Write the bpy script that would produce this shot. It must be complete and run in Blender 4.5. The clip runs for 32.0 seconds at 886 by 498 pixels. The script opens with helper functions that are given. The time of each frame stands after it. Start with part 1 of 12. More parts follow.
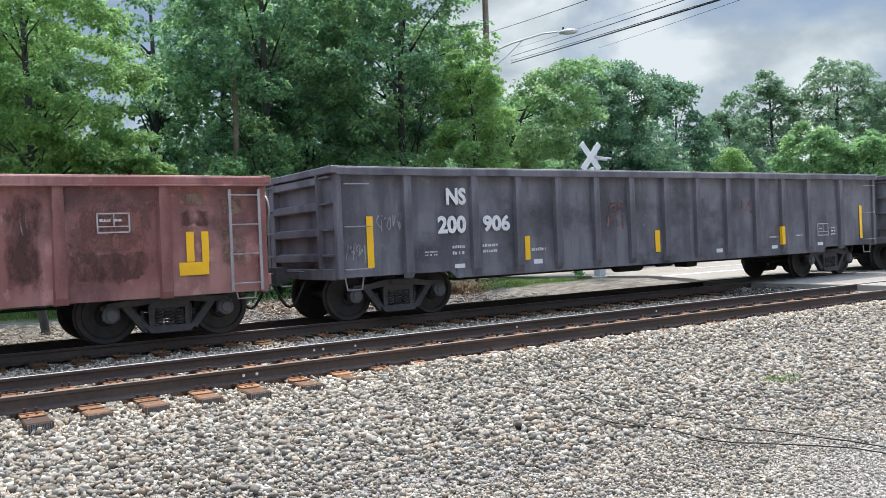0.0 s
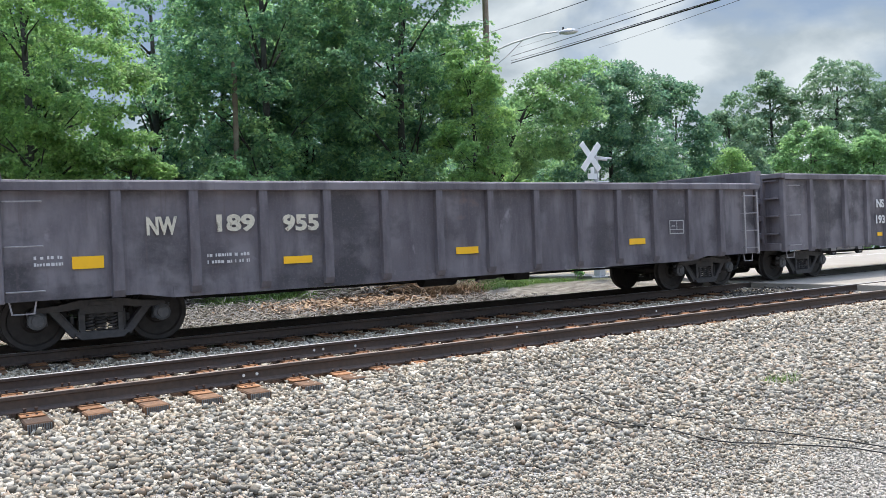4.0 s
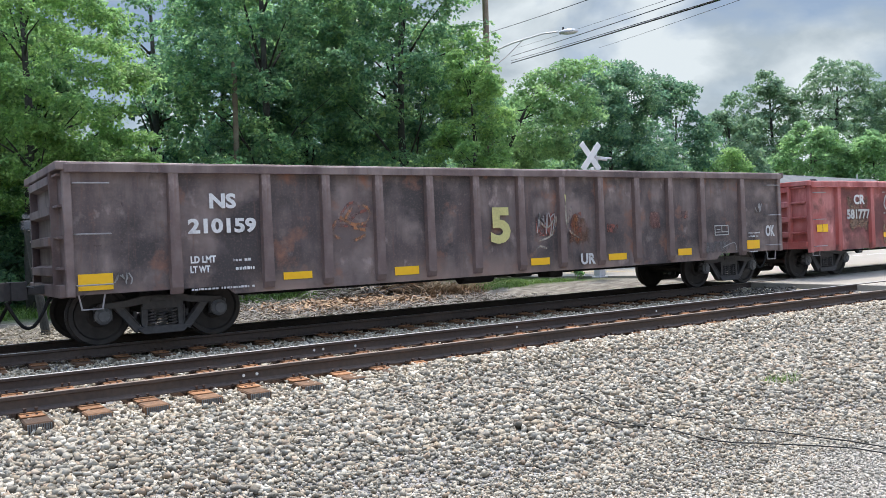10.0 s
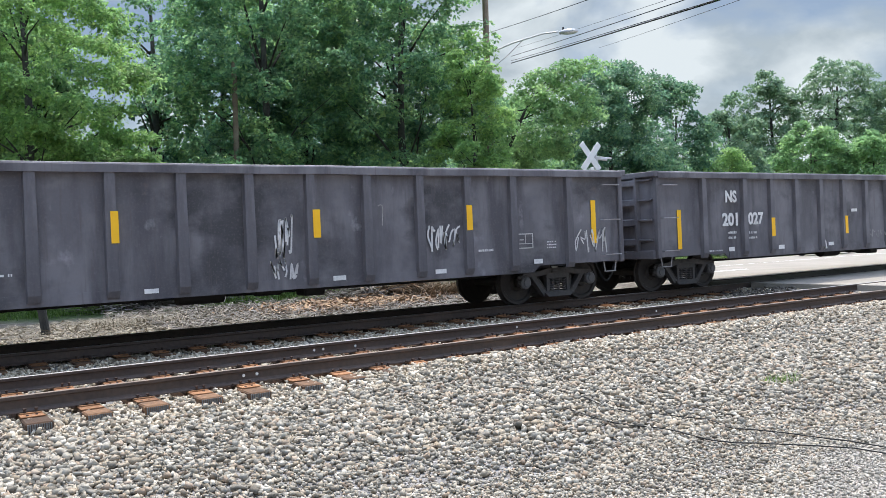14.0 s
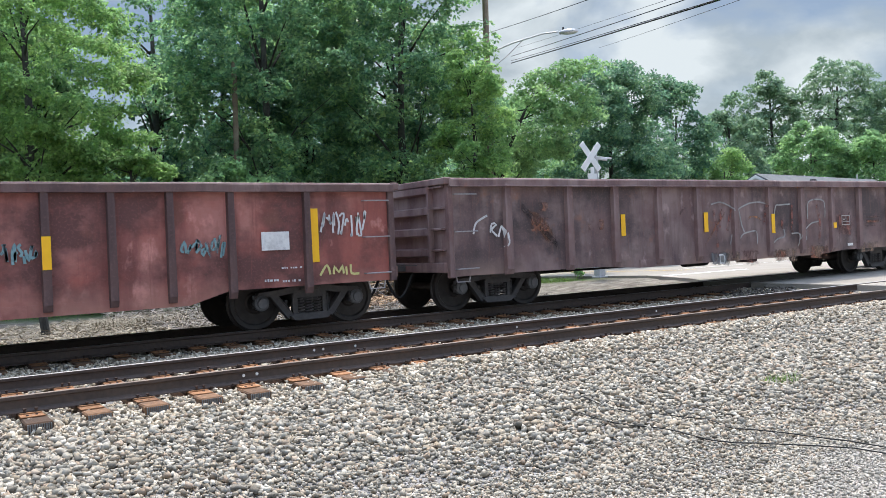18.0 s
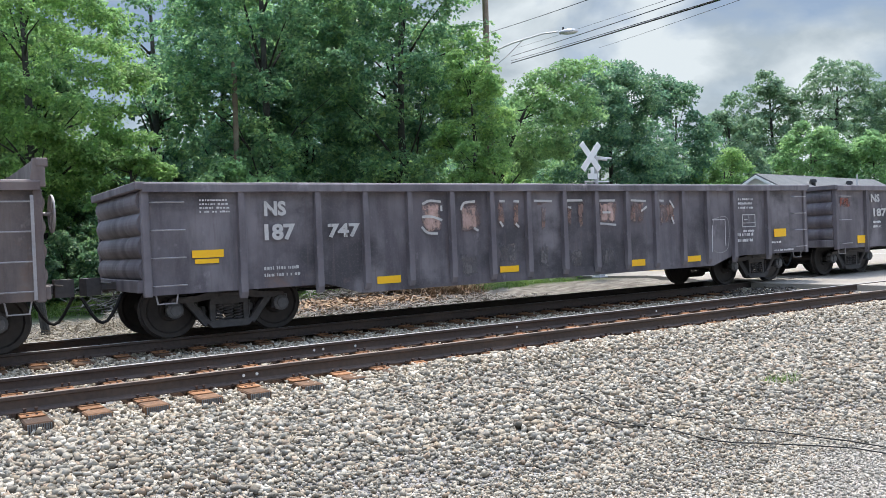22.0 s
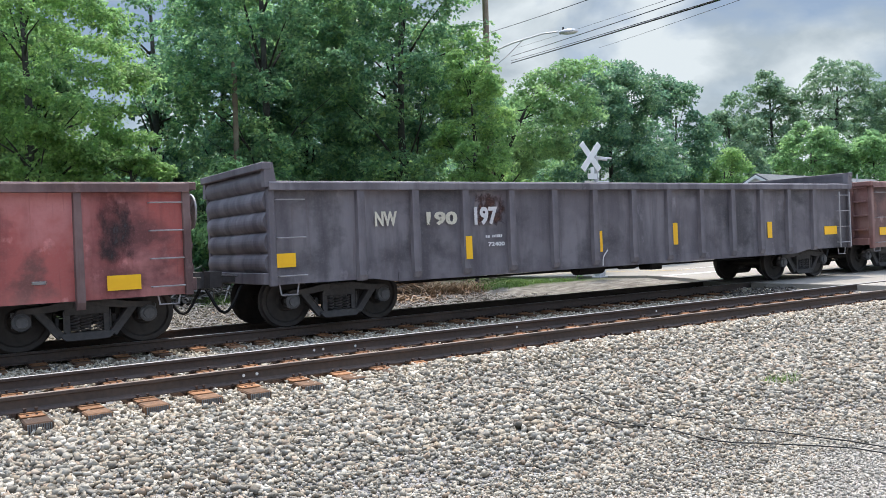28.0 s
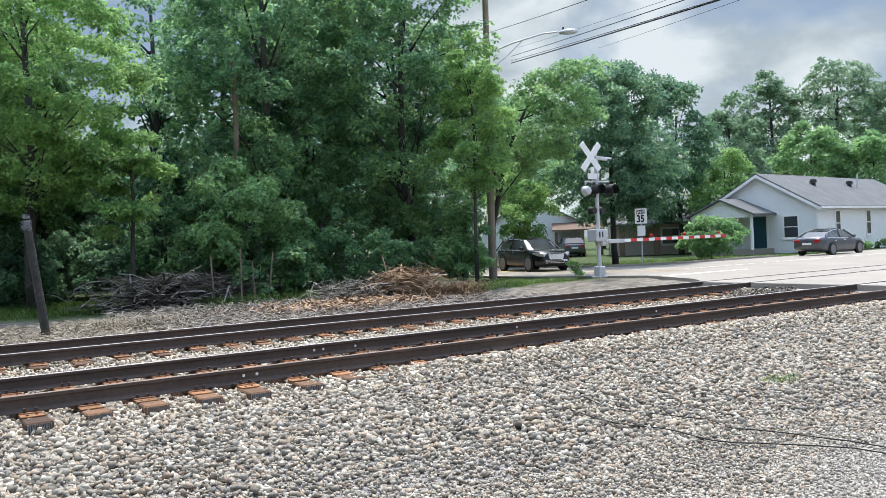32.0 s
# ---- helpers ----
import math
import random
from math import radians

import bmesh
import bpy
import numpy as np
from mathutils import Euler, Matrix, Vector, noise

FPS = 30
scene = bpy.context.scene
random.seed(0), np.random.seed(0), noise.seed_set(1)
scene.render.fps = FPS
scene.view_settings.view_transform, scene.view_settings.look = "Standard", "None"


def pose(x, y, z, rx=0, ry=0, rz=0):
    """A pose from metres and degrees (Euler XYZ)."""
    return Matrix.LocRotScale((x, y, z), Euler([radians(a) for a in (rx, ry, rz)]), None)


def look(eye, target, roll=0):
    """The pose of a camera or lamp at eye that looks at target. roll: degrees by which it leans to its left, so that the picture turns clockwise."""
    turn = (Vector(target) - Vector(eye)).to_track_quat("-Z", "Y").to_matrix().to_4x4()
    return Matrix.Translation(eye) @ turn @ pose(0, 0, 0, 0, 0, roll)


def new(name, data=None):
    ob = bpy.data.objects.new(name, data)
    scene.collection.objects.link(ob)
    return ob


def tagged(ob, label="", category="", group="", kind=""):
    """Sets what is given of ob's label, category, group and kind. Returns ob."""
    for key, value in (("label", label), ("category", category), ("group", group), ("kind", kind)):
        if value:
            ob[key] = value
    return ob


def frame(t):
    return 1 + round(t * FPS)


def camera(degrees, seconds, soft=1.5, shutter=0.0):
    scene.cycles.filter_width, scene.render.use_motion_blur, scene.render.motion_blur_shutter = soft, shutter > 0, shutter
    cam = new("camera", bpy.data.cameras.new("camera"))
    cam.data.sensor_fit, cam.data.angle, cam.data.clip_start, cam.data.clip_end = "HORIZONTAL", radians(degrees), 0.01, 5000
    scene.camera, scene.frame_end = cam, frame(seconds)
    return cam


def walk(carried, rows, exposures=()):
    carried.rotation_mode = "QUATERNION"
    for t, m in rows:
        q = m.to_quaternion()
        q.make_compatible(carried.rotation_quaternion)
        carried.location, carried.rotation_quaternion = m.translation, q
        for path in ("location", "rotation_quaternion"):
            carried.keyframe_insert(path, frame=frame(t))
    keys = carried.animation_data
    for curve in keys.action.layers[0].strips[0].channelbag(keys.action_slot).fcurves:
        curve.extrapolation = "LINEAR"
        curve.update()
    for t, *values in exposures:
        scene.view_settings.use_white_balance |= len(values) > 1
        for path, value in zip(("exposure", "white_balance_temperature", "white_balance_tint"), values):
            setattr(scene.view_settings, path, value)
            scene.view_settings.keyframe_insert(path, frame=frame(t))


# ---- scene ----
from mathutils import geometry

# The camera stands still beside the line, held at head height.
cam = camera(55.43, 32.0, soft=0.4)
EYE = Vector((0.0, 0.0, 1.35))
AIM = EYE + Vector((0.5515, 0.8342, -0.00775))
STAND = look(EYE, AIM, -2.43)
walk(cam, [(0, STAND), (32, STAND)])

# ---- light ----
scene.view_settings.exposure = 0.17
SUN_ELEV, SUN_AZ = 66.0, 40.0        # azimuth from +y towards +x
to_sun = Vector((math.sin(radians(SUN_AZ)) * math.cos(radians(SUN_ELEV)),
                 math.cos(radians(SUN_AZ)) * math.cos(radians(SUN_ELEV)), math.sin(radians(SUN_ELEV))))
sun_data = bpy.data.lights.new("sun", "SUN")
sun_data.energy, sun_data.angle, sun_data.color = 3.85, radians(1.0), (1.0, 0.945, 0.85)
sun = new("sun", sun_data)
sun.matrix_world = look(to_sun * 100, (0, 0, 0))

world = bpy.data.worlds.new("sky")
scene.world = world
world.use_nodes = True
wt = world.node_tree
wt.nodes.clear()


def wnode(kind, **values):
    n = wt.nodes.new(kind)
    for k, v in values.items():
        n.inputs[k].default_value = v
    return n


sky = wt.nodes.new("ShaderNodeTexSky")
sky.sky_type, sky.sun_disc = "NISHITA", False
sky.sun_elevation, sky.sun_rotation = radians(SUN_ELEV), radians(SUN_AZ)
sky.air_density, sky.dust_density, sky.ozone_density = 1.0, 1.6, 1.5
coords = wt.nodes.new("ShaderNodeTexCoord")
squash = wt.nodes.new("ShaderNodeMapping")
squash.inputs["Scale"].default_value = (1.0, 1.0, 1.7)
squash.inputs["Location"].default_value = (0.35, 0.2, 0.1)
wt.links.new(coords.outputs["Generated"], squash.inputs["Vector"])
billow = wnode("ShaderNodeTexNoise", Scale=3.4, Detail=7.0, Roughness=0.5, Distortion=0.15)
wt.links.new(squash.outputs["Vector"], billow.inputs["Vector"])
shade = wnode("ShaderNodeTexNoise", Scale=6.5, Detail=7.0, Roughness=0.5, Distortion=0.2)
wt.links.new(squash.outputs["Vector"], shade.inputs["Vector"])
cover = wt.nodes.new("ShaderNodeValToRGB")
cover.color_ramp.elements[0].position, cover.color_ramp.elements[1].position = 0.47, 0.58
wt.links.new(billow.outputs["Fac"], cover.inputs["Fac"])
grey = wt.nodes.new("ShaderNodeValToRGB")
grey.color_ramp.elements[0].position, grey.color_ramp.elements[1].position = 0.42, 0.57
grey.color_ramp.elements[0].color = (4.9, 5.75, 6.45, 1)
grey.color_ramp.elements[1].color = (8.1, 8.9, 9.4, 1)
wt.links.new(shade.outputs["Fac"], grey.inputs["Fac"])
blend = wt.nodes.new("ShaderNodeMixRGB")
wt.links.new(sky.outputs["Color"], blend.inputs["Color1"])
wt.links.new(grey.outputs["Color"], blend.inputs["Color2"])
# the cloud opens to blue overhead, where the sky is brighter than along the horizon
split = wt.nodes.new("ShaderNodeSeparateXYZ")
wt.links.new(coords.outputs["Generated"], split.inputs[0])
rise = wt.nodes.new("ShaderNodeMapRange")
rise.inputs["From Min"].default_value, rise.inputs["From Max"].default_value = 0.28, 0.85
rise.inputs["To Min"].default_value, rise.inputs["To Max"].default_value = 0.84, 5.6
wt.links.new(split.outputs["Z"], rise.inputs["Value"])
thin = wt.nodes.new("ShaderNodeMapRange")
thin.inputs["From Min"].default_value, thin.inputs["From Max"].default_value = 0.28, 0.7
thin.inputs["To Min"].default_value, thin.inputs["To Max"].default_value = 1.0, 0.30
wt.links.new(split.outputs["Z"], thin.inputs["Value"])
share = wt.nodes.new("ShaderNodeMath")
share.operation = "MULTIPLY"
wt.links.new(cover.outputs["Color"], share.inputs[0])
wt.links.new(thin.outputs[0], share.inputs[1])
wt.links.new(share.outputs[0], blend.inputs["Fac"])
gain = wt.nodes.new("ShaderNodeVectorMath")
gain.operation = "SCALE"
wt.links.new(blend.outputs["Color"], gain.inputs[0])
wt.links.new(rise.outputs[0], gain.inputs["Scale"])
back = wnode("ShaderNodeBackground", Strength=0.1)
wt.links.new(gain.outputs[0], back.inputs["Color"])
wout = wt.nodes.new("ShaderNodeOutputWorld")
wt.links.new(back.outputs["Background"], wout.inputs["Surface"])

# ---- plan, in metres: x along the rails, y away from the camera, z from the top of the rails ----
RAIL_D, RAIL_C, RAIL_B, RAIL_A = 9.413, 10.918, 13.743, 15.248
TRACK_NEAR, TRACK_FAR = 10.165, 14.495
CROSSING_X = 18.4
rng = np.random.default_rng(7)


# ---- materials ----
def material(name, colours, rough=0.8, metal=0.0, grain=8.0, coarse=0.7, bump=0.15, bump_scale=60.0,
             island=0.0, spread=0.25, coords="Object", spec=0.4, dist=0.02):
    """Colours mixed by a coarse and a fine noise; island: how far each loose piece differs."""
    m = bpy.data.materials.new(name)
    m.use_nodes = True
    nt = m.node_tree
    b = nt.nodes["Principled BSDF"]
    b.inputs["Roughness"].default_value, b.inputs["Metallic"].default_value = rough, metal
    b.inputs["Specular IOR Level"].default_value = spec
    tc = nt.nodes.new("ShaderNodeTexCoord")
    n1 = nt.nodes.new("ShaderNodeTexNoise")
    n1.inputs["Scale"].default_value, n1.inputs["Detail"].default_value = coarse, 6
    n2 = nt.nodes.new("ShaderNodeTexNoise")
    n2.inputs["Scale"].default_value, n2.inputs["Detail"].default_value = grain, 8
    for n in (n1, n2):
        nt.links.new(tc.outputs[coords], n.inputs["Vector"])
    add = nt.nodes.new("ShaderNodeMath")
    add.operation = "MULTIPLY_ADD"
    add.inputs[1].default_value = 0.55
    nt.links.new(n1.outputs["Fac"], add.inputs[0])
    half = nt.nodes.new("ShaderNodeMath")
    half.operation = "MULTIPLY"
    half.inputs[1].default_value = 0.45
    nt.links.new(n2.outputs["Fac"], half.inputs[0])
    nt.links.new(half.outputs[0], add.inputs[2])
    value = add.outputs[0]
    if island:
        gi = nt.nodes.new("ShaderNodeNewGeometry")
        mx = nt.nodes.new("ShaderNodeMix")
        mx.inputs[0].default_value = island
        nt.links.new(value, mx.inputs[2])
        nt.links.new(gi.outputs["Random Per Island"], mx.inputs[3])
        value = mx.outputs[0]
    ramp = nt.nodes.new("ShaderNodeValToRGB")
    el = ramp.color_ramp.elements
    lo, hi = (0.5 - spread, 0.5 + spread) if not island else (0.05, 0.95)
    for i, c in enumerate(colours):
        p = lo + (hi - lo) * i / max(1, len(colours) - 1)
        e = el[i] if i < 2 and len(colours) > 1 or i == 0 else el.new(p)
        e.position, e.color = p, (*c, 1)
    nt.links.new(value, ramp.inputs["Fac"])
    nt.links.new(ramp.outputs["Color"], b.inputs["Base Color"])
    if bump:
        n3 = nt.nodes.new("ShaderNodeTexNoise")
        n3.inputs["Scale"].default_value, n3.inputs["Detail"].default_value = bump_scale, 6
        nt.links.new(tc.outputs[coords], n3.inputs["Vector"])
        bp = nt.nodes.new("ShaderNodeBump")
        bp.inputs["Strength"].default_value, bp.inputs["Distance"].default_value = bump, dist
        nt.links.new(n3.outputs["Fac"], bp.inputs["Height"])
        nt.links.new(bp.outputs["Normal"], b.inputs["Normal"])
    return m


def leaf_material(name, dark, mid, light, through_light=0.35):
    m = bpy.data.materials.new(name)
    m.use_nodes = True
    nt = m.node_tree
    b = nt.nodes["Principled BSDF"]
    b.inputs["Roughness"].default_value = 0.5
    b.inputs["Specular IOR Level"].default_value = 0.28
    gi = nt.nodes.new("ShaderNodeNewGeometry")
    tc = nt.nodes.new("ShaderNodeTexCoord")
    n = nt.nodes.new("ShaderNodeTexNoise")
    n.inputs["Scale"].default_value, n.inputs["Detail"].default_value = 0.8, 3
    nt.links.new(tc.outputs["Object"], n.inputs["Vector"])
    mx = nt.nodes.new("ShaderNodeMix")
    mx.inputs[0].default_value = 0.32
    nt.links.new(n.outputs["Fac"], mx.inputs[2])
    nt.links.new(gi.outputs["Random Per Island"], mx.inputs[3])
    ramp = nt.nodes.new("ShaderNodeValToRGB")
    el = ramp.color_ramp.elements
    el[0].position, el[0].color = 0.2, (*dark, 1)
    el[1].position, el[1].color = 0.8, (*light, 1)
    e = el.new(0.5)
    e.color = (*mid, 1)
    nt.links.new(mx.outputs[0], ramp.inputs["Fac"])
    nt.links.new(ramp.outputs["Color"], b.inputs["Base Color"])
    tr = nt.nodes.new("ShaderNodeBsdfTranslucent")
    hs = nt.nodes.new("ShaderNodeHueSaturation")
    hs.inputs["Hue"].default_value, hs.inputs["Saturation"].default_value, hs.inputs["Value"].default_value = 0.498, 0.92, 1.75
    nt.links.new(ramp.outputs["Color"], hs.inputs["Color"])
    nt.links.new(hs.outputs["Color"], tr.inputs["Color"])
    ms = nt.nodes.new("ShaderNodeMixShader")
    ms.inputs[0].default_value = through_light
    nt.links.new(b.outputs[0], ms.inputs[1])
    nt.links.new(tr.outputs[0], ms.inputs[2])
    nt.links.new(ms.outputs[0], nt.nodes["Material Output"].inputs["Surface"])
    return m


def car_paint(name, base, worn, rust, rust_amount=0.5, rough=0.62, seed=0.0, scorched=0.0, sill=0.0):
    """Weathered steel paint: faded patches, streaks that run down, rust along the bottom and in spots."""
    m = bpy.data.materials.new(name)
    m.use_nodes = True
    nt = m.node_tree
    b = nt.nodes["Principled BSDF"]
    b.inputs["Specular IOR Level"].default_value = 0.35
    tc = nt.nodes.new("ShaderNodeTexCoord")

    def noise_at(scale, detail, stretch=(1, 1, 1)):
        mp = nt.nodes.new("ShaderNodeMapping")
        mp.inputs["Scale"].default_value = stretch
        mp.inputs["Location"].default_value = (seed * 3.7, seed, seed * 1.3)
        nt.links.new(tc.outputs["Object"], mp.inputs["Vector"])
        n = nt.nodes.new("ShaderNodeTexNoise")
        n.inputs["Scale"].default_value, n.inputs["Detail"].default_value = scale, detail
        n.inputs["Roughness"].default_value = 0.6
        nt.links.new(mp.outputs[0], n.inputs["Vector"])
        return n.outputs["Fac"]

    def ramp(fac, p0, p1):
        r = nt.nodes.new("ShaderNodeValToRGB")
        r.color_ramp.elements[0].position, r.color_ramp.elements[1].position = p0, p1
        nt.links.new(fac, r.inputs["Fac"])
        return r.outputs["Color"]

    def mix(fac, c1, c2):
        x = nt.nodes.new("ShaderNodeMixRGB")
        nt.links.new(fac, x.inputs["Fac"])
        for c, slot in ((c1, "Color1"), (c2, "Color2")):
            if isinstance(c, tuple):
                x.inputs[slot].default_value = (*c, 1)
            else:
                nt.links.new(c, x.inputs[slot])
        return x.outputs["Color"]

    colour = mix(ramp(noise_at(0.9, 8), 0.42, 0.58), base, worn)
    dull = tuple(0.60 * c + g for c, g in zip(base, (.007, .006, .009)))
    colour = mix(ramp(noise_at(1.3, 8, (1.5, 1.5, 0.30)), 0.45, 0.64), colour, dull)
    chalky = tuple(min(1, 1.35 * w + 0.02) for w in worn)
    colour = mix(ramp(noise_at(2.6, 10, (1, 1, .7)), 0.66 - 0.14 * rust_amount, 0.80 - 0.20 * rust_amount), colour, chalky)
    if scorched:
        burn = ramp(noise_at(0.62, 7, (1, 1, 1.25)), 0.53 - .06 * scorched, 0.66 - .06 * scorched)
        colour = mix(burn, colour, tuple(.30 * c + g for c, g in zip(base, (.020, .020, .022))))
    spots = ramp(noise_at(1.2, 7), 0.72 - 0.24 * rust_amount, 0.79 - 0.18 * rust_amount)
    colour = mix(spots, colour, rust)
    streak = ramp(noise_at(5.0, 8, (3.2, 3.2, 0.16)), 0.58, 0.80)
    colour = mix(streak, colour, tuple(0.6 * w + 0.4 * r for w, r in zip(dull, rust)))
    if sill:
        # rust and scraped paint along the bottom of the sheet
        xyz = nt.nodes.new("ShaderNodeSeparateXYZ")
        nt.links.new(tc.outputs["Object"], xyz.inputs[0])
        low = nt.nodes.new("ShaderNodeMapRange")
        low.inputs["From Min"].default_value, low.inputs["From Max"].default_value = sill + .45, sill
        nt.links.new(xyz.outputs["Z"], low.inputs["Value"])
        both = nt.nodes.new("ShaderNodeMath")
        both.operation = "MULTIPLY"
        nt.links.new(low.outputs[0], both.inputs[0])
        nt.links.new(ramp(noise_at(0.8, 8, (1, 1, .6)), 0.42, 0.60), both.inputs[1])
        colour = mix(both.outputs[0], colour, tuple(.45 * w + .55 * r for w, r in zip(chalky, (.24, .145, .095))))
    fine = ramp(noise_at(26, 6), 0.52, 1.0)
    colour = mix(fine, colour, tuple(0.6 * w + 0.4 * r for w, r in zip(worn, rust)))
    nt.links.new(colour, b.inputs["Base Color"])
    rr = nt.nodes.new("ShaderNodeMapRange")
    rr.inputs["To Min"].default_value, rr.inputs["To Max"].default_value = rough - 0.12, rough + 0.2
    nt.links.new(noise_at(3.0, 5), rr.inputs["Value"])
    nt.links.new(rr.outputs[0], b.inputs["Roughness"])
    bp = nt.nodes.new("ShaderNodeBump")
    bp.inputs["Strength"].default_value, bp.inputs["Distance"].default_value = 0.35, 0.02
    nt.links.new(noise_at(1.1, 3), bp.inputs["Height"])
    nt.links.new(bp.outputs["Normal"], b.inputs["Normal"])
    return m


def plain(name, colour, rough=0.5, metal=0.0, spread=0.12, spec=0.5):
    lo = tuple(c * (1 - spread) for c in colour)
    hi = tuple(min(1, c * (1 + spread)) for c in colour)
    return material(name, [lo, hi], rough, metal, grain=14, coarse=1.5, bump=0.08, bump_scale=40, spec=spec)


M = {}
M["stone"] = material("ballast_stone", [(0.136, 0.121, 0.096), (0.204, 0.184, 0.152), (0.265, 0.247, 0.207), (0.307, 0.286, 0.238), (0.3, 0.243, 0.172), (0.343, 0.312, 0.255), (0.355, 0.312, 0.241), (0.294, 0.22, 0.157), (0.425, 0.388, 0.322), (0.504, 0.46, 0.382)],
                      rough=0.95, island=0.9, grain=30, coarse=4, bump=0.25, bump_scale=160, dist=0.002, spec=0.2)
M["bed_stone"] = material("track_bed_stone", [(0.170, 0.138, 0.101), (0.300, 0.246, 0.175), (0.420, 0.364, 0.276), (0.520, 0.453, 0.350), (0.600, 0.552, 0.460)],
                          rough=0.95, island=0.85, grain=30, coarse=3, bump=0.4, bump_scale=90, dist=0.004)
M["grit"] = material("fine_gravel", [(0.208, 0.193, 0.162), (0.320, 0.295, 0.246), (0.416, 0.382, 0.324), (0.496, 0.442, 0.368)], rough=0.95, island=0.85, grain=30, coarse=2,
                     bump=0.3, bump_scale=90, dist=0.003)
M["rust_rail"] = material("rusted_rail_steel", [(.044, .034, .030), (.078, .058, .048), (.125, .085, .064)], rough=0.75, metal=0.1, grain=20, coarse=1.2, bump=0.2, bump_scale=50, dist=0.004)
M["rail_head"] = material("polished_rail_head", [(.26, .25, .24), (.40, .385, .37)], rough=0.5, metal=0.9, grain=30, coarse=2, bump=0.02)
M["dull_head"] = material("dull_rail_head", [(.13, .10, .08), (.26, .21, .17)], rough=0.6, metal=0.4, grain=30, coarse=2, bump=0.02)
M["tie_end"] = material("grey_tie_end_grain", [(.06, .06, .06), (.15, .15, .145), (.24, .235, .225)], rough=0.85, grain=30, coarse=5, bump=0.3, bump_scale=50)
M["tie"] = material("weathered_tie_wood", [(.036, .023, .016), (.080, .046, .027), (.150, .078, .038), (.21, .120, .063)], rough=0.9, grain=26, coarse=3.0, bump=0.6, bump_scale=30, dist=0.012)
M["plate"] = material("rusty_tie_plate", [(.135, .060, .028), (.27, .125, .054), (.40, .205, .095)], rough=0.85, metal=0.05, grain=30, coarse=4, bump=0.3, bump_scale=40, dist=0.006)
M["spike"] = material("dark_rusty_spike", [(.03, .02, .016), (.07, .04, .028)], rough=0.8, grain=30, coarse=5, bump=0.1)
M["truck_steel"] = material("grimy_cast_steel", [(.045, .043, .044), (.085, .080, .080), (.13, .118, .112)], rough=0.7, metal=0.1, grain=14, coarse=1.6, bump=0.25, bump_scale=40, dist=0.006)
M["wheel"] = material("wheel_steel", [(.025, .023, .022), (.05, .044, .041), (.075, .062, .055)], rough=0.6, metal=0.2, grain=10, coarse=2, bump=0.1)
M["tread"] = material("worn_wheel_rim", [(.16, .15, .145), (.28, .27, .26)], rough=0.4, metal=0.9, grain=20, coarse=3, bump=0.02)
M["dark"] = material("black_underframe_steel", [(.010, .010, .010), (.026, .023, .021)], rough=0.85, grain=10, coarse=1.4, bump=0.15)
M["yellow"] = plain("yellow_reflector", (1.0, .52, .010), 0.45, spread=0.10)
M["white"] = material("white_stencil_paint", [(.45, .44, .43), (.72, .71, .69), (.82, .81, .79)], rough=0.7, grain=22, coarse=2.5, bump=0.05)
M["chalk"] = material("faint_white_chalk", [(.16, .155, .15), (.32, .31, .30), (.48, .47, .46)], rough=0.9, grain=26, coarse=3, bump=0.05)
M["rung"] = material("grab_iron_steel", [(.24, .225, .225), (.44, .42, .42)], rough=0.6, metal=0.3, grain=20, coarse=3, bump=0.05)
M["silver"] = material("aluminium_paint", [(.42, .43, .44), (.58, .59, .60)], rough=0.5, metal=0.25, grain=12, coarse=1.5, bump=0.08)
M["signwhite"] = plain("white_sign_sheeting", (.78, .78, .76), 0.5, spread=0.05)
M["red"] = plain("red_sheeting", (.52, .03, .025), 0.5)
M["black"] = plain("black_paint", (.012, .012, .013), 0.5)
M["bark"] = material("bark", [(.022, .023, .020), (.046, .046, .040), (.088, .084, .074)], rough=0.95, grain=14, coarse=2, bump=0.7, bump_scale=20, dist=0.03)
M["polewood"] = material("weathered_pole_wood", [(.14, .105, .08), (.24, .19, .145), (.33, .27, .21)], rough=0.9, grain=18, coarse=2, bump=0.4, bump_scale=30, dist=0.01)
M["asphalt"] = material("worn_pale_asphalt", [(.19, .172, .146), (.262, .238, .202), (.335, .306, .262)], rough=0.9, grain=40, coarse=0.5, bump=0.2, bump_scale=120, dist=0.004, coords="Object")
M["crumb"] = material("dark_soil_crumb", [(.040, .035, .030), (.085, .074, .062), (.15, .132, .112)], rough=0.95, island=0.8, grain=30, coarse=3, bump=0.3, bump_scale=90, dist=0.004)
M["siding"] = plain("white_vinyl_siding", (.74, .75, .76), 0.5, spread=0.05)
M["tansiding"] = plain("tan_siding", (.42, .37, .32), 0.6, spread=0.08)
M["shingle"] = material("grey_asphalt_shingle", [(.080, .086, .088), (.115, .122, .124), (.165, .172, .174)], rough=0.92, grain=30, coarse=1, bump=0.3, bump_scale=40, dist=0.01)
M["trimw"] = plain("white_trim", (.80, .80, .79), 0.45, spread=0.04)
M["brownroof"] = material("brown_shingle", [(.10, .065, .045), (.19, .13, .09)], rough=0.9, grain=20, coarse=1)
M["glass"] = plain("dark_window_glass", (.045, .052, .058), 0.06, spread=0.3, spec=0.6)
M["teal"] = plain("teal_door_paint", (.012, .075, .115), 0.4)
M["tyre"] = plain("tyre_rubber", (.014, .014, .014), 0.8)
M["alloy"] = plain("alloy_wheel", (.20, .20, .21), 0.4, metal=0.6)
M["chrome"] = plain("chrome", (.65, .66, .68), 0.15, metal=1.0)
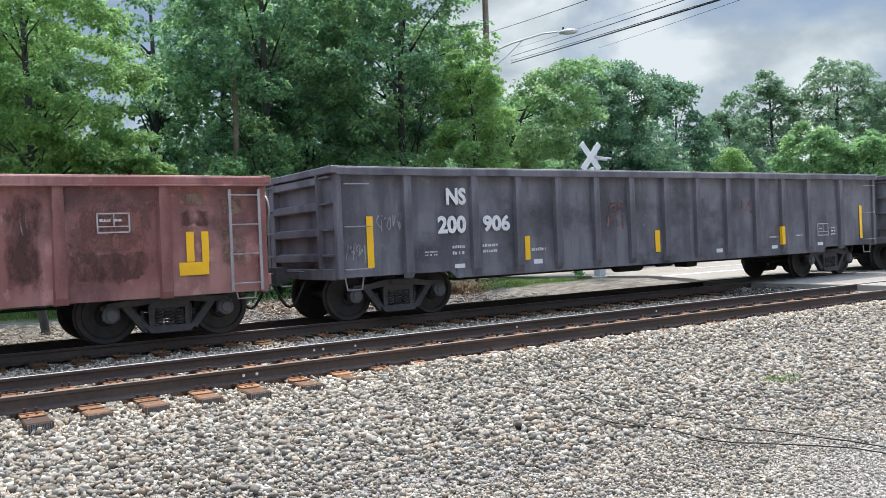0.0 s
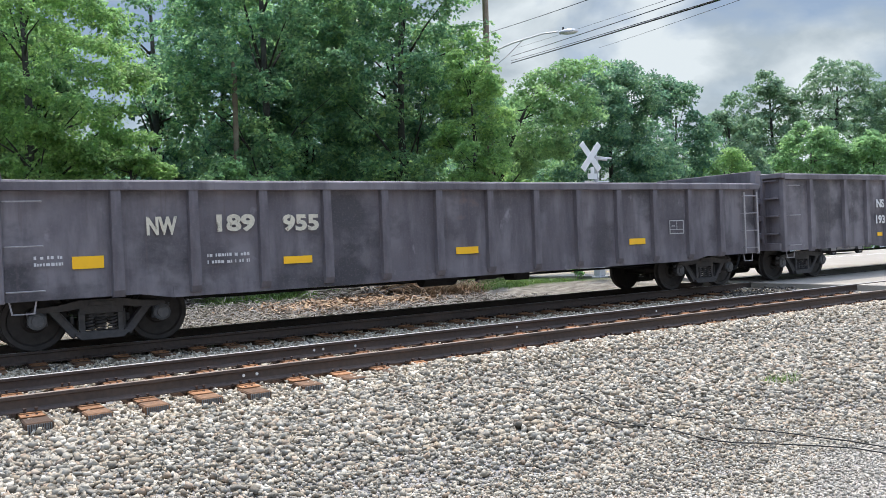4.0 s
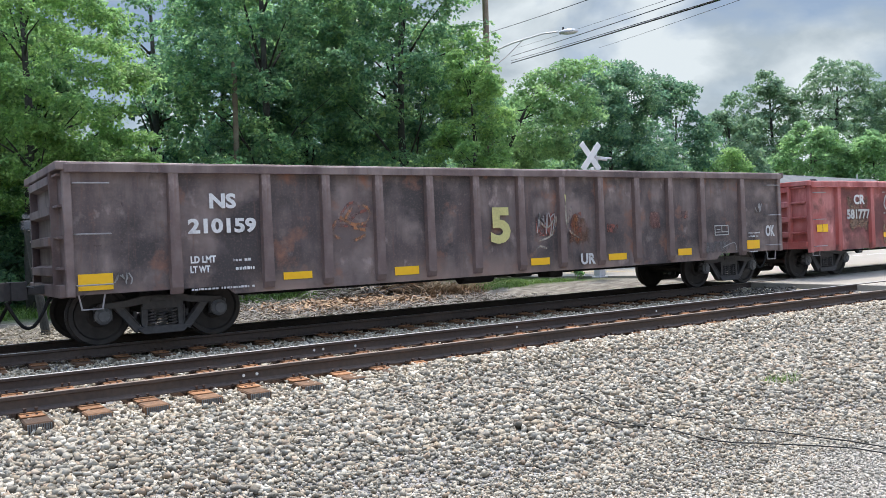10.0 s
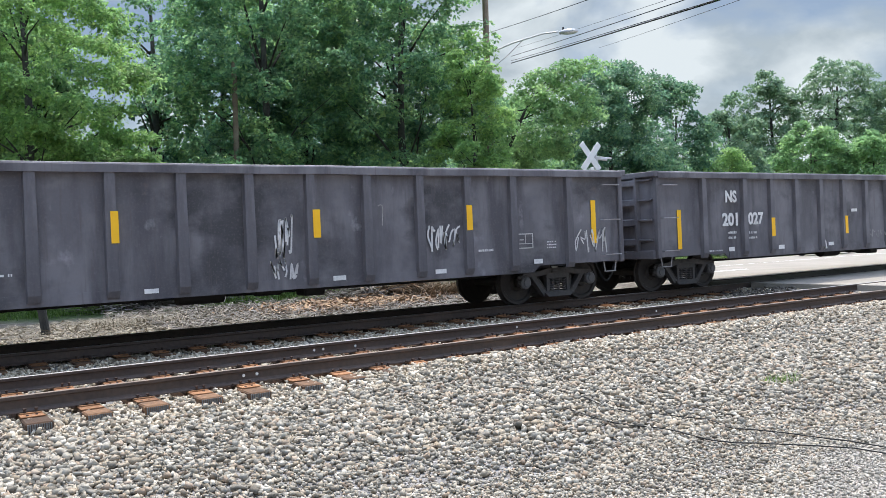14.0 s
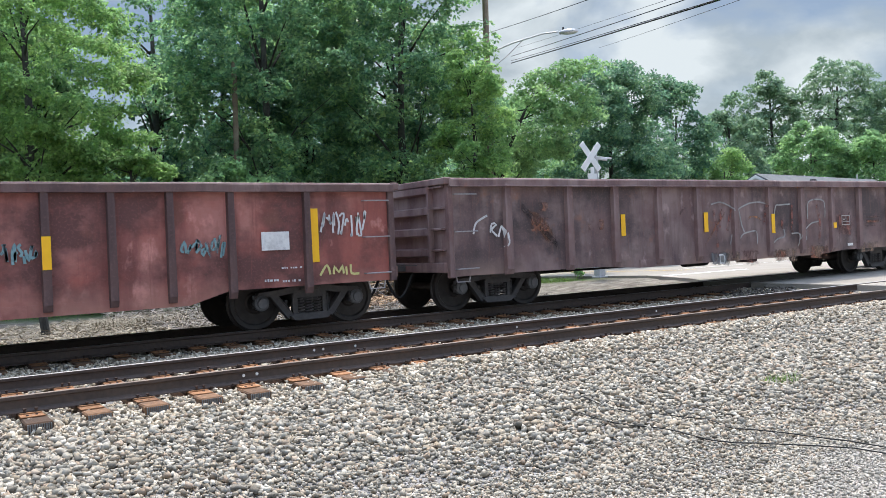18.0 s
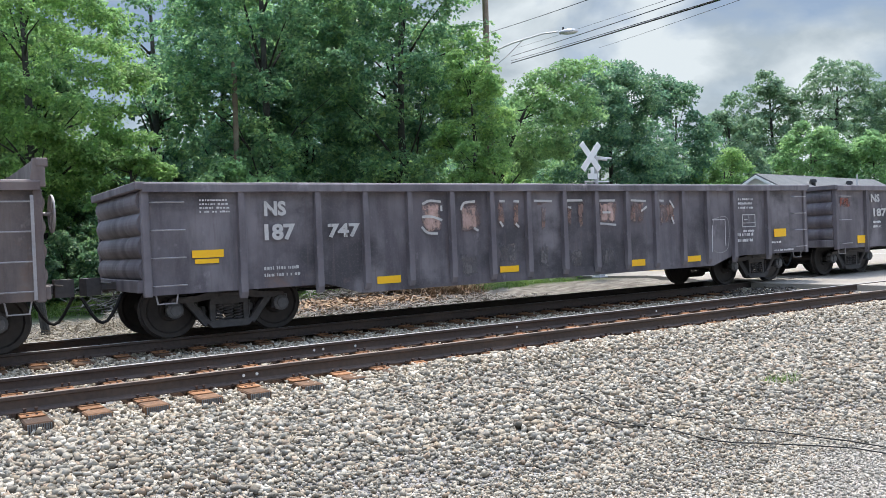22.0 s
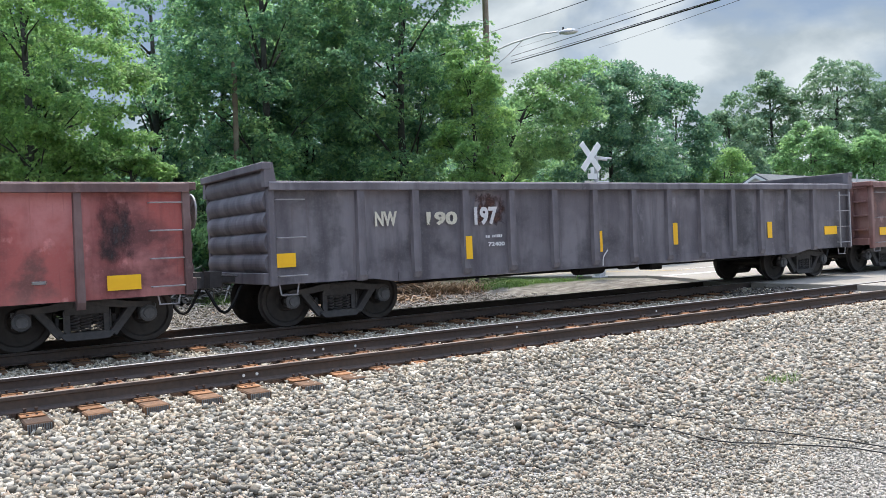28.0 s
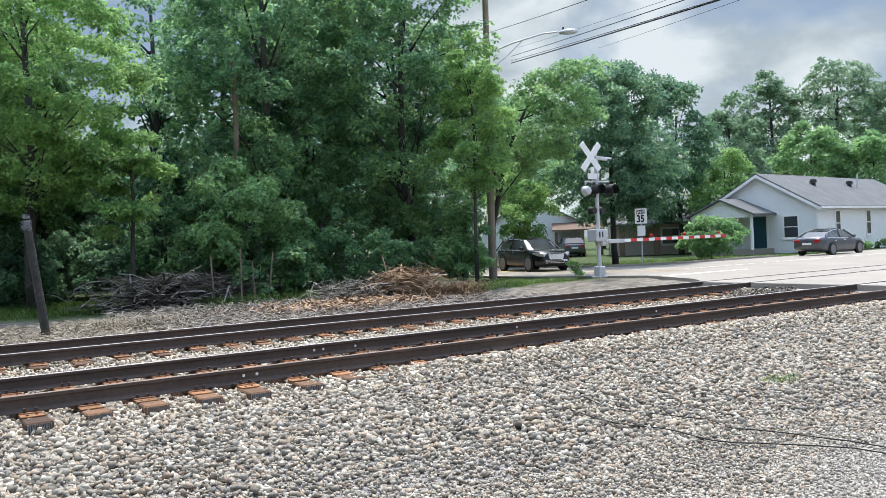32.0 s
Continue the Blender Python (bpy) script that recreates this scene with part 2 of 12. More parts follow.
M["lamp_glass"] = plain("clear_lamp_glass", (.55, .57, .60), 0.08, metal=0.3, spec=0.9)
M["lampred"] = plain("red_lamp_lens", (.35, .01, .01), 0.2)
for key, colour, rough in (("chalk_b", (.62, .61, .60), .85), ("worn_white", (.50, .49, .47), .8), ("cream", (.60, .56, .44), .7), ("chalk_red", (.24, .095, .075), .9), ("pale_yellow", (.58, .53, .22), .8),
                           ("bone", (.45, .40, .33), .9), ("sand", (.58, .46, .31), .9), ("grime", (.075, .052, .044), .85), ("tan", (.33, .235, .14), .9), ("fade_tan", (.26, .17, .12), .85), ("fade_red", (.24, .105, .085), .8), ("faded", (.27, .175, .145), .9), ("pale", (.27, .255, .235), .85),
                           ("pale_grey", (.17, .155, .15), .85), ("salmon", (.34, .115, .07), .8), ("primer", (.17, .165, .165), .75), ("rust_panel", (.10, .045, .035), .8), ("rust_patch", (.20, .085, .04), .9),
                           ("rust_l", (.26, .115, .075), .9), ("orange_l", (.46, .21, .10), .85), ("darkpaint", (.050, .034, .034), .75), ("pinkish", (.52, .36, .31), .85), ("teal_p", (.20, .33, .35), .8),
                           ("lilac", (.34, .29, .33), .8), ("magenta", (.36, .11, .34), .6), ("plum", (.24, .075, .20), .6), ("orange_p", (.60, .26, .08), .6), ("spray_white", (.74, .75, .79), .6), ("blue", (.040, .095, .26), .5), ("bluelight", (.14, .26, .45), .5),
                           ("green", (.05, .34, .13), .5), ("orange", (.62, .20, .07), .5), ("lightblue", (.20, .42, .62), .5), ("yellow_worn", (.52, .33, .05), .6)):
    M[key] = material(key + "_paint", [tuple(c * .72 for c in colour), colour, tuple(min(1, c * 1.18) for c in colour)], rough=rough, grain=24, coarse=2.2, bump=0.05, spread=.22)


def wear_through(m, cover, scale=3.5, frayed=False):
    """Old paint flaked away in patches, so that what lies under it shows."""
    nt = m.node_tree
    tc = nt.nodes.new("ShaderNodeTexCoord")
    mp = nt.nodes.new("ShaderNodeMapping")
    mp.inputs["Scale"].default_value = (1, 1, .55)
    nt.links.new(tc.outputs["Object"], mp.inputs["Vector"])
    n = nt.nodes.new("ShaderNodeTexNoise")
    n.inputs["Scale"].default_value, n.inputs["Detail"].default_value, n.inputs["Roughness"].default_value = scale, 9, .68
    nt.links.new(mp.outputs[0], n.inputs["Vector"])
    r = nt.nodes.new("ShaderNodeMapRange")
    r.inputs["From Min"].default_value, r.inputs["From Max"].default_value = .66 - .32 * cover, .76 - .32 * cover
    r.inputs["To Min"].default_value = .08
    if frayed:
        # a patch thins out towards its own rim
        rim = nt.nodes.new("ShaderNodeSeparateXYZ")
        nt.links.new(tc.outputs["Generated"], rim.inputs[0])
        steps = []
        for axis in ("X", "Z"):
            fold = nt.nodes.new("ShaderNodeMath")
            fold.operation = "PINGPONG"
            fold.inputs[1].default_value = .5
            nt.links.new(rim.outputs[axis], fold.inputs[0])
            steps.append(fold)
        least = nt.nodes.new("ShaderNodeMath")
        least.operation = "MINIMUM"
        nt.links.new(steps[0].outputs[0], least.inputs[0])
        nt.links.new(steps[1].outputs[0], least.inputs[1])
        fade = nt.nodes.new("ShaderNodeMapRange")
        fade.inputs["From Max"].default_value = .22
        fade.inputs["To Min"].default_value = -.20
        fade.inputs["To Max"].default_value = .06
        nt.links.new(least.outputs[0], fade.inputs["Value"])
        total = nt.nodes.new("ShaderNodeMath")
        nt.links.new(n.outputs["Fac"], total.inputs[0])
        nt.links.new(fade.outputs[0], total.inputs[1])
        r.inputs["From Max"].default_value = .90 - .32 * cover
        r.inputs["To Min"].default_value, r.inputs["To Max"].default_value = 0.0, .88
        nt.links.new(total.outputs[0], r.inputs["Value"])
    else:
        nt.links.new(n.outputs["Fac"], r.inputs["Value"])
    clear = nt.nodes.new("ShaderNodeBsdfTransparent")
    ms = nt.nodes.new("ShaderNodeMixShader")
    nt.links.new(r.outputs[0], ms.inputs[0])
    nt.links.new(clear.outputs[0], ms.inputs[1])
    nt.links.new(nt.nodes["Principled BSDF"].outputs[0], ms.inputs[2])
    nt.links.new(ms.outputs[0], nt.nodes["Material Output"].inputs["Surface"])


def vary_by_piece(m, low, high):
    """Alike pieces that share a mesh differ in tone, and in where the grain falls."""
    nt = m.node_tree
    info = nt.nodes.new("ShaderNodeObjectInfo")
    tone = nt.nodes.new("ShaderNodeMapRange")
    tone.inputs["To Min"].default_value, tone.inputs["To Max"].default_value = low, high
    nt.links.new(info.outputs["Random"], tone.inputs["Value"])
    hs = nt.nodes.new("ShaderNodeHueSaturation")
    b = nt.nodes["Principled BSDF"]
    nt.links.new(b.inputs["Base Color"].links[0].from_socket, hs.inputs["Color"])
    nt.links.new(tone.outputs[0], hs.inputs["Value"])
    nt.links.new(hs.outputs["Color"], b.inputs["Base Color"])
    tc = next(n for n in nt.nodes if n.bl_idname == "ShaderNodeTexCoord")
    shift = nt.nodes.new("ShaderNodeVectorMath")
    shift.operation = "MULTIPLY_ADD"
    shift.inputs[1].default_value = (37, 53, 71)
    nt.links.new(info.outputs["Random"], shift.inputs[0])
    targets = [k.to_socket for k in tc.outputs["Object"].links]
    nt.links.new(tc.outputs["Object"], shift.inputs[2])
    for k in targets:
        nt.links.new(shift.outputs[0], k)


vary_by_piece(M["tie"], .55, 1.35)
vary_by_piece(M["plate"], .60, 1.20)
for key, cover in (("bone", .72), ("sand", .85), ("grime", .8), ("tan", .95), ("fade_tan", .75), ("fade_red", .7), ("faded", .8), ("pale", .85), ("pale_grey", .75), ("rust_panel", .8), ("rust_patch", .7), ("rust_l", .8), ("orange_l", .85), ("pinkish", .9),
                   ("teal_p", .8), ("primer", .9), ("chalk", 1.05), ("chalk_b", 1.15), ("chalk_red", .62), ("worn_white", 1.15), ("darkpaint", .72), ("salmon", .85), ("lilac", .9), ("cream", 1.0), ("white", 1.2)):
    drawn = key in ("chalk", "chalk_b", "white", "worn_white", "chalk_red", "lilac", "cream")
    letters = drawn or key in ("salmon", "teal_p", "sand")
    wear_through(M[key], cover, 9.0 if drawn else 4.5, not letters)
# the ramp's blue end stands for shade, its yellow end for sunlit tips
LEAF_DARK = leaf_material("dark_green_leaf", (.050, .118, .078), (.136, .270, .128), (.340, .480, .170), 0.56)
# deep green of the maples; on woodland growth it also stands for shade
LEAF_DEEP_AND_SHADED = leaf_material("deep_and_shaded_green_leaf", (.042, .102, .078), (.096, .204, .118), (.235, .372, .165), 0.50)
LEAF_MID = leaf_material("green_leaf", (.068, .150, .076), (.155, .288, .116), (.290, .435, .160), 0.52)
LEAF_BRIGHT = leaf_material("bright_green_leaf", (.070, .150, .060), (.165, .305, .096), (.325, .470, .138), 0.52)
# greyer and bluer, with distance haze mixed into the colour
LEAF_HAZED = leaf_material("hazy_green_leaf", (.070, .134, .092), (.138, .234, .136), (.246, .354, .182), 0.46)
DRY = material("dry_stalk", [(.11, .092, .062), (.22, .19, .138), (.37, .33, .255)], rough=0.9, island=0.8, bump=0)
DRY_RED = material("dry_rusty_brush", [(.12, .072, .045), (.24, .150, .085), (.41, .29, .175)], rough=0.9, island=0.8, bump=0)
DRY_GREY = material("dry_grey_twig", [(.07, .06, .05), (.16, .145, .125), (.29, .27, .24)], rough=0.9, island=0.8, bump=0)
GRASS = leaf_material("grass_blade", (.035, .075, .014), (.085, .155, .028), (.17, .24, .06), 0.3)


# ---- building helpers ----
def mesh_from(name, verts, faces, mat=None, smooth=False):
    me = bpy.data.meshes.new(name)
    verts, faces = np.asarray(verts, np.float32), np.asarray(faces, np.int32)
    n, k = faces.shape
    me.vertices.add(len(verts))
    me.vertices.foreach_set("co", verts.ravel())
    me.loops.add(n * k)
    me.loops.foreach_set("vertex_index", faces.ravel())
    me.polygons.add(n)
    me.polygons.foreach_set("loop_start", np.arange(0, n * k, k, dtype=np.int32))
    me.polygons.foreach_set("loop_total", np.full(n, k, np.int32))
    if smooth:
        me.polygons.foreach_set("use_smooth", np.ones(n, bool))
    me.update(calc_edges=True)
    if mat:
        me.materials.append(mat)
    return me


def finish(name, bm, mat, smooth=False):
    me = bpy.data.meshes.new(name)
    bmesh.ops.recalc_face_normals(bm, faces=bm.faces)
    if smooth:
        for f in bm.faces:
            f.smooth = True
    bm.to_mesh(me)
    bm.free()
    me.materials.append(mat)
    return me


def attach(name, me, parent, label="", at=None):
    ob = new(name, me)
    ob.parent = parent
    if at is not None:
        ob.matrix_basis = at
    return tagged(ob, label) if label else ob


def part(name, bm, mat, parent, label="", at=None, smooth=False):
    return attach(name, finish(name, bm, mat, smooth), parent, label, at)


def thing(name, at, label, category, group="", kind=""):
    ob = new(name)
    ob.empty_display_size = 0.3
    ob.matrix_world = at
    return tagged(ob, label, category, group, kind)


def box(bm, x0, y0, z0, x1, y1, z1, bevel=0.0):
    r = bmesh.ops.create_cube(bm, size=1, matrix=Matrix.Translation(((x0 + x1) / 2, (y0 + y1) / 2, (z0 + z1) / 2))
                              @ Matrix.Diagonal((abs(x1 - x0), abs(y1 - y0), abs(z1 - z0), 1)))
    if bevel:
        edges = list({e for v in r["verts"] for e in v.link_edges})
        bmesh.ops.bevel(bm, geom=edges, offset=bevel, segments=1, affect="EDGES")
    return bm


def rod(bm, p, q, r0, r1=None, sides=8):
    p, q = Vector(p), Vector(q)
    d = q - p
    m = Matrix.Translation((p + q) / 2) @ d.to_track_quat("Z", "Y").to_matrix().to_4x4()
    bmesh.ops.create_cone(bm, cap_ends=True, segments=sides, radius1=r0, radius2=r0 if r1 is None else r1, depth=d.length, matrix=m)
    return bm


def prism(bm, pts, y0, y1):
    """A solid from an outline in x and z, between two values of y."""
    a = [bm.verts.new((x, y0, z)) for x, z in pts]
    b = [bm.verts.new((x, y1, z)) for x, z in pts]
    bm.faces.new(a)
    bm.faces.new(b[::-1])
    for i in range(len(pts)):
        j = (i + 1) % len(pts)
        bm.faces.new((a[i], b[i], b[j], a[j]))
    return bm


def bar(bm, p, q, w, y0, y1):
    """A flat bar from p to q in x and z."""
    d = Vector((q[0] - p[0], q[1] - p[1])).normalized()
    n = Vector((-d.y, d.x)) * w / 2
    return prism(bm, [(p[0] + n.x, p[1] + n.y), (p[0] - n.x, p[1] - n.y), (q[0] - n.x, q[1] - n.y), (q[0] + n.x, q[1] + n.y)], y0, y1)


def extrude_x(bm, pts, x0, x1, cuts=1):
    """A solid from an outline in y and z, along x."""
    rings = []
    for i in range(cuts + 1):
        x = x0 + (x1 - x0) * i / cuts
        rings.append([bm.verts.new((x, y, z)) for y, z in pts])
    for a, b in zip(rings, rings[1:]):
        for i in range(len(pts)):
            j = (i + 1) % len(pts)
            bm.faces.new((a[i], b[i], b[j], a[j]))
    bm.faces.new(rings[0])
    bm.faces.new(rings[-1][::-1])
    return bm


def lathe_y(bm, prof, sides=28, at=(0, 0, 0)):
    """Turns a profile of (radius, y) about the y axis."""
    rings = []
    for r, y in prof:
        rings.append([bm.verts.new((at[0] + r * math.cos(2 * math.pi * i / sides), at[1] + y, at[2] + r * math.sin(2 * math.pi * i / sides))) for i in range(sides)])
    for a, b in zip(rings, rings[1:]):
        for i in range(sides):
            j = (i + 1) % sides
            bm.faces.new((a[i], a[j], b[j], b[i]))
    bm.faces.new(rings[0][::-1])
    bm.faces.new(rings[-1])
    return bm


def tube(points, r, sides=6):
    """A round bar through points, as a bmesh."""
    bm = bmesh.new()
    pts = [Vector(p) for p in points]
    rings = []
    for i, p in enumerate(pts):
        d = (pts[min(i + 1, len(pts) - 1)] - pts[max(i - 1, 0)]).normalized()
        u = d.cross(Vector((0.31, 0.17, 0.93))).normalized()
        v = d.cross(u)
        rad = r[i] if isinstance(r, (list, tuple)) else r
        rings.append([bm.verts.new(p + rad * (math.cos(2 * math.pi * k / sides) * u + math.sin(2 * math.pi * k / sides) * v)) for k in range(sides)])
    for a, b in zip(rings, rings[1:]):
        for k in range(sides):
            bm.faces.new((a[k], a[(k + 1) % sides], b[(k + 1) % sides], b[k]))
    bm.faces.new(rings[0][::-1])
    bm.faces.new(rings[-1])
    return bm


# ---- ground ----
def ground_z(x, y):
    x, y = np.asarray(x, float), np.asarray(y, float)
    z = np.interp(y, [-30, 4.5, 6.0, 7.6, 8.55, 9.2, 9.5, 10.0, 10.85, 11.05, 16.0, 16.6, 18.5, 30, 60], [-0.40, -0.39, -0.385, -0.365, -0.345, -0.265, -0.27, -0.31, -0.31, -0.25, -0.245, -0.29, -0.37, -0.35, -0.30])
    z = z + .10 * np.clip((x - 3.6) / 2.5, 0, 1) * np.exp(-((y - 8.80) / .40) ** 2)
    near = np.clip((x - (CROSSING_X - 1.2)) / 1.4, 0, 1)
    level = np.interp(y, [2, 3, 17, 28, 60], [-0.3, -0.12, -0.12, -0.34, -0.34])
    side = np.clip((x - 14) / 6, 0, 1) * np.clip((y - 19) / 4, 0, 1)
    near = np.maximum(near, side)
    return z * (1 - near) + np.minimum(level, np.maximum(z, level)) * near


def ground_material():
    m = bpy.data.materials.new("trackside_ground")
    m.use_nodes = True
    nt = m.node_tree
    b = nt.nodes["Principled BSDF"]
    b.inputs["Roughness"].default_value = 0.95
    b.inputs["Specular IOR Level"].default_value = 0.2
    tc = nt.nodes.new("ShaderNodeTexCoord")
    sep = nt.nodes.new("ShaderNodeSeparateXYZ")
    nt.links.new(tc.outputs["Object"], sep.inputs[0])

    def noise_at(scale, detail=6):
        n = nt.nodes.new("ShaderNodeTexNoise")
        n.inputs["Scale"].default_value, n.inputs["Detail"].default_value = scale, detail
        nt.links.new(tc.outputs["Object"], n.inputs["Vector"])
        return n.outputs["Fac"]

    def ramp(fac, stops):
        r = nt.nodes.new("ShaderNodeValToRGB")
        el = r.color_ramp.elements
        for i, (p, c) in enumerate(stops):
            e = el[i] if i < 2 else el.new(p)
            e.position, e.color = p, (*c, 1)
        nt.links.new(fac, r.inputs["Fac"])
        return r.outputs["Color"]

    def mix(fac, c1, c2):
        x = nt.nodes.new("ShaderNodeMixRGB")
        nt.links.new(fac, x.inputs["Fac"])
        nt.links.new(c1, x.inputs["Color1"])
        nt.links.new(c2, x.inputs["Color2"])
        return x.outputs["Color"]

    def edge(value, at, width, wobble=1.2):
        w = nt.nodes.new("ShaderNodeMath")
        w.operation = "MULTIPLY_ADD"
        w.inputs[1].default_value = wobble
        nt.links.new(noise_at(0.6), w.inputs[0])
        nt.links.new(value, w.inputs[2])
        r = nt.nodes.new("ShaderNodeMapRange")
        r.inputs["From Min"].default_value, r.inputs["From Max"].default_value = at, at + width
        nt.links.new(w.outputs[0], r.inputs["Value"])
        return r.outputs[0]

    vor = nt.nodes.new("ShaderNodeTexVoronoi")
    vor.inputs["Scale"].default_value = 38
    nt.links.new(tc.outputs["Object"], vor.inputs["Vector"])
    gravel = ramp(vor.outputs["Color"], [(0.1, (.11, .105, .10)), (0.9, (.30, .285, .27)), (0.5, (.20, .19, .18))])
    pink = ramp(vor.outputs["Color"], [(0.1, (.22, .20, .18)), (0.9, (.41, .37, .335)), (0.5, (.31, .28, .255))])
    soil = ramp(noise_at(3, 9), [(0.3, (.085, .074, .058)), (0.7, (.26, .235, .195)), (0.5, (.16, .142, .115))])
    turf = ramp(noise_at(5, 9), [(0.3, (.034, .056, .018)), (0.7, (.085, .115, .042)), (0.5, (.055, .082, .028))])
    close = mix(edge(sep.outputs["Y"], 4.1, 0.9), pink, gravel)
    low = mix(edge(sep.outputs["Y"], 16.6, 1.2), close, soil)
    # the turf comes nearer to the line towards the road
    slant = nt.nodes.new("ShaderNodeMath")
    slant.operation = "MULTIPLY_ADD"
    slant.inputs[1].default_value = .20
    nt.links.new(sep.outputs["X"], slant.inputs[0])
    nt.links.new(sep.outputs["Y"], slant.inputs[2])
    far = mix(edge(slant.outputs[0], 26.6, 2.0, 2.5), low, turf)
    nt.links.new(far, b.inputs["Base Color"])
    bp = nt.nodes.new("ShaderNodeBump")
    bp.inputs["Strength"].default_value, bp.inputs["Distance"].default_value = 0.8, 0.02
    nt.links.new(vor.outputs["Distance"], bp.inputs["Height"])
    nt.links.new(bp.outputs["Normal"], b.inputs["Normal"])
    return m


def build_ground():
    gx = np.concatenate([[-900, -500, -250, -120, -60, -30, -15], np.arange(-8, 24, 0.4), np.arange(24, 70, 2.0), [80, 110, 160, 260, 450, 900]])
    gy = np.concatenate([[-700, -300, -120, -50, -20, -8], np.arange(-2, 20, 0.4), np.arange(20, 60, 1.5), [65, 80, 110, 160, 260, 450, 900]])
    xx, yy = np.meshgrid(gx, gy, indexing="ij")
    zz = ground_z(xx, yy)
    rough_zone = (np.abs(xx) < 40) & (yy > 17) & (yy < 45)
    zz = zz + np.where(rough_zone, 1, 0) * (rng.random(xx.shape) - 0.5) * 0.06
    verts = np.stack([xx, yy, zz], -1).reshape(-1, 3)
    ny = len(gy)
    i, j = np.meshgrid(np.arange(len(gx) - 1), np.arange(ny - 1), indexing="ij")
    a = (i * ny + j).ravel()
    faces = np.stack([a, a + ny, a + ny + 1, a + 1], -1)
    ob = new("ground", mesh_from("ground", verts, faces, ground_material(), True))
    tagged(ob, "gravel, bare soil and rough grass beside the railway line", "ground", kind="structure")


def stone_shapes(count):
    """Angular broken shapes: hulls of a few points each, as vertices and triangles."""
    r = random.Random(17)
    shapes = []
    while len(shapes) < count:
        bm = bmesh.new()
        for k in range(8):
            corner = Vector([(-1, 1)[k >> j & 1] * r.uniform(.22, 1.0) + r.gauss(0, .10) for j in range(3)])
            bm.verts.new((corner.x * 1.08, corner.y * .92, corner.z * .74))
        bmesh.ops.convex_hull(bm, input=bm.verts[:])
        bmesh.ops.triangulate(bm, faces=bm.faces[:])
        bm.verts.index_update()
        co = np.array([v.co[:] for v in bm.verts])
        tri = np.array([[v.index for v in f.verts] for f in bm.faces])
        bm.free()
        if len(tri) == 12 and len(co) == 8:
            shapes.append((co, tri))
    return np.stack([c for c, _ in shapes]), np.stack([t for _, t in shapes])


STONE_CO, STONE_TRI = stone_shapes(24)


def turns(n):
    """n random turns as matrices."""
    q = rng.normal(size=(n, 4))
    q /= np.linalg.norm(q, axis=1)[:, None]
    w, x, y, z = q.T
    return np.stack([np.stack([1 - 2 * (y * y + z * z), 2 * (x * y - z * w), 2 * (x * z + y * w)], -1),
                     np.stack([2 * (x * y + z * w), 1 - 2 * (x * x + z * z), 2 * (y * z - x * w)], -1),
                     np.stack([2 * (x * z - y * w), 2 * (y * z + x * w), 1 - 2 * (x * x + y * y)], -1)], 1)


def stones(name, x, y, size, mat, label, sink=0.25, lift=None):
    """Broken stones, one loose piece each, lying on the ground."""
    n = len(x)
    pick = rng.integers(0, len(STONE_CO), n)
    v = STONE_CO[pick] * (0.66 + 0.62 * rng.random((n, 1, 3)))
    v = np.einsum("nij,nkj->nki", turns(n), v) * np.array([1.06, 1.06, 0.86])
    v = v * (size[:, None, None] * 0.56)
    z = ground_z(x, y) if lift is None else lift
    c = np.stack([x, y, z + size * (0.36 - sink) + size * 0.60 * rng.random(n)], -1)
    v = v + c[:, None, :]
    faces = (np.arange(n)[:, None, None] * 8 + STONE_TRI[pick]).reshape(-1, 3)
    ob = new(name, mesh_from(name, v.reshape(-1, 3), faces, mat))
    tagged(ob, label, "gravel", kind="stuff")


def scatter(n, x0, x1, y0, y1, keep):
    x, y = rng.uniform(x0, x1, n), rng.uniform(y0, y1, n)
    k = keep(x, y)
    return x[k], y[k]


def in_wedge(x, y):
    """True in the wedge that the camera sees, and for a few spots elsewhere."""
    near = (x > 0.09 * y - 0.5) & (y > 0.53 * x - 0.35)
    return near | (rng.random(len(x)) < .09)


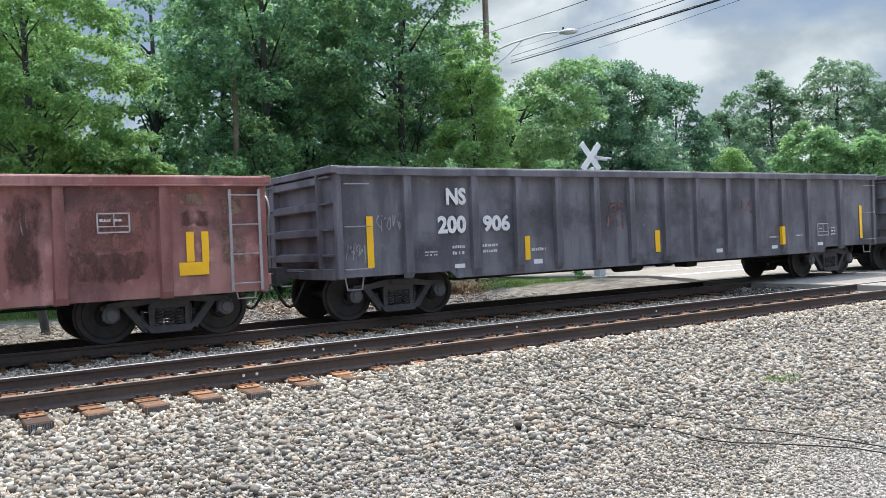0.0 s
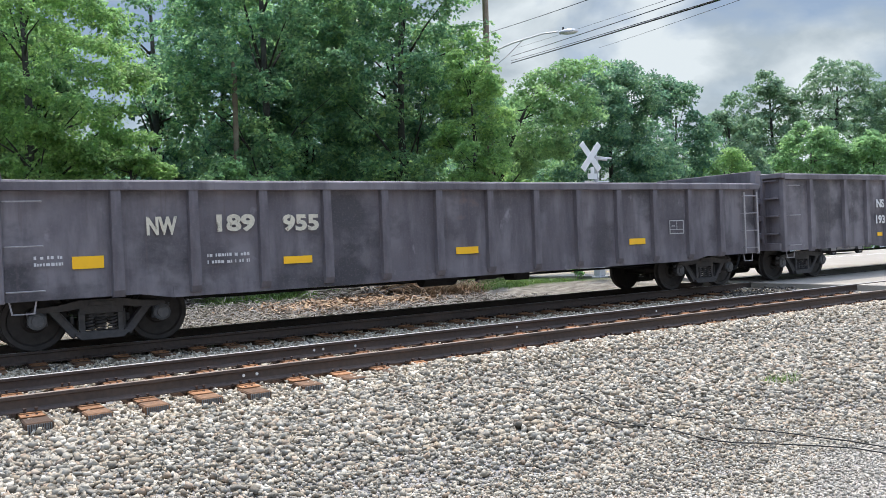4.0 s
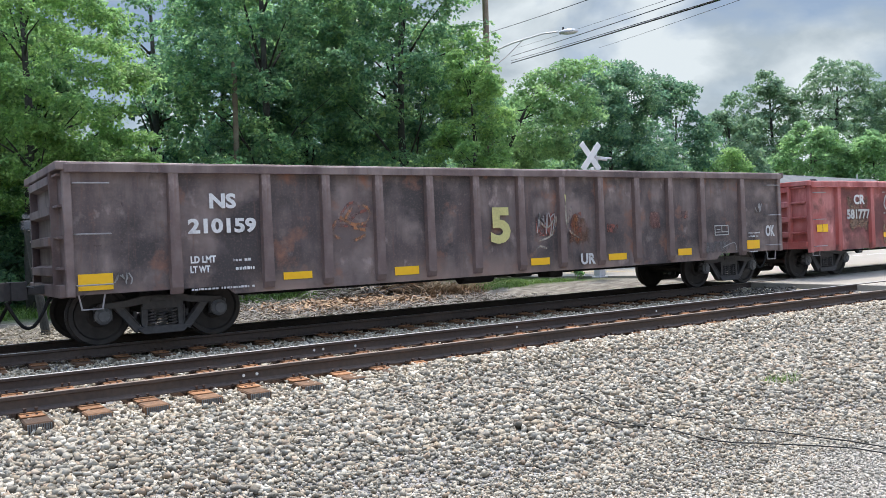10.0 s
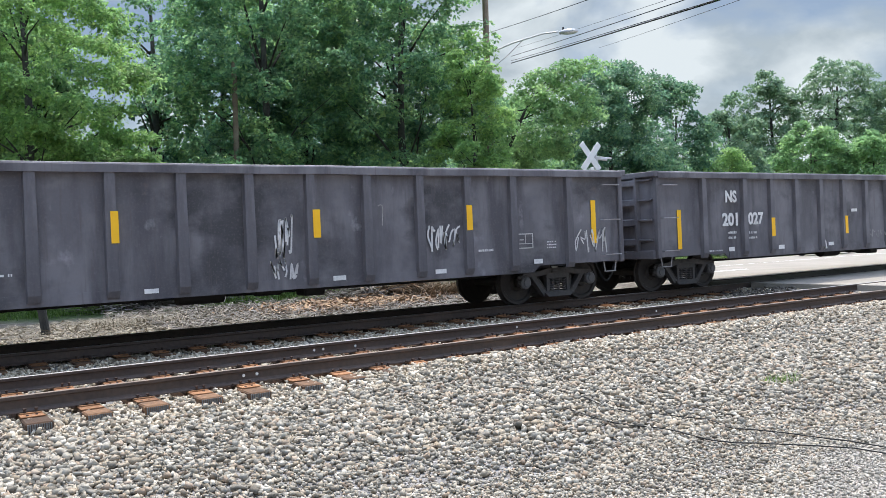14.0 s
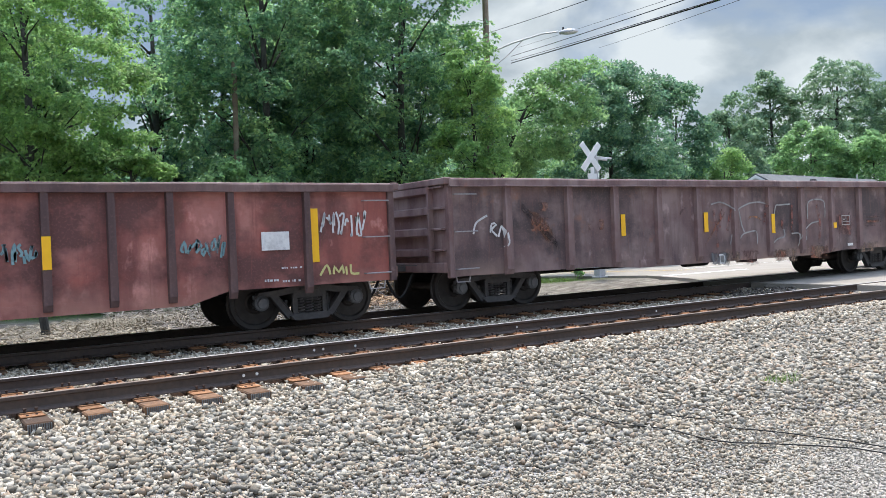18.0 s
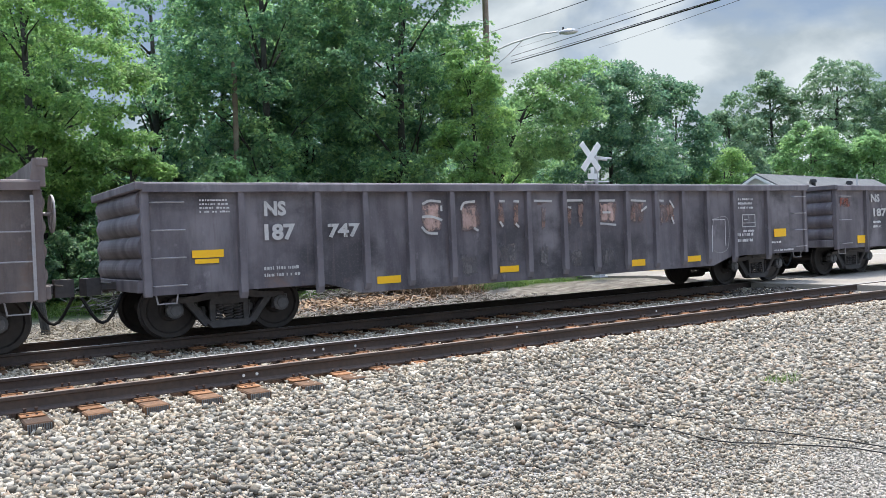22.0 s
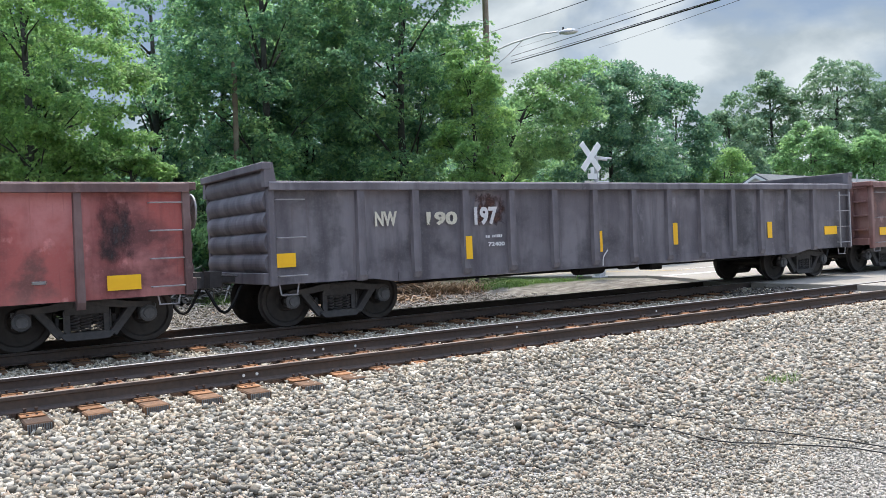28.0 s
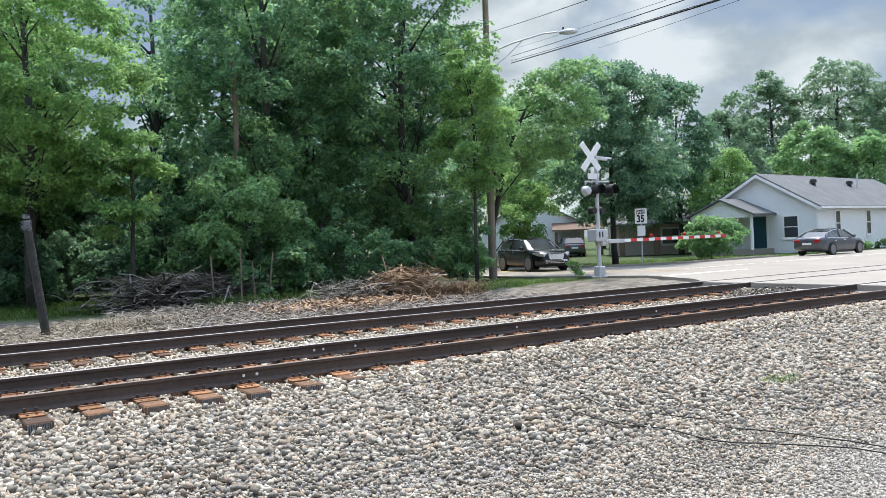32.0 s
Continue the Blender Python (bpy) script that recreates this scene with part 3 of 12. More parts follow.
def build_stones():
    reach = lambda x, y: y + 0.16 * (x - 2)
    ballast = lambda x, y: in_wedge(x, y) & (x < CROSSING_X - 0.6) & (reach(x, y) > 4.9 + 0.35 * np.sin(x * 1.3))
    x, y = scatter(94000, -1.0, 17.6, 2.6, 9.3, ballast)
    grade = np.interp(reach(x, y) + .5 * np.sin(1.7 * x + y), [4.6, 7.0], [.62, 1.0])
    stones("ballast_shoulder", x, y, (0.031 + 0.046 * rng.random(len(x)) ** 2.2) * grade, M["stone"], "grey crushed stone ballast along the near track")
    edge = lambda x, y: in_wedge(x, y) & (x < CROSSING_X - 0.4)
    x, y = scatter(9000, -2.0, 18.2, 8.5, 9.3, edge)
    stones("stained_ballast", x, y, 0.030 + 0.036 * rng.random(len(x)), M["bed_stone"], "rust-stained crushed stone beside the tie ends", sink=.2)
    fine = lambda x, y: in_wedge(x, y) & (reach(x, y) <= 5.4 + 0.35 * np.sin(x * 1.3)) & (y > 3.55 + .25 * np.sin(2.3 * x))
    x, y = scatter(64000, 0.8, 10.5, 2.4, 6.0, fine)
    stones("loose_gravel", x, y, 0.018 + 0.020 * rng.random(len(x)) ** 2, M["stone"], "grey fine crushed gravel trodden flat")
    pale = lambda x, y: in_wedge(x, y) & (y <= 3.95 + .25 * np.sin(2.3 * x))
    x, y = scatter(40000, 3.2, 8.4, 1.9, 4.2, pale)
    stones("pale_grit", x, y, 0.013 + 0.015 * rng.random(len(x)) ** 2, M["grit"], "pale pinkish fine grit at the trackside")
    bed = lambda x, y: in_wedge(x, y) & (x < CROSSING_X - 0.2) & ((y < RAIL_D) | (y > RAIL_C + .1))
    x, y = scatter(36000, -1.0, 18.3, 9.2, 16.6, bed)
    stones("track_bed", x, y, 0.032 + 0.03 * rng.random(len(x)), M["bed_stone"], "rust-tinted ballast between the ties and tracks", sink=0.35)
    broken = lambda x, y: x < CROSSING_X - .35 + .5 * np.sin(3.1 * y)
    x, y = scatter(3600, CROSSING_X - 1.6, CROSSING_X + .3, 11.1, 15.9, broken)
    off = (np.abs(y - RAIL_B) > .14) & (np.abs(y - RAIL_A) > .14)
    x, y = x[off], y[off]
    stones("broken_asphalt", x, y, 0.03 + 0.06 * rng.random(len(x)) ** 2, M["crumb"], "dark crumbs of soil and asphalt at the crossing's edge", lift=ground_z(x, y))
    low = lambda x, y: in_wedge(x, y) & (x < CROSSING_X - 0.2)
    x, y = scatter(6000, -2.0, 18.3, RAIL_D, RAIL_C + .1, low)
    stones("inner_bed", x, y, 0.03 + 0.025 * rng.random(len(x)), M["bed_stone"], "sunken rusty ballast between the near rails", sink=0.35, lift=ground_z(x, y))


# ---- tracks ----
RAIL_OUT = [(-.070, -.172), (.070, -.172), (.070, -.160), (.018, -.143), (.009, -.130), (.009, -.048), (.034, -.036), (.036, -.004), (-.036, -.004), (-.034, -.036), (-.009, -.048), (-.009, -.130), (-.018, -.143), (-.070, -.160)]


DOTS = [(3.39, -.7525, -.085), (3.55, -.7525, -.085), (4.97, .7525, -.085), (5.11, .7525, -.085), (5.62, .7525, -.09), (8.6, .7525, -.09), (11.9, .7525, -.09)]


def build_tracks():
    bm = bmesh.new()
    box(bm, -0.125, -1.29, -0.195 - 0.175, 0.125, 1.30, -0.195, 0.014)
    tie_mesh = finish("tie", bm, M["tie"])
    bm = bmesh.new()
    for i in range(11):
        box(bm, -.112 + i * .0205, -1.296, -.345, -.112 + i * .0205 + .013, -1.288, -.208)
    end_plate_mesh = finish("end_plate", bm, M["tie_end"])
    bm = bmesh.new()
    box(bm, -0.112, -0.275, -0.1945, 0.112, 0.235, -0.181, 0.004)
    for s in (-1, 1):
        # raised shoulders beside the rail's foot
        box(bm, -0.105, s * .098 - .022, -0.182, 0.105, s * .098 + .022, -0.168, 0.004)
    plate_mesh = finish("tie_plate", bm, M["plate"])
    bm = bmesh.new()
    for dx, dy in ((-.055, -.088), (.05, -.088), (.02, .088), (-.06, .088)):
        box(bm, dx - .010, dy - .010, -.19, dx + .010, dy + .010, -.142, .002)
        box(bm, dx - .017, dy - .018, -.146, dx + .017, dy + .020, -.128, .005)
    for dx, dy in ((.04, -.20), (-.05, -.235), (-.03, .185)):
        box(bm, dx - .011, dy - .011, -.184, dx + .011, dy + .011, -.172, .002)
    spike_mesh = finish("spikes", bm, M["spike"])
    bm = bmesh.new()
    box(bm, -.02, -.085, -.19, .02, .085, -.160, .006)
    box(bm, -.014, -.105, -.175, .014, -.075, -.145, .004)
    anchor_mesh = finish("rail_anchor", bm, M["spike"])
    for yc, where in ((TRACK_NEAR, "near"), (TRACK_FAR, "far")):
        track = thing("railway_track", pose(0, yc, 0), "rusty steel rails spiked to weathered wooden ties", "railway track", "two tracks", "structure")
        for dy in (-.7525, .7525):
            bm = bmesh.new()
            extrude_x(bm, [(dy + a, b) for a, b in RAIL_OUT], -120, 260)
            rail = part("rail", bm, M["rust_rail"], track, "rust-brown steel rail")
            dull = where == "near" and dy < 0
            w = .024 if dull else .026
            bm = bmesh.new()
            extrude_x(bm, [(dy - w, -.0042), (dy + w, -.0042), (dy + w - .004, 0), (dy - w + .004, 0)], -120, 260)
            part("running_surface", bm, M["dull_head"] if dull else M["rail_head"], rail, "brown dull top of the rail" if dull else "bright worn top of the rail")
        if where == "near":
            for dx, dy, dz in DOTS:
                bm = bmesh.new()
                lathe_y(bm, [(.002, -.004), (.017, -.003), (.019, 0)], 10, (dx, dy - .0095, dz))
                part("paint_dot", bm, M["signwhite"], track, "white paint spot on the rail")
        k = 0
        x = -7.5 if where == "near" else -7.3
        while x < CROSSING_X - 0.2:
            x += 0.57 + rng.uniform(-0.04, 0.05)
            tie = attach("tie", tie_mesh, track, at=pose(x, rng.uniform(-.06, .06), rng.uniform(-.008, .004), rz=rng.uniform(-1.6, 1.6)))
            if where == "near":
                attach("end_plate", end_plate_mesh, tie)
            for dy in (-.7525, .7525):
                pl = attach("tie_plate", plate_mesh, track, at=pose(x, dy, 0))
                attach("spikes", spike_mesh, pl, at=pose(rng.uniform(-.01, .01), 0, rng.uniform(-.01, .01), rz=180 * (k % 2)))
                if rng.random() < 0.8:
                    for side in (-.15, .15):
                        attach("rail_anchor", anchor_mesh, track, at=pose(x + side, dy, 0, rz=180 * int(rng.random() < .5)))
            k += 1


def road_z(y):
    return float(np.interp(y, [16.5, 28.0], [-0.012, -0.25]))


def road_sheet(bm, outline, thick=.3):
    """A slab over an outline in x and y, which follows the fall of the road."""
    a = [bm.verts.new((x, y, road_z(y))) for x, y in outline]
    b = [bm.verts.new((x, y, road_z(y) - thick)) for x, y in outline]
    bm.faces.new(a)
    bm.faces.new(b[::-1])
    for i in range(len(outline)):
        j = (i + 1) % len(outline)
        bm.faces.new((a[i], b[i], b[j], a[j]))
    return bm


def build_road():
    road = thing("road", pose(0, 0, 0), "worn pale asphalt road and apron over the level crossing", "road", kind="structure")
    top = -0.012
    gap = 0.085
    strips = [(-25, RAIL_D - gap), (RAIL_D + gap, RAIL_C - gap), (RAIL_C + gap, RAIL_B - gap), (RAIL_B + gap, RAIL_A - gap)]
    for y0, y1 in strips:
        bm = bmesh.new()
        box(bm, CROSSING_X, y0, -0.35, 34.0, y1, top, 0.01)
        part("panel", bm, M["asphalt"], road)
    bm = bmesh.new()
    road_sheet(bm, [(CROSSING_X + .2, RAIL_A + gap), (90, RAIL_A + gap), (90, 16.5), (CROSSING_X + 1.2, 16.5)])
    part("apron", bm, M["asphalt"], road)
    bm = bmesh.new()
    road_sheet(bm, [(CROSSING_X + 1.2, 16.5), (90, 16.5), (90, 28.0), (22.6, 28.0), (22.0, 20.5)])
    part("apron", bm, M["asphalt"], road)
    bm = bmesh.new()
    road_sheet(bm, [(22.6, 28.0), (90, 28.0), (90, 29.2), (33.5, 29.2), (31.2, 30.2), (30.0, 32.0), (29.6, 34.0), (29.6, 160), (22.6, 160)])
    part("carriageway", bm, M["asphalt"], road)
    marks = [(21.6, 19.1, 25.8, 19.55), (25.9, 22.0, 26.02, 27.9), (26.2, 22.0, 26.32, 27.9), (22.9, 28.1, 23.02, 60.0), (25.9, 28.1, 26.02, 60.0), (26.2, 28.1, 26.32, 60.0), (44, 21.0, 80, 21.12), (27.0, 23.4, 44.0, 23.52)]
    for x0, y0, x1, y1 in marks:
        bm = bmesh.new()
        vs = [bm.verts.new((x, y, road_z(y) + .005)) for x, y in ((x0, y0), (x1, y0), (x1, y1), (x0, y1))]
        bm.faces.new(vs)
        part("road_marking", bm, M["signwhite"] if abs(x0 - 26) > .5 else M["yellow_worn"], road, "worn painted road line")
    rim = [(29.6, 60), (29.6, 34.0), (30.0, 32.0), (31.2, 30.2), (33.5, 29.2), (42.0, 29.2)]
    bm = bmesh.new()
    for p, q in zip(rim, rim[1:]):
        d = Vector((q[0] - p[0], q[1] - p[1])).normalized()
        n = Vector((-d.y, d.x)) * .15
        vs = []
        for z in (-.5, -.14):
            for a in (p, q):
                for k in (0, 1):
                    vs.append(bm.verts.new((a[0] + n.x * k, a[1] + n.y * k, z)))
        for f in ((0, 1, 3, 2), (4, 6, 7, 5), (0, 2, 6, 4), (1, 5, 7, 3), (0, 4, 5, 1), (2, 3, 7, 6)):
            bm.faces.new([vs[i] for i in f])
    part("kerb", bm, M["asphalt"], road, "low concrete kerb")


# ---- gondola cars ----
PANEL, RIB_OUT, CHORD_OUT, HALF = 1.50, 1.585, 1.60, 8.30
TYPES = {
    "tall": dict(ribs=[-6.9, -5.42, -4.36, -3.34, -2.28, -1.24, -0.16, 0.9, 1.97, 3.05, 4.11, 5.19, 6.64], top=2.73, mid=0.68, end=0.81, taper=(5.85, 6.0), rib=0.17, ends="beams", bulk=0, side_ladder=False),
    "tall_b": dict(ribs=[-6.9, -5.35, -4.29, -3.33, -2.33, -1.36, -0.37, 0.78, 1.75, 2.72, 3.69, 4.66, 5.44, 6.64], top=2.73, mid=0.67, end=0.77, taper=(3.2, 4.2), rib=0.17, ends="beams", bulk=0, side_ladder=True),
    "low": dict(ribs=[-6.78, -5.45, -4.55, -3.65, -2.73, -1.81, -0.91, 0.03, 0.92, 1.82, 2.71, 3.6, 4.45, 5.4, 6.7], top=2.44, mid=0.54, end=0.73, taper=(4.65, 5.3), rib=0.115, ends="waves", bulk=0, side_ladder=False),
    "mill": dict(ribs=[-6.8, -5.21, -3.9, -2.57, -1.26, 0.06, 1.39, 2.73, 4.07, 5.36, 6.84], top=2.545, mid=0.62, end=0.70, taper=(3.3, 4.6), rib=0.17, ends="beams", bulk=0, side_ladder=True),
    "bulkhead": dict(ribs=[-6.7, -5.56, -4.43, -3.3, -2.18, -1.04, 0.13, 1.27, 2.4, 3.55, 4.66, 5.8, 6.9], top=2.47, mid=0.69, end=0.77, taper=(5.9, 6.4), rib=0.16, ends="waves", bulk=0.30, side_ladder=True),
    "black": dict(ribs=[-6.62, -5.03, -3.72, -2.52, -1.3, -0.03, 1.2, 2.39, 3.66, 4.95, 6.45], top=2.72, mid=1.04, end=1.06, taper=(5.0, 6.0), rib=0.27, ends="beams", bulk=0, side_ladder=True),
}
CACHE = {}


def cached(key, build):
    if key not in CACHE:
        CACHE[key] = build()
    return CACHE[key]


def painted(ob, mat):
    """Gives this object its own paint on a shared mesh."""
    ob.material_slots[0].link = "OBJECT"
    ob.material_slots[0].material = mat
    return ob


def side_mesh(kind):
    t = TYPES[kind]
    bm = bmesh.new()
    a, b = t["taper"]
    top = t["top"] - 0.05
    pts = [(-HALF, t["end"]), (-b, t["end"]), (-a, t["mid"]), (a, t["mid"]), (b, t["end"]), (HALF, t["end"]), (HALF, top), (-HALF, top)]
    prism(bm, pts, -PANEL, -PANEL + 0.03)
    # lower sill strip, a little proud of the sheet
    if kind != "black":
        prism(bm, [(-a, t["mid"]), (a, t["mid"]), (a, t["mid"] + .17), (-a, t["mid"] + .17)], -PANEL - 0.012, -PANEL)
    else:
        prism(bm, [(-HALF, .98), (HALF, .98), (HALF, 1.07), (-HALF, 1.07)], -PANEL - .03, -PANEL + .1)
        for p, q in zip(t["ribs"], t["ribs"][1:]):
            box(bm, (p + q) / 2 - .06, -PANEL - .05, .90, (p + q) / 2 + .06, -PANEL + .02, 1.02, .01)
    return finish("side_wall", bm, M["dark"])


def rib_mesh(kind):
    t = TYPES[kind]
    w, d = t["rib"] / 2, RIB_OUT - PANEL
    lo = 0.78 if kind == "black" else t["mid"] + 0.06
    hi = t["top"] - 0.14
    bm = bmesh.new()
    rings = []
    for z, k, dd in ((lo, 1.0, 0.55), (lo + .10, 1.0, 1.0), (lo + .34, 1.0, 1.0), (hi, 0.86, 1.0)):
        rings.append([bm.verts.new(p) for p in ((-w * k * 1.2, -PANEL, z), (-w * k, -PANEL - d * dd, z), (w * k, -PANEL - d * dd, z), (w * k * 1.2, -PANEL, z))])
    for p, q in zip(rings, rings[1:]):
        for i in range(3):
            bm.faces.new((p[i], p[i + 1], q[i + 1], q[i]))
    bm.faces.new(rings[0])
    bm.faces.new(rings[-1][::-1])
    return finish("rib", bm, M["dark"])


def chord_mesh(kind):
    t = TYPES[kind]
    z = t["top"]
    bm = bmesh.new()
    out = [(-CHORD_OUT, z - .15), (-PANEL + .05, z - .15), (-PANEL + .05, z), (-CHORD_OUT + .050, z), (-CHORD_OUT + .016, z - .010), (-CHORD_OUT, z - .036)]
    if kind.startswith("mill"):
        # an outturned lip along the lower edge
        out[:1] = [(-CHORD_OUT, z - .140), (-CHORD_OUT - .022, z - .148), (-CHORD_OUT - .022, z - .166), (-PANEL + .05, z - .166)]
        out.pop(4)
    extrude_x(bm, out, -HALF, HALF, 24)
    seed = len(kind) * 7.3
    for v in bm.verts:
        v.co.z += 0.010 * noise.noise(Vector((v.co.x * 0.9 + seed, 0, 0)))
        v.co.y += 0.008 * noise.noise(Vector((v.co.x * 0.7, seed, 0)))
    return finish("top_chord", bm, M["dark"])


def end_mesh(kind):
    t = TYPES[kind]
    z0, z1 = 0.95, t["top"] + t["bulk"]
    bm = bmesh.new()
    if t["ends"] == "waves":
        n = 5 if t["bulk"] else 4
        prof = []
        m = n * 8
        for i in range(m + 1):
            f = i / m
            prof.append((-0.09 * max(0.0, math.sin(math.pi * ((f * n) % 1.0))) ** 0.7, z0 + (z1 - .1 - z0) * f))
        pts = prof + [(0.03, prof[-1][1]), (0.03, z0)]
        prism(bm, pts, -PANEL + .06, PANEL - .06)
    else:
        prism(bm, [(-.02, z0), (.02, z0), (.02, z1 - .05), (-.02, z1 - .05)], -PANEL + .06, PANEL - .06)
        for k in range(4):
            z = z0 + 0.12 + k * (z1 - z0 - .25) / 3.4
            prism(bm, [(-.02, z), (-.14, z + .03), (-.14, z + .15), (-.02, z + .18)], -PANEL + .5, PANEL - .5)
            for s in (-1, 1):
                prism(bm, [(-.02, z + .11), (-.10, z + .12), (-.10, z + .15), (-.02, z + .16)], s * (PANEL - .5), s * (PANEL - .08))
        for s in (-1, 1):
            box(bm, -.13, s * .95, z0, -.02, s * 1.02, z1 - .1)
    # end sill and top cap
    box(bm, -.12, -PANEL + .04, .78, .10, PANEL - .04, z0 + .02, .01)
    box(bm, -.13, -CHORD_OUT + .01, z1 - .12, .03, CHORD_OUT - .01, z1 + .004, .012)
    if t["bulk"]:
        for s in (-1, 1):
            prism(bm, [(-.09, t["top"] - .1), (.12, t["top"] - .1), (.06, z1), (-.09, z1)], s * (PANEL - .06), s * (PANEL + .08))
    return finish("end_wall", bm, M["dark"])


def post_mesh(kind):
    t = TYPES[kind]
    bm = bmesh.new()
    box(bm, HALF - .10, -RIB_OUT + .03, t["end"] - .02, HALF + .02, -PANEL + .06, t["top"] - .12, .012)
    return finish("corner_post", bm, M["dark"])


def wheelset_mesh():
    bm = bmesh.new()
    for s in (-1, 1):
        # tread outside, flange inside the gauge
        prof = [(.09, .72), (.10, .80), (.16, .815), (.19, .775), (.36, .765), (.385, .80), (.448, .80), (.457, .785), (.459, .715), (.485, .705), (.485, .68), (.42, .675), (.38, .70), (.20, .715), (.14, .70), (.09, .69)]
        lathe_y(bm, [(r, s * y) for r, y in prof], 22)
    lathe_y(bm, [(.075, -.98), (.075, -.7), (.085, -.6), (.085, .6), (.075, .7), (.075, .98)], 12)
    return finish("wheelset", bm, M["wheel"])


def side_frame_mesh():
    """A cast frame: top and bottom members, sloping legs round two triangular openings, and pedestal jaws."""
    bm = bmesh.new()
    y0, y1 = -.07, .07
    prism(bm, [(-1.02, .50), (-.93, .64), (-.55, .67), (-.30, .72), (.30, .72), (.55, .67), (.93, .64), (1.02, .50), (.95, .50), (.86, .555), (.52, .565), (.28, .60), (-.28, .60), (-.52, .565), (-.86, .555), (-.95, .50)], y0, y1)
    for s in (-1, 1):
        bar(bm, (s * .70, .62), (s * .36, .19), .12, y0 + .006, y1 - .006)
        bar(bm, (s * .275, .16), (s * .275, .64), .085, y0 + .012, y1 - .012)
        bar(bm, (s * .985, .37), (s * .965, .59), .06, y0 + .009, y1 - .009)
        bar(bm, (s * .775, .37), (s * .79, .59), .06, y0 + .015, y1 - .015)
        # lips round the triangular openings
        bar(bm, (s * .58, .545), (s * .36, .27), .022, y0 - .016, y0 + .003)
        bar(bm, (s * .325, .27), (s * .325, .555), .022, y0 - .014, y0 + .009)
    prism(bm, [(-.40, .215), (-.30, .125), (.30, .125), (.40, .215), (.30, .245), (-.30, .245)], y0 - .03, y1 + .03)
    prism(bm, [(-.31, .505), (.31, .505), (.31, .615), (-.31, .615)], y0 + .003, y1 - .003)
    prism(bm, [(-.20, .625), (.20, .625), (.17, .69), (-.17, .69)], y0 - .02, y0 + .002)
    bmesh.ops.recalc_face_normals(bm, faces=bm.faces[:])
    bmesh.ops.bevel(bm, geom=[e for e in bm.edges if e.is_manifold and e.calc_face_angle(0) > 0.6], offset=.007, segments=1, affect="EDGES")
    return finish("side_frame", bm, M["truck_steel"])


def spring_mesh():
    """One coil spring of the truck."""
    pts = []
    for k in range(5 * 8 + 1):
        a = 2 * math.pi * k / 8
        pts.append((.074 * math.cos(a), .062 * math.sin(a), .245 + .24 * k / 40))
    return finish("spring", tube(pts, .014, 4), M["spring"])


def cap_mesh():
    bm = bmesh.new()
    lathe_y(bm, [(.125, -.06), (.13, .05), (.10, .068), (.085, .07), (.08, .09), (.02, .092)], 16, (0, 0, .457))
    box(bm, -.13, -.06, .53, .13, .0, .60, .01)
    return finish("bearing", bm, M["bearing"])


def truck(parent, x, name):
    bm = bmesh.new()
    box(bm, -.19, -1.0, .42, .19, 1.0, .66, .03)
    box(bm, -.24, -.55, .60, .24, .55, .80, .03)
    box(bm, -.86, -.12, .30, .86, -.06, .36)
    box(bm, -.86, .06, .30, .86, .12, .36)
    for s in (-1, 1):
        box(bm, s * .40 - .03, -.95, .36, s * .40 + .03, .95, .48, .01)
    bol = attach("truck", cached("bolster", lambda: finish("truck", bm, M["truck_steel"])), parent, name, pose(x, 0, 0))
    for s in (-1, 1):
        attach("side_frame", cached("side_frame", side_frame_mesh), bol, at=pose(0, s * .99, 0))
        for e in (-.165, 0, .165):
            attach("spring", cached("spring", spring_mesh), bol, at=pose(e, s * .99, 0, rz=e * 400))
        for e in (-.889, .889):
            attach("bearing", cached("cap", cap_mesh), bol, at=pose(e, s * 1.03, 0, rz=0 if s > 0 else 180))
    sets = []
    for s in (-1, 1):
        sets.append(attach("wheelset", cached("wheelset", wheelset_mesh), bol, at=pose(s * .889, 0, .457)))
    return sets


def coupler_mesh():
    bm = bmesh.new()
    box(bm, -.45, -.075, -.07, .30, .075, .07, .015)
    prism(bm, [(.30, -.13), (.52, -.15), (.60, -.02), (.52, .05), (.58, .13), (.50, .17), (.30, .13)], -.14, .14)
    bmesh.ops.rotate(bm, verts=[v for v in bm.verts if v.co.x > .29], cent=(0, 0, 0), matrix=Matrix.Rotation(radians(90), 3, "X"))
    rod(bm, (.30, -.9, .06), (.30, .9, .06), .014)
    return finish("coupler", bm, M["truck_steel"])


def hose_mesh():
    pts = [(-.05, .25, -.02)]
    for i in range(9):
        f = i / 8
        pts.append((.02 + .60 * f, .25 - .02 * f, -.08 - .42 * math.sin(math.pi * min(1, f * 1.02))))
    return finish("air_hose", tube(pts, .027, 7), M["tyre"])


def rungs(bm, x0, x1, z, out=.075):
    y = -RIB_OUT - out + .05
    for x in (x0, x1):
        rod(bm, (x, -PANEL, z), (x, y, z), .011, sides=5)
    rod(bm, (x0, y, z), (x1, y, z), .012, sides=5)


def rung_mesh():
    bm = bmesh.new()
    rungs(bm, -.24, .24, 0)
    return finish("grab_iron", bm, M["rung"])


def ladder_mesh(kind):
    """A side ladder: two stiles with rungs between, its middle at x = 0."""
    t = TYPES[kind]
    bm = bmesh.new()
    n = 5 if t["top"] > 2.6 else 4
    y = -RIB_OUT - .025
    for k in range(n):
        rungs(bm, -.24, .24, t["end"] + .14 + k * (t["top"] - t["end"] - .45) / (n - 1))
    for x in (-.24, .24):
        box(bm, x - .022, y - .008, t["end"] + .02, x + .022, y + .008, t["top"] - .22)
    return finish("ladder", bm, M["rung"])


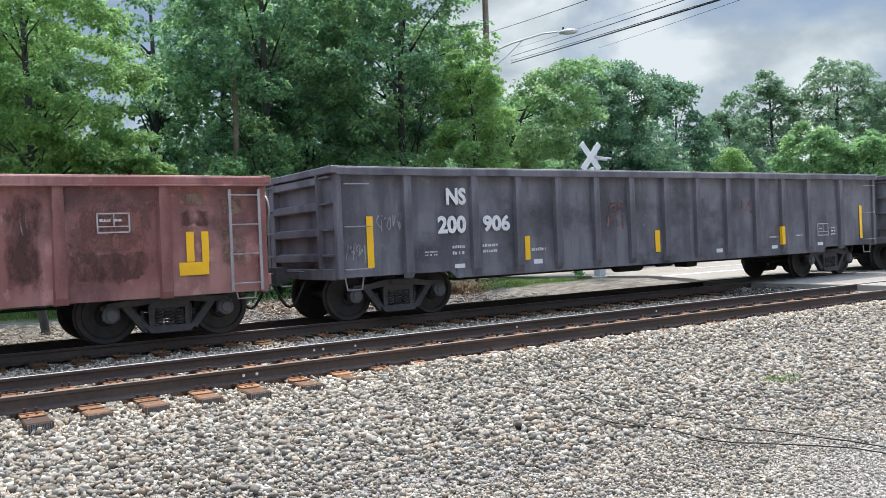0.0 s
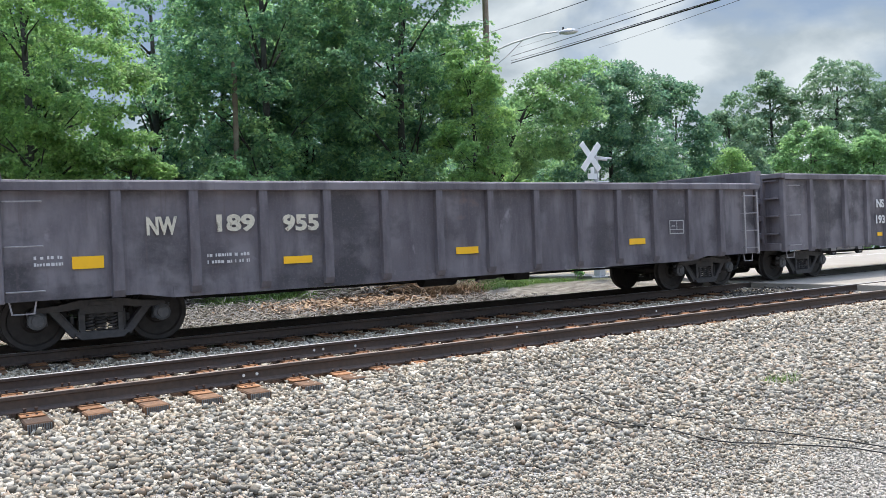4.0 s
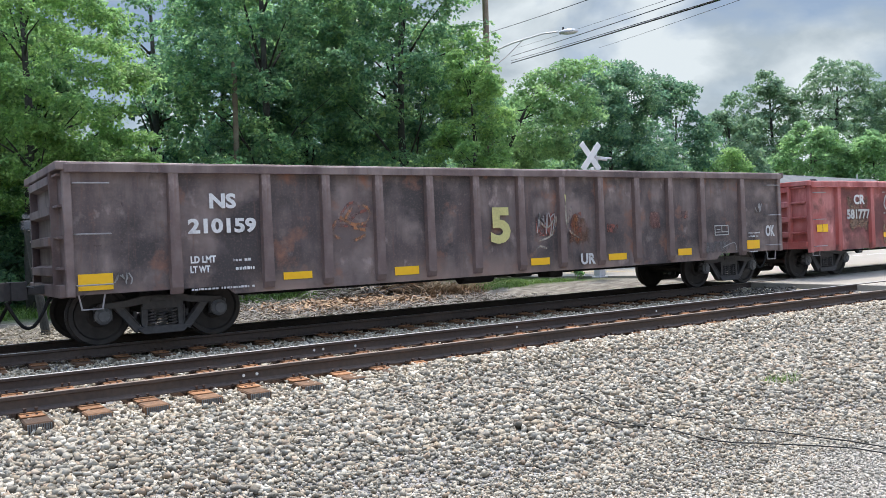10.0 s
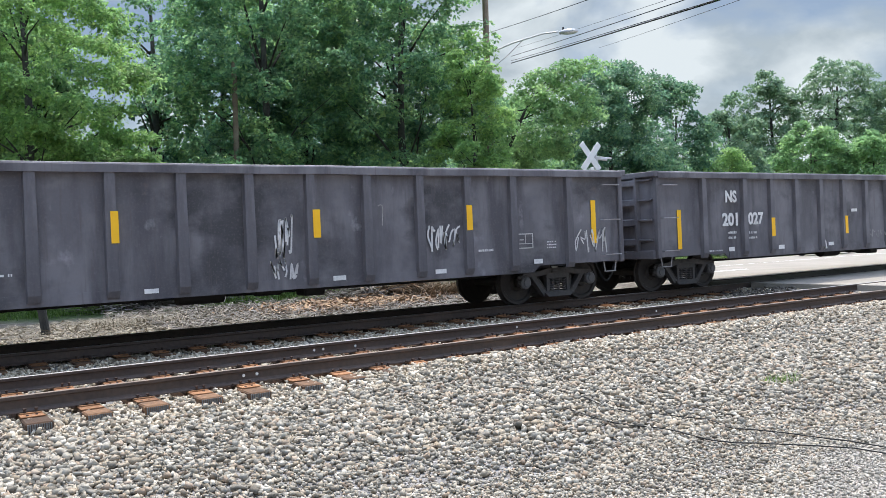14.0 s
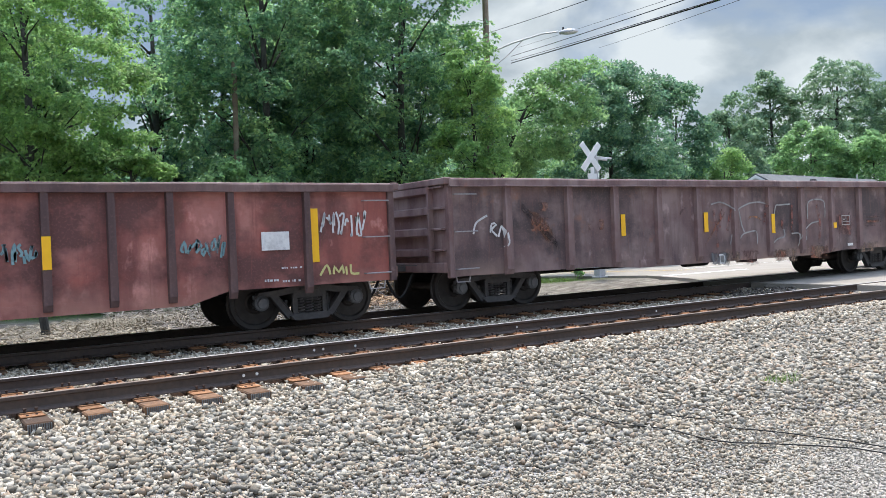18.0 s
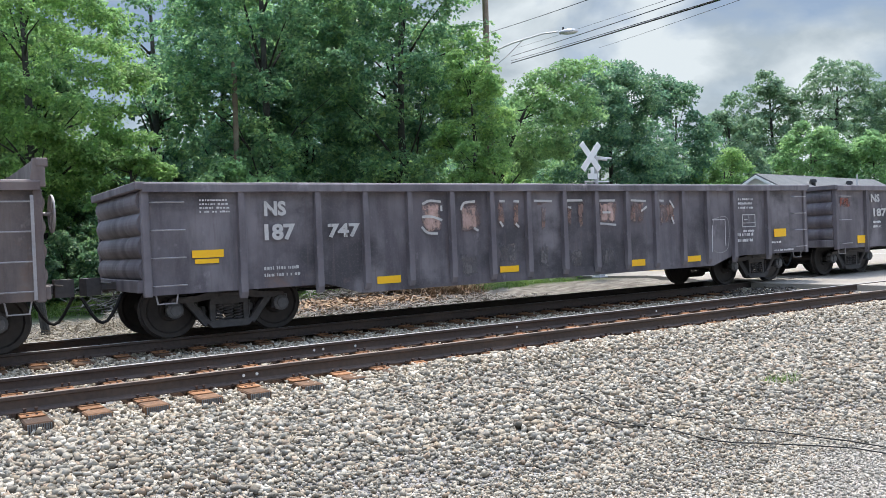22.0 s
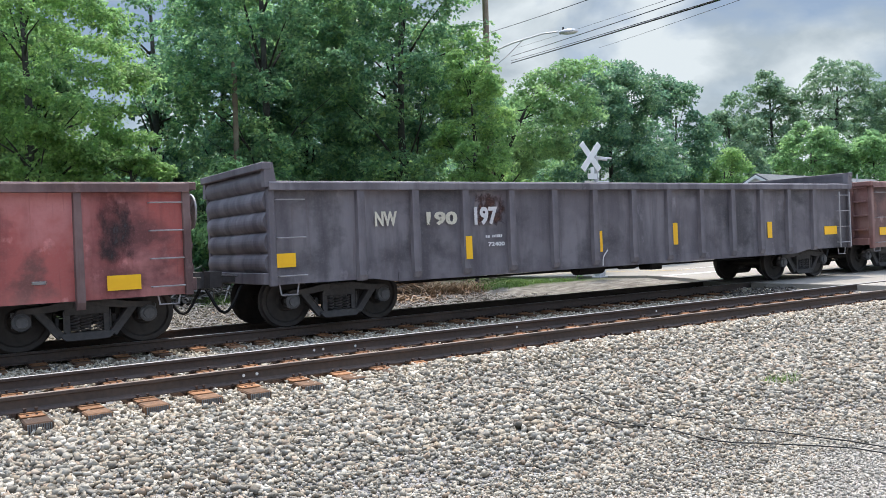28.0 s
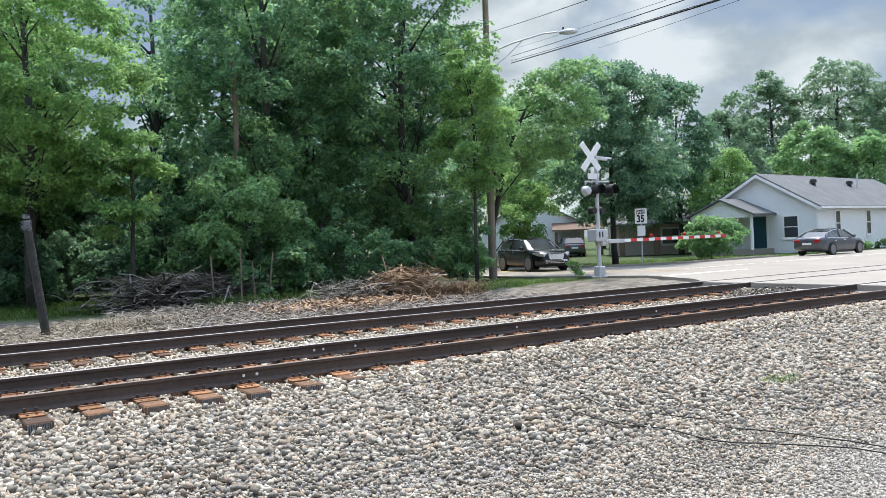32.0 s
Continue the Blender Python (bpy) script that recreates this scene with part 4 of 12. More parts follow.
def climbing(g, kind, turn):
    """Grab irons or a ladder at both ends of one side."""
    t = TYPES[kind]
    span = t["top"] - t["end"] - .45
    for s in (-1, 1):
        x = s * (HALF - .36)
        spot = x if not turn else -x
        if t["side_ladder"] and s == 1 and kind != "black":
            attach("ladder", cached(("ladder", kind), lambda: ladder_mesh(kind)), g, "grey steel side ladder", pose(spot, 0, 0, rz=turn))
            continue
        n = {"black": 5, "low": 4}.get(kind, 3)
        for k in range(n):
            attach("grab_iron", cached("grab", rung_mesh), g, at=pose(spot, 0, t["end"] + .14 + k * span / (n - 1), rz=turn))


def brake_wheel_mesh():
    bm = bmesh.new()
    lathe = [(.26, -.015), (.285, -.015), (.29, 0), (.285, .015), (.26, .015)]
    lathe_y(bm, lathe + lathe[:1], 22)
    for k in range(5):
        a = 2 * math.pi * k / 5
        rod(bm, (0, 0, 0), (.27 * math.cos(a), 0, .27 * math.sin(a)), .012, sides=5)
    rod(bm, (0, -.03, 0), (0, .2, 0), .025, sides=6)
    return finish("brake_wheel", bm, M["rung"])


def step_mesh(lead):
    """A stirrup below the corner, bent from one flat bar."""
    s = -1 if lead else 1
    x0, x1 = s * (HALF - .14), s * (HALF - .52)
    bm = bmesh.new()
    for x, k in ((x0, 1), (x1, -1)):
        bar(bm, (x, .86), (x - s * .05 * k, .60), .022, -PANEL + .034, -PANEL + .050)
    lo, hi = sorted((x0 - s * .03, x1 + s * .03))
    box(bm, lo + .01, -PANEL + .015, .585, hi - .01, -PANEL + .065, .603, .004)
    return finish("step", bm, M["rung"])


def underframe_mesh():
    bm = bmesh.new()
    box(bm, -8.1, -.17, .80, 8.1, .17, 1.10)
    for x in (-6.86, -3.4, 0, 3.4, 6.86):
        box(bm, x - .12, -1.45, .86, x + .12, 1.45, 1.10)
    rod(bm, (-5.8, -.55, .62), (5.6, -.5, .60), .022, sides=6)
    rod(bm, (-4.6, .5, .55), (2.0, .4, .58), .022, sides=6)
    return finish("underframe", bm, M["dark"])


def reservoir_mesh():
    bm = bmesh.new()
    rod(bm, (-1.0, -.75, .68), (-.25, -.75, .68), .17, sides=14)
    box(bm, -.95, -.9, .80, -.85, -.6, 1.05)
    rod(bm, (-.3, -.75, .66), (.3, -.8, .66), .02, sides=6)
    return finish("air_reservoir", bm, M["dark"])


def cylinder_mesh():
    bm = bmesh.new()
    rod(bm, (.3, -.8, .70), (.75, -.8, .70), .13, sides=14)
    box(bm, .45, -.9, .78, .6, -.6, 1.05)
    rod(bm, (.75, -.8, .70), (1.6, -.7, .66), .02, sides=6)
    return finish("brake_cylinder", bm, M["dark"])


def valve_mesh():
    bm = bmesh.new()
    box(bm, 1.15, -.95, .52, 1.55, -.55, .88, .03)
    box(bm, 1.2, -.9, .85, 1.45, -.6, 1.05)
    return finish("brake_valve", bm, M["dark"])


GONDOLAS = []


def gondola(kind, at_start, base, worn, rust, amount, label, seed, slip=0.0, pace=1.0):
    """One open freight car; at_start: the place of its middle along the line at 0 s; slip, pace: how its ribs differ from its type's."""
    family = kind
    if slip:
        kind = "%s %g %g" % (family, slip, pace)
        TYPES[kind] = dict(TYPES[family], ribs=[pace * x + slip for x in TYPES[family]["ribs"]])
    t = TYPES[kind]
    red = base[0] > 1.7 * base[1]
    shift = (1.50, 1.10, .98) if red else (1.34, 1.19, 1.07) if amount > .45 else (1.30, 1.26, 1.28)
    base, rust = (tuple(k * c for k, c in zip(shift, q)) for q in (base, rust))
    worn = tuple(k * c for k, c in zip((1.34, 1.03, .96) if red else shift, worn))
    frame_base = tuple(c * k for c, k in zip(base, (1.10, 1.03, 1.02))) if amount > .45 else base
    frame_worn = worn
    if family == "low" and red:
        frame_base, frame_worn = (.125, .072, .066), (.205, .135, .125)
    paint = car_paint("gondola_paint", frame_base, frame_worn, rust, amount * .6, seed=seed)
    sheet = car_paint("gondola_sheet_paint", base, worn, rust, amount, seed=seed + .5, scorched=1.0 if amount > .45 else .35, sill=t["mid"] if amount > .45 else 0.0)
    g = thing("gondola_car", pose(at_start, TRACK_FAR, 0), label, "freight car", "gondola cars of the train")
    for turn in (0, 180):
        painted(attach("side_wall", cached(("side", kind), lambda: side_mesh(kind)), g, at=pose(0, 0, 0, rz=turn)), sheet)
        painted(attach("top_chord", cached(("chord", kind), lambda: chord_mesh(kind)), g, at=pose(0, 0, 0, rz=turn)), paint)
        for dx in (0, -2 * HALF + .08):
            painted(attach("corner_post", cached(("post", kind), lambda: post_mesh(kind)), g, at=pose(dx if not turn else -dx, 0, 0, rz=turn)), paint)
        painted(attach("end_wall", cached(("end", kind), lambda: end_mesh(kind)), g, at=pose(-HALF + .02 if not turn else HALF - .02, 0, 0, rz=turn)), paint)
        for x in t["ribs"]:
            painted(attach("rib", cached(("rib", kind), lambda: rib_mesh(kind)), g, at=pose(x if not turn else -x, 0, 0, rz=turn)), paint)
        climbing(g, kind, turn)
        for lead in (True, False):
            attach("step", cached(("step", lead), lambda: step_mesh(lead)), g, at=pose(0, 0, 0, rz=turn))
    def floor_mesh():
        bm = bmesh.new()
        box(bm, -HALF + .05, -PANEL + .04, 1.06, HALF - .05, PANEL - .04, 1.14)
        return finish("floor_plate", bm, M["dark"])
    attach("floor_plate", cached("floor", floor_mesh), g)
    attach("underframe", cached("under", underframe_mesh), g)
    attach("air_reservoir", cached("brake", reservoir_mesh), g)
    attach("brake_cylinder", cached("cylinder", cylinder_mesh), g)
    attach("brake_valve", cached("valve", valve_mesh), g)
    attach("brake_wheel", cached("handbrake", brake_wheel_mesh), g, "hand brake wheel on the car's end", pose(HALF + .24, -.85, 2.02, rz=90))
    for s in (-1, 1):
        attach("coupler", cached("coupler", coupler_mesh), g, at=pose(s * (HALF + .05), 0, .876, rz=0 if s > 0 else 180))
        attach("air_hose", cached("hose", hose_mesh), g, at=pose(s * (HALF + .05), 0, .80, rz=0 if s > 0 else 180))
    sets = truck(g, -6.86, "grimy cast steel truck") + truck(g, 6.86, "grimy cast steel truck")
    GONDOLAS.append((g, at_start, kind, sets, paint))
    return g


def kind_of(g):
    return next(k for o, _, k, _, _ in GONDOLAS if o is g)


def side_y(kind, x):
    for r in TYPES[kind]["ribs"]:
        if abs(x - r) < TYPES[kind]["rib"] * .52:
            return -RIB_OUT - .004
    return -PANEL - (.0165)


COATS = {}


def coat_depth(g):
    """Each new coat of paint on a car lies a hair above the last."""
    COATS[g.name] = COATS.get(g.name, 0) + 1
    return .00025 * (COATS[g.name] % 60)


def plate(g, x0, z0, x1, z1, mat="yellow", name="reflector", label=""):
    """A flat painted or taped patch on the side."""
    bm = bmesh.new()
    k = kind_of(g)
    y = min(side_y(k, (x0 + x1) / 2), -PANEL - .0165)
    back = y
    if x1 - x0 < .2 and side_y(k, x0) != side_y(k, x1):
        # a strip at a rib's edge lies on the rib and turns down to the sheet
        y, back = -RIB_OUT - .004, -PANEL - .016
    box(bm, x0, y - .004 - coat_depth(g), z0, x1, back, z1)
    return part(name, bm, M[mat], g, label)


def rim_box(g, x0, z0, x1, z1, mat="worn_white"):
    """A stencilled data box: an outline with two dividing lines."""
    bm = bmesh.new()
    y, w = -PANEL - .0365, .022
    for a, b, c, d in ((x0, z0, x1, z0 + w), (x0, z1 - w, x1, z1), (x0, z0, x0 + w, z1), (x1 - w, z0, x1, z1),
                       ((x0 + x1) / 2, z0 + .3 * (z1 - z0), (x0 + x1) / 2 + w * .7, z1), (x0, z0 + .3 * (z1 - z0), x1, z0 + .3 * (z1 - z0) + w * .7),
                       (x0 + .15 * (x1 - x0), z0 + .55 * (z1 - z0), x0 + .40 * (x1 - x0), z0 + .62 * (z1 - z0))):
        box(bm, a, y - .003, b, c, y, d)
    return part("stencil_box", bm, M[mat], g, "white stencilled inspection box")


def bars(g, x0, z0, x1, z1, rows=2, mat="chalk"):
    """Small writing that cannot be read: bars of its size."""
    bm = bmesh.new()
    y = -PANEL - .0365
    h = (z1 - z0) / rows
    r = random.Random(int(abs(x0) * 1000) + int(z0 * 1000))
    for k in range(rows):
        x = x0
        while x < x1 - .02:
            w = min(r.uniform(.014, .050), x1 - x)
            box(bm, x, y - .003, z0 + k * h + .14 * h, x + w, y, z0 + k * h + r.uniform(.52, .66) * h)
            x += w + (r.uniform(.010, .020) if r.random() < .8 else .05)
    return tagged(part("small_lettering", bm, M["chalk_b" if mat == "chalk" else mat], g, "small stencilled lines too worn to read"), kind="stuff")


def letters_mesh(text, mat):
    curve = bpy.data.curves.new("lettering", "FONT")
    curve.body = text
    curve.resolution_u = 3
    curve.offset = 0.042
    ob = bpy.data.objects.new("lettering", curve)
    me = bpy.data.meshes.new_from_object(ob)
    bpy.data.objects.remove(ob)
    bpy.data.curves.remove(curve)
    me.materials.clear()
    me.materials.append(mat)
    return me


def lettering(g, text, x0, z0, x1, z1, mat="white", label="", y=None):
    """Characters stretched to fill x0..x1, z0..z1 on the near side."""
    me = letters_mesh(text, M[mat])
    co = np.empty(len(me.vertices) * 3, np.float32)
    me.vertices.foreach_get("co", co)
    co = co.reshape(-1, 3)
    lo, hi = co.min(0), co.max(0)
    u = (co[:, 0] - lo[0]) / (hi[0] - lo[0])
    v = (co[:, 1] - lo[1]) / (hi[1] - lo[1])
    co = np.stack([x0 + u * (x1 - x0), np.full(len(u), -PANEL - .0400 if y is None else y), z0 + v * (z1 - z0)], -1)
    me.vertices.foreach_set("co", co.astype(np.float32).ravel())
    me.update()
    return attach("lettering", me, g, label or "white stencilled lettering")


def smooth_line(pts, step=.05):
    out = []
    p = [Vector((a, b, 0)) for a, b in pts]
    p = [p[0]] + p + [p[-1]]
    for i in range(1, len(p) - 2):
        n = max(2, int((p[i + 1] - p[i]).length / step))
        for k in range(n):
            t = k / n
            a, b, c, d = p[i - 1], p[i], p[i + 1], p[i + 2]
            out.append(0.5 * ((2 * b) + (c - a) * t + (2 * a - 5 * b + 4 * c - d) * t * t + (3 * b - a - 3 * c + d) * t ** 3))
    out.append(p[-2])
    return out


def spray(g, lines, width, mat="chalk", label="sprayed or chalked line", curved=True, name="graffiti", coat=0):
    """Sprayed lines on the side; each line is a few turning points in x and z."""
    kind = kind_of(g)
    verts, faces = [], []
    depth = coat_depth(g)
    for pts in lines:
        depth += .0001
        path = smooth_line(pts) if curved else smooth_line([q for pq in zip(pts, pts[1:]) for q in (pq[0], ((pq[0][0] + pq[1][0]) / 2, (pq[0][1] + pq[1][1]) / 2))] + [pts[-1]])
        n0 = len(verts)
        for i, c in enumerate(path):
            d = path[min(i + 1, len(path) - 1)] - path[max(i - 1, 0)]
            n = Vector((-d.y, d.x, 0))
            n = n.normalized() * width / 2 if n.length > 1e-6 else Vector((0, width / 2, 0))
            for s in (1, -1):
                q = c + s * n
                verts.append((q.x, side_y(kind, q.x) - .0030 - .002 * coat - depth, q.y))
        for i in range(len(path) - 1):
            a = n0 + 2 * i
            faces.append((a, a + 1, a + 3, a + 2))
    return tagged(attach(name, mesh_from(name, verts, faces, M[mat]), g, label), kind="stuff")


STROKES = {"1": [[(.3, 1), (.26, 0)]], "2": [[(0, .84), (.3, 1), (.66, .86), (.6, .5), (.3, .2), (0, .02), (.4, .08), (.85, .05)]], "5": [[(.85, 1), (.2, .97), (.16, .56), (.55, .6), (.82, .32), (.6, .03), (.2, .02)]],
           "8": [[(.5, .5), (.1, .78), (.45, 1), (.8, .75), (.42, .5), (.12, .22), (.45, 0), (.85, .22), (.5, .5)]], "0": [[(.5, 1), (.1, .6), (.3, .1), (.7, .05), (.92, .5), (.7, .95), (.45, 1)]], "-": [[(0, .5), (1, .52)]]}


def sprayed_digits(g, text, x0, z0, x1, z1, width=.065, mat="white"):
    """Numbers sprayed by hand, side by side."""
    step = (x1 - x0) / len(text)
    lines = [[(x0 + (k + .88 * a) * step, z0 + b * (z1 - z0)) for a, b in line] for k, c in enumerate(text) for line in STROKES[c]]
    return spray(g, lines, width, mat, "white numbers sprayed by hand")


def clip_strip(poly, lo, hi):
    """The part of a polygon between two upright lines."""
    for keep, edge in ((lambda p: p[0] >= lo, lo), (lambda p: p[0] <= hi, hi)):
        out = []
        for a, b in zip(poly, poly[1:] + poly[:1]):
            if keep(a):
                out.append(a)
            if keep(a) != keep(b):
                t = (edge - a[0]) / (b[0] - a[0])
                out.append((edge, a[1] + t * (b[1] - a[1])))
        poly = out
        if len(poly) < 3:
            return []
    return poly


def fill(g, outline, mat, label="patch of sprayed colour", ragged=.012, name="graffiti"):
    """A patch of paint that follows sheet and ribs, with an uneven edge."""
    kind = kind_of(g)
    depth = coat_depth(g) + .001
    r = random.Random(int(abs(outline[0][0]) * 997) + len(outline))
    pts = []
    for a, b in zip(outline, outline[1:] + outline[:1]):
        n = max(1, int(math.hypot(b[0] - a[0], b[1] - a[1]) / .07))
        for k in range(n):
            pts.append((a[0] + (b[0] - a[0]) * k / n + r.uniform(-ragged, ragged), a[1] + (b[1] - a[1]) * k / n + r.uniform(-ragged, ragged)))
    half = TYPES[kind]["rib"] * .52
    cuts = sorted([x - half for x in TYPES[kind]["ribs"]] + [x + half for x in TYPES[kind]["ribs"]] + [-HALF - 1, HALF + 1])
    verts, faces = [], []
    for lo, hi in zip(cuts, cuts[1:]):
        poly = clip_strip(pts, lo, hi)
        if not poly:
            continue
        y = side_y(kind, (lo + hi) / 2) - depth
        for tri in geometry.tessellate_polygon([[Vector((p[0], p[1], 0)) for p in poly]]):
            n = len(verts)
            verts += [(poly[i][0], y, poly[i][1]) for i in tri]
            faces.append((n, n + 1, n + 2))
    if faces:
        return tagged(attach(name, mesh_from(name, verts, faces, M[mat]), g, label), kind="stuff")


M["bearing"] = material("greasy_blue_grey_bearing", [(.10, .10, .105), (.19, .195, .205)], rough=0.5, metal=0.3, grain=20, coarse=3, bump=0.1)
M["spring"] = material("spring_steel", [(.07, .066, .066), (.14, .13, .13), (.22, .205, .20)], rough=0.6, metal=0.3, grain=20, coarse=3, bump=0.1)


def travelled(t):
    """Metres that the train has gone since 0 s."""
    f = t / 32
    return 465.01 * f + 18.03 * f * f - 15.26 * f ** 3


# ---- plants ----
def leaf_cloud(centres, radii, n, size, seed, flat=0.6, per=30):
    """Leaves set in drooping sprays on the skins of many clumps: vertices and faces."""
    r = np.random.default_rng(seed)
    centres, radii = np.asarray(centres, float), np.asarray(radii, float)
    unit = lambda a: a / (np.linalg.norm(a, axis=1)[:, None] + 1e-9)
    w = radii ** 2
    m = max(len(radii), n // per)
    k = r.choice(len(radii), m, p=w / w.sum())
    d = unit(r.normal(size=(m, 3)) + np.array([0, 0, .25]))
    spot = centres[k] + d * (radii[k] * (0.50 + 0.58 * r.random(m) ** .7))[:, None] * np.array([1, 1, flat])
    wide = np.maximum(radii[k] * r.uniform(.22, .46, m), size * 1.3)
    axis = unit(np.array([0, 0, 1.0]) + .75 * d * np.array([1, 1, .2]) + r.normal(size=(m, 3)) * .22)
    side = unit(np.cross(axis, r.normal(size=(m, 3))))
    other = np.cross(axis, side)
    j = r.integers(0, m, n)
    ang = r.uniform(0, 2 * math.pi, n)
    far = np.sqrt(r.random(n))
    out = side[j] * np.cos(ang)[:, None] + other[j] * np.sin(ang)[:, None]
    sink = -.30 * far ** 2 + r.normal(size=n) * .13
    c = spot[j] + out * (far * wide[j])[:, None] + axis[j] * (sink * wide[j])[:, None]
    along = unit(out + r.normal(size=(n, 3)) * .55 + np.array([0, 0, -.30]))
    up = axis[j] + r.normal(size=(n, 3)) * .42
    across = unit(np.cross(along, up))
    nrm = np.cross(across, along)
    s = (size * (0.6 + 0.8 * r.random(n)))[:, None]
    v = np.stack([c, c + s * (0.5 * along + 0.33 * across + 0.10 * nrm), c + s * along, c + s * (0.5 * along - 0.33 * across + 0.10 * nrm)], 1)
    return v.reshape(-1, 3), (np.arange(n)[:, None] * 4 + np.arange(4)[None])


def limb(points, r0, r1):
    n = len(points)
    return tube(points, [r0 + (r1 - r0) * i / (n - 1) for i in range(n)], 7)


def tree(x, y, h, r, base, mat, n, leaf, seed, label, clumps=34, trunk_r=None, lean=(0, 0), name="tree", ground=None, flat=.6, tier=0.0):
    rr = random.Random(seed)
    z0 = float(ground_z(x, y)) - 0.05 if ground is None else ground
    ob = thing(name, pose(x, y, z0), label, "tree" if name == "tree" else "shrub", "trees beside the line" if name == "tree" else "shrubs beside the line")
    tr = trunk_r or 0.018 * h
    half = (h - base) / 2
    mid = base + half
    cs, rs = [], []
    for i in range(clumps):
        while True:
            p = Vector((rr.uniform(-1, 1), rr.uniform(-1, 1), rr.uniform(-1, 1)))
            if p.length < 1:
                break
        p = p.normalized() * (p.length ** 0.55)
        k = 1.0 - 0.25 * max(0, p.z)
        q = Vector((p.x * r * k * .82 + lean[0] * (p.z + 1), p.y * r * k * .82 + lean[1] * (p.z + 1), mid + p.z * half * .86))
        if tier:
            # boughs in tiers, which fall towards their tips
            out = math.hypot(q.x, q.y)
            q.z = tier * round((q.z + .35 * q.x) / tier) - .35 * q.x + rr.uniform(-.16, .16) - .10 * out
        cs.append(q)
        rs.append(rr.uniform(.20, .36) * min(r, half * 1.2) * (36 / max(36, clumps)) ** .30)
    bm = bmesh.new()
    top = Vector((lean[0], lean[1], base + (h - base) * .72))
    path = [Vector((0, 0, 0)), Vector((rr.uniform(-.1, .1), rr.uniform(-.1, .1), base * .6 + .2)), Vector((lean[0] * .5 + rr.uniform(-.3, .3), lean[1] * .5, base + (h - base) * .35)), top]
    b2 = limb(path, tr, tr * .25)
    me = bpy.data.meshes.new("limb")
    b2.to_mesh(me)
    b2.free()
    bm.from_mesh(me)
    bpy.data.meshes.remove(me)
    for q in rr.sample(cs, min(len(cs), 14)):
        f = rr.uniform(.25, .8)
        start = path[1].lerp(path[2], f) if q.z < mid else path[2].lerp(path[3], f)
        mid_p = start.lerp(q, .5) + Vector((rr.uniform(-.2, .2), rr.uniform(-.2, .2), rr.uniform(0, .35)))
        b2 = limb([start, mid_p, q], tr * rr.uniform(.12, .26), .012)
        me = bpy.data.meshes.new("limb")
        b2.to_mesh(me)
        b2.free()
        bm.from_mesh(me)
        bpy.data.meshes.remove(me)
    part("trunk", bm, M["bark"], ob, "rough brown trunk and limbs", smooth=True)
    v, f = leaf_cloud(cs, rs, n, leaf, seed, flat)
    crown = attach("crown", mesh_from("crown", v, f, mat), ob, "many small green leaves")
    return ob


def blades(name, spots, n_each, h, spread, mat, label, seed, width=.012, droop=.35, category="weeds"):
    """Thin bent stalks in tufts, as one object."""
    r = np.random.default_rng(seed)
    sp = np.asarray(spots, float)
    n = len(sp) * n_each
    base = np.repeat(sp, n_each, 0) + r.normal(size=(n, 2)) * spread
    z0 = ground_z(base[:, 0], base[:, 1]) - .02
    ang = r.uniform(0, 2 * math.pi, n)
    hh = h * (0.35 + 0.9 * r.random(n))
    lean = droop * hh * (0.3 + 1.4 * r.random(n))
    dx, dy = np.cos(ang), np.sin(ang)
    w = width * (0.6 + 0.8 * r.random(n))
    pts = []
    for f, bend in ((0, 0), (.55, .35), (1, 1)):
        cx, cy, cz = base[:, 0] + dx * lean * bend, base[:, 1] + dy * lean * bend, z0 + hh * f * (1 - .25 * bend * droop)
        ww = w * (1 - .75 * f)
        pts += [np.stack([cx - dy * ww, cy + dx * ww, cz], -1), np.stack([cx + dy * ww, cy - dx * ww, cz], -1)]
    v = np.stack(pts, 1).reshape(-1, 3)
    f = np.arange(n)[:, None, None] * 6 + np.array([[0, 1, 3, 2], [2, 3, 5, 4]])[None]
    ob = new(name, mesh_from(name, v, f.reshape(-1, 4), mat))
    return tagged(ob, label, category, kind="stuff")


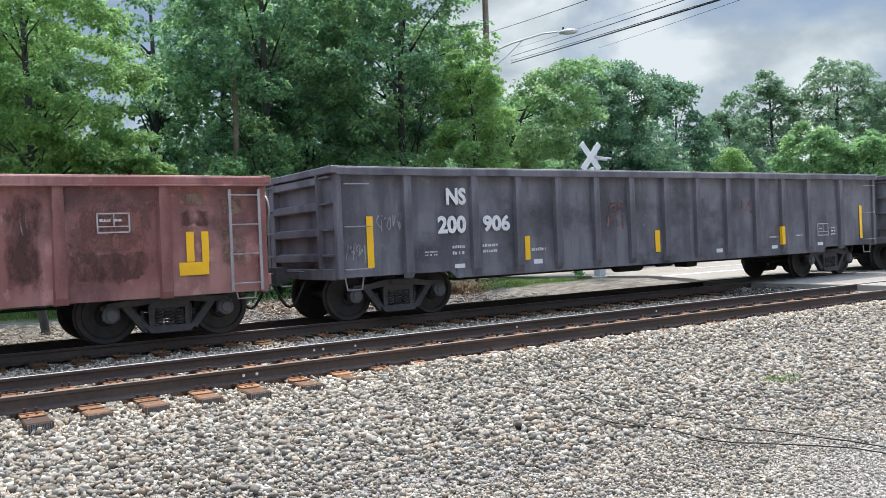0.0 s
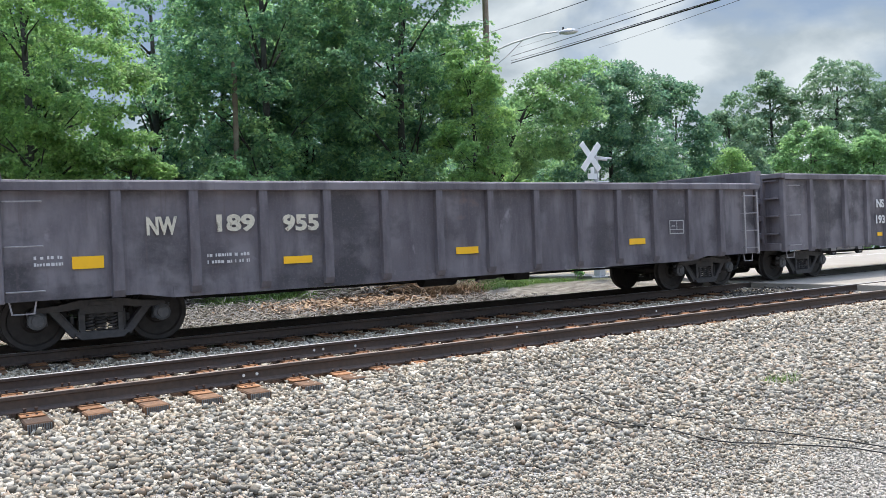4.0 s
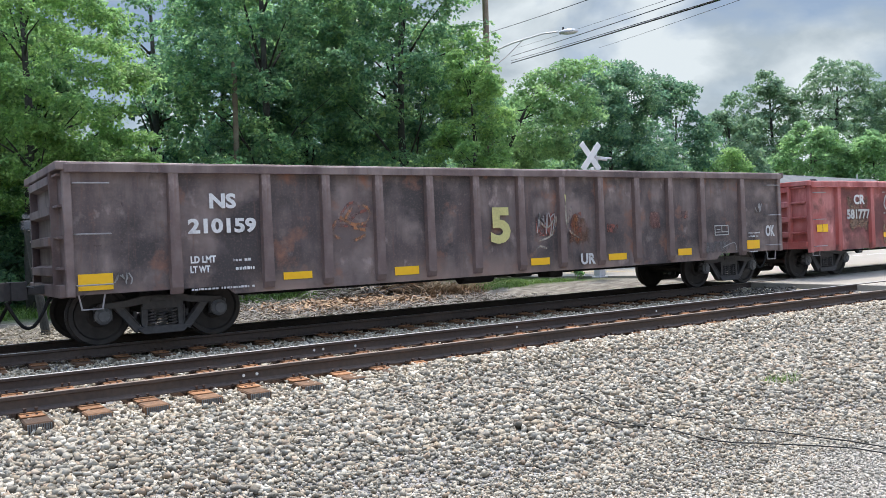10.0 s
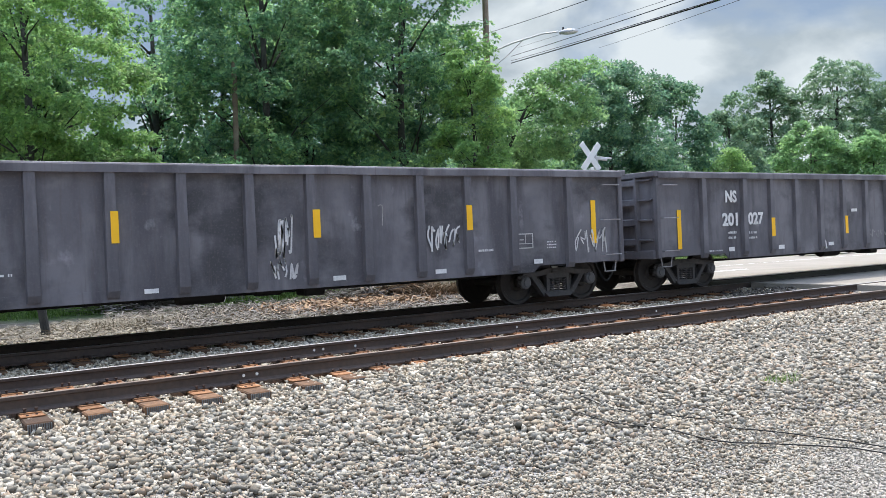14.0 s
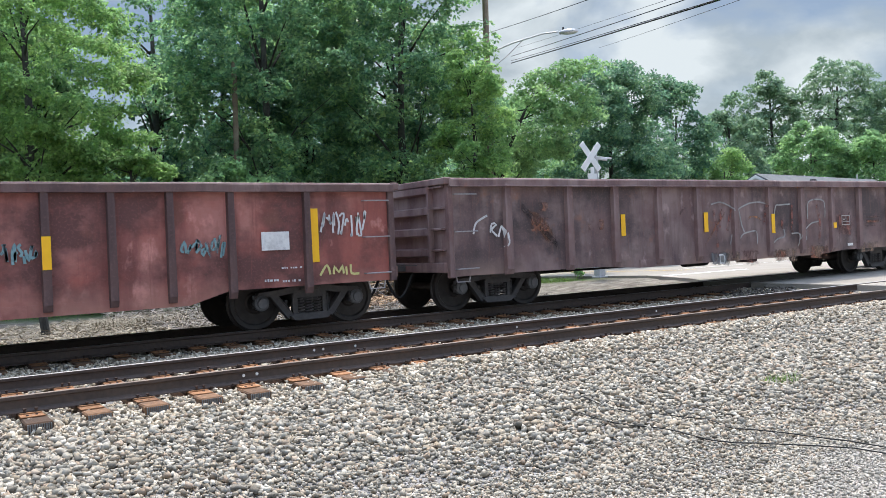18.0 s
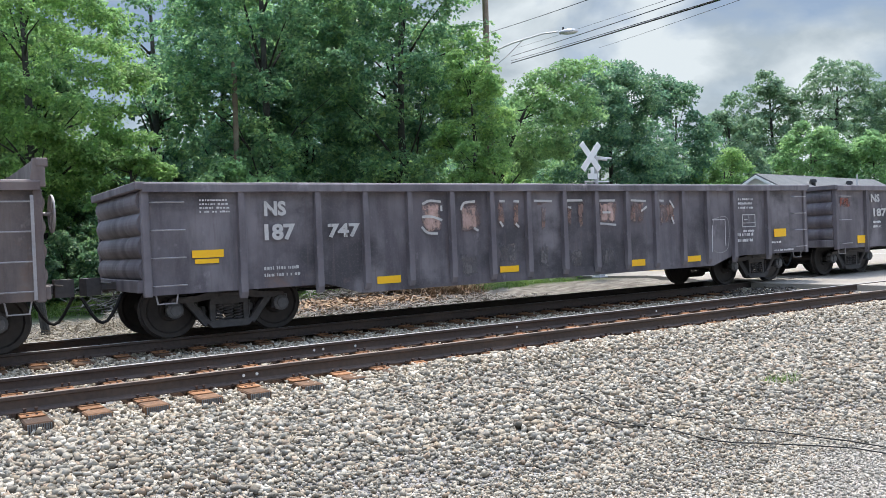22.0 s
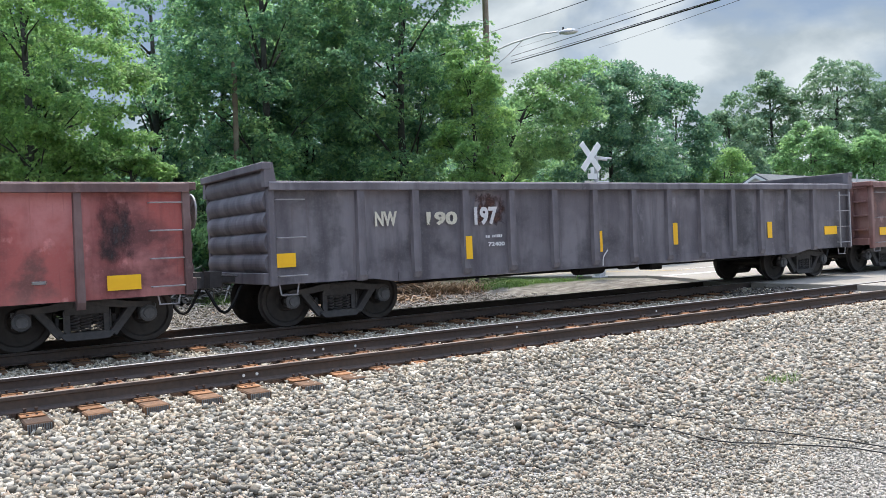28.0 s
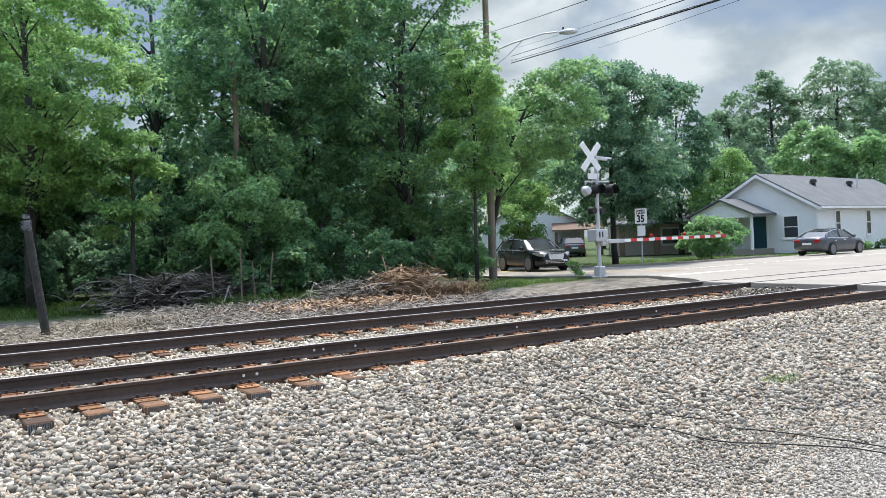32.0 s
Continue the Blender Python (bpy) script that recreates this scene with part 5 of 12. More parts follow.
def build_plants():
    # tall trees behind the line
    tree(3.9, 29.6, 13.6, 4.3, 2.4, LEAF_BRIGHT, 84000, .115, 11, "tall bright green elm with feathery drooping sprays", 190, flat=.34, tier=1.15)
    tree(1.6, 34.6, 14.5, 4.6, .8, LEAF_MID, 30000, .15, 12, "leafy tree standing behind the elm", 120)
    tree(5.2, 35.4, 13.0, 2.3, .8, LEAF_MID, 20000, .15, 10, "leafy tree standing behind the elm", 90)
    tree(6.5, 27.4, 5.6, 1.5, 2.4, LEAF_BRIGHT, 12000, .11, 22, "young tree with loose light green foliage", 30, flat=.4, tier=.8)
    tree(10.3, 38.4, 15.0, 2.1, 6.0, LEAF_DARK, 4200, .15, 14, "tall thin tree with open dark crown", 30)
    tree(13.1, 32.4, 17.5, 4.9, .6, LEAF_DARK, 66000, .15, 13, "very tall dark green tree hung with vines", 240)
    tree(18.5, 30.4, 17.0, 4.7, .6, LEAF_DARK, 62000, .15, 25, "tall dark green tree with dense hanging foliage", 230)
    tree(10.3, 27.9, 5.2, 2.1, .3, LEAF_MID, 16000, .13, 23, "leafy tree grown up round the old pole", 44, .08)
    tree(18.4, 25.6, 9.9, 1.9, 3.2, LEAF_BRIGHT, 19000, .12, 15, "slim tree with sunlit yellow-green leaves", 52, .09)
    tree(22.3, 29.8, 9.9, 2.8, 3.6, LEAF_MID, 26000, .13, 17, "spreading tree with light airy foliage", 64, lean=(1.7, -1.2))
    tree(33.8, 42.5, 11.3, 5.0, 3.0, LEAF_MID, 30000, .19, 28, "leafy green tree beyond the yard", 70)
    tree(3.2, 38.0, 14.5, 4.6, .6, LEAF_DARK, 24000, .20, 29, "leafy tree filling the edge of the woods", 110)
    # backdrop row: the darker leaf stands for shade under the canopy
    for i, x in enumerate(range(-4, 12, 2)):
        tree(x + .3, 37.6 + .5 * (i % 3), 6.4, 2.3, .1, LEAF_DEEP_AND_SHADED, 8000, .20, 170 + i, "backdrop shrub with woodland shade in its leaf colour", 40, .03, name="shrub")
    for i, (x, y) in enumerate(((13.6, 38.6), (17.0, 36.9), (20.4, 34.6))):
        tree(x, y, 15.5, 4.2, .6, LEAF_DEEP_AND_SHADED, 21000, .22, 50 + i, "tall dark tree standing deeper in the woods", 120)
    tree(19.0, 41.0, 13.5, 5.0, 1.0, LEAF_DEEP_AND_SHADED, 14000, .26, 16, "tall dark tree behind the fence", 40)
    tree(25.0, 40.0, 10.5, 2.6, 1.0, LEAF_MID, 9000, .22, 26, "leafy green tree beyond the road", 26)
    tree(32.9, 32.9, 11.9, 4.3, 1.5, LEAF_DEEP_AND_SHADED, 56000, .155, 18, "broad dark green maple with a rounded crown", 150)
    tree(49.9, 43.0, 14.0, 3.9, 1.5, LEAF_DEEP_AND_SHADED, 22000, .21, 19, "dark green maple behind the white house", 80)
    tree(63.8, 49.0, 15.0, 3.6, 1.5, LEAF_HAZED, 14000, .26, 24, "dark tree behind the house roof", 60)
    tree(50.6, 39.4, 8.0, 2.8, .8, LEAF_BRIGHT, 15000, .17, 20, "small light green tree beside the house", 44)
    tree(30.3, 37.6, 5.9, 2.2, .9, LEAF_BRIGHT, 14000, .14, 21, "small bushy yard tree in light green", 30)
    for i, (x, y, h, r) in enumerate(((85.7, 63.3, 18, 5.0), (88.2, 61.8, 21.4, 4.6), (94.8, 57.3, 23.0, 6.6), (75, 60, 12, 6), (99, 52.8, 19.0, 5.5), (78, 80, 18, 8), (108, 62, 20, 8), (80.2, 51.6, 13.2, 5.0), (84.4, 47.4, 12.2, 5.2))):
        tree(x, y, h, r, 6.0 if i in (1, 2, 4) else 1.0, LEAF_HAZED if i not in (3, 7, 8) else LEAF_MID, 19000 if i in (1, 2, 4, 7, 8) else 9000, .30 if i != 6 else .42, 30 + i, "tall hazy green tree in the far woods", 110 if i in (1, 2, 4, 7, 8) else 60)
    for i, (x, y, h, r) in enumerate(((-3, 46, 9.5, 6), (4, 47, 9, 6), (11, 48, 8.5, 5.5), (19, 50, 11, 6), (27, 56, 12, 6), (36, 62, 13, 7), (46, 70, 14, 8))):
        tree(x, y, h, r, .3, LEAF_DEEP_AND_SHADED, 8000, .42, 40 + i, "dark leafy tree filling the woods behind", 70)
    # undergrowth at the foot of the trees
    r = random.Random(5)
    k = 0
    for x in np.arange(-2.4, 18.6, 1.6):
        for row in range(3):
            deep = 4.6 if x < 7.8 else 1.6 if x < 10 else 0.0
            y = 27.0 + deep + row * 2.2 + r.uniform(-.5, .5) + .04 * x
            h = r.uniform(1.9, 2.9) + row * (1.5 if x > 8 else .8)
            # below x = 8 the darker leaf paints in shade under the trees
            tree(float(x) + r.uniform(-.5, .5), y, h, r.uniform(1.2, 1.8), .1, LEAF_DEEP_AND_SHADED if x < 8 else LEAF_DARK if r.random() < .72 else LEAF_MID, 3600 - 1100 * (row > 0), .14, 60 + k,
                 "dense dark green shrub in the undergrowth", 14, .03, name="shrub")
            k += 1
    tree(19.2, 27.4, 3.4, 1.35, .1, LEAF_DARK, 8000, .12, 138, "dense dark green shrub beside the road", 22, .03, name="shrub")
    tree(18.2, 26.2, 2.2, 1.1, .1, LEAF_MID, 5000, .11, 139, "leafy green shrub behind the brush pile", 16, .03, name="shrub")
    tree(40.6, 32.7, 2.8, 2.35, .05, LEAF_MID, 26000, .10, 140, "rounded clipped green yard bush", 70, .06, name="shrub")
    tree(21.9, 24.0, .9, .42, .05, LEAF_BRIGHT, 700, .07, 141, "small weedy sapling beside the road", 7, .015, name="shrub")
    for i, x in enumerate((47.5, 50.5, 54.0, 57.5)):
        tree(x, 30.4 + .16 * (x - 47), .75, .9, .05, LEAF_MID, 1800, .09, 150 + i, "low green foundation planting", 9, .02, name="shrub")


# ---- crossing signal ----
def build_signal():
    x, y = 21.1, 21.9
    z0 = -0.13
    s = thing("crossing_signal", pose(x, y, z0), "silver level crossing mast with crossbuck, lamps and lowered gate", "crossing signal")
    bm = bmesh.new()
    rod(bm, (0, 0, .35), (0, 0, 4.62), .075, sides=16)
    rod(bm, (0, 0, 4.62), (0, 0, 4.68), .07, .03, sides=16)
    part("mast", bm, M["silver"], s, "silver painted steel post")
    bm = bmesh.new()
    box(bm, -.2, -.2, 0, .2, .2, .06, .01)
    box(bm, -.15, -.15, .06, .15, .15, .40, .02)
    part("base", bm, M["silver"], s, "cast base")
    # crossbuck facing the road users, turned away from the line
    face = Vector((-0.62, -0.78))
    boards = attach("crossbuck", finish("crossbuck", box(bmesh.new(), -.08, -.06, 4.05, .08, .0, 4.25), M["silver"]), s, "silver bracket and white crossed boards")
    for a in (-48, 48):
        bm = bmesh.new()
        box(bm, -.62, -.012, -.115, .62, .012, .115, .005)
        part("board", bm, M["signwhite"], boards, "white reflective board", pose(-.34, -.12 if a > 0 else -.15, 4.27, 0, a, 0))
    bm = bmesh.new()
    rod(bm, (0, 0, 4.28), (.78, 0, 4.24), .032)
    rod(bm, (.1, 0, 4.22), (.55, 0, 4.20), .05)
    part("bell_arm", bm, M["silver"], s)
    bm = bmesh.new()
    box(bm, -.48, -.12, 3.48, -.06, -.09, 3.68, .004)
    box(bm, -.34, -.121, 3.68, -.18, -.089, 3.90, .004)
    part("track_count_sign", bm, M["signwhite"], s, "small white sign below the crossed boards")
    bm = bmesh.new()
    rod(bm, (-.55, 0, 3.40), (.62, 0, 3.40), .03)
    part("lamp_bar", bm, M["silver"], s)
    for dx, back in ((-.52, True), (-.06, False), (.60, False)):
        bm = bmesh.new()
        if back:
            lathe_y(bm, [(.02, -.16), (.13, -.12), (.165, 0), (.165, .10)], 18, (dx, -.05, 3.08))
            rod(bm, (dx, 0, 3.22), (dx, 0, 3.40), .025)
            part("lamp_back", bm, M["silver"], s, "round silver lamp housing")
        else:
            lathe_y(bm, [(.05, -.05), (.27, -.02), (.28, 0), (.05, .04)], 20, (dx, .05, 3.10))
            bmesh.ops.rotate(bm, verts=bm.verts, cent=(dx, .05, 3.10), matrix=Matrix.Rotation(radians(60), 3, "Z"))
            lathe_y(bm, [(.14, -.12), (.15, .1)], 16, (dx, .0, 3.10))
            rod(bm, (dx, 0, 3.25), (dx, 0, 3.40), .025)
            part("lamp", bm, M["black"], s, "black hooded crossing lamp")
            bm = bmesh.new()
            rim = [(dx + .20 * math.cos(a), 3.10 + .20 * math.sin(a)) for a in [math.pi * k / 10 for k in range(-2, 13)]]
            inner = [(dx + .185 * math.cos(a), 3.10 + .185 * math.sin(a)) for a in [math.pi * k / 10 for k in range(12, -3, -1)]]
            prism(bm, rim + inner, -.34, .02)
            part("visor", bm, M["black"], s)
    bm = bmesh.new()
    box(bm, -.32, -.24, 1.28, .22, .24, 1.72, .03)
    box(bm, -.02, -.2, 1.12, .32, .2, 1.34, .05)
    part("gate_mechanism", bm, M["silver"], s, "silver gate machine box")
    bm = bmesh.new()
    for dx in (-.16, -.02):
        box(bm, dx - .03, -.246, 1.42, dx + .03, -.238, 1.62)
    part("latch", bm, M["black"], s)
    arm = attach("gate_arm", finish("gate_arm", box(bmesh.new(), .20, -.30, 1.20, 1.0, -.26, 1.34, .01), M["silver"]), s, "lowered red and white striped gate arm")
    for i in range(18):
        bm = bmesh.new()
        x0 = 1.0 + i * .31
        box(bm, x0, -.295, 1.225, x0 + .31, -.265, 1.335)
        part("stripe", bm, M["red"] if i % 2 else M["signwhite"], arm)
    for dx in (2.4, 4.2, 6.2):
        bm = bmesh.new()
        lathe_y(bm, [(.05, -.04), (.06, .04)], 10, (dx, -.28, 1.42))
        part("gate_lamp", bm, M["lampred"], arm, "small red gate lamp")
    for dx in (-.24, .18):
        bm = bmesh.new()
        lathe_y(bm, [(.12, -.1), (.13, .1)], 14, (dx, -.02, 2.38))
        part("side_lamp", bm, M["black"], s)


def build_poles():
    p = thing("utility_pole", pose(21.6, 28.9, -.3), "tall brown wooden utility pole with wires", "utility pole")
    part("pole", rod(bmesh.new(), (0, 0, 0), (.25, 0, 14.5), .17, .12, 14), M["polewood"], p)
    lamp = thing("street_lamp", pose(21.75, 28.8, 9.3), "silver cobra-head street lamp on a long arm", "street lamp")
    part("arm", tube([(0, 0, 0), (.8, -.7, .38), (1.7, -1.6, .66), (2.2, -2.05, .70)], .035, 8), M["silver"], lamp)
    part("brace", tube([(0, 0, -.75), (.6, -.55, -.15), (1.1, -1.0, .44)], .022, 6), M["silver"], lamp)
    bm = bmesh.new()
    bmesh.ops.create_uvsphere(bm, u_segments=14, v_segments=8, radius=1, matrix=Matrix.LocRotScale((2.5, -2.35, .66), Euler((0, 0, radians(-43))), (.42, .15, .12)))
    part("head", bm, M["silver"], lamp, "flattened silver lamp head", smooth=True)
    bm = bmesh.new()
    rod(bm, (2.35, -2.2, .76), (2.35, -2.2, .86), .04)
    part("photocell", bm, M["black"], lamp)
    o = thing("old_pole", pose(11.1, 30.7, -.3), "bleached wooden line pole overgrown by leaves", "utility pole")
    part("pole", rod(bmesh.new(), (0, 0, 0), (.12, 0, 8.8), .13, .095, 12), M["polewood"], o)
    f = thing("line_post", pose(2.93, 20.6, -.4), "leaning dark timber post with a pale box on top", "post")
    part("shaft", rod(bmesh.new(), (0, 0, 0), (-.30, 0, 2.55), .095, .085, 10), M["bark"], f, "dark split timber")
    bm = bmesh.new()
    box(bm, -.42, -.13, 2.38, -.20, .13, 2.62, .02)
    box(bm, -.38, -.11, 2.66, -.24, .11, 2.80, .02)
    part("box", bm, M["primer"], f, "pale weathered box")


def build_wires():
    """Cables from the pole across the line."""
    def cable(name, p, q, sag, r, label):
        pts = []
        for i in range(17):
            u = i / 16
            v = Vector(p).lerp(Vector(q), u)
            v.z -= 4 * sag * u * (1 - u)
            pts.append(v)
        ob = new(name, finish(name, tube(pts, r, 5), M["black"]))
        tagged(ob, label, "cable", "overhead cables")
    for i, (u0, u1, r) in enumerate(CABLES):
        cable("overhead_cable", u0, tuple(np.array(u1) * 1.6 - np.array(u0) * .6), .05, r, "black overhead cable strung across the line")


def build_ground_cables():
    """Two loose black wires lying over the gravel."""
    for line in (((6.3, 8.3), (6.14, 7.67), (6.12, 6.87), (5.94, 6.26), (5.88, 5.73), (6.12, 5.07), (5.99, 4.72), (6.18, 4.25), (6.28, 3.51), (6.4, 2.4)),
                 ((5.9, 7.4), (5.6, 6.51), (5.43, 5.58), (5.57, 5.04), (5.53, 4.53), (5.7, 4.23), (5.84, 4.03), (6.02, 3.76), (6.11, 3.42), (6.0, 2.3))):
        pts = [Vector((p.x, p.y, float(ground_z(p.x, p.y)) + .045)) for p in smooth_line(line, .12)]
        pts = [p + Vector((0, 0, .012 * noise.noise(p * 3))) for p in pts]
        ob = new("loose_cable", finish("loose_cable", tube(pts, .0055, 6), M["tyre"], True))
        tagged(ob, "thin black wire lying loose across the gravel", "cable", "loose wires on the ground")


CABLES = [((21.85, 28.8, 10.22), (14.01, 14.77, 6.96), .010), ((28.26, 35.35, 11.12), (15.91, 13.51, 6.86), .014), ((28.25, 35.36, 10.88), (16.52, 13.1, 6.83), .012),
          ((28.25, 35.36, 10.76), (16.6, 13.05, 6.83), .026), ((28.53, 35.18, 11.56), (15.57, 13.73, 6.88), .006), ((32.18, 32.77, 11.37), (17.03, 12.77, 6.81), .008)]


# ---- vehicles ----
def loft(bm, sections):
    """Skins closed rings of points, ring by ring, with capped ends."""
    rings = [[bm.verts.new(p) for p in s] for s in sections]
    for a, b in zip(rings, rings[1:]):
        for i in range(len(a)):
            j = (i + 1) % len(a)
            bm.faces.new((a[i], a[j], b[j], b[i]))
    bm.faces.new(rings[0][::-1])
    bm.faces.new(rings[-1])
    return bm


def body_ring(x, z0, z1, w):
    h = z1 - z0
    return [(x, -w + .07, z0), (x, -w + .01, z0 + .12), (x, -w, z0 + h * .45), (x, -w + .012, z0 + h * .78), (x, -w + .06, z1 - .04), (x, -w + .16, z1), (x, 0, z1 + .02),
            (x, w - .16, z1), (x, w - .06, z1 - .04), (x, w - .012, z0 + h * .78), (x, w, z0 + h * .45), (x, w - .01, z0 + .12), (x, w - .07, z0)]


def vehicle(at, width, stations, glass, colour, label, wheels, tyre=.36):
    """A car, its front towards local +x. stations: x, bottom, top and half-width factor of the body; glass: x, top and width of the cabin."""
    body_mat = material("car_paint", [tuple(c * .9 for c in colour), tuple(c * 1.1 for c in colour)], rough=0.16, metal=0.25, grain=10, coarse=1, bump=0, spec=0.7)
    v = thing("parked_car", at, label, "car", "cars by the crossing")
    w = width / 2
    bm = bmesh.new()
    loft(bm, [body_ring(x, z0, z1, w * f) for x, z0, z1, f in stations])
    part("body", bm, body_mat, v, smooth=True)
    belt = lambda x: float(np.interp(x, [s[0] for s in stations], [s[2] for s in stations]))
    low = lambda f: w * f - .05
    bm = bmesh.new()
    loft(bm, [[(x, -low(1), belt(x) - .06), (x, -w * f, z - .03), (x, -w * f + .10, z), (x, w * f - .10, z), (x, w * f, z - .03), (x, low(1), belt(x) - .06)] for x, z, f in glass])
    part("window", bm, M["glass"], v, "dark tinted glass")
    bm = bmesh.new()
    top = glass[1:-1]
    rows = [[bm.verts.new((x, y * (w * f + .004), z + (.012 if abs(y) < 1 else -.035))) for y in (-1, -.86, -.4, .4, .86, 1)] for x, z, f in top]
    for a, b in zip(rows, rows[1:]):
        for i in range(5):
            bm.faces.new((a[i], a[i + 1], b[i + 1], b[i]))
    bmesh.ops.solidify(bm, geom=bm.faces[:], thickness=-.02)
    part("roof", bm, body_mat, v, smooth=True)
    front, back = stations[-1][0], stations[0][0]
    for s in (-1, 1):
        bm = bmesh.new()
        ends = [(glass[0], glass[1]), (glass[-1], glass[-2])]
        for a, b in ends:
            rod(bm, (a[0], s * low(1), belt(a[0]) - .02), (b[0], s * (w * b[2] + .004), b[1] - .01), .035, sides=6)
        mid = (glass[1][0] + glass[-2][0]) / 2 + .1
        k = min(glass, key=lambda q: abs(q[0] - mid))
        rod(bm, (mid - .05, s * low(1), belt(mid) - .02), (mid, s * (w * k[2] + .002), k[1] - .03), .032, sides=6)
        part("pillar", bm, body_mat, v)
        bm = bmesh.new()
        n = 24
        xs = [glass[-1][0] + (glass[0][0] - glass[-1][0]) * i / n for i in range(n + 1)]
        tops = sorted((q[0], q[1], q[2]) for q in glass)
        for line in ([(x, s * (w + .004), belt(x) - .05) for x in xs], [(x, s * (w * float(np.interp(x, [q[0] for q in tops], [q[2] for q in tops])) + .012), float(np.interp(x, [q[0] for q in tops], [q[1] for q in tops])) - .045) for x in xs]):
            for p, q in zip(line, line[1:]):
                rod(bm, p, q, .010, sides=4)
        part("window_trim", bm, M["chrome"], v, "bright chrome window trim")
        bm = bmesh.new()
        gx = glass[0][0] - .42
        box(bm, gx - .10, s * (w + .07) - .10, belt(gx) - .02, gx + .07, s * (w + .07) + .10, belt(gx) + .14, .04)
        part("mirror", bm, body_mat, v)
        bm = bmesh.new()
        fz = belt(front - .3)
        loft(bm, [[(front - .62, s * (w * .97), fz - .13), (front - .62, s * (w * .97), fz - .06), (front - .62, s * (w * .80), fz - .03)], [(front - .16, s * (w * .86), fz - .24), (front - .16, s * (w * .86), fz - .07), (front - .16, s * (w * .52), fz - .05)],
                  [(front - .01, s * (w * .66), fz - .26), (front - .01, s * (w * .66), fz - .14), (front - .01, s * (w * .50), fz - .12)]])
        part("headlight", bm, M["lamp_glass"], v, "clear headlight")
        bm = bmesh.new()
        bz = belt(back + .2)
        box(bm, back - .012, s * w * .62 - .18, bz - .28, back + .14, s * w * .62 + .16, bz - .10, .03)
        part("tail_light", bm, M["lampred"], v, "red tail light")
        for k in (-.62, .35):
            bm = bmesh.new()
            box(bm, mid + k - .09, s * (w + .004) - .014, belt(mid) - .19, mid + k + .09, s * (w + .004) + .014, belt(mid) - .155, .004)
            part("door_handle", bm, M["chrome"], v)
        for x in wheels:
            bm = bmesh.new()
            lathe_y(bm, [(.02, s * (w - .02)), (tyre + .055, s * (w - .012)), (tyre + .06, s * (w + .002)), (tyre + .03, s * (w + .006))], 28, (x, 0, tyre))
            part("wheel_arch", bm, M["tyre"], v, "dark wheel arch")
            bm = bmesh.new()
            lathe_y(bm, [(.22, -.10), (tyre - .03, -.11), (tyre, -.07), (tyre, .07), (tyre - .03, .11), (.22, .10)], 28, (x, s * (w - .075), tyre))
            wheel = part("wheel", bm, M["tyre"], v, "black tyre on an alloy rim")
            bm = bmesh.new()
            yy = s * (w - .075) + s * .105
            lathe_y(bm, [(tyre - .085, -.014), (tyre - .075, .014), (tyre - .115, .0)], 24, (x, yy, tyre))
            for k in range(10):
                a = 2 * math.pi * k / 10
                rod(bm, (x, yy - s * .01, tyre), (x + (tyre - .10) * math.cos(a), yy - s * .004, tyre + (tyre - .10) * math.sin(a)), .020, sides=5)
            part("rim", bm, M["alloy"], wheel, "bright alloy rim")
    fz = belt(front - .15)
    bm = bmesh.new()
    loft(bm, [[(front - .06, y * w, fz - .06), (front + .035, y * w, fz - .10), (front + .045, y * w * .8, fz - .34), (front - .06, y * w * .8, fz - .36)] for y in (-.46, 0, .46)])
    part("grille", bm, M["chrome"], v, "bright chrome grille")
    bm = bmesh.new()
    for z in (.40, .47, .53):
        box(bm, front - .05, -w * .62, z, front + .025, w * .62, z + .022, .008)
    part("bumper_trim", bm, M["chrome"], v)
    bm = bmesh.new()
    bz = belt(back + .2)
    box(bm, back - .016, -.26, bz - .40, back + .02, .26, bz - .28, .005)
    part("plate", bm, M["signwhite"], v, "blank pale number plate")
    return v


SUV_BODY = [(-2.42, .46, .98, .80), (-2.32, .34, 1.06, .90), (-1.95, .24, 1.13, .975), (-.9, .22, 1.12, 1.0), (.2, .22, 1.09, 1.0), (1.1, .22, 1.07, .995), (1.7, .22, 1.03, .97), (2.15, .24, .97, .90), (2.36, .28, .88, .76), (2.43, .36, .76, .60)]
SUV_GLASS = [(1.22, 1.08, .72), (.42, 1.56, .72), (-.3, 1.65, .74), (-1.2, 1.64, .74), (-1.85, 1.55, .72), (-2.32, 1.14, .76)]
SEDAN_BODY = [(-2.42, .42, .90, .78), (-2.30, .32, 1.00, .90), (-1.9, .22, 1.02, .97), (-.9, .18, .99, 1.0), (.2, .18, .95, 1.0), (1.0, .18, .93, .99), (1.7, .18, .86, .96), (2.15, .20, .78, .88), (2.42, .26, .64, .66)]
SEDAN_GLASS = [(1.12, .95, .70), (.25, 1.39, .70), (-.4, 1.45, .71), (-.95, 1.40, .70), (-1.35, 1.30, .69), (-1.95, 1.03, .74)]


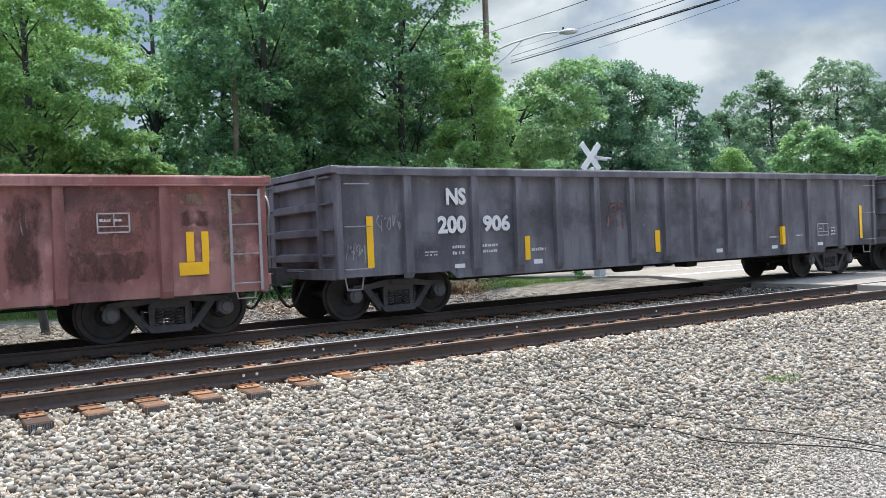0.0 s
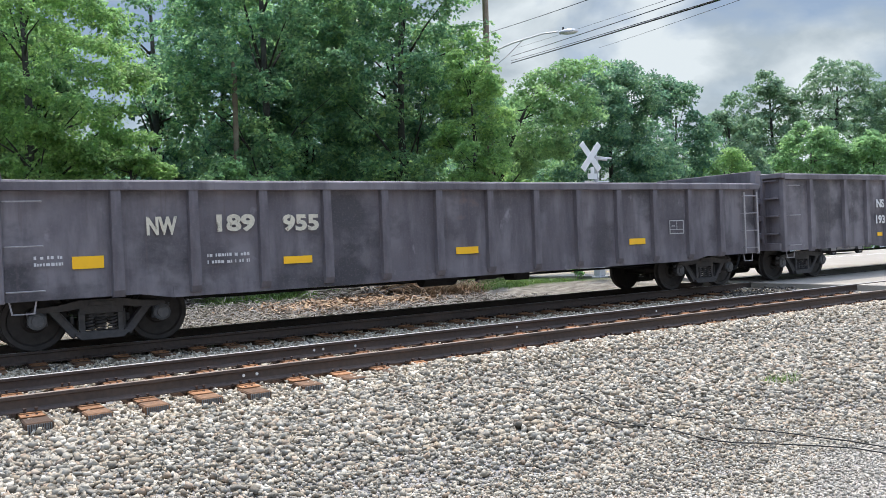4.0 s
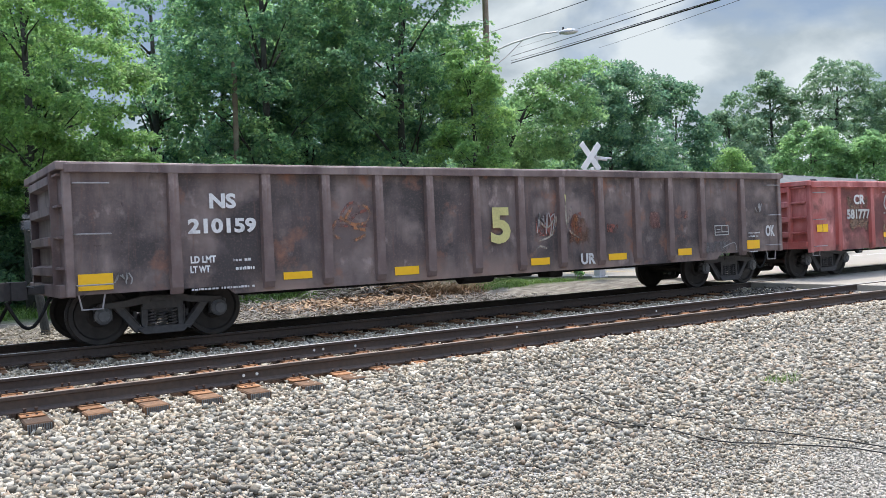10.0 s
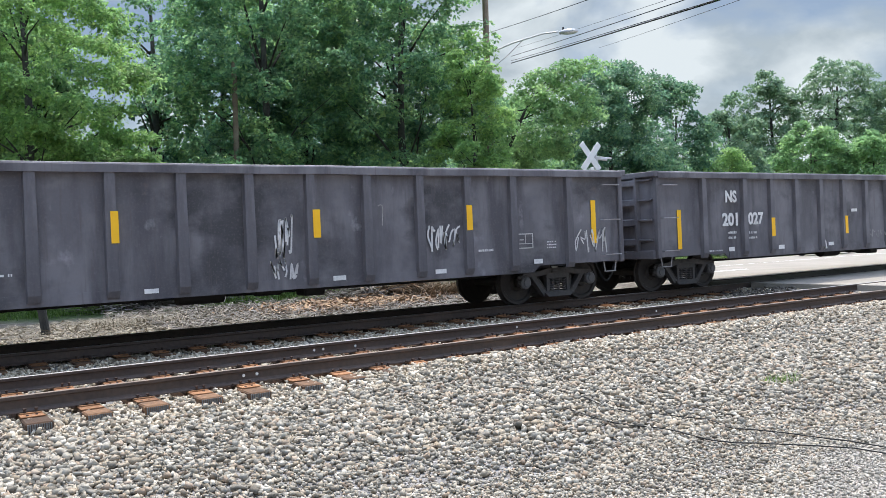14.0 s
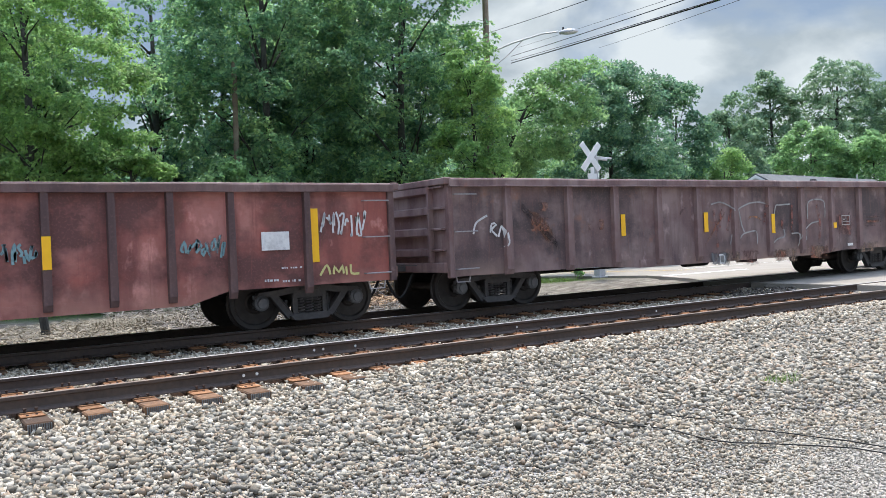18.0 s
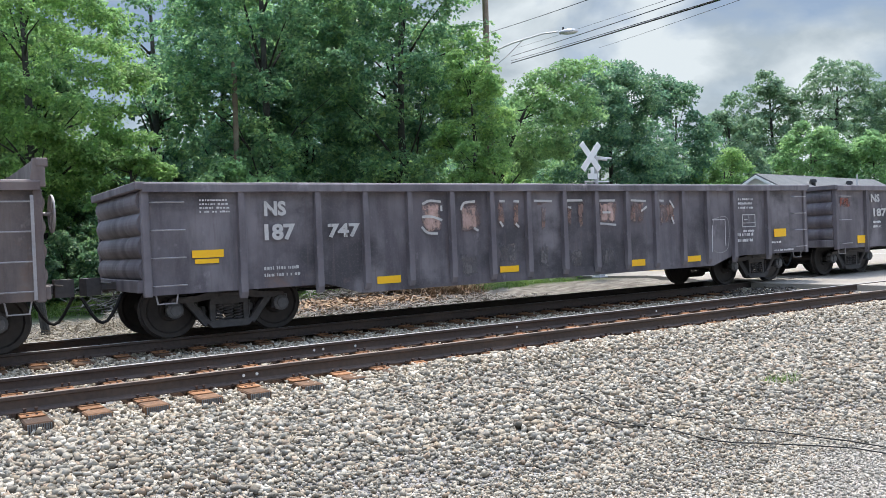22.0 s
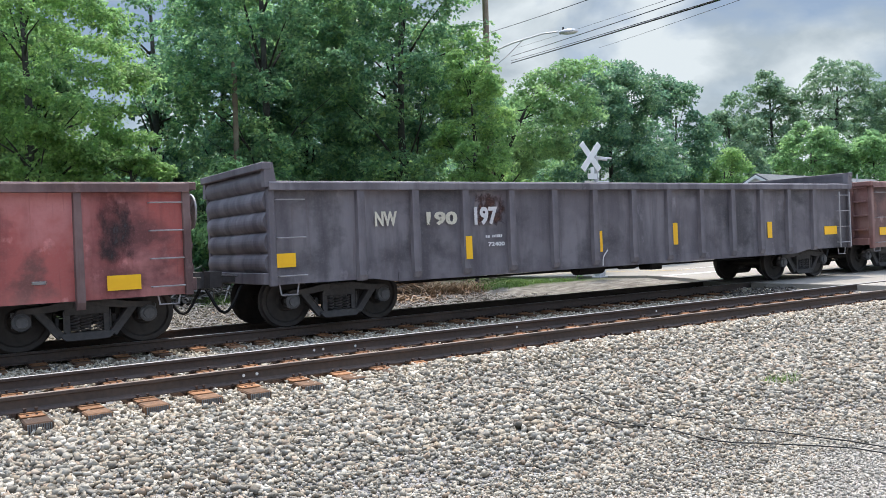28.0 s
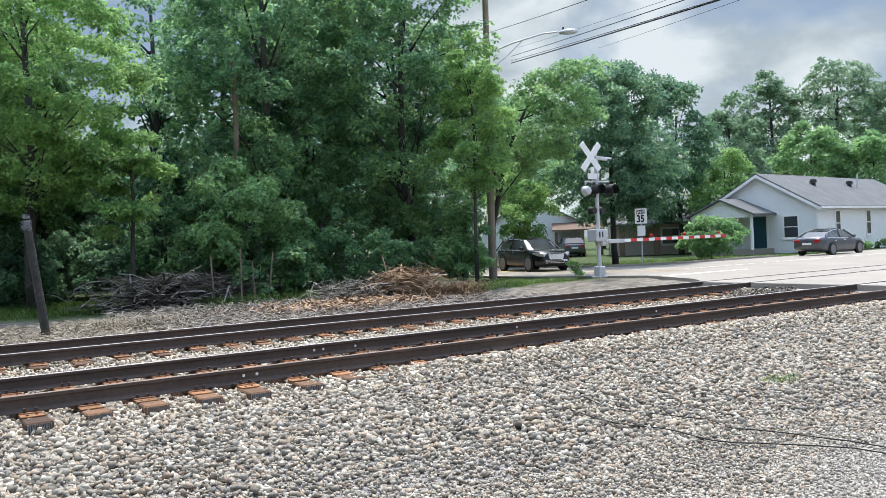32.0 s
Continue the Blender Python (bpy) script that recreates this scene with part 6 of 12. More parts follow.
# ---- houses ----
def clad_wall(bm, p, q, z0, z1, step=.16, gable=None):
    """Lapped boards from p to q; gable: height of the peak above z1."""
    p, q = Vector((*p, 0)), Vector((*q, 0))
    d = (q - p).normalized()
    n = Vector((d.y, -d.x, 0))
    length = (q - p).length
    top = z1 + (gable or 0)
    levels = []
    z = z0
    while z < top - .01:
        h = min(step, top - z)
        for zz, out in ((z, .028), (z + h, .006)):
            cut = max(0.0, zz - z1) / gable * length / 2 if gable else 0.0
            levels.append((zz, out, min(cut, length / 2 - .02)))
        z += h
    up = Vector((0, 0, 1))
    rows = [[bm.verts.new(p + d * a + n * o + up * zz) for a, o in ((c, out), (length - c, out), (length - c, -.10), (c, -.10))] for zz, out, c in levels]
    for a, b in zip(rows, rows[1:]):
        for i in range(4):
            k = (i + 1) % 4
            bm.faces.new((a[i], a[k], b[k], b[i]))
    bm.faces.new(rows[0][::-1])
    bm.faces.new(rows[-1])


def oriented_box(bm, p, d, n, a0, a1, o0, o1, z0, z1):
    """A box along d from a0 to a1, out along n from o0 to o1."""
    vs = []
    for z in (z0, z1):
        for a, o in ((a0, o0), (a1, o0), (a1, o1), (a0, o1)):
            vs.append(bm.verts.new((p[0] + d[0] * a + n[0] * o, p[1] + d[1] * a + n[1] * o, z)))
    for f in ((0, 1, 2, 3), (7, 6, 5, 4), (0, 4, 5, 1), (1, 5, 6, 2), (2, 6, 7, 3), (3, 7, 4, 0)):
        bm.faces.new([vs[i] for i in f])


def roof_slab(bm, pts, thick=.12):
    a = [bm.verts.new(p) for p in pts]
    b = [bm.verts.new((p[0], p[1], p[2] - thick)) for p in pts]
    bm.faces.new(a)
    bm.faces.new(b[::-1])
    for i in range(len(pts)):
        j = (i + 1) % len(pts)
        bm.faces.new((a[i], b[i], b[j], a[j]))


def window(house, p, d, n, a, z0, z1, w):
    wn = attach("window", finish("window", (lambda bm: (oriented_box(bm, p, d, n, a - w / 2 - .09, a + w / 2 + .09, .02, .06, z0 - .09, z1 + .09), bm)[1])(bmesh.new()), M["trimw"]), house, "white framed sash window")
    for k in range(2):
        bm = bmesh.new()
        h = (z1 - z0) / 2
        oriented_box(bm, p, d, n, a - w / 2 + .03, a + w / 2 - .03, .055, .066, z0 + k * h + .03, z0 + (k + 1) * h - .03)
        part("pane", bm, M["glass"], wn)
    bm = bmesh.new()
    oriented_box(bm, p, d, n, a - w / 2 - .12, a + w / 2 + .12, .02, .11, z0 - .14, z0 - .09)
    part("sill", bm, M["trimw"], wn)


def build_white_house():
    c0 = Vector((49.9, 31.8, 0))
    e = Vector((.987, .163, 0))           # along the long wall
    g = Vector((-.163, .987, 0))          # along the gable wall
    length, depth, z0, eave, ridge = 20.0, 7.8, -.35, 2.76, 4.97
    h = thing("house", pose(0, 0, 0), "single-storey white clapboard house with grey shingle roof", "house", "houses across the road")
    far = c0 + e * length
    bm = bmesh.new()
    clad_wall(bm, c0[:2], far[:2], z0, eave)
    part("front_wall", bm, M["siding"], h, "white lapped siding")
    bm = bmesh.new()
    b = c0 + g * depth
    clad_wall(bm, b[:2], c0[:2], z0, eave, gable=ridge - eave)
    part("gable_wall", bm, M["siding"], h, "white lapped siding")
    bm = bmesh.new()
    q = far + g * depth
    clad_wall(bm, far[:2], q[:2], z0, eave, gable=ridge - eave)
    clad_wall(bm, q[:2], b[:2], z0, eave)
    part("back_wall", bm, M["siding"], h)
    over = .35
    drop = over * (ridge - eave) / (depth / 2)
    bm = bmesh.new()
    s, t = c0 - e * over, far + e * over
    mid0, mid1 = s + g * depth / 2, t + g * depth / 2
    f0, f1 = s - g * over, t - g * over
    roof_slab(bm, [(f0.x, f0.y, eave - drop + .12), (f1.x, f1.y, eave - drop + .12), (mid1.x, mid1.y, ridge + .12), (mid0.x, mid0.y, ridge + .12)])
    k0, k1 = s + g * (depth + over), t + g * (depth + over)
    roof_slab(bm, [(k1.x, k1.y, eave - drop + .12), (k0.x, k0.y, eave - drop + .12), (mid0.x, mid0.y, ridge + .121), (mid1.x, mid1.y, ridge + .121)])
    roof = part("roof", bm, M["shingle"], h, "grey asphalt shingle roof")
    bm = bmesh.new()
    for a0, a1, z_a, z_b in ((f0, mid0, eave - drop, ridge), (k0, mid0, eave - drop, ridge)):
        p, q2 = Vector((a0.x, a0.y, z_a + .02)), Vector((a1.x, a1.y, z_b + .02))
        p -= e * .02
        q2 -= e * .02
        vs = [bm.verts.new(v) for v in (p, q2, q2 - Vector((0, 0, .2)), p - Vector((0, 0, .2)))]
        vt = [bm.verts.new(v.co - e * .03) for v in vs]
        bm.faces.new(vs)
        bm.faces.new(vt[::-1])
        for i in range(4):
            bm.faces.new((vs[i], vt[i], vt[(i + 1) % 4], vs[(i + 1) % 4]))
    part("bargeboard", bm, M["trimw"], roof)
    bm = bmesh.new()
    oriented_box(bm, f0, e, -g, 0, length + 2 * over, 0, .10, eave - drop - .06, eave - drop + .08)
    part("gutter", bm, M["trimw"], roof)
    for a in (5.3, 11.6):
        bm = bmesh.new()
        c = c0 + e * a + g * (depth * .32)
        zz = eave + (ridge - eave) * .64
        rod(bm, (c.x, c.y, zz), (c.x, c.y, zz + .35), .16, sides=12)
        rod(bm, (c.x, c.y, zz + .30), (c.x, c.y, zz + .52), .27, .20, sides=12)
        part("roof_vent", bm, M["black"], roof, "round black roof vent")
    bm = bmesh.new()
    c = c0 + e * 12.6 + g * 2.3
    rod(bm, (c.x, c.y, 3.8), (c.x, c.y, 5.2), .06)
    part("vent_pipe", bm, M["silver"], roof)
    n_front, n_gable = -g, -e
    for a in (3.0, 8.2, 13.6):
        window(h, c0, e, n_front, a, .70, 2.36, .70)
    window(h, c0, g, n_gable, 1.75, .70, 2.12, .95)
    door = attach("door", finish("door", (lambda bm: (oriented_box(bm, c0, g, n_gable, 3.42, 4.36, .03, .09, .06, 2.16), bm)[1])(bmesh.new()), M["teal"]), h, "dark teal front door")
    bm = bmesh.new()
    oriented_box(bm, c0, g, n_gable, 3.30, 3.42, .02, .07, .04, 2.26)
    oriented_box(bm, c0, g, n_gable, 4.36, 4.48, .02, .07, .04, 2.26)
    oriented_box(bm, c0, g, n_gable, 3.42, 4.36, .02, .07, 2.16, 2.26)
    part("door_frame", bm, M["trimw"], door)
    bm = bmesh.new()
    oriented_box(bm, c0, g, n_gable, 3.50, 3.56, .09, .13, 1.06, 1.12)
    part("handle", bm, M["chrome"], door)
    bm = bmesh.new()
    oriented_box(bm, c0 + e * -.02, g, n_gable, -.02, .10, .0, .06, z0, eave)
    part("corner_board", bm, M["trimw"], h)
    # porch on the gable side
    bm = bmesh.new()
    pa, pb, out = 2.95, 7.4, 2.9
    oriented_box(bm, c0, g, n_gable, pa, pb, .02, out, z0, .04)
    part("porch_floor", bm, M["asphalt"], h)
    bm = bmesh.new()
    for a in (pa + .12, pb - .12):
        oriented_box(bm, c0, g, n_gable, a - .07, a + .07, out - .2, out - .06, .04, 2.3)
    part("porch_post", bm, M["trimw"], h, "white porch post")
    bm = bmesh.new()
    pm = (pa + pb) / 2
    def P(a, o, z):
        v = c0 + g * a + n_gable * o
        return (v.x, v.y, z)
    roof_slab(bm, [P(pa - .25, .0, 2.36), P(pa - .25, out + .2, 2.36), P(pm, out + .2, 3.45), P(pm, .0, 3.45)])
    roof_slab(bm, [P(pm, .0, 3.451), P(pm, out + .2, 3.451), P(pb + .25, out + .2, 2.36), P(pb + .25, .0, 2.36)])
    part("porch_roof", bm, M["shingle"], h, "grey shingle porch roof")
    bm = bmesh.new()
    clad_wall(bm, P(pb, out - .05, 0)[:2], P(pa, out - .05, 0)[:2], 2.15, 2.34, gable=.95)
    part("porch_gable", bm, M["siding"], h)


def build_far_house():
    h = thing("house", pose(44.5, 60.9, -.3, rz=-39.6), "white sided house with a brown porch roof", "house", "houses across the road")
    bm = bmesh.new()
    clad_wall(bm, (0, 0), (9, 0), 0, 2.8, gable=2.3)
    part("gable_wall", bm, M["siding"], h)
    bm = bmesh.new()
    clad_wall(bm, (9, 0), (9, 9), 0, 2.8)
    clad_wall(bm, (9, 9), (0, 9), 0, 2.8)
    clad_wall(bm, (0, 9), (0, 0), 0, 2.8)
    part("side_wall", bm, M["siding"], h)
    bm = bmesh.new()
    roof_slab(bm, [(-.3, -.4, 2.75), (4.5, -.4, 5.2), (4.5, 9.4, 5.2), (-.3, 9.4, 2.75)])
    roof_slab(bm, [(4.5, -.4, 5.201), (9.3, -.4, 2.75), (9.3, 9.4, 2.75), (4.5, 9.4, 5.201)])
    part("roof", bm, M["shingle"], h)
    bm = bmesh.new()
    roof_slab(bm, [(6.2, -2.6, 2.3), (10.6, -2.6, 2.3), (10.6, 0, 2.95), (6.2, 0, 2.95)])
    part("porch_roof", bm, M["brownroof"], h, "brown shingle porch roof")
    for x in (6.5, 8.4, 10.3):
        bm = bmesh.new()
        box(bm, x - .12, -2.45, 0, x + .12, -2.2, 2.1)
        part("porch_post", bm, M["brownroof"], h)
    window(h, (0, 0), (1, 0), (0, -1), 3.4, .9, 2.0, 1.2)


def build_tan_house():
    h = thing("house", pose(47.6, 47.8, -.3, rz=-42), "tan sided house with brown porch posts", "house", "houses across the road")
    bm = bmesh.new()
    clad_wall(bm, (0, 0), (9, 0), 0, 2.7)
    part("front_wall", bm, M["tansiding"], h)
    bm = bmesh.new()
    clad_wall(bm, (9, 0), (9, 7), 0, 2.7, gable=1.8)
    clad_wall(bm, (9, 7), (0, 7), 0, 2.7)
    clad_wall(bm, (0, 7), (0, 0), 0, 2.7, gable=1.8)
    part("side_wall", bm, M["tansiding"], h)
    bm = bmesh.new()
    roof_slab(bm, [(-.4, -.5, 2.6), (9.4, -.5, 2.6), (9.4, 3.5, 4.6), (-.4, 3.5, 4.6)])
    roof_slab(bm, [(9.4, 7.5, 2.6), (-.4, 7.5, 2.6), (-.4, 3.5, 4.601), (9.4, 3.5, 4.601)])
    part("roof", bm, M["shingle"], h)
    for x in (.6, 3.2, 5.8, 8.4):
        bm = bmesh.new()
        box(bm, x - .2, -1.7, 0, x + .2, -1.3, 2.4)
        part("porch_post", bm, M["brownroof"], h, "brown brick porch post")
    bm = bmesh.new()
    roof_slab(bm, [(0, -1.9, 2.45), (9, -1.9, 2.45), (9, -.4, 2.7), (0, -.4, 2.7)])
    part("porch_roof", bm, M["shingle"], h)
    window(h, (0, 0), (1, 0), (0, -1), 4.4, .8, 2.0, 1.3)


def build_small_background():
    s = thing("speed_sign", pose(32.3, 30.4, -.3), "white speed limit sign with a route marker below", "road sign")
    part("post", rod(bmesh.new(), (0, 0, 0), (0, 0, 2.98), .035), M["silver"], s)
    d = Vector((-.70, -.71))
    face = attach("panel", finish("panel", box(bmesh.new(), -.30, -.06, 2.18, .30, -.035, 2.96, .004), M["signwhite"]), s, "white sign panel", pose(0, 0, 0, rz=-40))
    me = letters_mesh("35", M["black"])
    for v in me.vertices:
        v.co = Vector(((v.co.x - .55) * .40, -.066, 2.27 + v.co.y * .50))
    attach("number", me, face)
    for text, z in (("SPEED", 2.80), ("LIMIT", 2.67)):
        me = letters_mesh(text, M["black"])
        wide = max(v.co.x for v in me.vertices)
        for v in me.vertices:
            v.co = Vector(((v.co.x / wide - .5) * .44, -.066, z + v.co.y * .13))
        attach("lettering", me, face)
    bm = bmesh.new()
    box(bm, -.2, -.06, 1.55, .2, -.04, 2.08, .01)
    box(bm, -.14, -.062, 1.68, .14, -.0605, 1.90)
    part("route_marker", bm, M["signwhite"], s, at=pose(0, 0, 0, rz=-40))
    f = thing("picket_fence", pose(16.6, 30.4, -.3, rz=-30), "pale weathered picket fence behind the brush", "fence")
    bm = bmesh.new()
    box(bm, -2.4, .02, .35, 2.4, .06, .43)
    box(bm, -2.4, .02, .95, 2.4, .06, 1.03)
    part("rail", bm, M["polewood"], f)
    bm = bmesh.new()
    prism(bm, [(-.045, 0), (.045, 0), (.045, 1.25), (0, 1.33), (-.045, 1.25)], -.01, .012)
    pk = finish("picket", bm, M["trimw"])
    for i in range(28):
        attach("picket", pk, f, at=pose(-2.35 + i * .174, 0, 0, ry=random.uniform(-2, 2)))
    vehicle(pose(27.2, 33.0, -.25, rz=-102), 1.92, SUV_BODY, SUV_GLASS, (.012, .012, .016), "black sport utility vehicle waiting at the gate", (-1.45, 1.42), .385)
    vehicle(pose(48.8, 54.0, -.3, rz=55), 1.88, SUV_BODY, SUV_GLASS, (.09, .10, .11), "grey utility vehicle parked by the far house", (-1.45, 1.42), .37)
    vehicle(pose(44.4, 27.6, road_z(27.6), rz=3), 1.84, SEDAN_BODY, SEDAN_GLASS, (.085, .09, .10), "grey four-door sedan parked on the apron", (-1.42, 1.42), .335)


def litter(name, x, y, length, mat, label, seed, thick=.008, rise=.08):
    """Twigs and straws lying about, each a thin bent strip."""
    r = np.random.default_rng(seed)
    n = len(x)
    a = r.uniform(0, 2 * math.pi, n)
    ll = length * (.3 + r.random(n))
    d = np.stack([np.cos(a), np.sin(a), r.normal(0, .22, n)], -1) * ll[:, None] / 2
    side = np.stack([-np.sin(a), np.cos(a), r.normal(0, .6, n)], -1)
    side *= (thick * (.5 + r.random(n)) / np.linalg.norm(side, axis=1))[:, None]
    c = np.stack([x, y, ground_z(x, y) + .03 + rise * r.random(n) ** 2 + np.abs(d[:, 2])], -1)
    bow = np.stack([np.zeros(n), np.zeros(n), .12 * ll * r.random(n)], -1)
    v = np.stack([c - d - side, c - d + side, c + bow - side, c + bow + side, c + d - side, c + d + side], 1).reshape(-1, 3)
    f = np.arange(n)[:, None, None] * 6 + np.array([[0, 1, 3, 2], [2, 3, 5, 4]])[None]
    return tagged(new(name, mesh_from(name, v, f.reshape(-1, 4), mat)), label, "litter", kind="stuff")


def build_brush():
    r = np.random.default_rng(3)
    litter("straw", r.uniform(1.6, 8.5, 6500), 16.9 + 6.5 * r.random(6500) ** 1.3, .20, DRY, "pale straw and stalks strewn beside the line", 61)
    litter("twigs", r.uniform(5.0, 15, 12000), 17.2 + 8.0 * r.random(12000) ** 1.2, .22, DRY_GREY, "grey twigs and dead stalks on the ground", 62, rise=.14)
    spots = np.stack([r.uniform(5.0, 15, 170), r.uniform(19.5, 25.0, 170)], -1)
    blades("dry_weeds", spots, 22, .26, .30, DRY_GREY, "tangle of dry grey stalks and twigs", 41, droop=1.3, width=.009)
    spots = np.stack([r.normal(4.9, .7, 30), r.normal(21.2, .6, 30)], -1)
    blades("dry_grass", spots, 40, .34, .20, DRY, "bleached dry grass tufts", 42, droop=1.4, width=.009)
    spots = np.stack([r.normal(14.5, .42, 60), r.normal(22.3, .55, 60)], -1)
    blades("brush_pile", spots[:36], 52, .62, .24, DRY_RED, "rust-brown pile of dead brush", 43, droop=1.4, width=.010)
    blades("bleached_stalks", spots[30:], 40, .72, .28, DRY, "tan dead stalks leaning in the brush", 66, droop=1.3, width=.010)
    litter("dead_branches", r.normal(13.9, .55, 1500), r.normal(23.3, .45, 1500), .8, DRY_RED, "brown dead branches heaped in the brush", 67, thick=.012, rise=.75)
    litter("dead_stalks", r.normal(13.0, .9, 1600), r.normal(23.9, .6, 1600), .7, DRY_GREY, "grey-brown dead stalks lying in the brush", 63, thick=.010, rise=.45)
    n = 3600
    hx, hy = r.normal(0, 1, n), r.normal(0, 1, n)
    litter("cut_branches", 7.9 + 1.15 * hx, 27.2 + .55 * hy, .75, DRY_GREY, "grey heap of cut branches", 64, thick=.016, rise=.95)
    spots = np.stack([r.uniform(-3, 8, 420), r.uniform(27.0, 33.0, 420)], -1)
    blades("shade_grass", spots, 24, .30, .25, GRASS, "green grass in the shade of the trees", 65, droop=.6)
    spots = np.stack([r.uniform(8, 17, 420), r.uniform(25.2, 28.6, 420)], -1)
    blades("tall_grass", spots, 24, .36, .22, GRASS, "rough green grass below the trees", 45, droop=.6)
    litter("leaf_litter", r.normal(10.9, 1.3, 5000), r.normal(21.2, .8, 5000), .16, DRY_RED, "reddish dead leaves and stalks", 48, thick=.022, rise=.16)
    spots = np.stack([r.uniform(15.8, 21.0, 420), r.uniform(22.6, 28.0, 420)], -1)
    blades("verge_grass", spots, 30, .16, .20, GRASS, "short green verge grass", 46, droop=.6)
    spots = np.stack([r.uniform(31.5, 50, 1100), r.uniform(30.0, 38, 1100)], -1)
    blades("lawn", spots, 17, .10, .25, GRASS, "green front lawn", 47, droop=.6, width=.02)
    spots = np.stack([r.normal(8.25, .12, 10), r.normal(5.79, .06, 10)], -1)
    blades("weed_tuft", spots, 16, .15, .06, GRASS, "small green weed in the gravel", 49, droop=.9, width=.006)
    st = thing("dead_stakes", pose(9.5, 26.2, -.35), "thin bleached dead stems standing in weeds", "stems")
    for x, z, dx in ((-.9, 1.6, -.06), (0, 1.75, .02), (.45, 1.35, -.05), (.9, 1.65, .22)):
        part("stem", rod(bmesh.new(), (x, 0, 0), (x + dx, 0, z), .028, .018, 6), M["polewood"], st)


def build_end_of_train():
    """The marker on the last car's coupler, a part of that car."""
    g = GONDOLAS[-1][0]
    bm = bmesh.new()
    box(bm, HALF + .42, -.17, .98, HALF + .62, .17, 1.34, .03)
    box(bm, HALF + .47, -.05, .80, HALF + .55, .05, 1.0)
    marker = part("end_marker", bm, M["silver"], g, "pale end-of-train marker box")
    bm = bmesh.new()
    rod(bm, (HALF + .52, .1, 1.34), (HALF + .52, .1, 1.75), .012)
    part("aerial", bm, M["black"], marker)


def motions():
    rows_t = [float(t) for t in range(0, 33)]
    radius = .457
    for g, x0, kind, sets, paint in GONDOLAS:
        walk(g, [(t, pose(x0 - travelled(t), TRACK_FAR, 0)) for t in rows_t])
        steps = [k / FPS for k in range(32 * FPS + 1) if -14 < x0 - travelled(k / FPS) < 36]
        if not steps:
            continue
        times = sorted(set([0.0] + steps + [32.0]))
        for w in sets:
            at = w.matrix_basis.translation.copy()
            rows = []
            for t in times:
                tt = min(max(t, steps[0]), steps[-1])
                rows.append((t, Matrix.Translation(at) @ Matrix.Rotation(-travelled(tt) / radius, 4, "Y")))
            walk(w, rows)


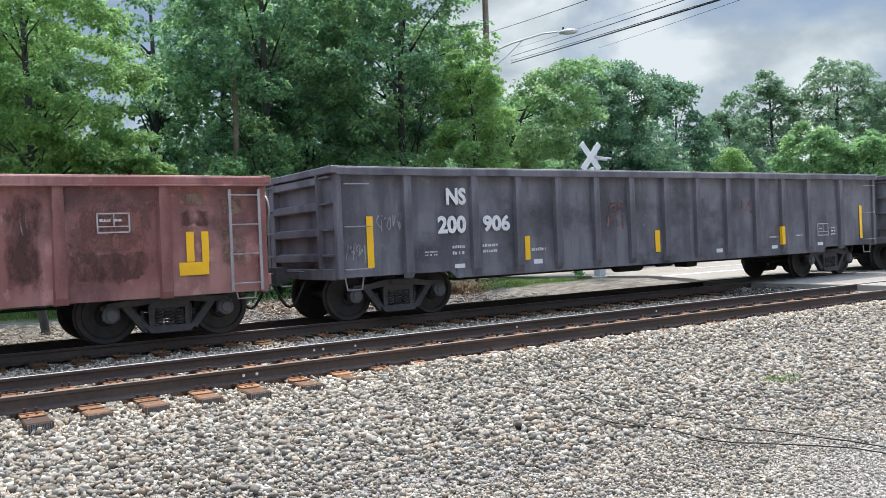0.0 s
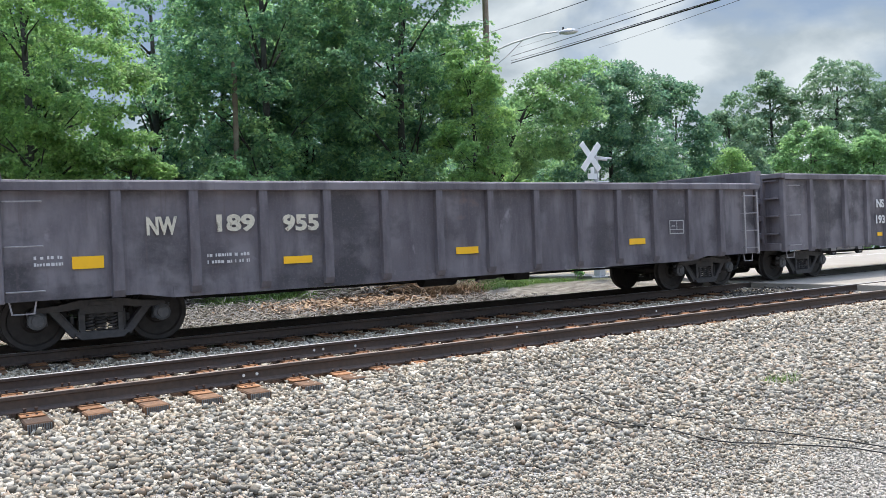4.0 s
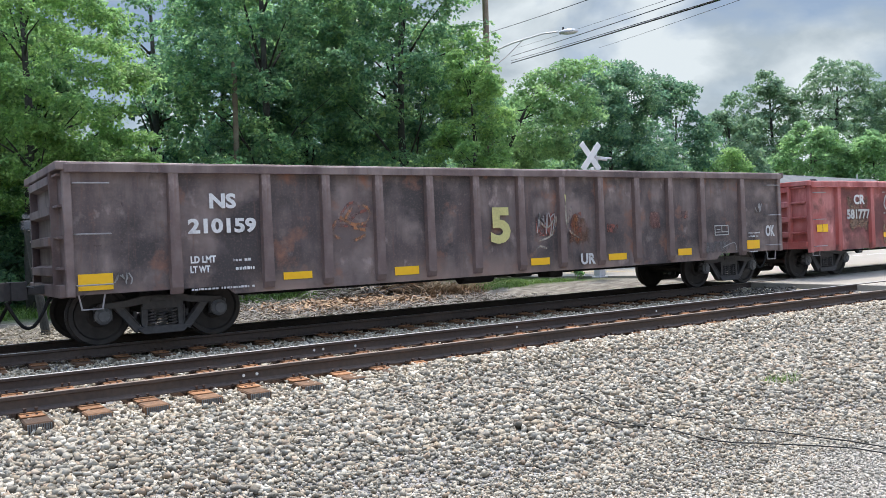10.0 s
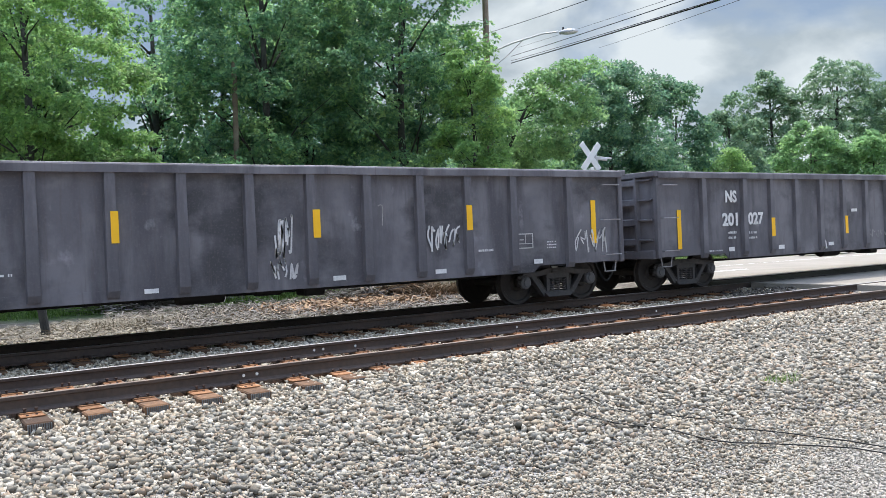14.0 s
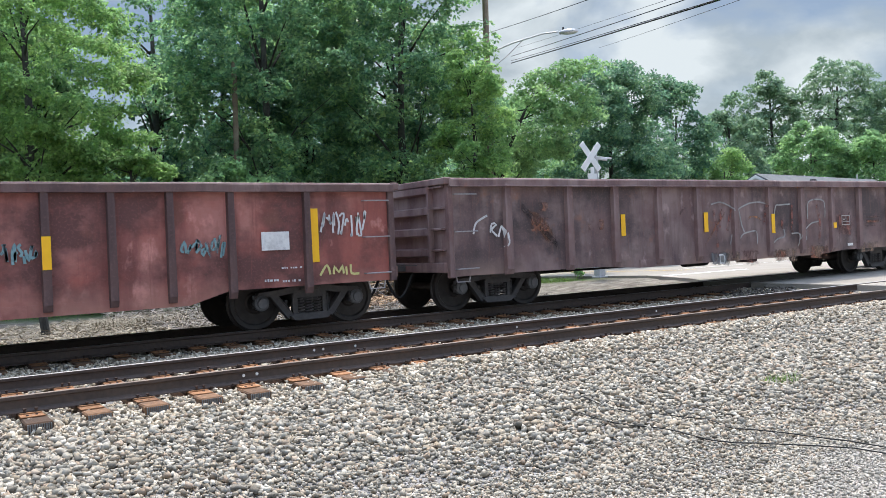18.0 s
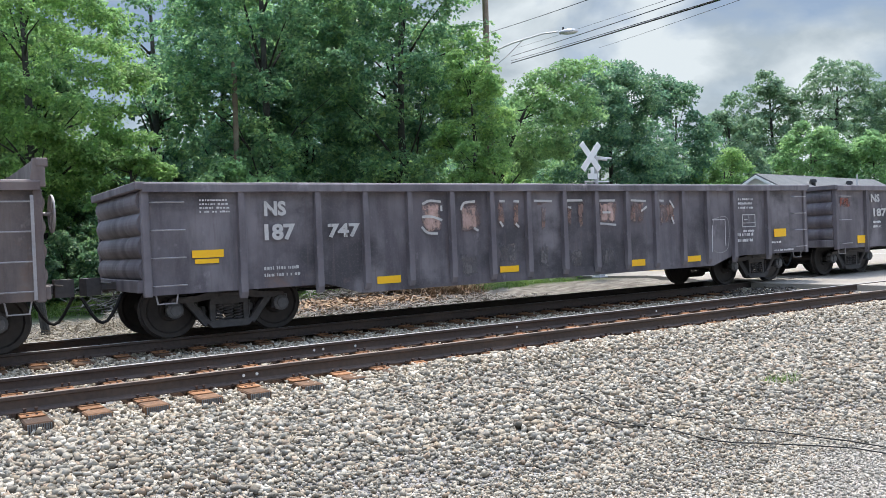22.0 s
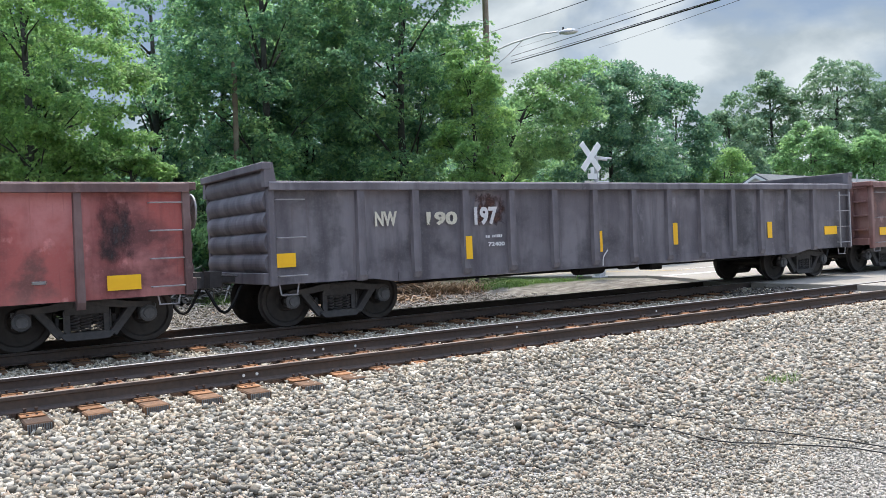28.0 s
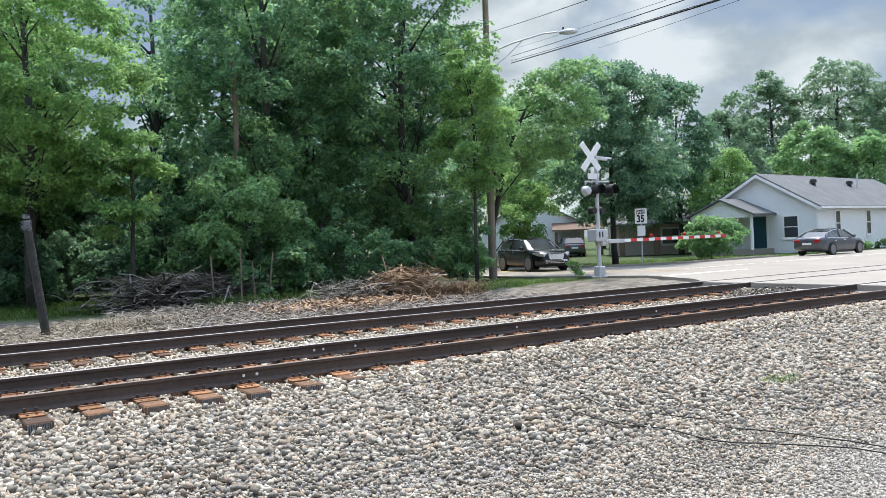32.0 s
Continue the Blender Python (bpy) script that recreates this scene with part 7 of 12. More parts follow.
def build_train():
    g0 = gondola('mill', -3.16, (0.180,0.100,0.096), (0.290,0.190,0.178), (0.165,0.098,0.076), 0.55, 'weathered red-brown open gondola car with rust stains', 0.0, slip=-0.14)
    g1 = gondola('tall', 14.73, (0.099,0.098,0.106), (0.144,0.143,0.151), (0.118,0.094,0.086), 0.2, 'dark grey steel open gondola car, dusty and scuffed', 1.0)
    g2 = gondola('tall_b', 32.42, (0.099,0.098,0.106), (0.144,0.143,0.151), (0.118,0.094,0.086), 0.2, 'dark grey steel open gondola car, dusty and scuffed', 2.0, slip=-0.35)
    g3 = gondola('tall_b', 50.14, (0.099,0.098,0.106), (0.144,0.143,0.151), (0.118,0.094,0.086), 0.2, 'dark grey steel open gondola car, dusty and scuffed', 3.0, slip=-0.11)
    g4 = gondola('bulkhead', 67.92, (0.108,0.100,0.107), (0.155,0.147,0.153), (0.125,0.094,0.086), 0.2, 'dark grey steel open gondola car, dusty and scuffed', 4.0)
    g5 = gondola('tall_b', 85.56, (0.108,0.100,0.107), (0.155,0.147,0.153), (0.125,0.094,0.086), 0.2, 'dark grey steel open gondola car, dusty and scuffed', 5.0, slip=-0.24)
    g6 = gondola('low', 103.38, (0.118,0.090,0.095), (0.190,0.160,0.164), (0.195,0.108,0.082), 0.52, 'dark rusty brown open gondola car with faded paint', 6.0, slip=-0.10)
    g7 = gondola('low', 121.25, (0.215,0.086,0.084), (0.310,0.170,0.168), (0.110,0.064,0.062), 0.55, 'weathered red-brown open gondola car with rust stains', 7.0)
    g8 = gondola('black', 139.24, (0.046,0.051,0.060), (0.063,0.070,0.081), (0.052,0.052,0.054), 0.05, 'black open gondola car with wide ribs and sprayed graffiti', 8.0)
    g9 = gondola('tall', 157.06, (0.112,0.096,0.100), (0.190,0.168,0.172), (0.195,0.108,0.082), 0.52, 'dark rusty brown open gondola car with faded paint', 9.0, slip=0.14)
    g10 = gondola('mill', 174.91, (0.270,0.098,0.096), (0.385,0.200,0.200), (0.125,0.070,0.068), 0.55, 'weathered red-brown open gondola car with rust stains', 10.0, slip=-0.23)
    g11 = gondola('bulkhead', 192.66, (0.116,0.098,0.106), (0.170,0.150,0.158), (0.15,0.10,0.088), 0.4, 'dark grey steel open gondola car, dusty and scuffed', 11.0, slip=-0.18)
    g12 = gondola('tall', 210.51, (0.099,0.098,0.106), (0.144,0.143,0.151), (0.118,0.094,0.086), 0.2, 'dark grey steel open gondola car, dusty and scuffed', 12.0, slip=0.15)
    g13 = gondola('tall', 228.21, (0.099,0.098,0.106), (0.144,0.143,0.151), (0.118,0.094,0.086), 0.2, 'dark grey steel open gondola car, dusty and scuffed', 13.0, slip=0.15)
    g14 = gondola('black', 245.94, (0.046,0.051,0.060), (0.063,0.070,0.081), (0.052,0.052,0.054), 0.05, 'black open gondola car with wide ribs and sprayed graffiti', 14.0)
    g15 = gondola('low', 263.79, (0.225,0.094,0.084), (0.315,0.175,0.158), (0.125,0.070,0.060), 0.5, 'weathered red-brown open gondola car with rust stains', 15.0, slip=-0.06)
    g16 = gondola('mill', 281.58, (0.128,0.090,0.096), (0.195,0.158,0.165), (0.20,0.11,0.085), 0.52, 'dark rusty brown open gondola car with faded paint', 16.0, slip=-0.12)
    g17 = gondola('mill', 299.08, (0.122,0.098,0.102), (0.195,0.168,0.172), (0.20,0.11,0.085), 0.52, 'dark rusty brown open gondola car with faded paint', 17.0, slip=-0.34)
    g18 = gondola('bulkhead', 316.8, (0.108,0.100,0.105), (0.158,0.149,0.152), (0.135,0.100,0.085), 0.46, 'dark rusty brown open gondola car with faded paint', 18.0, slip=-0.18)
    g19 = gondola('low', 334.78, (0.108,0.100,0.107), (0.155,0.147,0.153), (0.125,0.094,0.086), 0.2, 'dark grey steel open gondola car, dusty and scuffed', 19.0)
    g20 = gondola('low', 352.73, (0.108,0.100,0.107), (0.155,0.147,0.153), (0.125,0.094,0.086), 0.2, 'dark grey steel open gondola car, dusty and scuffed', 20.0, slip=-0.09)
    g21 = gondola('low', 370.62, (0.118,0.090,0.095), (0.190,0.160,0.164), (0.195,0.108,0.082), 0.52, 'dark rusty brown open gondola car with faded paint', 21.0)
    g22 = gondola('mill', 388.3, (0.118,0.090,0.095), (0.190,0.160,0.164), (0.195,0.108,0.082), 0.52, 'dark rusty brown open gondola car with faded paint', 22.0, slip=-0.20)
    g23 = gondola('low', 406.08, (0.270,0.098,0.096), (0.385,0.200,0.200), (0.125,0.070,0.068), 0.55, 'weathered red-brown open gondola car with rust stains', 23.0)
    g24 = gondola('bulkhead', 423.98, (0.108,0.100,0.107), (0.155,0.147,0.153), (0.125,0.094,0.086), 0.2, 'dark grey steel open gondola car, dusty and scuffed', 24.0, slip=-0.10, pace=0.975)
    g25 = gondola('mill', 441.66, (0.160,0.098,0.096), (0.225,0.162,0.158), (0.22,0.115,0.085), 0.5, 'dark rusty brown open gondola car with faded paint', 25.0, slip=-0.20)
    g26 = gondola('low', 459.32, (0.240,0.098,0.094), (0.345,0.190,0.184), (0.115,0.066,0.062), 0.55, 'weathered red-brown open gondola car with rust stains', 26.0, slip=-0.09)
    # marks on car 1
    rim_box(g0, 5.73, 1.69, 6.20, 1.99)
    plate(g0, 7.02, 1.22, 7.14, 1.68)
    plate(g0, 7.26, 1.21, 7.37, 1.68)
    plate(g0, 6.90, 1.01, 7.36, 1.21)
    plate(g0, 5.31, 1.28, 6.64, 2.21, 'fade_red', 'paint_patch')
    bars(g0, 5.77, 1.85, 6.14, 1.93, 1, 'chalk')
    fill(g0, [(4.54, 2.25), (5.06, 2.30), (5.04, 1.66), (5.02, 0.77), (4.47, 0.78), (4.53, 1.57)], 'rust_panel', 'sooty brown stain', .03)
    fill(g0, [(5.30, 1.57), (5.52, 1.42), (6.02, 1.37), (6.62, 1.42), (6.62, 1.15), (5.93, 0.90), (5.43, 1.04), (5.26, 0.87)], 'rust_panel', 'sooty brown stain', .03)
    fill(g0, [(6.91, 1.96), (7.06, 2.04), (7.40, 1.98), (7.40, 1.72), (7.13, 1.78), (6.91, 1.72)], 'rust_panel', 'sooty brown stain', .03)
    fill(g0, [(7.56, 2.20), (7.99, 2.24), (7.99, 1.94), (7.56, 1.90)], 'fade_tan', 'worn patch of old paint and rust', .03)
    fill(g0, [(7.54, 1.78), (7.99, 1.81), (7.99, 1.08), (7.54, 1.06)], 'fade_tan', 'worn patch of old paint and rust', .03)
    fill(g0, [(5.47, 1.91), (5.68, 1.94), (6.34, 1.81), (6.41, 1.53), (5.67, 1.56)], 'fade_red', 'worn patch of old paint and rust', .03)
    fill(g0, [(6.95, 2.28), (7.35, 2.30), (7.39, 2.11), (6.96, 2.05)], 'fade_tan', 'worn patch of old paint and rust', .03)
    spray(g0, [[(4.73, 2.07), (4.73, 1.85), (4.77, 1.67)], [(4.81, 2.07), (4.82, 1.81)]], 0.025, 'bone', 'sprayed or chalked line')
    # marks on car 2
    lettering(g1, 'NS', -6.05, 2.04, -5.60, 2.36, 'white')
    lettering(g1, '200', -6.26, 1.51, -5.62, 1.84, 'white')
    lettering(g1, '906', -5.23, 1.52, -4.58, 1.84, 'white')
    plate(g1, -7.73, 0.96, -7.60, 1.86)
    plate(g1, -4.21, 0.94, -4.08, 1.41)
    plate(g1, -0.51, 0.94, -0.36, 1.42)
    bars(g1, -6.55, 1.11, -6.25, 1.22, 2, 'chalk')
    bars(g1, -5.95, 1.10, -5.65, 1.33, 2, 'chalk')
    bars(g1, -5.26, 1.11, -4.89, 1.33, 2, 'chalk')
    bars(g1, -4.06, 1.09, -3.69, 1.22, 1, 'chalk')
    plate(g1, -5.90, 0.86, -5.67, 0.94, 'white', 'paint_patch')
    plate(g1, -4.00, 0.85, -3.78, 0.94, 'white', 'paint_patch')
    spray(g1, [[(-1.95, 1.55), (-1.79, 2.06), (-1.65, 1.52)], [(-1.65, 1.79), (-1.54, 2.05), (-1.49, 1.48)]], 0.06, 'chalk_red')
    spray(g1, [[(-8.13, 1.23), (-8.12, 1.21), (-8.10, 1.39), (-8.15, 1.13)], [(-8.07, 1.33), (-8.02, 1.25), (-8.04, 1.25), (-8.05, 1.36)], [(-8.01, 1.11), (-8.01, 1.16), (-7.99, 1.39), (-7.99, 1.21)], [(-7.96, 1.40), (-7.93, 1.25), (-7.95, 1.11), (-7.95, 1.09)], [(-7.92, 1.13), (-7.92, 1.09), (-7.87, 1.37), (-7.93, 1.33)], [(-7.82, 1.25), (-7.84, 1.30), (-7.85, 1.27), (-7.87, 1.20)], [(-7.80, 1.09), (-7.80, 1.08), (-7.78, 1.06), (-7.78, 1.35)]], 0.02, 'chalk')
    spray(g1, [[(-7.50, 1.87), (-7.48, 1.86), (-7.53, 1.77), (-7.43, 1.64)], [(-7.34, 1.83), (-7.38, 1.81), (-7.42, 1.87), (-7.43, 1.59)], [(-7.25, 1.63), (-7.25, 1.84), (-7.32, 1.69), (-7.27, 1.61)], [(-7.14, 1.87), (-7.19, 1.67), (-7.19, 1.84), (-7.20, 1.87)], [(-7.06, 1.60), (-7.10, 1.80), (-7.05, 1.71), (-7.06, 1.61)]], 0.02, 'chalk')
    rim_box(g1, 5.57, 1.11, 6.05, 1.43)
    plate(g1, 3.98, 0.94, 4.10, 1.39)
    plate(g1, 7.56, 0.98, 7.68, 1.88)
    plate(g1, 3.64, 0.85, 3.87, 0.93, 'white', 'paint_patch')
    plate(g1, 5.58, 0.86, 5.81, 0.94, 'white', 'paint_patch')
    plate(g1, 1.54, 0.84, 1.76, 0.93, 'white', 'paint_patch')
    bars(g1, 6.17, 1.11, 6.36, 1.36, 3, 'chalk')
    bars(g1, 3.54, 1.11, 3.89, 1.19, 1, 'chalk')
    bars(g1, 4.64, 1.12, 4.95, 1.20, 1, 'chalk')
    spray(g1, [[(2.50, 1.82), (2.54, 2.05), (2.58, 1.84)], [(2.66, 1.80), (2.84, 2.03), (2.87, 1.75)]], 0.06, 'chalk_red')
    # marks on car 3
    lettering(g2, 'NS', -3.98, 1.77, -3.66, 2.03, 'white')
    lettering(g2, '194', -3.99, 1.35, -3.59, 1.58, 'white')
    lettering(g2, '012', -3.30, 1.34, -2.88, 1.58, 'white')
    plate(g2, -8.06, 0.93, -7.57, 1.16)
    plate(g2, -5.12, 0.92, -4.62, 1.03)
    plate(g2, -2.26, 1.01, -1.75, 1.14)
    bars(g2, -4.10, 0.90, -3.69, 1.15, 2, 'chalk')
    bars(g2, -3.25, 0.89, -2.86, 1.15, 2, 'chalk')
    bars(g2, -7.46, 0.90, -7.12, 1.03, 1, 'chalk')
    sprayed_digits(g2, '11', -2.42, 1.50, -1.72, 2.17)
    sprayed_digits(g2, '25', -0.59, 1.41, 0.33, 2.14)
    plate(g2, 0.70, 1.74, 1.18, 1.79, 'chalk_b', 'paint_patch')
    sprayed_digits(g2, '15', 1.59, 1.39, 2.28, 2.13)
    sprayed_digits(g2, '80', -1.56, 1.46, -0.90, 2.00, .055)
    plate(g2, 0.67, 1.01, 1.15, 1.12)
    plate(g2, 3.61, 1.01, 4.08, 1.12)
    plate(g2, 6.91, 1.01, 7.38, 1.23)
    rim_box(g2, 5.42, 1.22, 6.04, 1.50)
    bars(g2, 4.52, 1.19, 4.97, 1.36, 2, 'chalk')
    bars(g2, 3.67, 0.86, 4.05, 0.99, 2, 'chalk')
    bars(g2, 6.39, 0.86, 6.67, 0.99, 1, 'chalk')
    bars(g2, 6.92, 0.91, 7.34, 0.99, 1, 'chalk')
    spray(g2, [[(0.86, 1.16), (0.85, 1.19), (0.85, 1.25), (0.91, 1.25)], [(0.94, 1.22), (0.92, 1.21), (0.90, 1.17), (0.90, 1.25)], [(0.94, 1.24), (0.97, 1.16), (0.97, 1.26), (0.96, 1.15)], [(0.99, 1.19), (1.01, 1.19), (1.01, 1.18), (1.02, 1.19)]], 0.02, 'chalk')
    # marks on car 4
    lettering(g3, 'NS', -3.95, 1.79, -3.55, 2.02, 'white')
    lettering(g3, '193', -3.95, 1.33, -3.51, 1.57, 'white')
    lettering(g3, '917', -3.29, 1.34, -2.86, 1.57, 'white')
    lettering(g3, 'LD LMT', -4.02, 1.02, -3.63, 1.11, 'white')
    lettering(g3, 'LT WT', -4.03, 0.87, -3.65, 0.96, 'white')
    lettering(g3, '219200', -3.20, 1.02, -2.79, 1.12, 'white')
    lettering(g3, '66800', -3.13, 0.87, -2.79, 0.98, 'white')
    plate(g3, -4.14, 0.67, -3.67, 0.78)
    plate(g3, -1.19, 0.67, -0.72, 0.79)
    plate(g3, 0.94, 0.79, 1.41, 0.91)
    spray(g3, [[(0.46, 1.83), (-0.02, 1.86), (-0.42, 1.73), (-0.63, 1.46), (-0.69, 1.14), (-0.55, 0.83), (-0.13, 0.71), (0.40, 0.70), (0.61, 0.87), (0.60, 1.19), (0.43, 1.34), (0.15, 1.43), (-0.09, 1.33), (-0.11, 1.18), (0.14, 1.11), (0.28, 1.22)], [(0.28, 1.48), (-0.09, 1.51), (-0.26, 1.37), (-0.20, 1.14), (0.01, 1.02), (0.26, 1.04), (0.59, 0.95)], [(-0.54, 1.71), (-0.71, 1.36), (-0.65, 0.97), (-0.38, 0.76)]], 0.05, 'spray_white', 'white sprayed outline lettering')
    spray(g3, [[(0.45, 1.77), (0.69, 1.87), (0.89, 1.90), (0.98, 1.47), (1.10, 1.08), (0.94, 1.06), (0.79, 1.39), (0.74, 1.85)], [(0.95, 1.82), (1.22, 1.93), (1.43, 1.95), (1.45, 1.45), (1.21, 1.02)], [(1.53, 1.88), (1.81, 1.86), (1.89, 1.32), (1.94, 0.83)], [(1.98, 1.91), (2.41, 1.96), (2.44, 1.30), (2.40, 0.99)], [(2.50, 1.84), (3.55, 1.86), (3.67, 1.54), (2.85, 1.12), (3.31, 1.09), (3.63, 1.37)], [(2.49, 1.57), (3.10, 1.55), (2.51, 1.23)]], 0.06, 'spray_white', 'white sprayed outline lettering')
    fill(g3, [(1.53, 1.81), (1.81, 1.83), (1.89, 1.20), (2.00, 0.67), (1.44, 0.71), (1.55, 1.21)], 'lilac')
    fill(g3, [(0.75, 1.82), (0.92, 1.85), (1.10, 1.11), (0.97, 1.09)], 'pale')
    fill(g3, [(1.97, 1.49), (2.40, 1.17), (2.22, 0.69), (1.90, 0.68)], 'pale')
    fill(g3, [(2.03, 1.89), (2.37, 1.92), (2.39, 1.70), (2.04, 1.66)], 'chalk')
    plate(g3, 6.63, 0.83, 7.12, 1.06)
    plate(g3, 3.79, 0.80, 4.27, 0.93)
    rim_box(g3, 5.74, 1.42, 6.23, 1.72)
    bars(g3, 4.70, 1.21, 5.14, 1.39, 2, 'chalk')
    bars(g3, 7.18, 0.92, 7.43, 1.06, 2, 'chalk')
    spray(g3, [[(6.82, 1.75), (6.84, 1.71), (6.83, 1.72), (6.77, 1.80)], [(6.92, 1.76), (6.92, 1.86), (6.88, 1.84), (6.88, 1.78)], [(6.90, 1.84), (6.92, 1.72), (6.97, 1.85), (6.97, 1.86)], [(7.02, 1.86), (6.96, 1.72), (6.98, 1.84), (7.05, 1.72)], [(7.05, 1.71), (7.08, 1.76), (7.04, 1.71), (7.09, 1.70)], [(7.18, 1.82), (7.13, 1.85), (7.11, 1.87), (7.12, 1.77)], [(7.16, 1.75), (7.19, 1.82), (7.24, 1.79), (7.19, 1.79)]], 0.02, 'chalk')
    plate(g3, 5.80, 0.93, 6.04, 1.02, 'white', 'paint_patch')
    fill(g3, [(0.56, 1.01), (0.59, 0.71), (0.29, 0.68), (0.42, 0.87)], 'spray_white', 'white sprayed shade', .03)
    fill(g3, [(0.83, 1.87), (0.92, 1.85), (1.19, 1.28), (1.11, 1.06), (0.98, 1.14)], 'spray_white', 'white sprayed letter', .03)
    fill(g3, [(0.21, 1.82), (0.49, 1.80), (0.28, 1.59)], 'worn_white', 'white sprayed shade', .03)
    spray(g3, [[(1.34, 1.96), (1.53, 1.98), (1.45, 1.68)], [(1.69, 1.85), (1.86, 1.83), (2.01, 1.35)]], 0.07, 'worn_white', 'white sprayed letter')
    # marks on car 5
    lettering(g4, 'NW', -6.27, 1.64, -5.81, 1.92, 'cream')
    lettering(g4, '189', -5.20, 1.66, -4.57, 1.94, 'cream')
    lettering(g4, '955', -4.10, 1.64, -3.45, 1.92, 'cream')
    plate(g4, -7.32, 1.19, -6.89, 1.37)
    plate(g4, -4.10, 1.11, -3.59, 1.23)
    plate(g4, -0.67, 1.12, -0.16, 1.25)
    plate(g4, 3.87, 1.13, 4.36, 1.26)
    rim_box(g4, 5.13, 1.32, 5.60, 1.63)
    bars(g4, -5.37, 1.16, -4.67, 1.37, 2, 'chalk')
    bars(g4, -7.82, 1.24, -7.43, 1.43, 2, 'chalk')
    # marks on car 6
    lettering(g5, 'NS', -4.05, 1.81, -3.66, 2.05, 'white')
    lettering(g5, '193', -4.10, 1.36, -3.64, 1.60, 'white')
    lettering(g5, '999', -3.40, 1.35, -2.81, 1.59, 'white')
    lettering(g5, '219400', -3.25, 0.91, -2.83, 1.00, 'white')
    lettering(g5, '66600', -3.21, 0.77, -2.80, 0.87, 'white')
    plate(g5, -4.02, 1.02, -3.77, 1.12)
    plate(g5, -1.29, 0.98, -0.81, 1.11)
    plate(g5, 0.85, 1.00, 1.33, 1.12)
    plate(g5, 3.76, 0.98, 4.24, 1.11)
    plate(g5, 6.64, 1.00, 7.13, 1.20)
    bars(g5, 3.78, 0.88, 4.21, 0.96, 1, 'chalk')
    lettering(g5, 'BOO', 2.79, 1.85, 3.22, 2.03, 'chalk_b')
    lettering(g5, 'BREE', 2.86, 1.62, 3.16, 1.74, 'chalk_b')
    rim_box(g5, 5.63, 1.20, 6.12, 1.48)
    bars(g5, 4.63, 1.18, 5.10, 1.32, 2, 'chalk')
    spray(g5, [[(-2.17, 1.53), (-1.84, 1.62), (-1.81, 1.44), (-2.00, 1.33), (-2.17, 1.41), (-2.11, 1.52)], [(-2.12, 1.39), (-2.08, 1.25), (-2.01, 1.35)]], 0.02, 'chalk')
    spray(g5, [[(-2.10, 1.44), (-2.12, 1.54), (-2.15, 1.47), (-2.12, 1.46)], [(-2.08, 1.45), (-2.09, 1.45), (-2.06, 1.51), (-2.07, 1.47)], [(-2.05, 1.49), (-2.00, 1.53), (-2.01, 1.46), (-2.00, 1.52)], [(-2.01, 1.44), (-1.96, 1.50), (-2.00, 1.55), (-1.97, 1.53)], [(-1.90, 1.48), (-1.95, 1.47), (-1.94, 1.42), (-1.90, 1.49)], [(-1.87, 1.46), (-1.86, 1.41), (-1.91, 1.51), (-1.87, 1.52)]], 0.015, 'chalk')
    # marks on car 7
    lettering(g6, 'NS', -6.25, 1.88, -5.90, 2.10, 'worn_white')
    lettering(g6, '187', -6.23, 1.48, -5.55, 1.74, 'worn_white')
    lettering(g6, '823', -5.29, 1.45, -4.57, 1.72, 'worn_white')
    plate(g6, -7.10, 0.88, -6.89, 1.07)
    plate(g6, -6.67, 0.87, -6.43, 0.99)
    plate(g6, -4.31, 0.97, -3.82, 1.09)
    plate(g6, -1.62, 0.97, -1.11, 1.10)
    fill(g6, [(-3.34, 2.05), (-2.93, 2.09), (-2.99, 1.80), (-2.96, 1.51), (-3.30, 1.58), (-3.35, 1.81)], 'faded', 'flaking remains of old lettering')
    fill(g6, [(-2.43, 2.04), (-1.95, 2.09), (-2.01, 1.82), (-1.98, 1.56), (-2.39, 1.63), (-2.44, 1.83)], 'faded', 'flaking remains of old lettering')
    fill(g6, [(-1.51, 2.03), (-1.05, 2.08), (-1.12, 1.86), (-1.08, 1.64), (-1.46, 1.71), (-1.52, 1.86)], 'faded', 'flaking remains of old lettering')
    fill(g6, [(-0.68, 2.05), (-0.16, 2.10), (-0.24, 1.79), (-0.20, 1.49), (-0.64, 1.56), (-0.70, 1.80)], 'faded', 'flaking remains of old lettering')
    fill(g6, [(0.36, 1.95), (0.82, 2.00), (0.75, 1.73), (0.79, 1.46), (0.41, 1.54), (0.34, 1.74)], 'faded', 'flaking remains of old lettering')
    plate(g6, -2.53, 0.71, -2.07, 1.10, 'pale', 'paint_patch')
    plate(g6, 0.25, 0.65, 0.65, 1.08, 'pale', 'paint_patch')
    spray(g6, [[(-0.55, 1.05), (-0.54, 0.60)], [(-0.76, 0.80), (-0.54, 0.60), (-0.30, 0.82)]], 0.04, 'chalk_b')
    spray(g6, [[(-5.15, 0.93), (-5.20, 0.84), (-5.21, 0.90), (-5.09, 0.98)], [(-5.04, 0.87), (-5.11, 0.92), (-5.02, 0.91), (-5.01, 0.96)], [(-4.98, 0.97), (-4.95, 0.81), (-4.94, 0.84), (-4.97, 0.85)], [(-4.91, 0.93), (-4.83, 0.84), (-4.86, 0.97), (-4.88, 0.94)]], 0.02, 'chalk')
    fill(g6, [(-6.39, 1.13), (-5.69, 1.13), (-5.71, 0.80), (-6.38, 0.81)], 'tan')
    plate(g6, 1.15, 0.94, 1.60, 1.07)
    plate(g6, 3.73, 0.95, 4.22, 1.08)
    plate(g6, 6.82, 0.91, 7.27, 1.03)
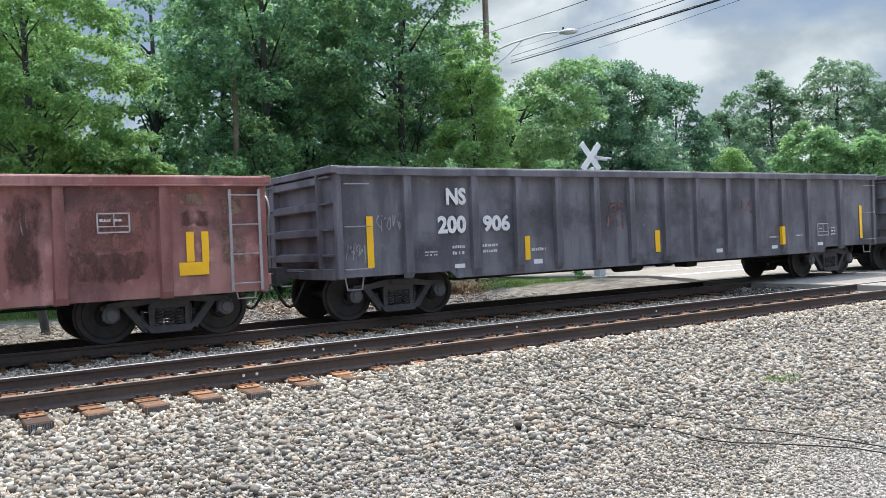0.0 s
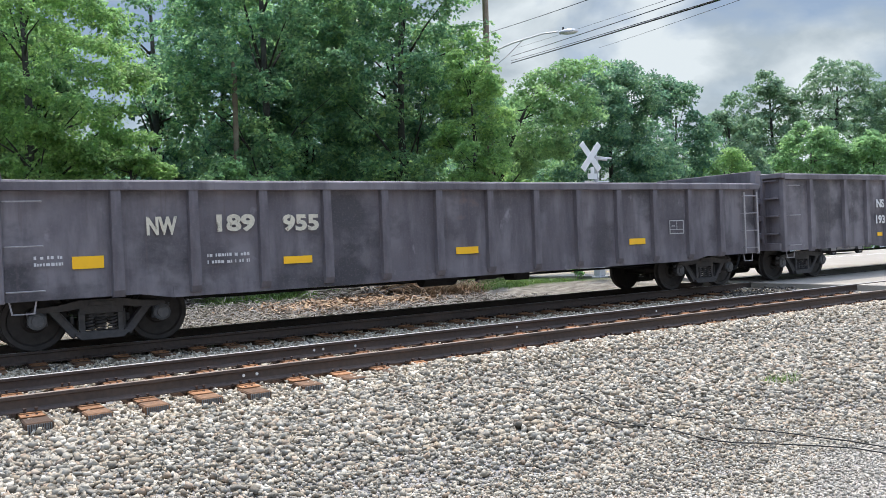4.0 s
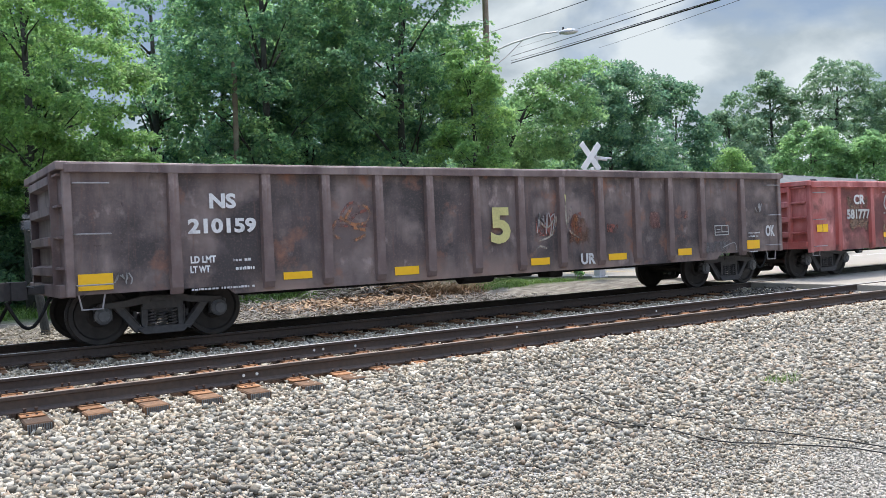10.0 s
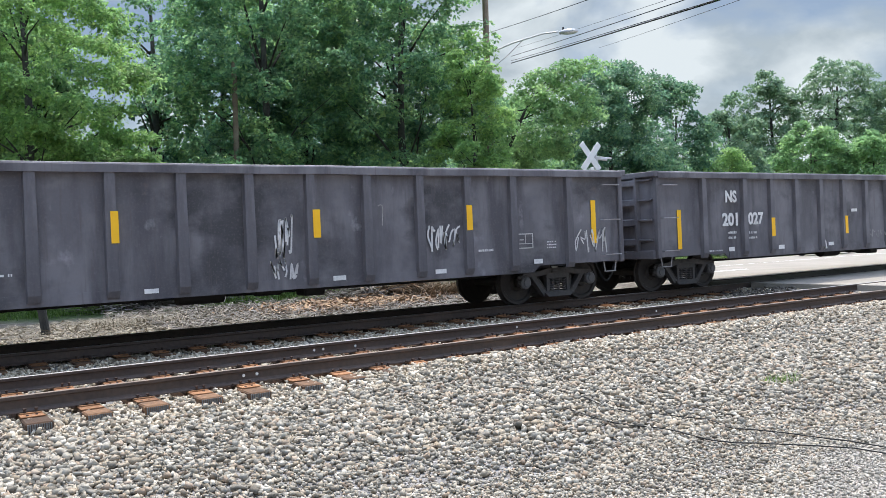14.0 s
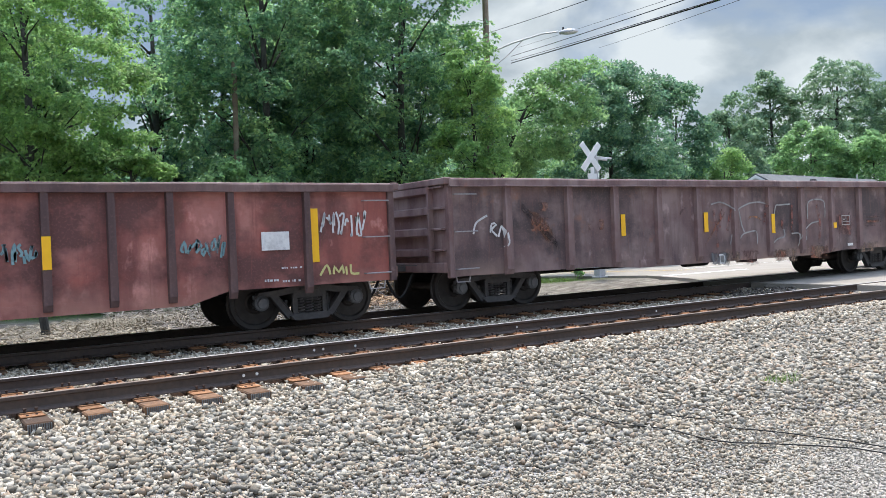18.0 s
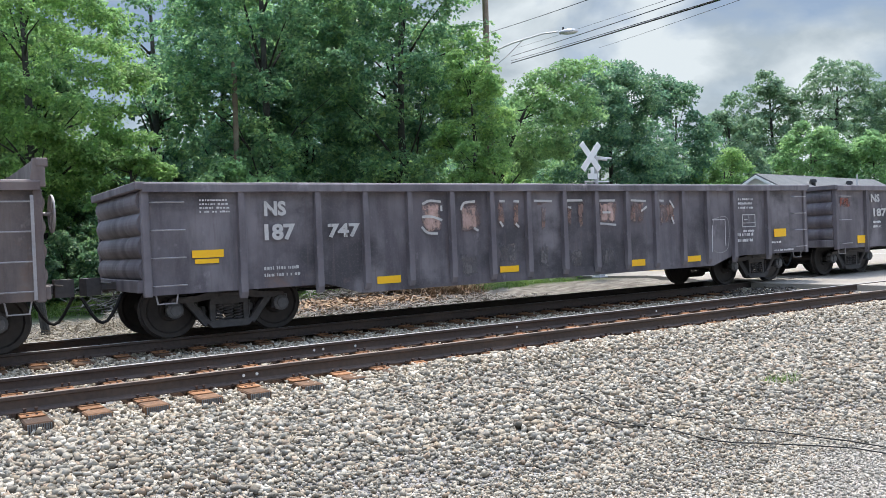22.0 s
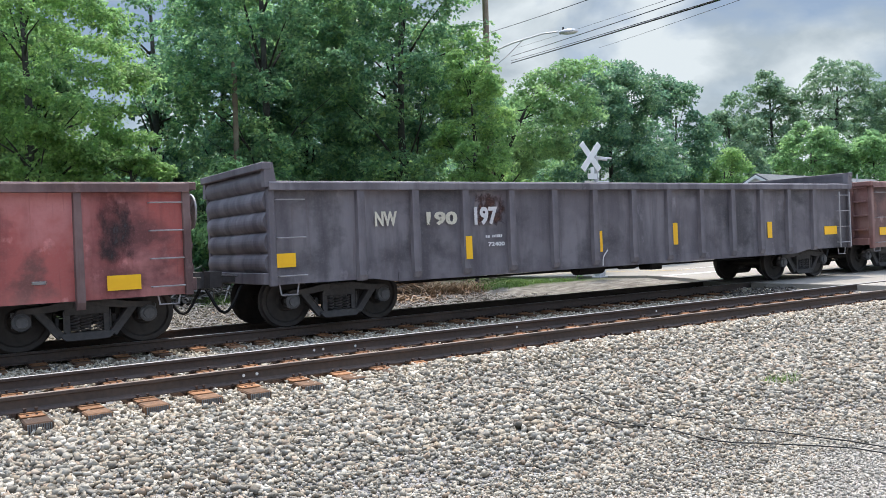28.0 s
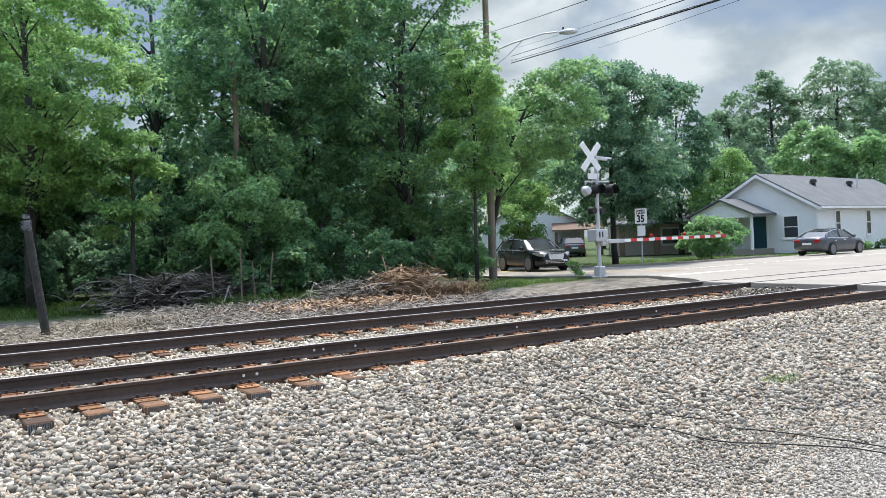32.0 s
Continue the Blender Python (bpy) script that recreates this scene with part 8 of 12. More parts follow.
    rim_box(g6, 5.87, 1.33, 6.34, 1.65)
    spray(g6, [[(4.65, 1.14), (4.64, 0.84)], [(5.08, 1.23), (5.14, 1.22), (5.12, 0.82), (5.06, 0.83)]], 0.02, 'chalk_b')
    bars(g6, 7.05, 1.67, 7.29, 1.77, 1, 'chalk')
    bars(g6, 5.63, 1.70, 6.30, 1.94, 2, 'chalk')
    fill(g6, [(0.38, 2.04), (0.58, 2.09), (0.59, 1.61), (0.53, 1.46), (0.40, 1.49)], 'faded', 'flaking remains of old lettering')
    fill(g6, [(1.03, 2.03), (1.50, 2.08), (1.52, 1.73), (1.45, 1.56), (1.06, 1.60)], 'faded', 'flaking remains of old lettering')
    fill(g6, [(2.22, 2.03), (2.44, 2.08), (2.46, 1.66), (2.38, 1.49), (2.24, 1.52)], 'faded', 'flaking remains of old lettering')
    fill(g6, [(2.84, 1.98), (3.34, 2.03), (3.36, 1.60), (3.28, 1.43), (2.87, 1.47)], 'faded', 'flaking remains of old lettering')
    fill(g6, [(1.06, 1.18), (1.60, 1.16), (1.58, 0.74), (1.04, 0.74)], 'pale')
    fill(g6, [(3.63, 1.67), (4.34, 1.55), (4.32, 0.63), (3.57, 0.64)], 'pale')
    fill(g6, [(0.34, 1.18), (0.57, 1.19), (0.56, 0.58), (0.32, 0.56)], 'pale')
    fill(g6, [(4.54, 1.59), (5.25, 1.60), (5.21, 0.76), (4.84, 0.60), (4.49, 0.62)], 'tan')
    # marks on car 8
    lettering(g7, 'NS', -6.25, 1.96, -5.87, 2.17, 'worn_white')
    lettering(g7, '187', -6.27, 1.55, -5.77, 1.78, 'worn_white')
    lettering(g7, '511', -5.18, 1.55, -4.65, 1.77, 'worn_white')
    plate(g7, -8.04, 0.97, -7.58, 1.20)
    plate(g7, -4.30, 0.70, -3.81, 0.83)
    plate(g7, -6.36, 0.71, -5.50, 1.12, 'fade_red', 'paint_patch')
    fill(g7, [(-3.38, 1.39), (-2.64, 1.50), (-2.69, 0.59), (-3.42, 0.58)], 'sand')
    fill(g7, [(-2.51, 0.96), (-1.71, 1.07), (-1.74, 0.57), (-2.53, 0.56)], 'sand')
    fill(g7, [(-1.57, 1.34), (-0.78, 1.45), (-0.83, 0.61), (-1.61, 0.60)], 'sand')
    fill(g7, [(-2.59, 0.97), (-2.45, 1.08), (-1.84, 1.12), (-1.86, 0.56), (-2.61, 0.58)], 'sand', 'old tan sprayed lettering')
    fill(g7, [(-2.54, 1.23), (-2.29, 1.34), (-1.87, 1.29), (-1.90, 1.09), (-2.52, 1.07)], 'grime')
    spray(g7, [[(-2.55, 0.67), (-2.32, 0.91), (-2.14, 0.88), (-1.92, 0.68), (-2.24, 0.60), (-2.46, 0.80)], [(-2.55, 1.30), (-2.21, 1.41), (-1.88, 1.25)]], 0.04, 'pinkish')
    fill(g7, [(-1.74, 1.05), (-1.58, 1.17), (-0.97, 1.22), (-1.00, 0.59), (-1.76, 0.61)], 'sand', 'old tan sprayed lettering')
    fill(g7, [(-1.69, 1.32), (-1.42, 1.44), (-1.00, 1.39), (-1.04, 1.19), (-1.66, 1.15)], 'grime')
    spray(g7, [[(-1.70, 0.70), (-1.46, 1.00), (-1.28, 0.97), (-1.06, 0.72), (-1.39, 0.63), (-1.60, 0.84)], [(-1.69, 1.40), (-1.35, 1.52), (-1.01, 1.35)]], 0.04, 'pinkish')
    fill(g7, [(-0.84, 1.11), (-0.67, 1.23), (-0.04, 1.29), (-0.07, 0.59), (-0.86, 0.60)], 'sand', 'old tan sprayed lettering')
    fill(g7, [(-0.77, 1.39), (-0.48, 1.51), (-0.07, 1.46), (-0.11, 1.25), (-0.75, 1.22)], 'grime')
    spray(g7, [[(-0.79, 0.70), (-0.55, 1.05), (-0.35, 1.02), (-0.13, 0.72), (-0.47, 0.62), (-0.68, 0.85)], [(-0.78, 1.47), (-0.42, 1.60), (-0.08, 1.43)]], 0.04, 'pinkish')
    fill(g7, [(0.07, 1.02), (0.25, 1.14), (0.88, 1.20), (0.85, 0.61), (0.05, 0.62)], 'sand', 'old tan sprayed lettering')
    fill(g7, [(0.13, 1.30), (0.45, 1.43), (0.84, 1.38), (0.80, 1.17), (0.16, 1.13)], 'grime')
    spray(g7, [[(0.13, 0.72), (0.35, 0.96), (0.57, 0.93), (0.78, 0.75), (0.45, 0.65), (0.24, 0.87)], [(0.13, 1.39), (0.49, 1.52), (0.83, 1.35)]], 0.04, 'pinkish')
    fill(g7, [(1.01, 1.01), (1.21, 1.14), (1.77, 1.20), (1.74, 0.64), (1.00, 0.64)], 'sand', 'old tan sprayed lettering')
    fill(g7, [(1.09, 1.31), (1.43, 1.44), (1.73, 1.39), (1.68, 1.17), (1.12, 1.12)], 'grime')
    spray(g7, [[(1.08, 0.75), (1.26, 0.95), (1.50, 0.92), (1.67, 0.79), (1.36, 0.67), (1.20, 0.91)], [(1.08, 1.40), (1.40, 1.54), (1.71, 1.36)]], 0.04, 'pinkish')
    fill(g7, [(1.92, 1.15), (2.13, 1.28), (2.70, 1.36), (2.66, 0.58), (1.89, 0.58)], 'sand', 'old tan sprayed lettering')
    fill(g7, [(2.00, 1.46), (2.36, 1.60), (2.65, 1.56), (2.61, 1.32), (2.03, 1.27)], 'grime')
    spray(g7, [[(1.98, 0.69), (2.17, 1.09), (2.42, 1.06), (2.58, 0.73), (2.27, 0.61), (2.11, 0.85)], [(1.99, 1.56), (2.32, 1.70), (2.64, 1.52)]], 0.04, 'pinkish')
    spray(g7, [[(1.06, 1.92), (1.33, 2.01), (1.64, 1.80), (1.74, 1.61)], [(1.94, 1.62), (2.10, 1.70), (2.36, 1.56)]], 0.03, 'chalk_b')
    plate(g7, -1.59, 0.70, -1.12, 0.83)
    plate(g7, 1.14, 0.71, 1.64, 0.85)
    plate(g7, 3.80, 0.71, 4.26, 0.85)
    plate(g7, 7.41, 1.28, 8.00, 1.39)
    plate(g7, 7.90, 1.40, 8.03, 1.77)
    rim_box(g7, 4.72, 1.30, 5.20, 1.59)
    plate(g7, 5.62, 0.89, 5.85, 0.97, 'white', 'paint_patch')
    spray(g7, [[(4.71, 1.23), (5.17, 1.26), (5.14, 0.85), (4.69, 0.83), (4.71, 1.23)]], 0.02, 'chalk')
    fill(g7, [(-2.45, 1.35), (-2.16, 1.32), (-1.89, 1.33), (-1.84, 1.15), (-1.87, 1.07), (-2.20, 1.01), (-2.53, 1.09), (-2.46, 1.23)], 'grime', 'worn patch of old paint and rust', .03)
    fill(g7, [(-2.45, 1.29), (-2.36, 1.34), (-2.14, 1.29), (-2.22, 1.24), (-2.16, 1.14), (-2.37, 1.11), (-2.49, 1.14), (-2.44, 1.24)], 'bone', 'worn patch of old paint and rust', .03)
    fill(g7, [(-1.72, 1.58), (-1.33, 1.59), (-1.01, 1.54), (-0.96, 1.41), (-0.99, 1.28), (-1.40, 1.29), (-1.69, 1.33), (-1.67, 1.47)], 'grime', 'worn patch of old paint and rust', .03)
    fill(g7, [(-1.66, 1.57), (-1.53, 1.50), (-1.34, 1.52), (-1.34, 1.46), (-1.33, 1.34), (-1.48, 1.34), (-1.62, 1.37), (-1.68, 1.49)], 'bone', 'worn patch of old paint and rust', .03)
    fill(g7, [(-0.77, 1.69), (-0.49, 1.59), (-0.08, 1.67), (-0.04, 1.48), (-0.02, 1.32), (-0.40, 1.33), (-0.82, 1.29), (-0.81, 1.45)], 'grime', 'worn patch of old paint and rust', .03)
    fill(g7, [(-0.75, 1.65), (-0.63, 1.62), (-0.42, 1.57), (-0.40, 1.53), (-0.45, 1.45), (-0.64, 1.41), (-0.82, 1.44), (-0.76, 1.50)], 'bone', 'worn patch of old paint and rust', .03)
    fill(g7, [(0.15, 1.51), (0.53, 1.59), (0.87, 1.54), (0.86, 1.40), (0.81, 1.20), (0.43, 1.22), (0.04, 1.27), (0.12, 1.40)], 'grime', 'worn patch of old paint and rust', .03)
    fill(g7, [(0.11, 1.49), (0.28, 1.51), (0.50, 1.46), (0.47, 1.40), (0.42, 1.31), (0.29, 1.27), (0.15, 1.29), (0.15, 1.44)], 'bone', 'worn patch of old paint and rust', .03)
    fill(g7, [(1.06, 1.43), (1.34, 1.40), (1.71, 1.42), (1.69, 1.24), (1.68, 1.06), (1.39, 1.07), (1.01, 1.08), (1.08, 1.33)], 'grime', 'worn patch of old paint and rust', .03)
    fill(g7, [(1.08, 1.41), (1.28, 1.44), (1.35, 1.45), (1.33, 1.35), (1.33, 1.19), (1.28, 1.18), (1.06, 1.22), (1.11, 1.33)], 'bone', 'worn patch of old paint and rust', .03)
    fill(g7, [(1.93, 1.40), (2.36, 1.47), (2.75, 1.41), (2.63, 1.19), (2.65, 1.08), (2.29, 1.06), (1.89, 1.07), (1.98, 1.27)], 'grime', 'worn patch of old paint and rust', .03)
    fill(g7, [(1.98, 1.40), (2.11, 1.41), (2.26, 1.44), (2.29, 1.32), (2.28, 1.14), (2.09, 1.17), (1.95, 1.15), (2.04, 1.32)], 'bone', 'worn patch of old paint and rust', .03)
    fill(g7, [(1.94, 1.57), (2.29, 1.54), (2.68, 1.57), (2.71, 1.34), (2.70, 1.18), (2.26, 1.22), (1.91, 1.20), (1.90, 1.38)], 'sand', 'old tan sprayed lettering', .03)
    fill(g7, [(0.60, 1.40), (0.75, 1.42), (0.82, 1.38), (0.83, 1.34), (0.82, 1.26), (0.68, 1.24), (0.63, 1.24), (0.61, 1.35)], 'orange_l', 'worn patch of old paint and rust', .03)
    fill(g7, [(-2.46, 0.74), (-2.22, 0.73), (-1.91, 0.71), (-1.93, 0.61), (-1.93, 0.55), (-2.23, 0.57), (-2.52, 0.60), (-2.50, 0.64)], 'fade_tan', 'worn patch of old paint and rust', .03)
    fill(g7, [(-1.71, 0.71), (-1.42, 0.66), (-1.05, 0.63), (-1.09, 0.62), (-1.10, 0.54), (-1.42, 0.53), (-1.71, 0.55), (-1.68, 0.65)], 'fade_tan', 'worn patch of old paint and rust', .03)
    fill(g7, [(-0.85, 0.69), (-0.46, 0.68), (-0.14, 0.65), (-0.13, 0.55), (-0.15, 0.45), (-0.48, 0.52), (-0.84, 0.53), (-0.81, 0.64)], 'fade_tan', 'worn patch of old paint and rust', .03)
    fill(g7, [(0.09, 0.72), (0.44, 0.69), (0.77, 0.67), (0.76, 0.61), (0.73, 0.53), (0.45, 0.56), (0.09, 0.56), (0.11, 0.64)], 'fade_tan', 'worn patch of old paint and rust', .03)
    fill(g7, [(1.06, 0.69), (1.31, 0.71), (1.63, 0.63), (1.68, 0.58), (1.63, 0.49), (1.36, 0.51), (1.01, 0.53), (0.99, 0.62)], 'fade_tan', 'worn patch of old paint and rust', .03)
    fill(g7, [(1.95, 0.74), (2.23, 0.69), (2.61, 0.68), (2.59, 0.59), (2.62, 0.50), (2.25, 0.51), (1.94, 0.59), (1.93, 0.65)], 'fade_tan', 'worn patch of old paint and rust', .03)
    spray(g7, [[(-2.48, 1.04), (-2.23, 0.71), (-1.92, 1.01)], [(-1.13, 1.04), (-1.20, 0.90), (-1.37, 0.83), (-1.54, 0.87), (-1.65, 0.99), (-1.65, 1.15), (-1.53, 1.26), (-1.35, 1.28), (-1.19, 1.20), (-1.13, 1.04)], [(-0.08, 0.91), (-0.15, 0.75), (-0.31, 0.67), (-0.48, 0.71), (-0.58, 0.85), (-0.58, 1.03), (-0.46, 1.16), (-0.28, 1.18), (-0.13, 1.08), (-0.08, 0.91)], [(0.57, 0.85), (0.51, 0.68), (0.39, 0.60), (0.26, 0.64), (0.18, 0.79), (0.18, 0.97), (0.28, 1.10), (0.41, 1.13), (0.53, 1.03), (0.57, 0.85)], [(1.10, 0.82), (1.34, 0.69), (1.67, 0.74)], [(1.92, 0.77), (2.27, 0.85), (2.62, 0.75)]], 0.05, 'grime', 'dark outline of old lettering')
    spray(g7, [[(-1.70, 1.34), (-1.52, 1.48), (-1.24, 1.46), (-1.07, 1.33)], [(-0.89, 1.35), (-0.77, 1.55), (-0.52, 1.57), (-0.51, 1.44)], [(0.12, 1.48), (0.38, 1.49)], [(1.11, 1.45), (1.42, 1.47), (1.72, 1.35)], [(1.05, 1.91), (1.35, 1.97), (1.76, 1.72)], [(1.40, 1.92), (1.58, 1.68), (1.75, 1.57)], [(1.96, 1.67), (2.15, 1.69), (2.34, 1.59)], [(1.94, 0.60), (2.21, 0.77), (2.48, 0.74)], [(-2.63, 0.57), (-2.27, 0.58), (-1.91, 0.59)], [(-0.86, 0.56), (-0.55, 0.56)], [(-1.67, 0.57), (-1.32, 0.57)]], 0.032, 'pinkish', 'pale edge of old lettering')
    # marks on car 9
    fill(g8, [(-7.39, 2.39), (-6.75, 2.40), (-6.85, 2.32), (-7.42, 2.32)], 'white', 'slanted white stripe of the emblem')
    fill(g8, [(-7.43, 2.30), (-6.81, 2.30), (-6.90, 2.22), (-7.46, 2.23)], 'white', 'slanted white stripe of the emblem')
    fill(g8, [(-7.46, 2.20), (-6.86, 2.20), (-6.95, 2.13), (-7.49, 2.13)], 'white', 'slanted white stripe of the emblem')
    fill(g8, [(-7.49, 2.10), (-6.91, 2.10), (-7.00, 2.03), (-7.53, 2.03)], 'white', 'slanted white stripe of the emblem')
    fill(g8, [(-6.43, 2.40), (-6.26, 2.40), (-6.10, 2.20), (-6.04, 2.40), (-5.91, 2.40), (-6.01, 2.06), (-6.17, 2.07), (-6.32, 2.27)], 'white', 'white block of the emblem')
    fill(g8, [(-5.82, 2.40), (-5.21, 2.41), (-5.24, 2.31), (-5.64, 2.29), (-5.26, 2.22), (-5.32, 2.06), (-5.91, 2.05), (-5.88, 2.14), (-5.53, 2.16), (-5.88, 2.23)], 'white', 'white block of the emblem')
    lettering(g8, 'NS', -7.14, 1.60, -6.74, 1.84, 'white')
    lettering(g8, '211152', -6.43, 1.60, -5.59, 1.85, 'white')
    lettering(g8, 'LD LMT', -6.42, 1.41, -6.10, 1.51, 'white')
    lettering(g8, 'LT WT', -6.43, 1.27, -6.17, 1.35, 'white')
    plate(g8, -7.52, 1.26, -7.05, 1.48)
    plate(g8, 1.36, 1.28, 1.76, 1.38)
    plate(g8, 6.97, 1.29, 7.38, 1.50)
    spray(g8, [[(-6.10, 1.24), (-6.09, 1.24), (-6.06, 1.31), (-6.11, 1.20)], [(-6.04, 1.28), (-5.99, 1.25), (-6.00, 1.25), (-6.01, 1.29)], [(-5.97, 1.19), (-5.97, 1.21), (-5.96, 1.30), (-5.96, 1.23)], [(-5.93, 1.31), (-5.90, 1.25), (-5.91, 1.19), (-5.91, 1.19)]], 0.025, 'chalk_b')
    fill(g8, [(-4.40, 2.01), (-4.43, 1.94), (-4.50, 1.88), (-4.58, 1.86), (-4.67, 1.89), (-4.73, 1.94), (-4.75, 2.02), (-4.72, 2.09), (-4.66, 2.14), (-4.57, 2.16), (-4.48, 2.14), (-4.42, 2.09)], 'magenta', 'pink sprayed cloud', .02)
    fill(g8, [(-4.65, 1.90), (-4.34, 2.03), (-4.28, 1.93), (-4.56, 1.73)], 'magenta', 'pink sprayed cloud', .02)
    fill(g8, [(-5.57, 1.28), (-5.59, 1.21), (-5.64, 1.15), (-5.71, 1.13), (-5.77, 1.16), (-5.82, 1.22), (-5.83, 1.30), (-5.81, 1.37), (-5.76, 1.43), (-5.70, 1.45), (-5.63, 1.42), (-5.59, 1.36)], 'magenta', 'pink sprayed cloud', .02)
    fill(g8, [(-5.40, 1.72), (-5.20, 1.78), (-5.15, 1.57), (-5.14, 1.13), (-5.39, 1.13), (-5.35, 1.42)], 'plum', 'pink sprayed cloud', .02)
    fill(g8, [(-2.90, 2.10), (-2.75, 2.15), (-2.60, 2.06), (-2.66, 1.64), (-2.84, 1.63), (-2.85, 1.89)], 'magenta', 'pink sprayed cloud', .02)
    fill(g8, [(-0.37, 1.81), (-0.41, 1.75), (-0.49, 1.70), (-0.60, 1.68), (-0.71, 1.70), (-0.78, 1.75), (-0.81, 1.82), (-0.78, 1.89), (-0.70, 1.94), (-0.59, 1.95), (-0.48, 1.93), (-0.40, 1.88)], 'magenta', 'pink sprayed cloud', .02)
    fill(g8, [(-0.86, 1.63), (-0.47, 1.68), (-0.21, 1.51), (-0.17, 1.29), (-0.45, 1.19), (-0.75, 1.37)], 'magenta', 'pink sprayed cloud', .02)
    fill(g8, [(-1.86, 2.08), (-1.88, 2.04), (-1.91, 2.01), (-1.95, 2.00), (-2.00, 2.01), (-2.03, 2.05), (-2.04, 2.09), (-2.02, 2.13), (-1.99, 2.16), (-1.95, 2.17), (-1.90, 2.16), (-1.87, 2.13)], 'magenta', 'pink sprayed cloud', .02)
    fill(g8, [(0.39, 1.67), (0.37, 1.61), (0.31, 1.57), (0.24, 1.56), (0.17, 1.58), (0.12, 1.62), (0.11, 1.67), (0.13, 1.73), (0.18, 1.77), (0.25, 1.78), (0.32, 1.76), (0.37, 1.72)], 'magenta', 'pink sprayed cloud', .02)
    fill(g8, [(-5.25, 1.62), (-5.09, 1.67), (-5.08, 1.39), (-5.22, 1.44)], 'orange_p', 'orange sprayed flare', .02)
    fill(g8, [(-5.06, 1.53), (-4.95, 1.71), (-4.84, 1.78), (-4.65, 1.82), (-4.72, 1.64), (-4.29, 1.89), (-4.18, 1.99), (-4.23, 2.21), (-4.05, 2.24), (-3.95, 2.02), (-3.82, 1.76), (-3.93, 1.65), (-3.97, 1.53), (-3.86, 1.35), (-3.87, 1.17), (-4.20, 1.18), (-4.59, 1.25), (-4.89, 1.17), (-4.98, 1.11)], 'blue', 'deep blue sprayed letter', .02)
    fill(g8, [(-3.94, 2.07), (-3.74, 2.10), (-3.48, 2.21), (-3.32, 2.27), (-3.25, 2.12), (-3.07, 1.94), (-2.88, 1.76), (-2.84, 1.65), (-2.96, 1.56), (-2.53, 1.57), (-2.50, 1.39), (-2.60, 1.28), (-2.38, 1.16), (-2.54, 1.06), (-2.91, 1.06), (-3.40, 1.11), (-3.48, 1.25), (-3.67, 1.35), (-3.84, 1.44), (-3.86, 1.61), (-3.89, 1.80)], 'blue', 'deep blue sprayed letter', .02)
    fill(g8, [(-1.89, 1.64), (-1.93, 1.44), (-2.01, 1.26), (-2.13, 1.15), (-2.27, 1.12), (-2.40, 1.17), (-2.50, 1.29), (-2.57, 1.46), (-2.58, 1.66), (-2.55, 1.86), (-2.47, 2.03), (-2.35, 2.14), (-2.22, 2.18), (-2.09, 2.14), (-1.98, 2.02), (-1.91, 1.85)], 'blue', 'deep blue sprayed letter', .02)
    fill(g8, [(-1.90, 1.70), (-1.78, 1.84), (-1.63, 2.14), (-1.46, 1.93), (-1.31, 1.87), (-1.12, 2.06), (-1.01, 2.04), (-0.88, 1.71), (-0.95, 1.56), (-0.79, 1.36), (-0.43, 1.15), (-0.74, 1.09), (-1.35, 1.17), (-1.95, 1.16), (-2.00, 1.37)], 'blue', 'deep blue sprayed letter', .02)
    fill(g8, [(-3.83, 1.56), (-3.61, 1.58), (-3.62, 1.38), (-3.80, 1.42)], 'rust_l', 'dull red inner fill of the letter', .02)
    fill(g8, [(-2.14, 1.67), (-2.16, 1.56), (-2.22, 1.48), (-2.29, 1.45), (-2.36, 1.48), (-2.41, 1.56), (-2.42, 1.67), (-2.40, 1.78), (-2.34, 1.86), (-2.27, 1.89), (-2.20, 1.86), (-2.15, 1.78)], 'spray_white', 'white eye of the letter', .02)
    fill(g8, [(-2.31, 1.78), (-2.22, 1.76), (-2.23, 1.50), (-2.31, 1.54)], 'blue', 'deep blue sprayed letter', .02)
    fill(g8, [(-4.54, 1.47), (-4.32, 1.62), (-4.16, 1.70), (-4.08, 1.52), (-4.02, 1.34), (-4.27, 1.39)], 'spray_white', 'white inner fill of the letter', .02)
    fill(g8, [(-4.46, 1.45), (-4.26, 1.57), (-4.20, 1.45)], 'plum', 'plum inner fill of the letter', .02)
    fill(g8, [(-3.40, 1.82), (-3.17, 1.68), (-3.31, 1.56)], 'spray_white', 'white inner fill of the letter', .02)
    fill(g8, [(-3.03, 1.37), (-2.67, 1.50), (-2.88, 1.29)], 'spray_white', 'white inner fill of the letter', .02)
    fill(g8, [(-2.62, 1.28), (-2.41, 1.38), (-2.32, 1.12), (-2.54, 1.06)], 'spray_white', 'white inner fill of the letter', .02)
    fill(g8, [(-1.58, 1.41), (-1.51, 1.63), (-1.21, 1.49), (-1.15, 1.37)], 'spray_white', 'white inner fill of the letter', .02)
    fill(g8, [(-1.65, 1.21), (-1.49, 1.27), (-1.03, 1.19), (-1.19, 1.07), (-1.48, 1.08)], 'spray_white', 'white inner fill of the letter', .02)
    spray(g8, [[(-4.27, 2.16), (-4.24, 2.03), (-4.39, 1.86), (-4.56, 1.73)], [(-3.18, 2.10), (-2.85, 1.86)], [(-0.89, 1.92), (-0.84, 1.73), (-0.91, 1.52)]], 0.05, 'pale_yellow', 'yellow sprayed flare')
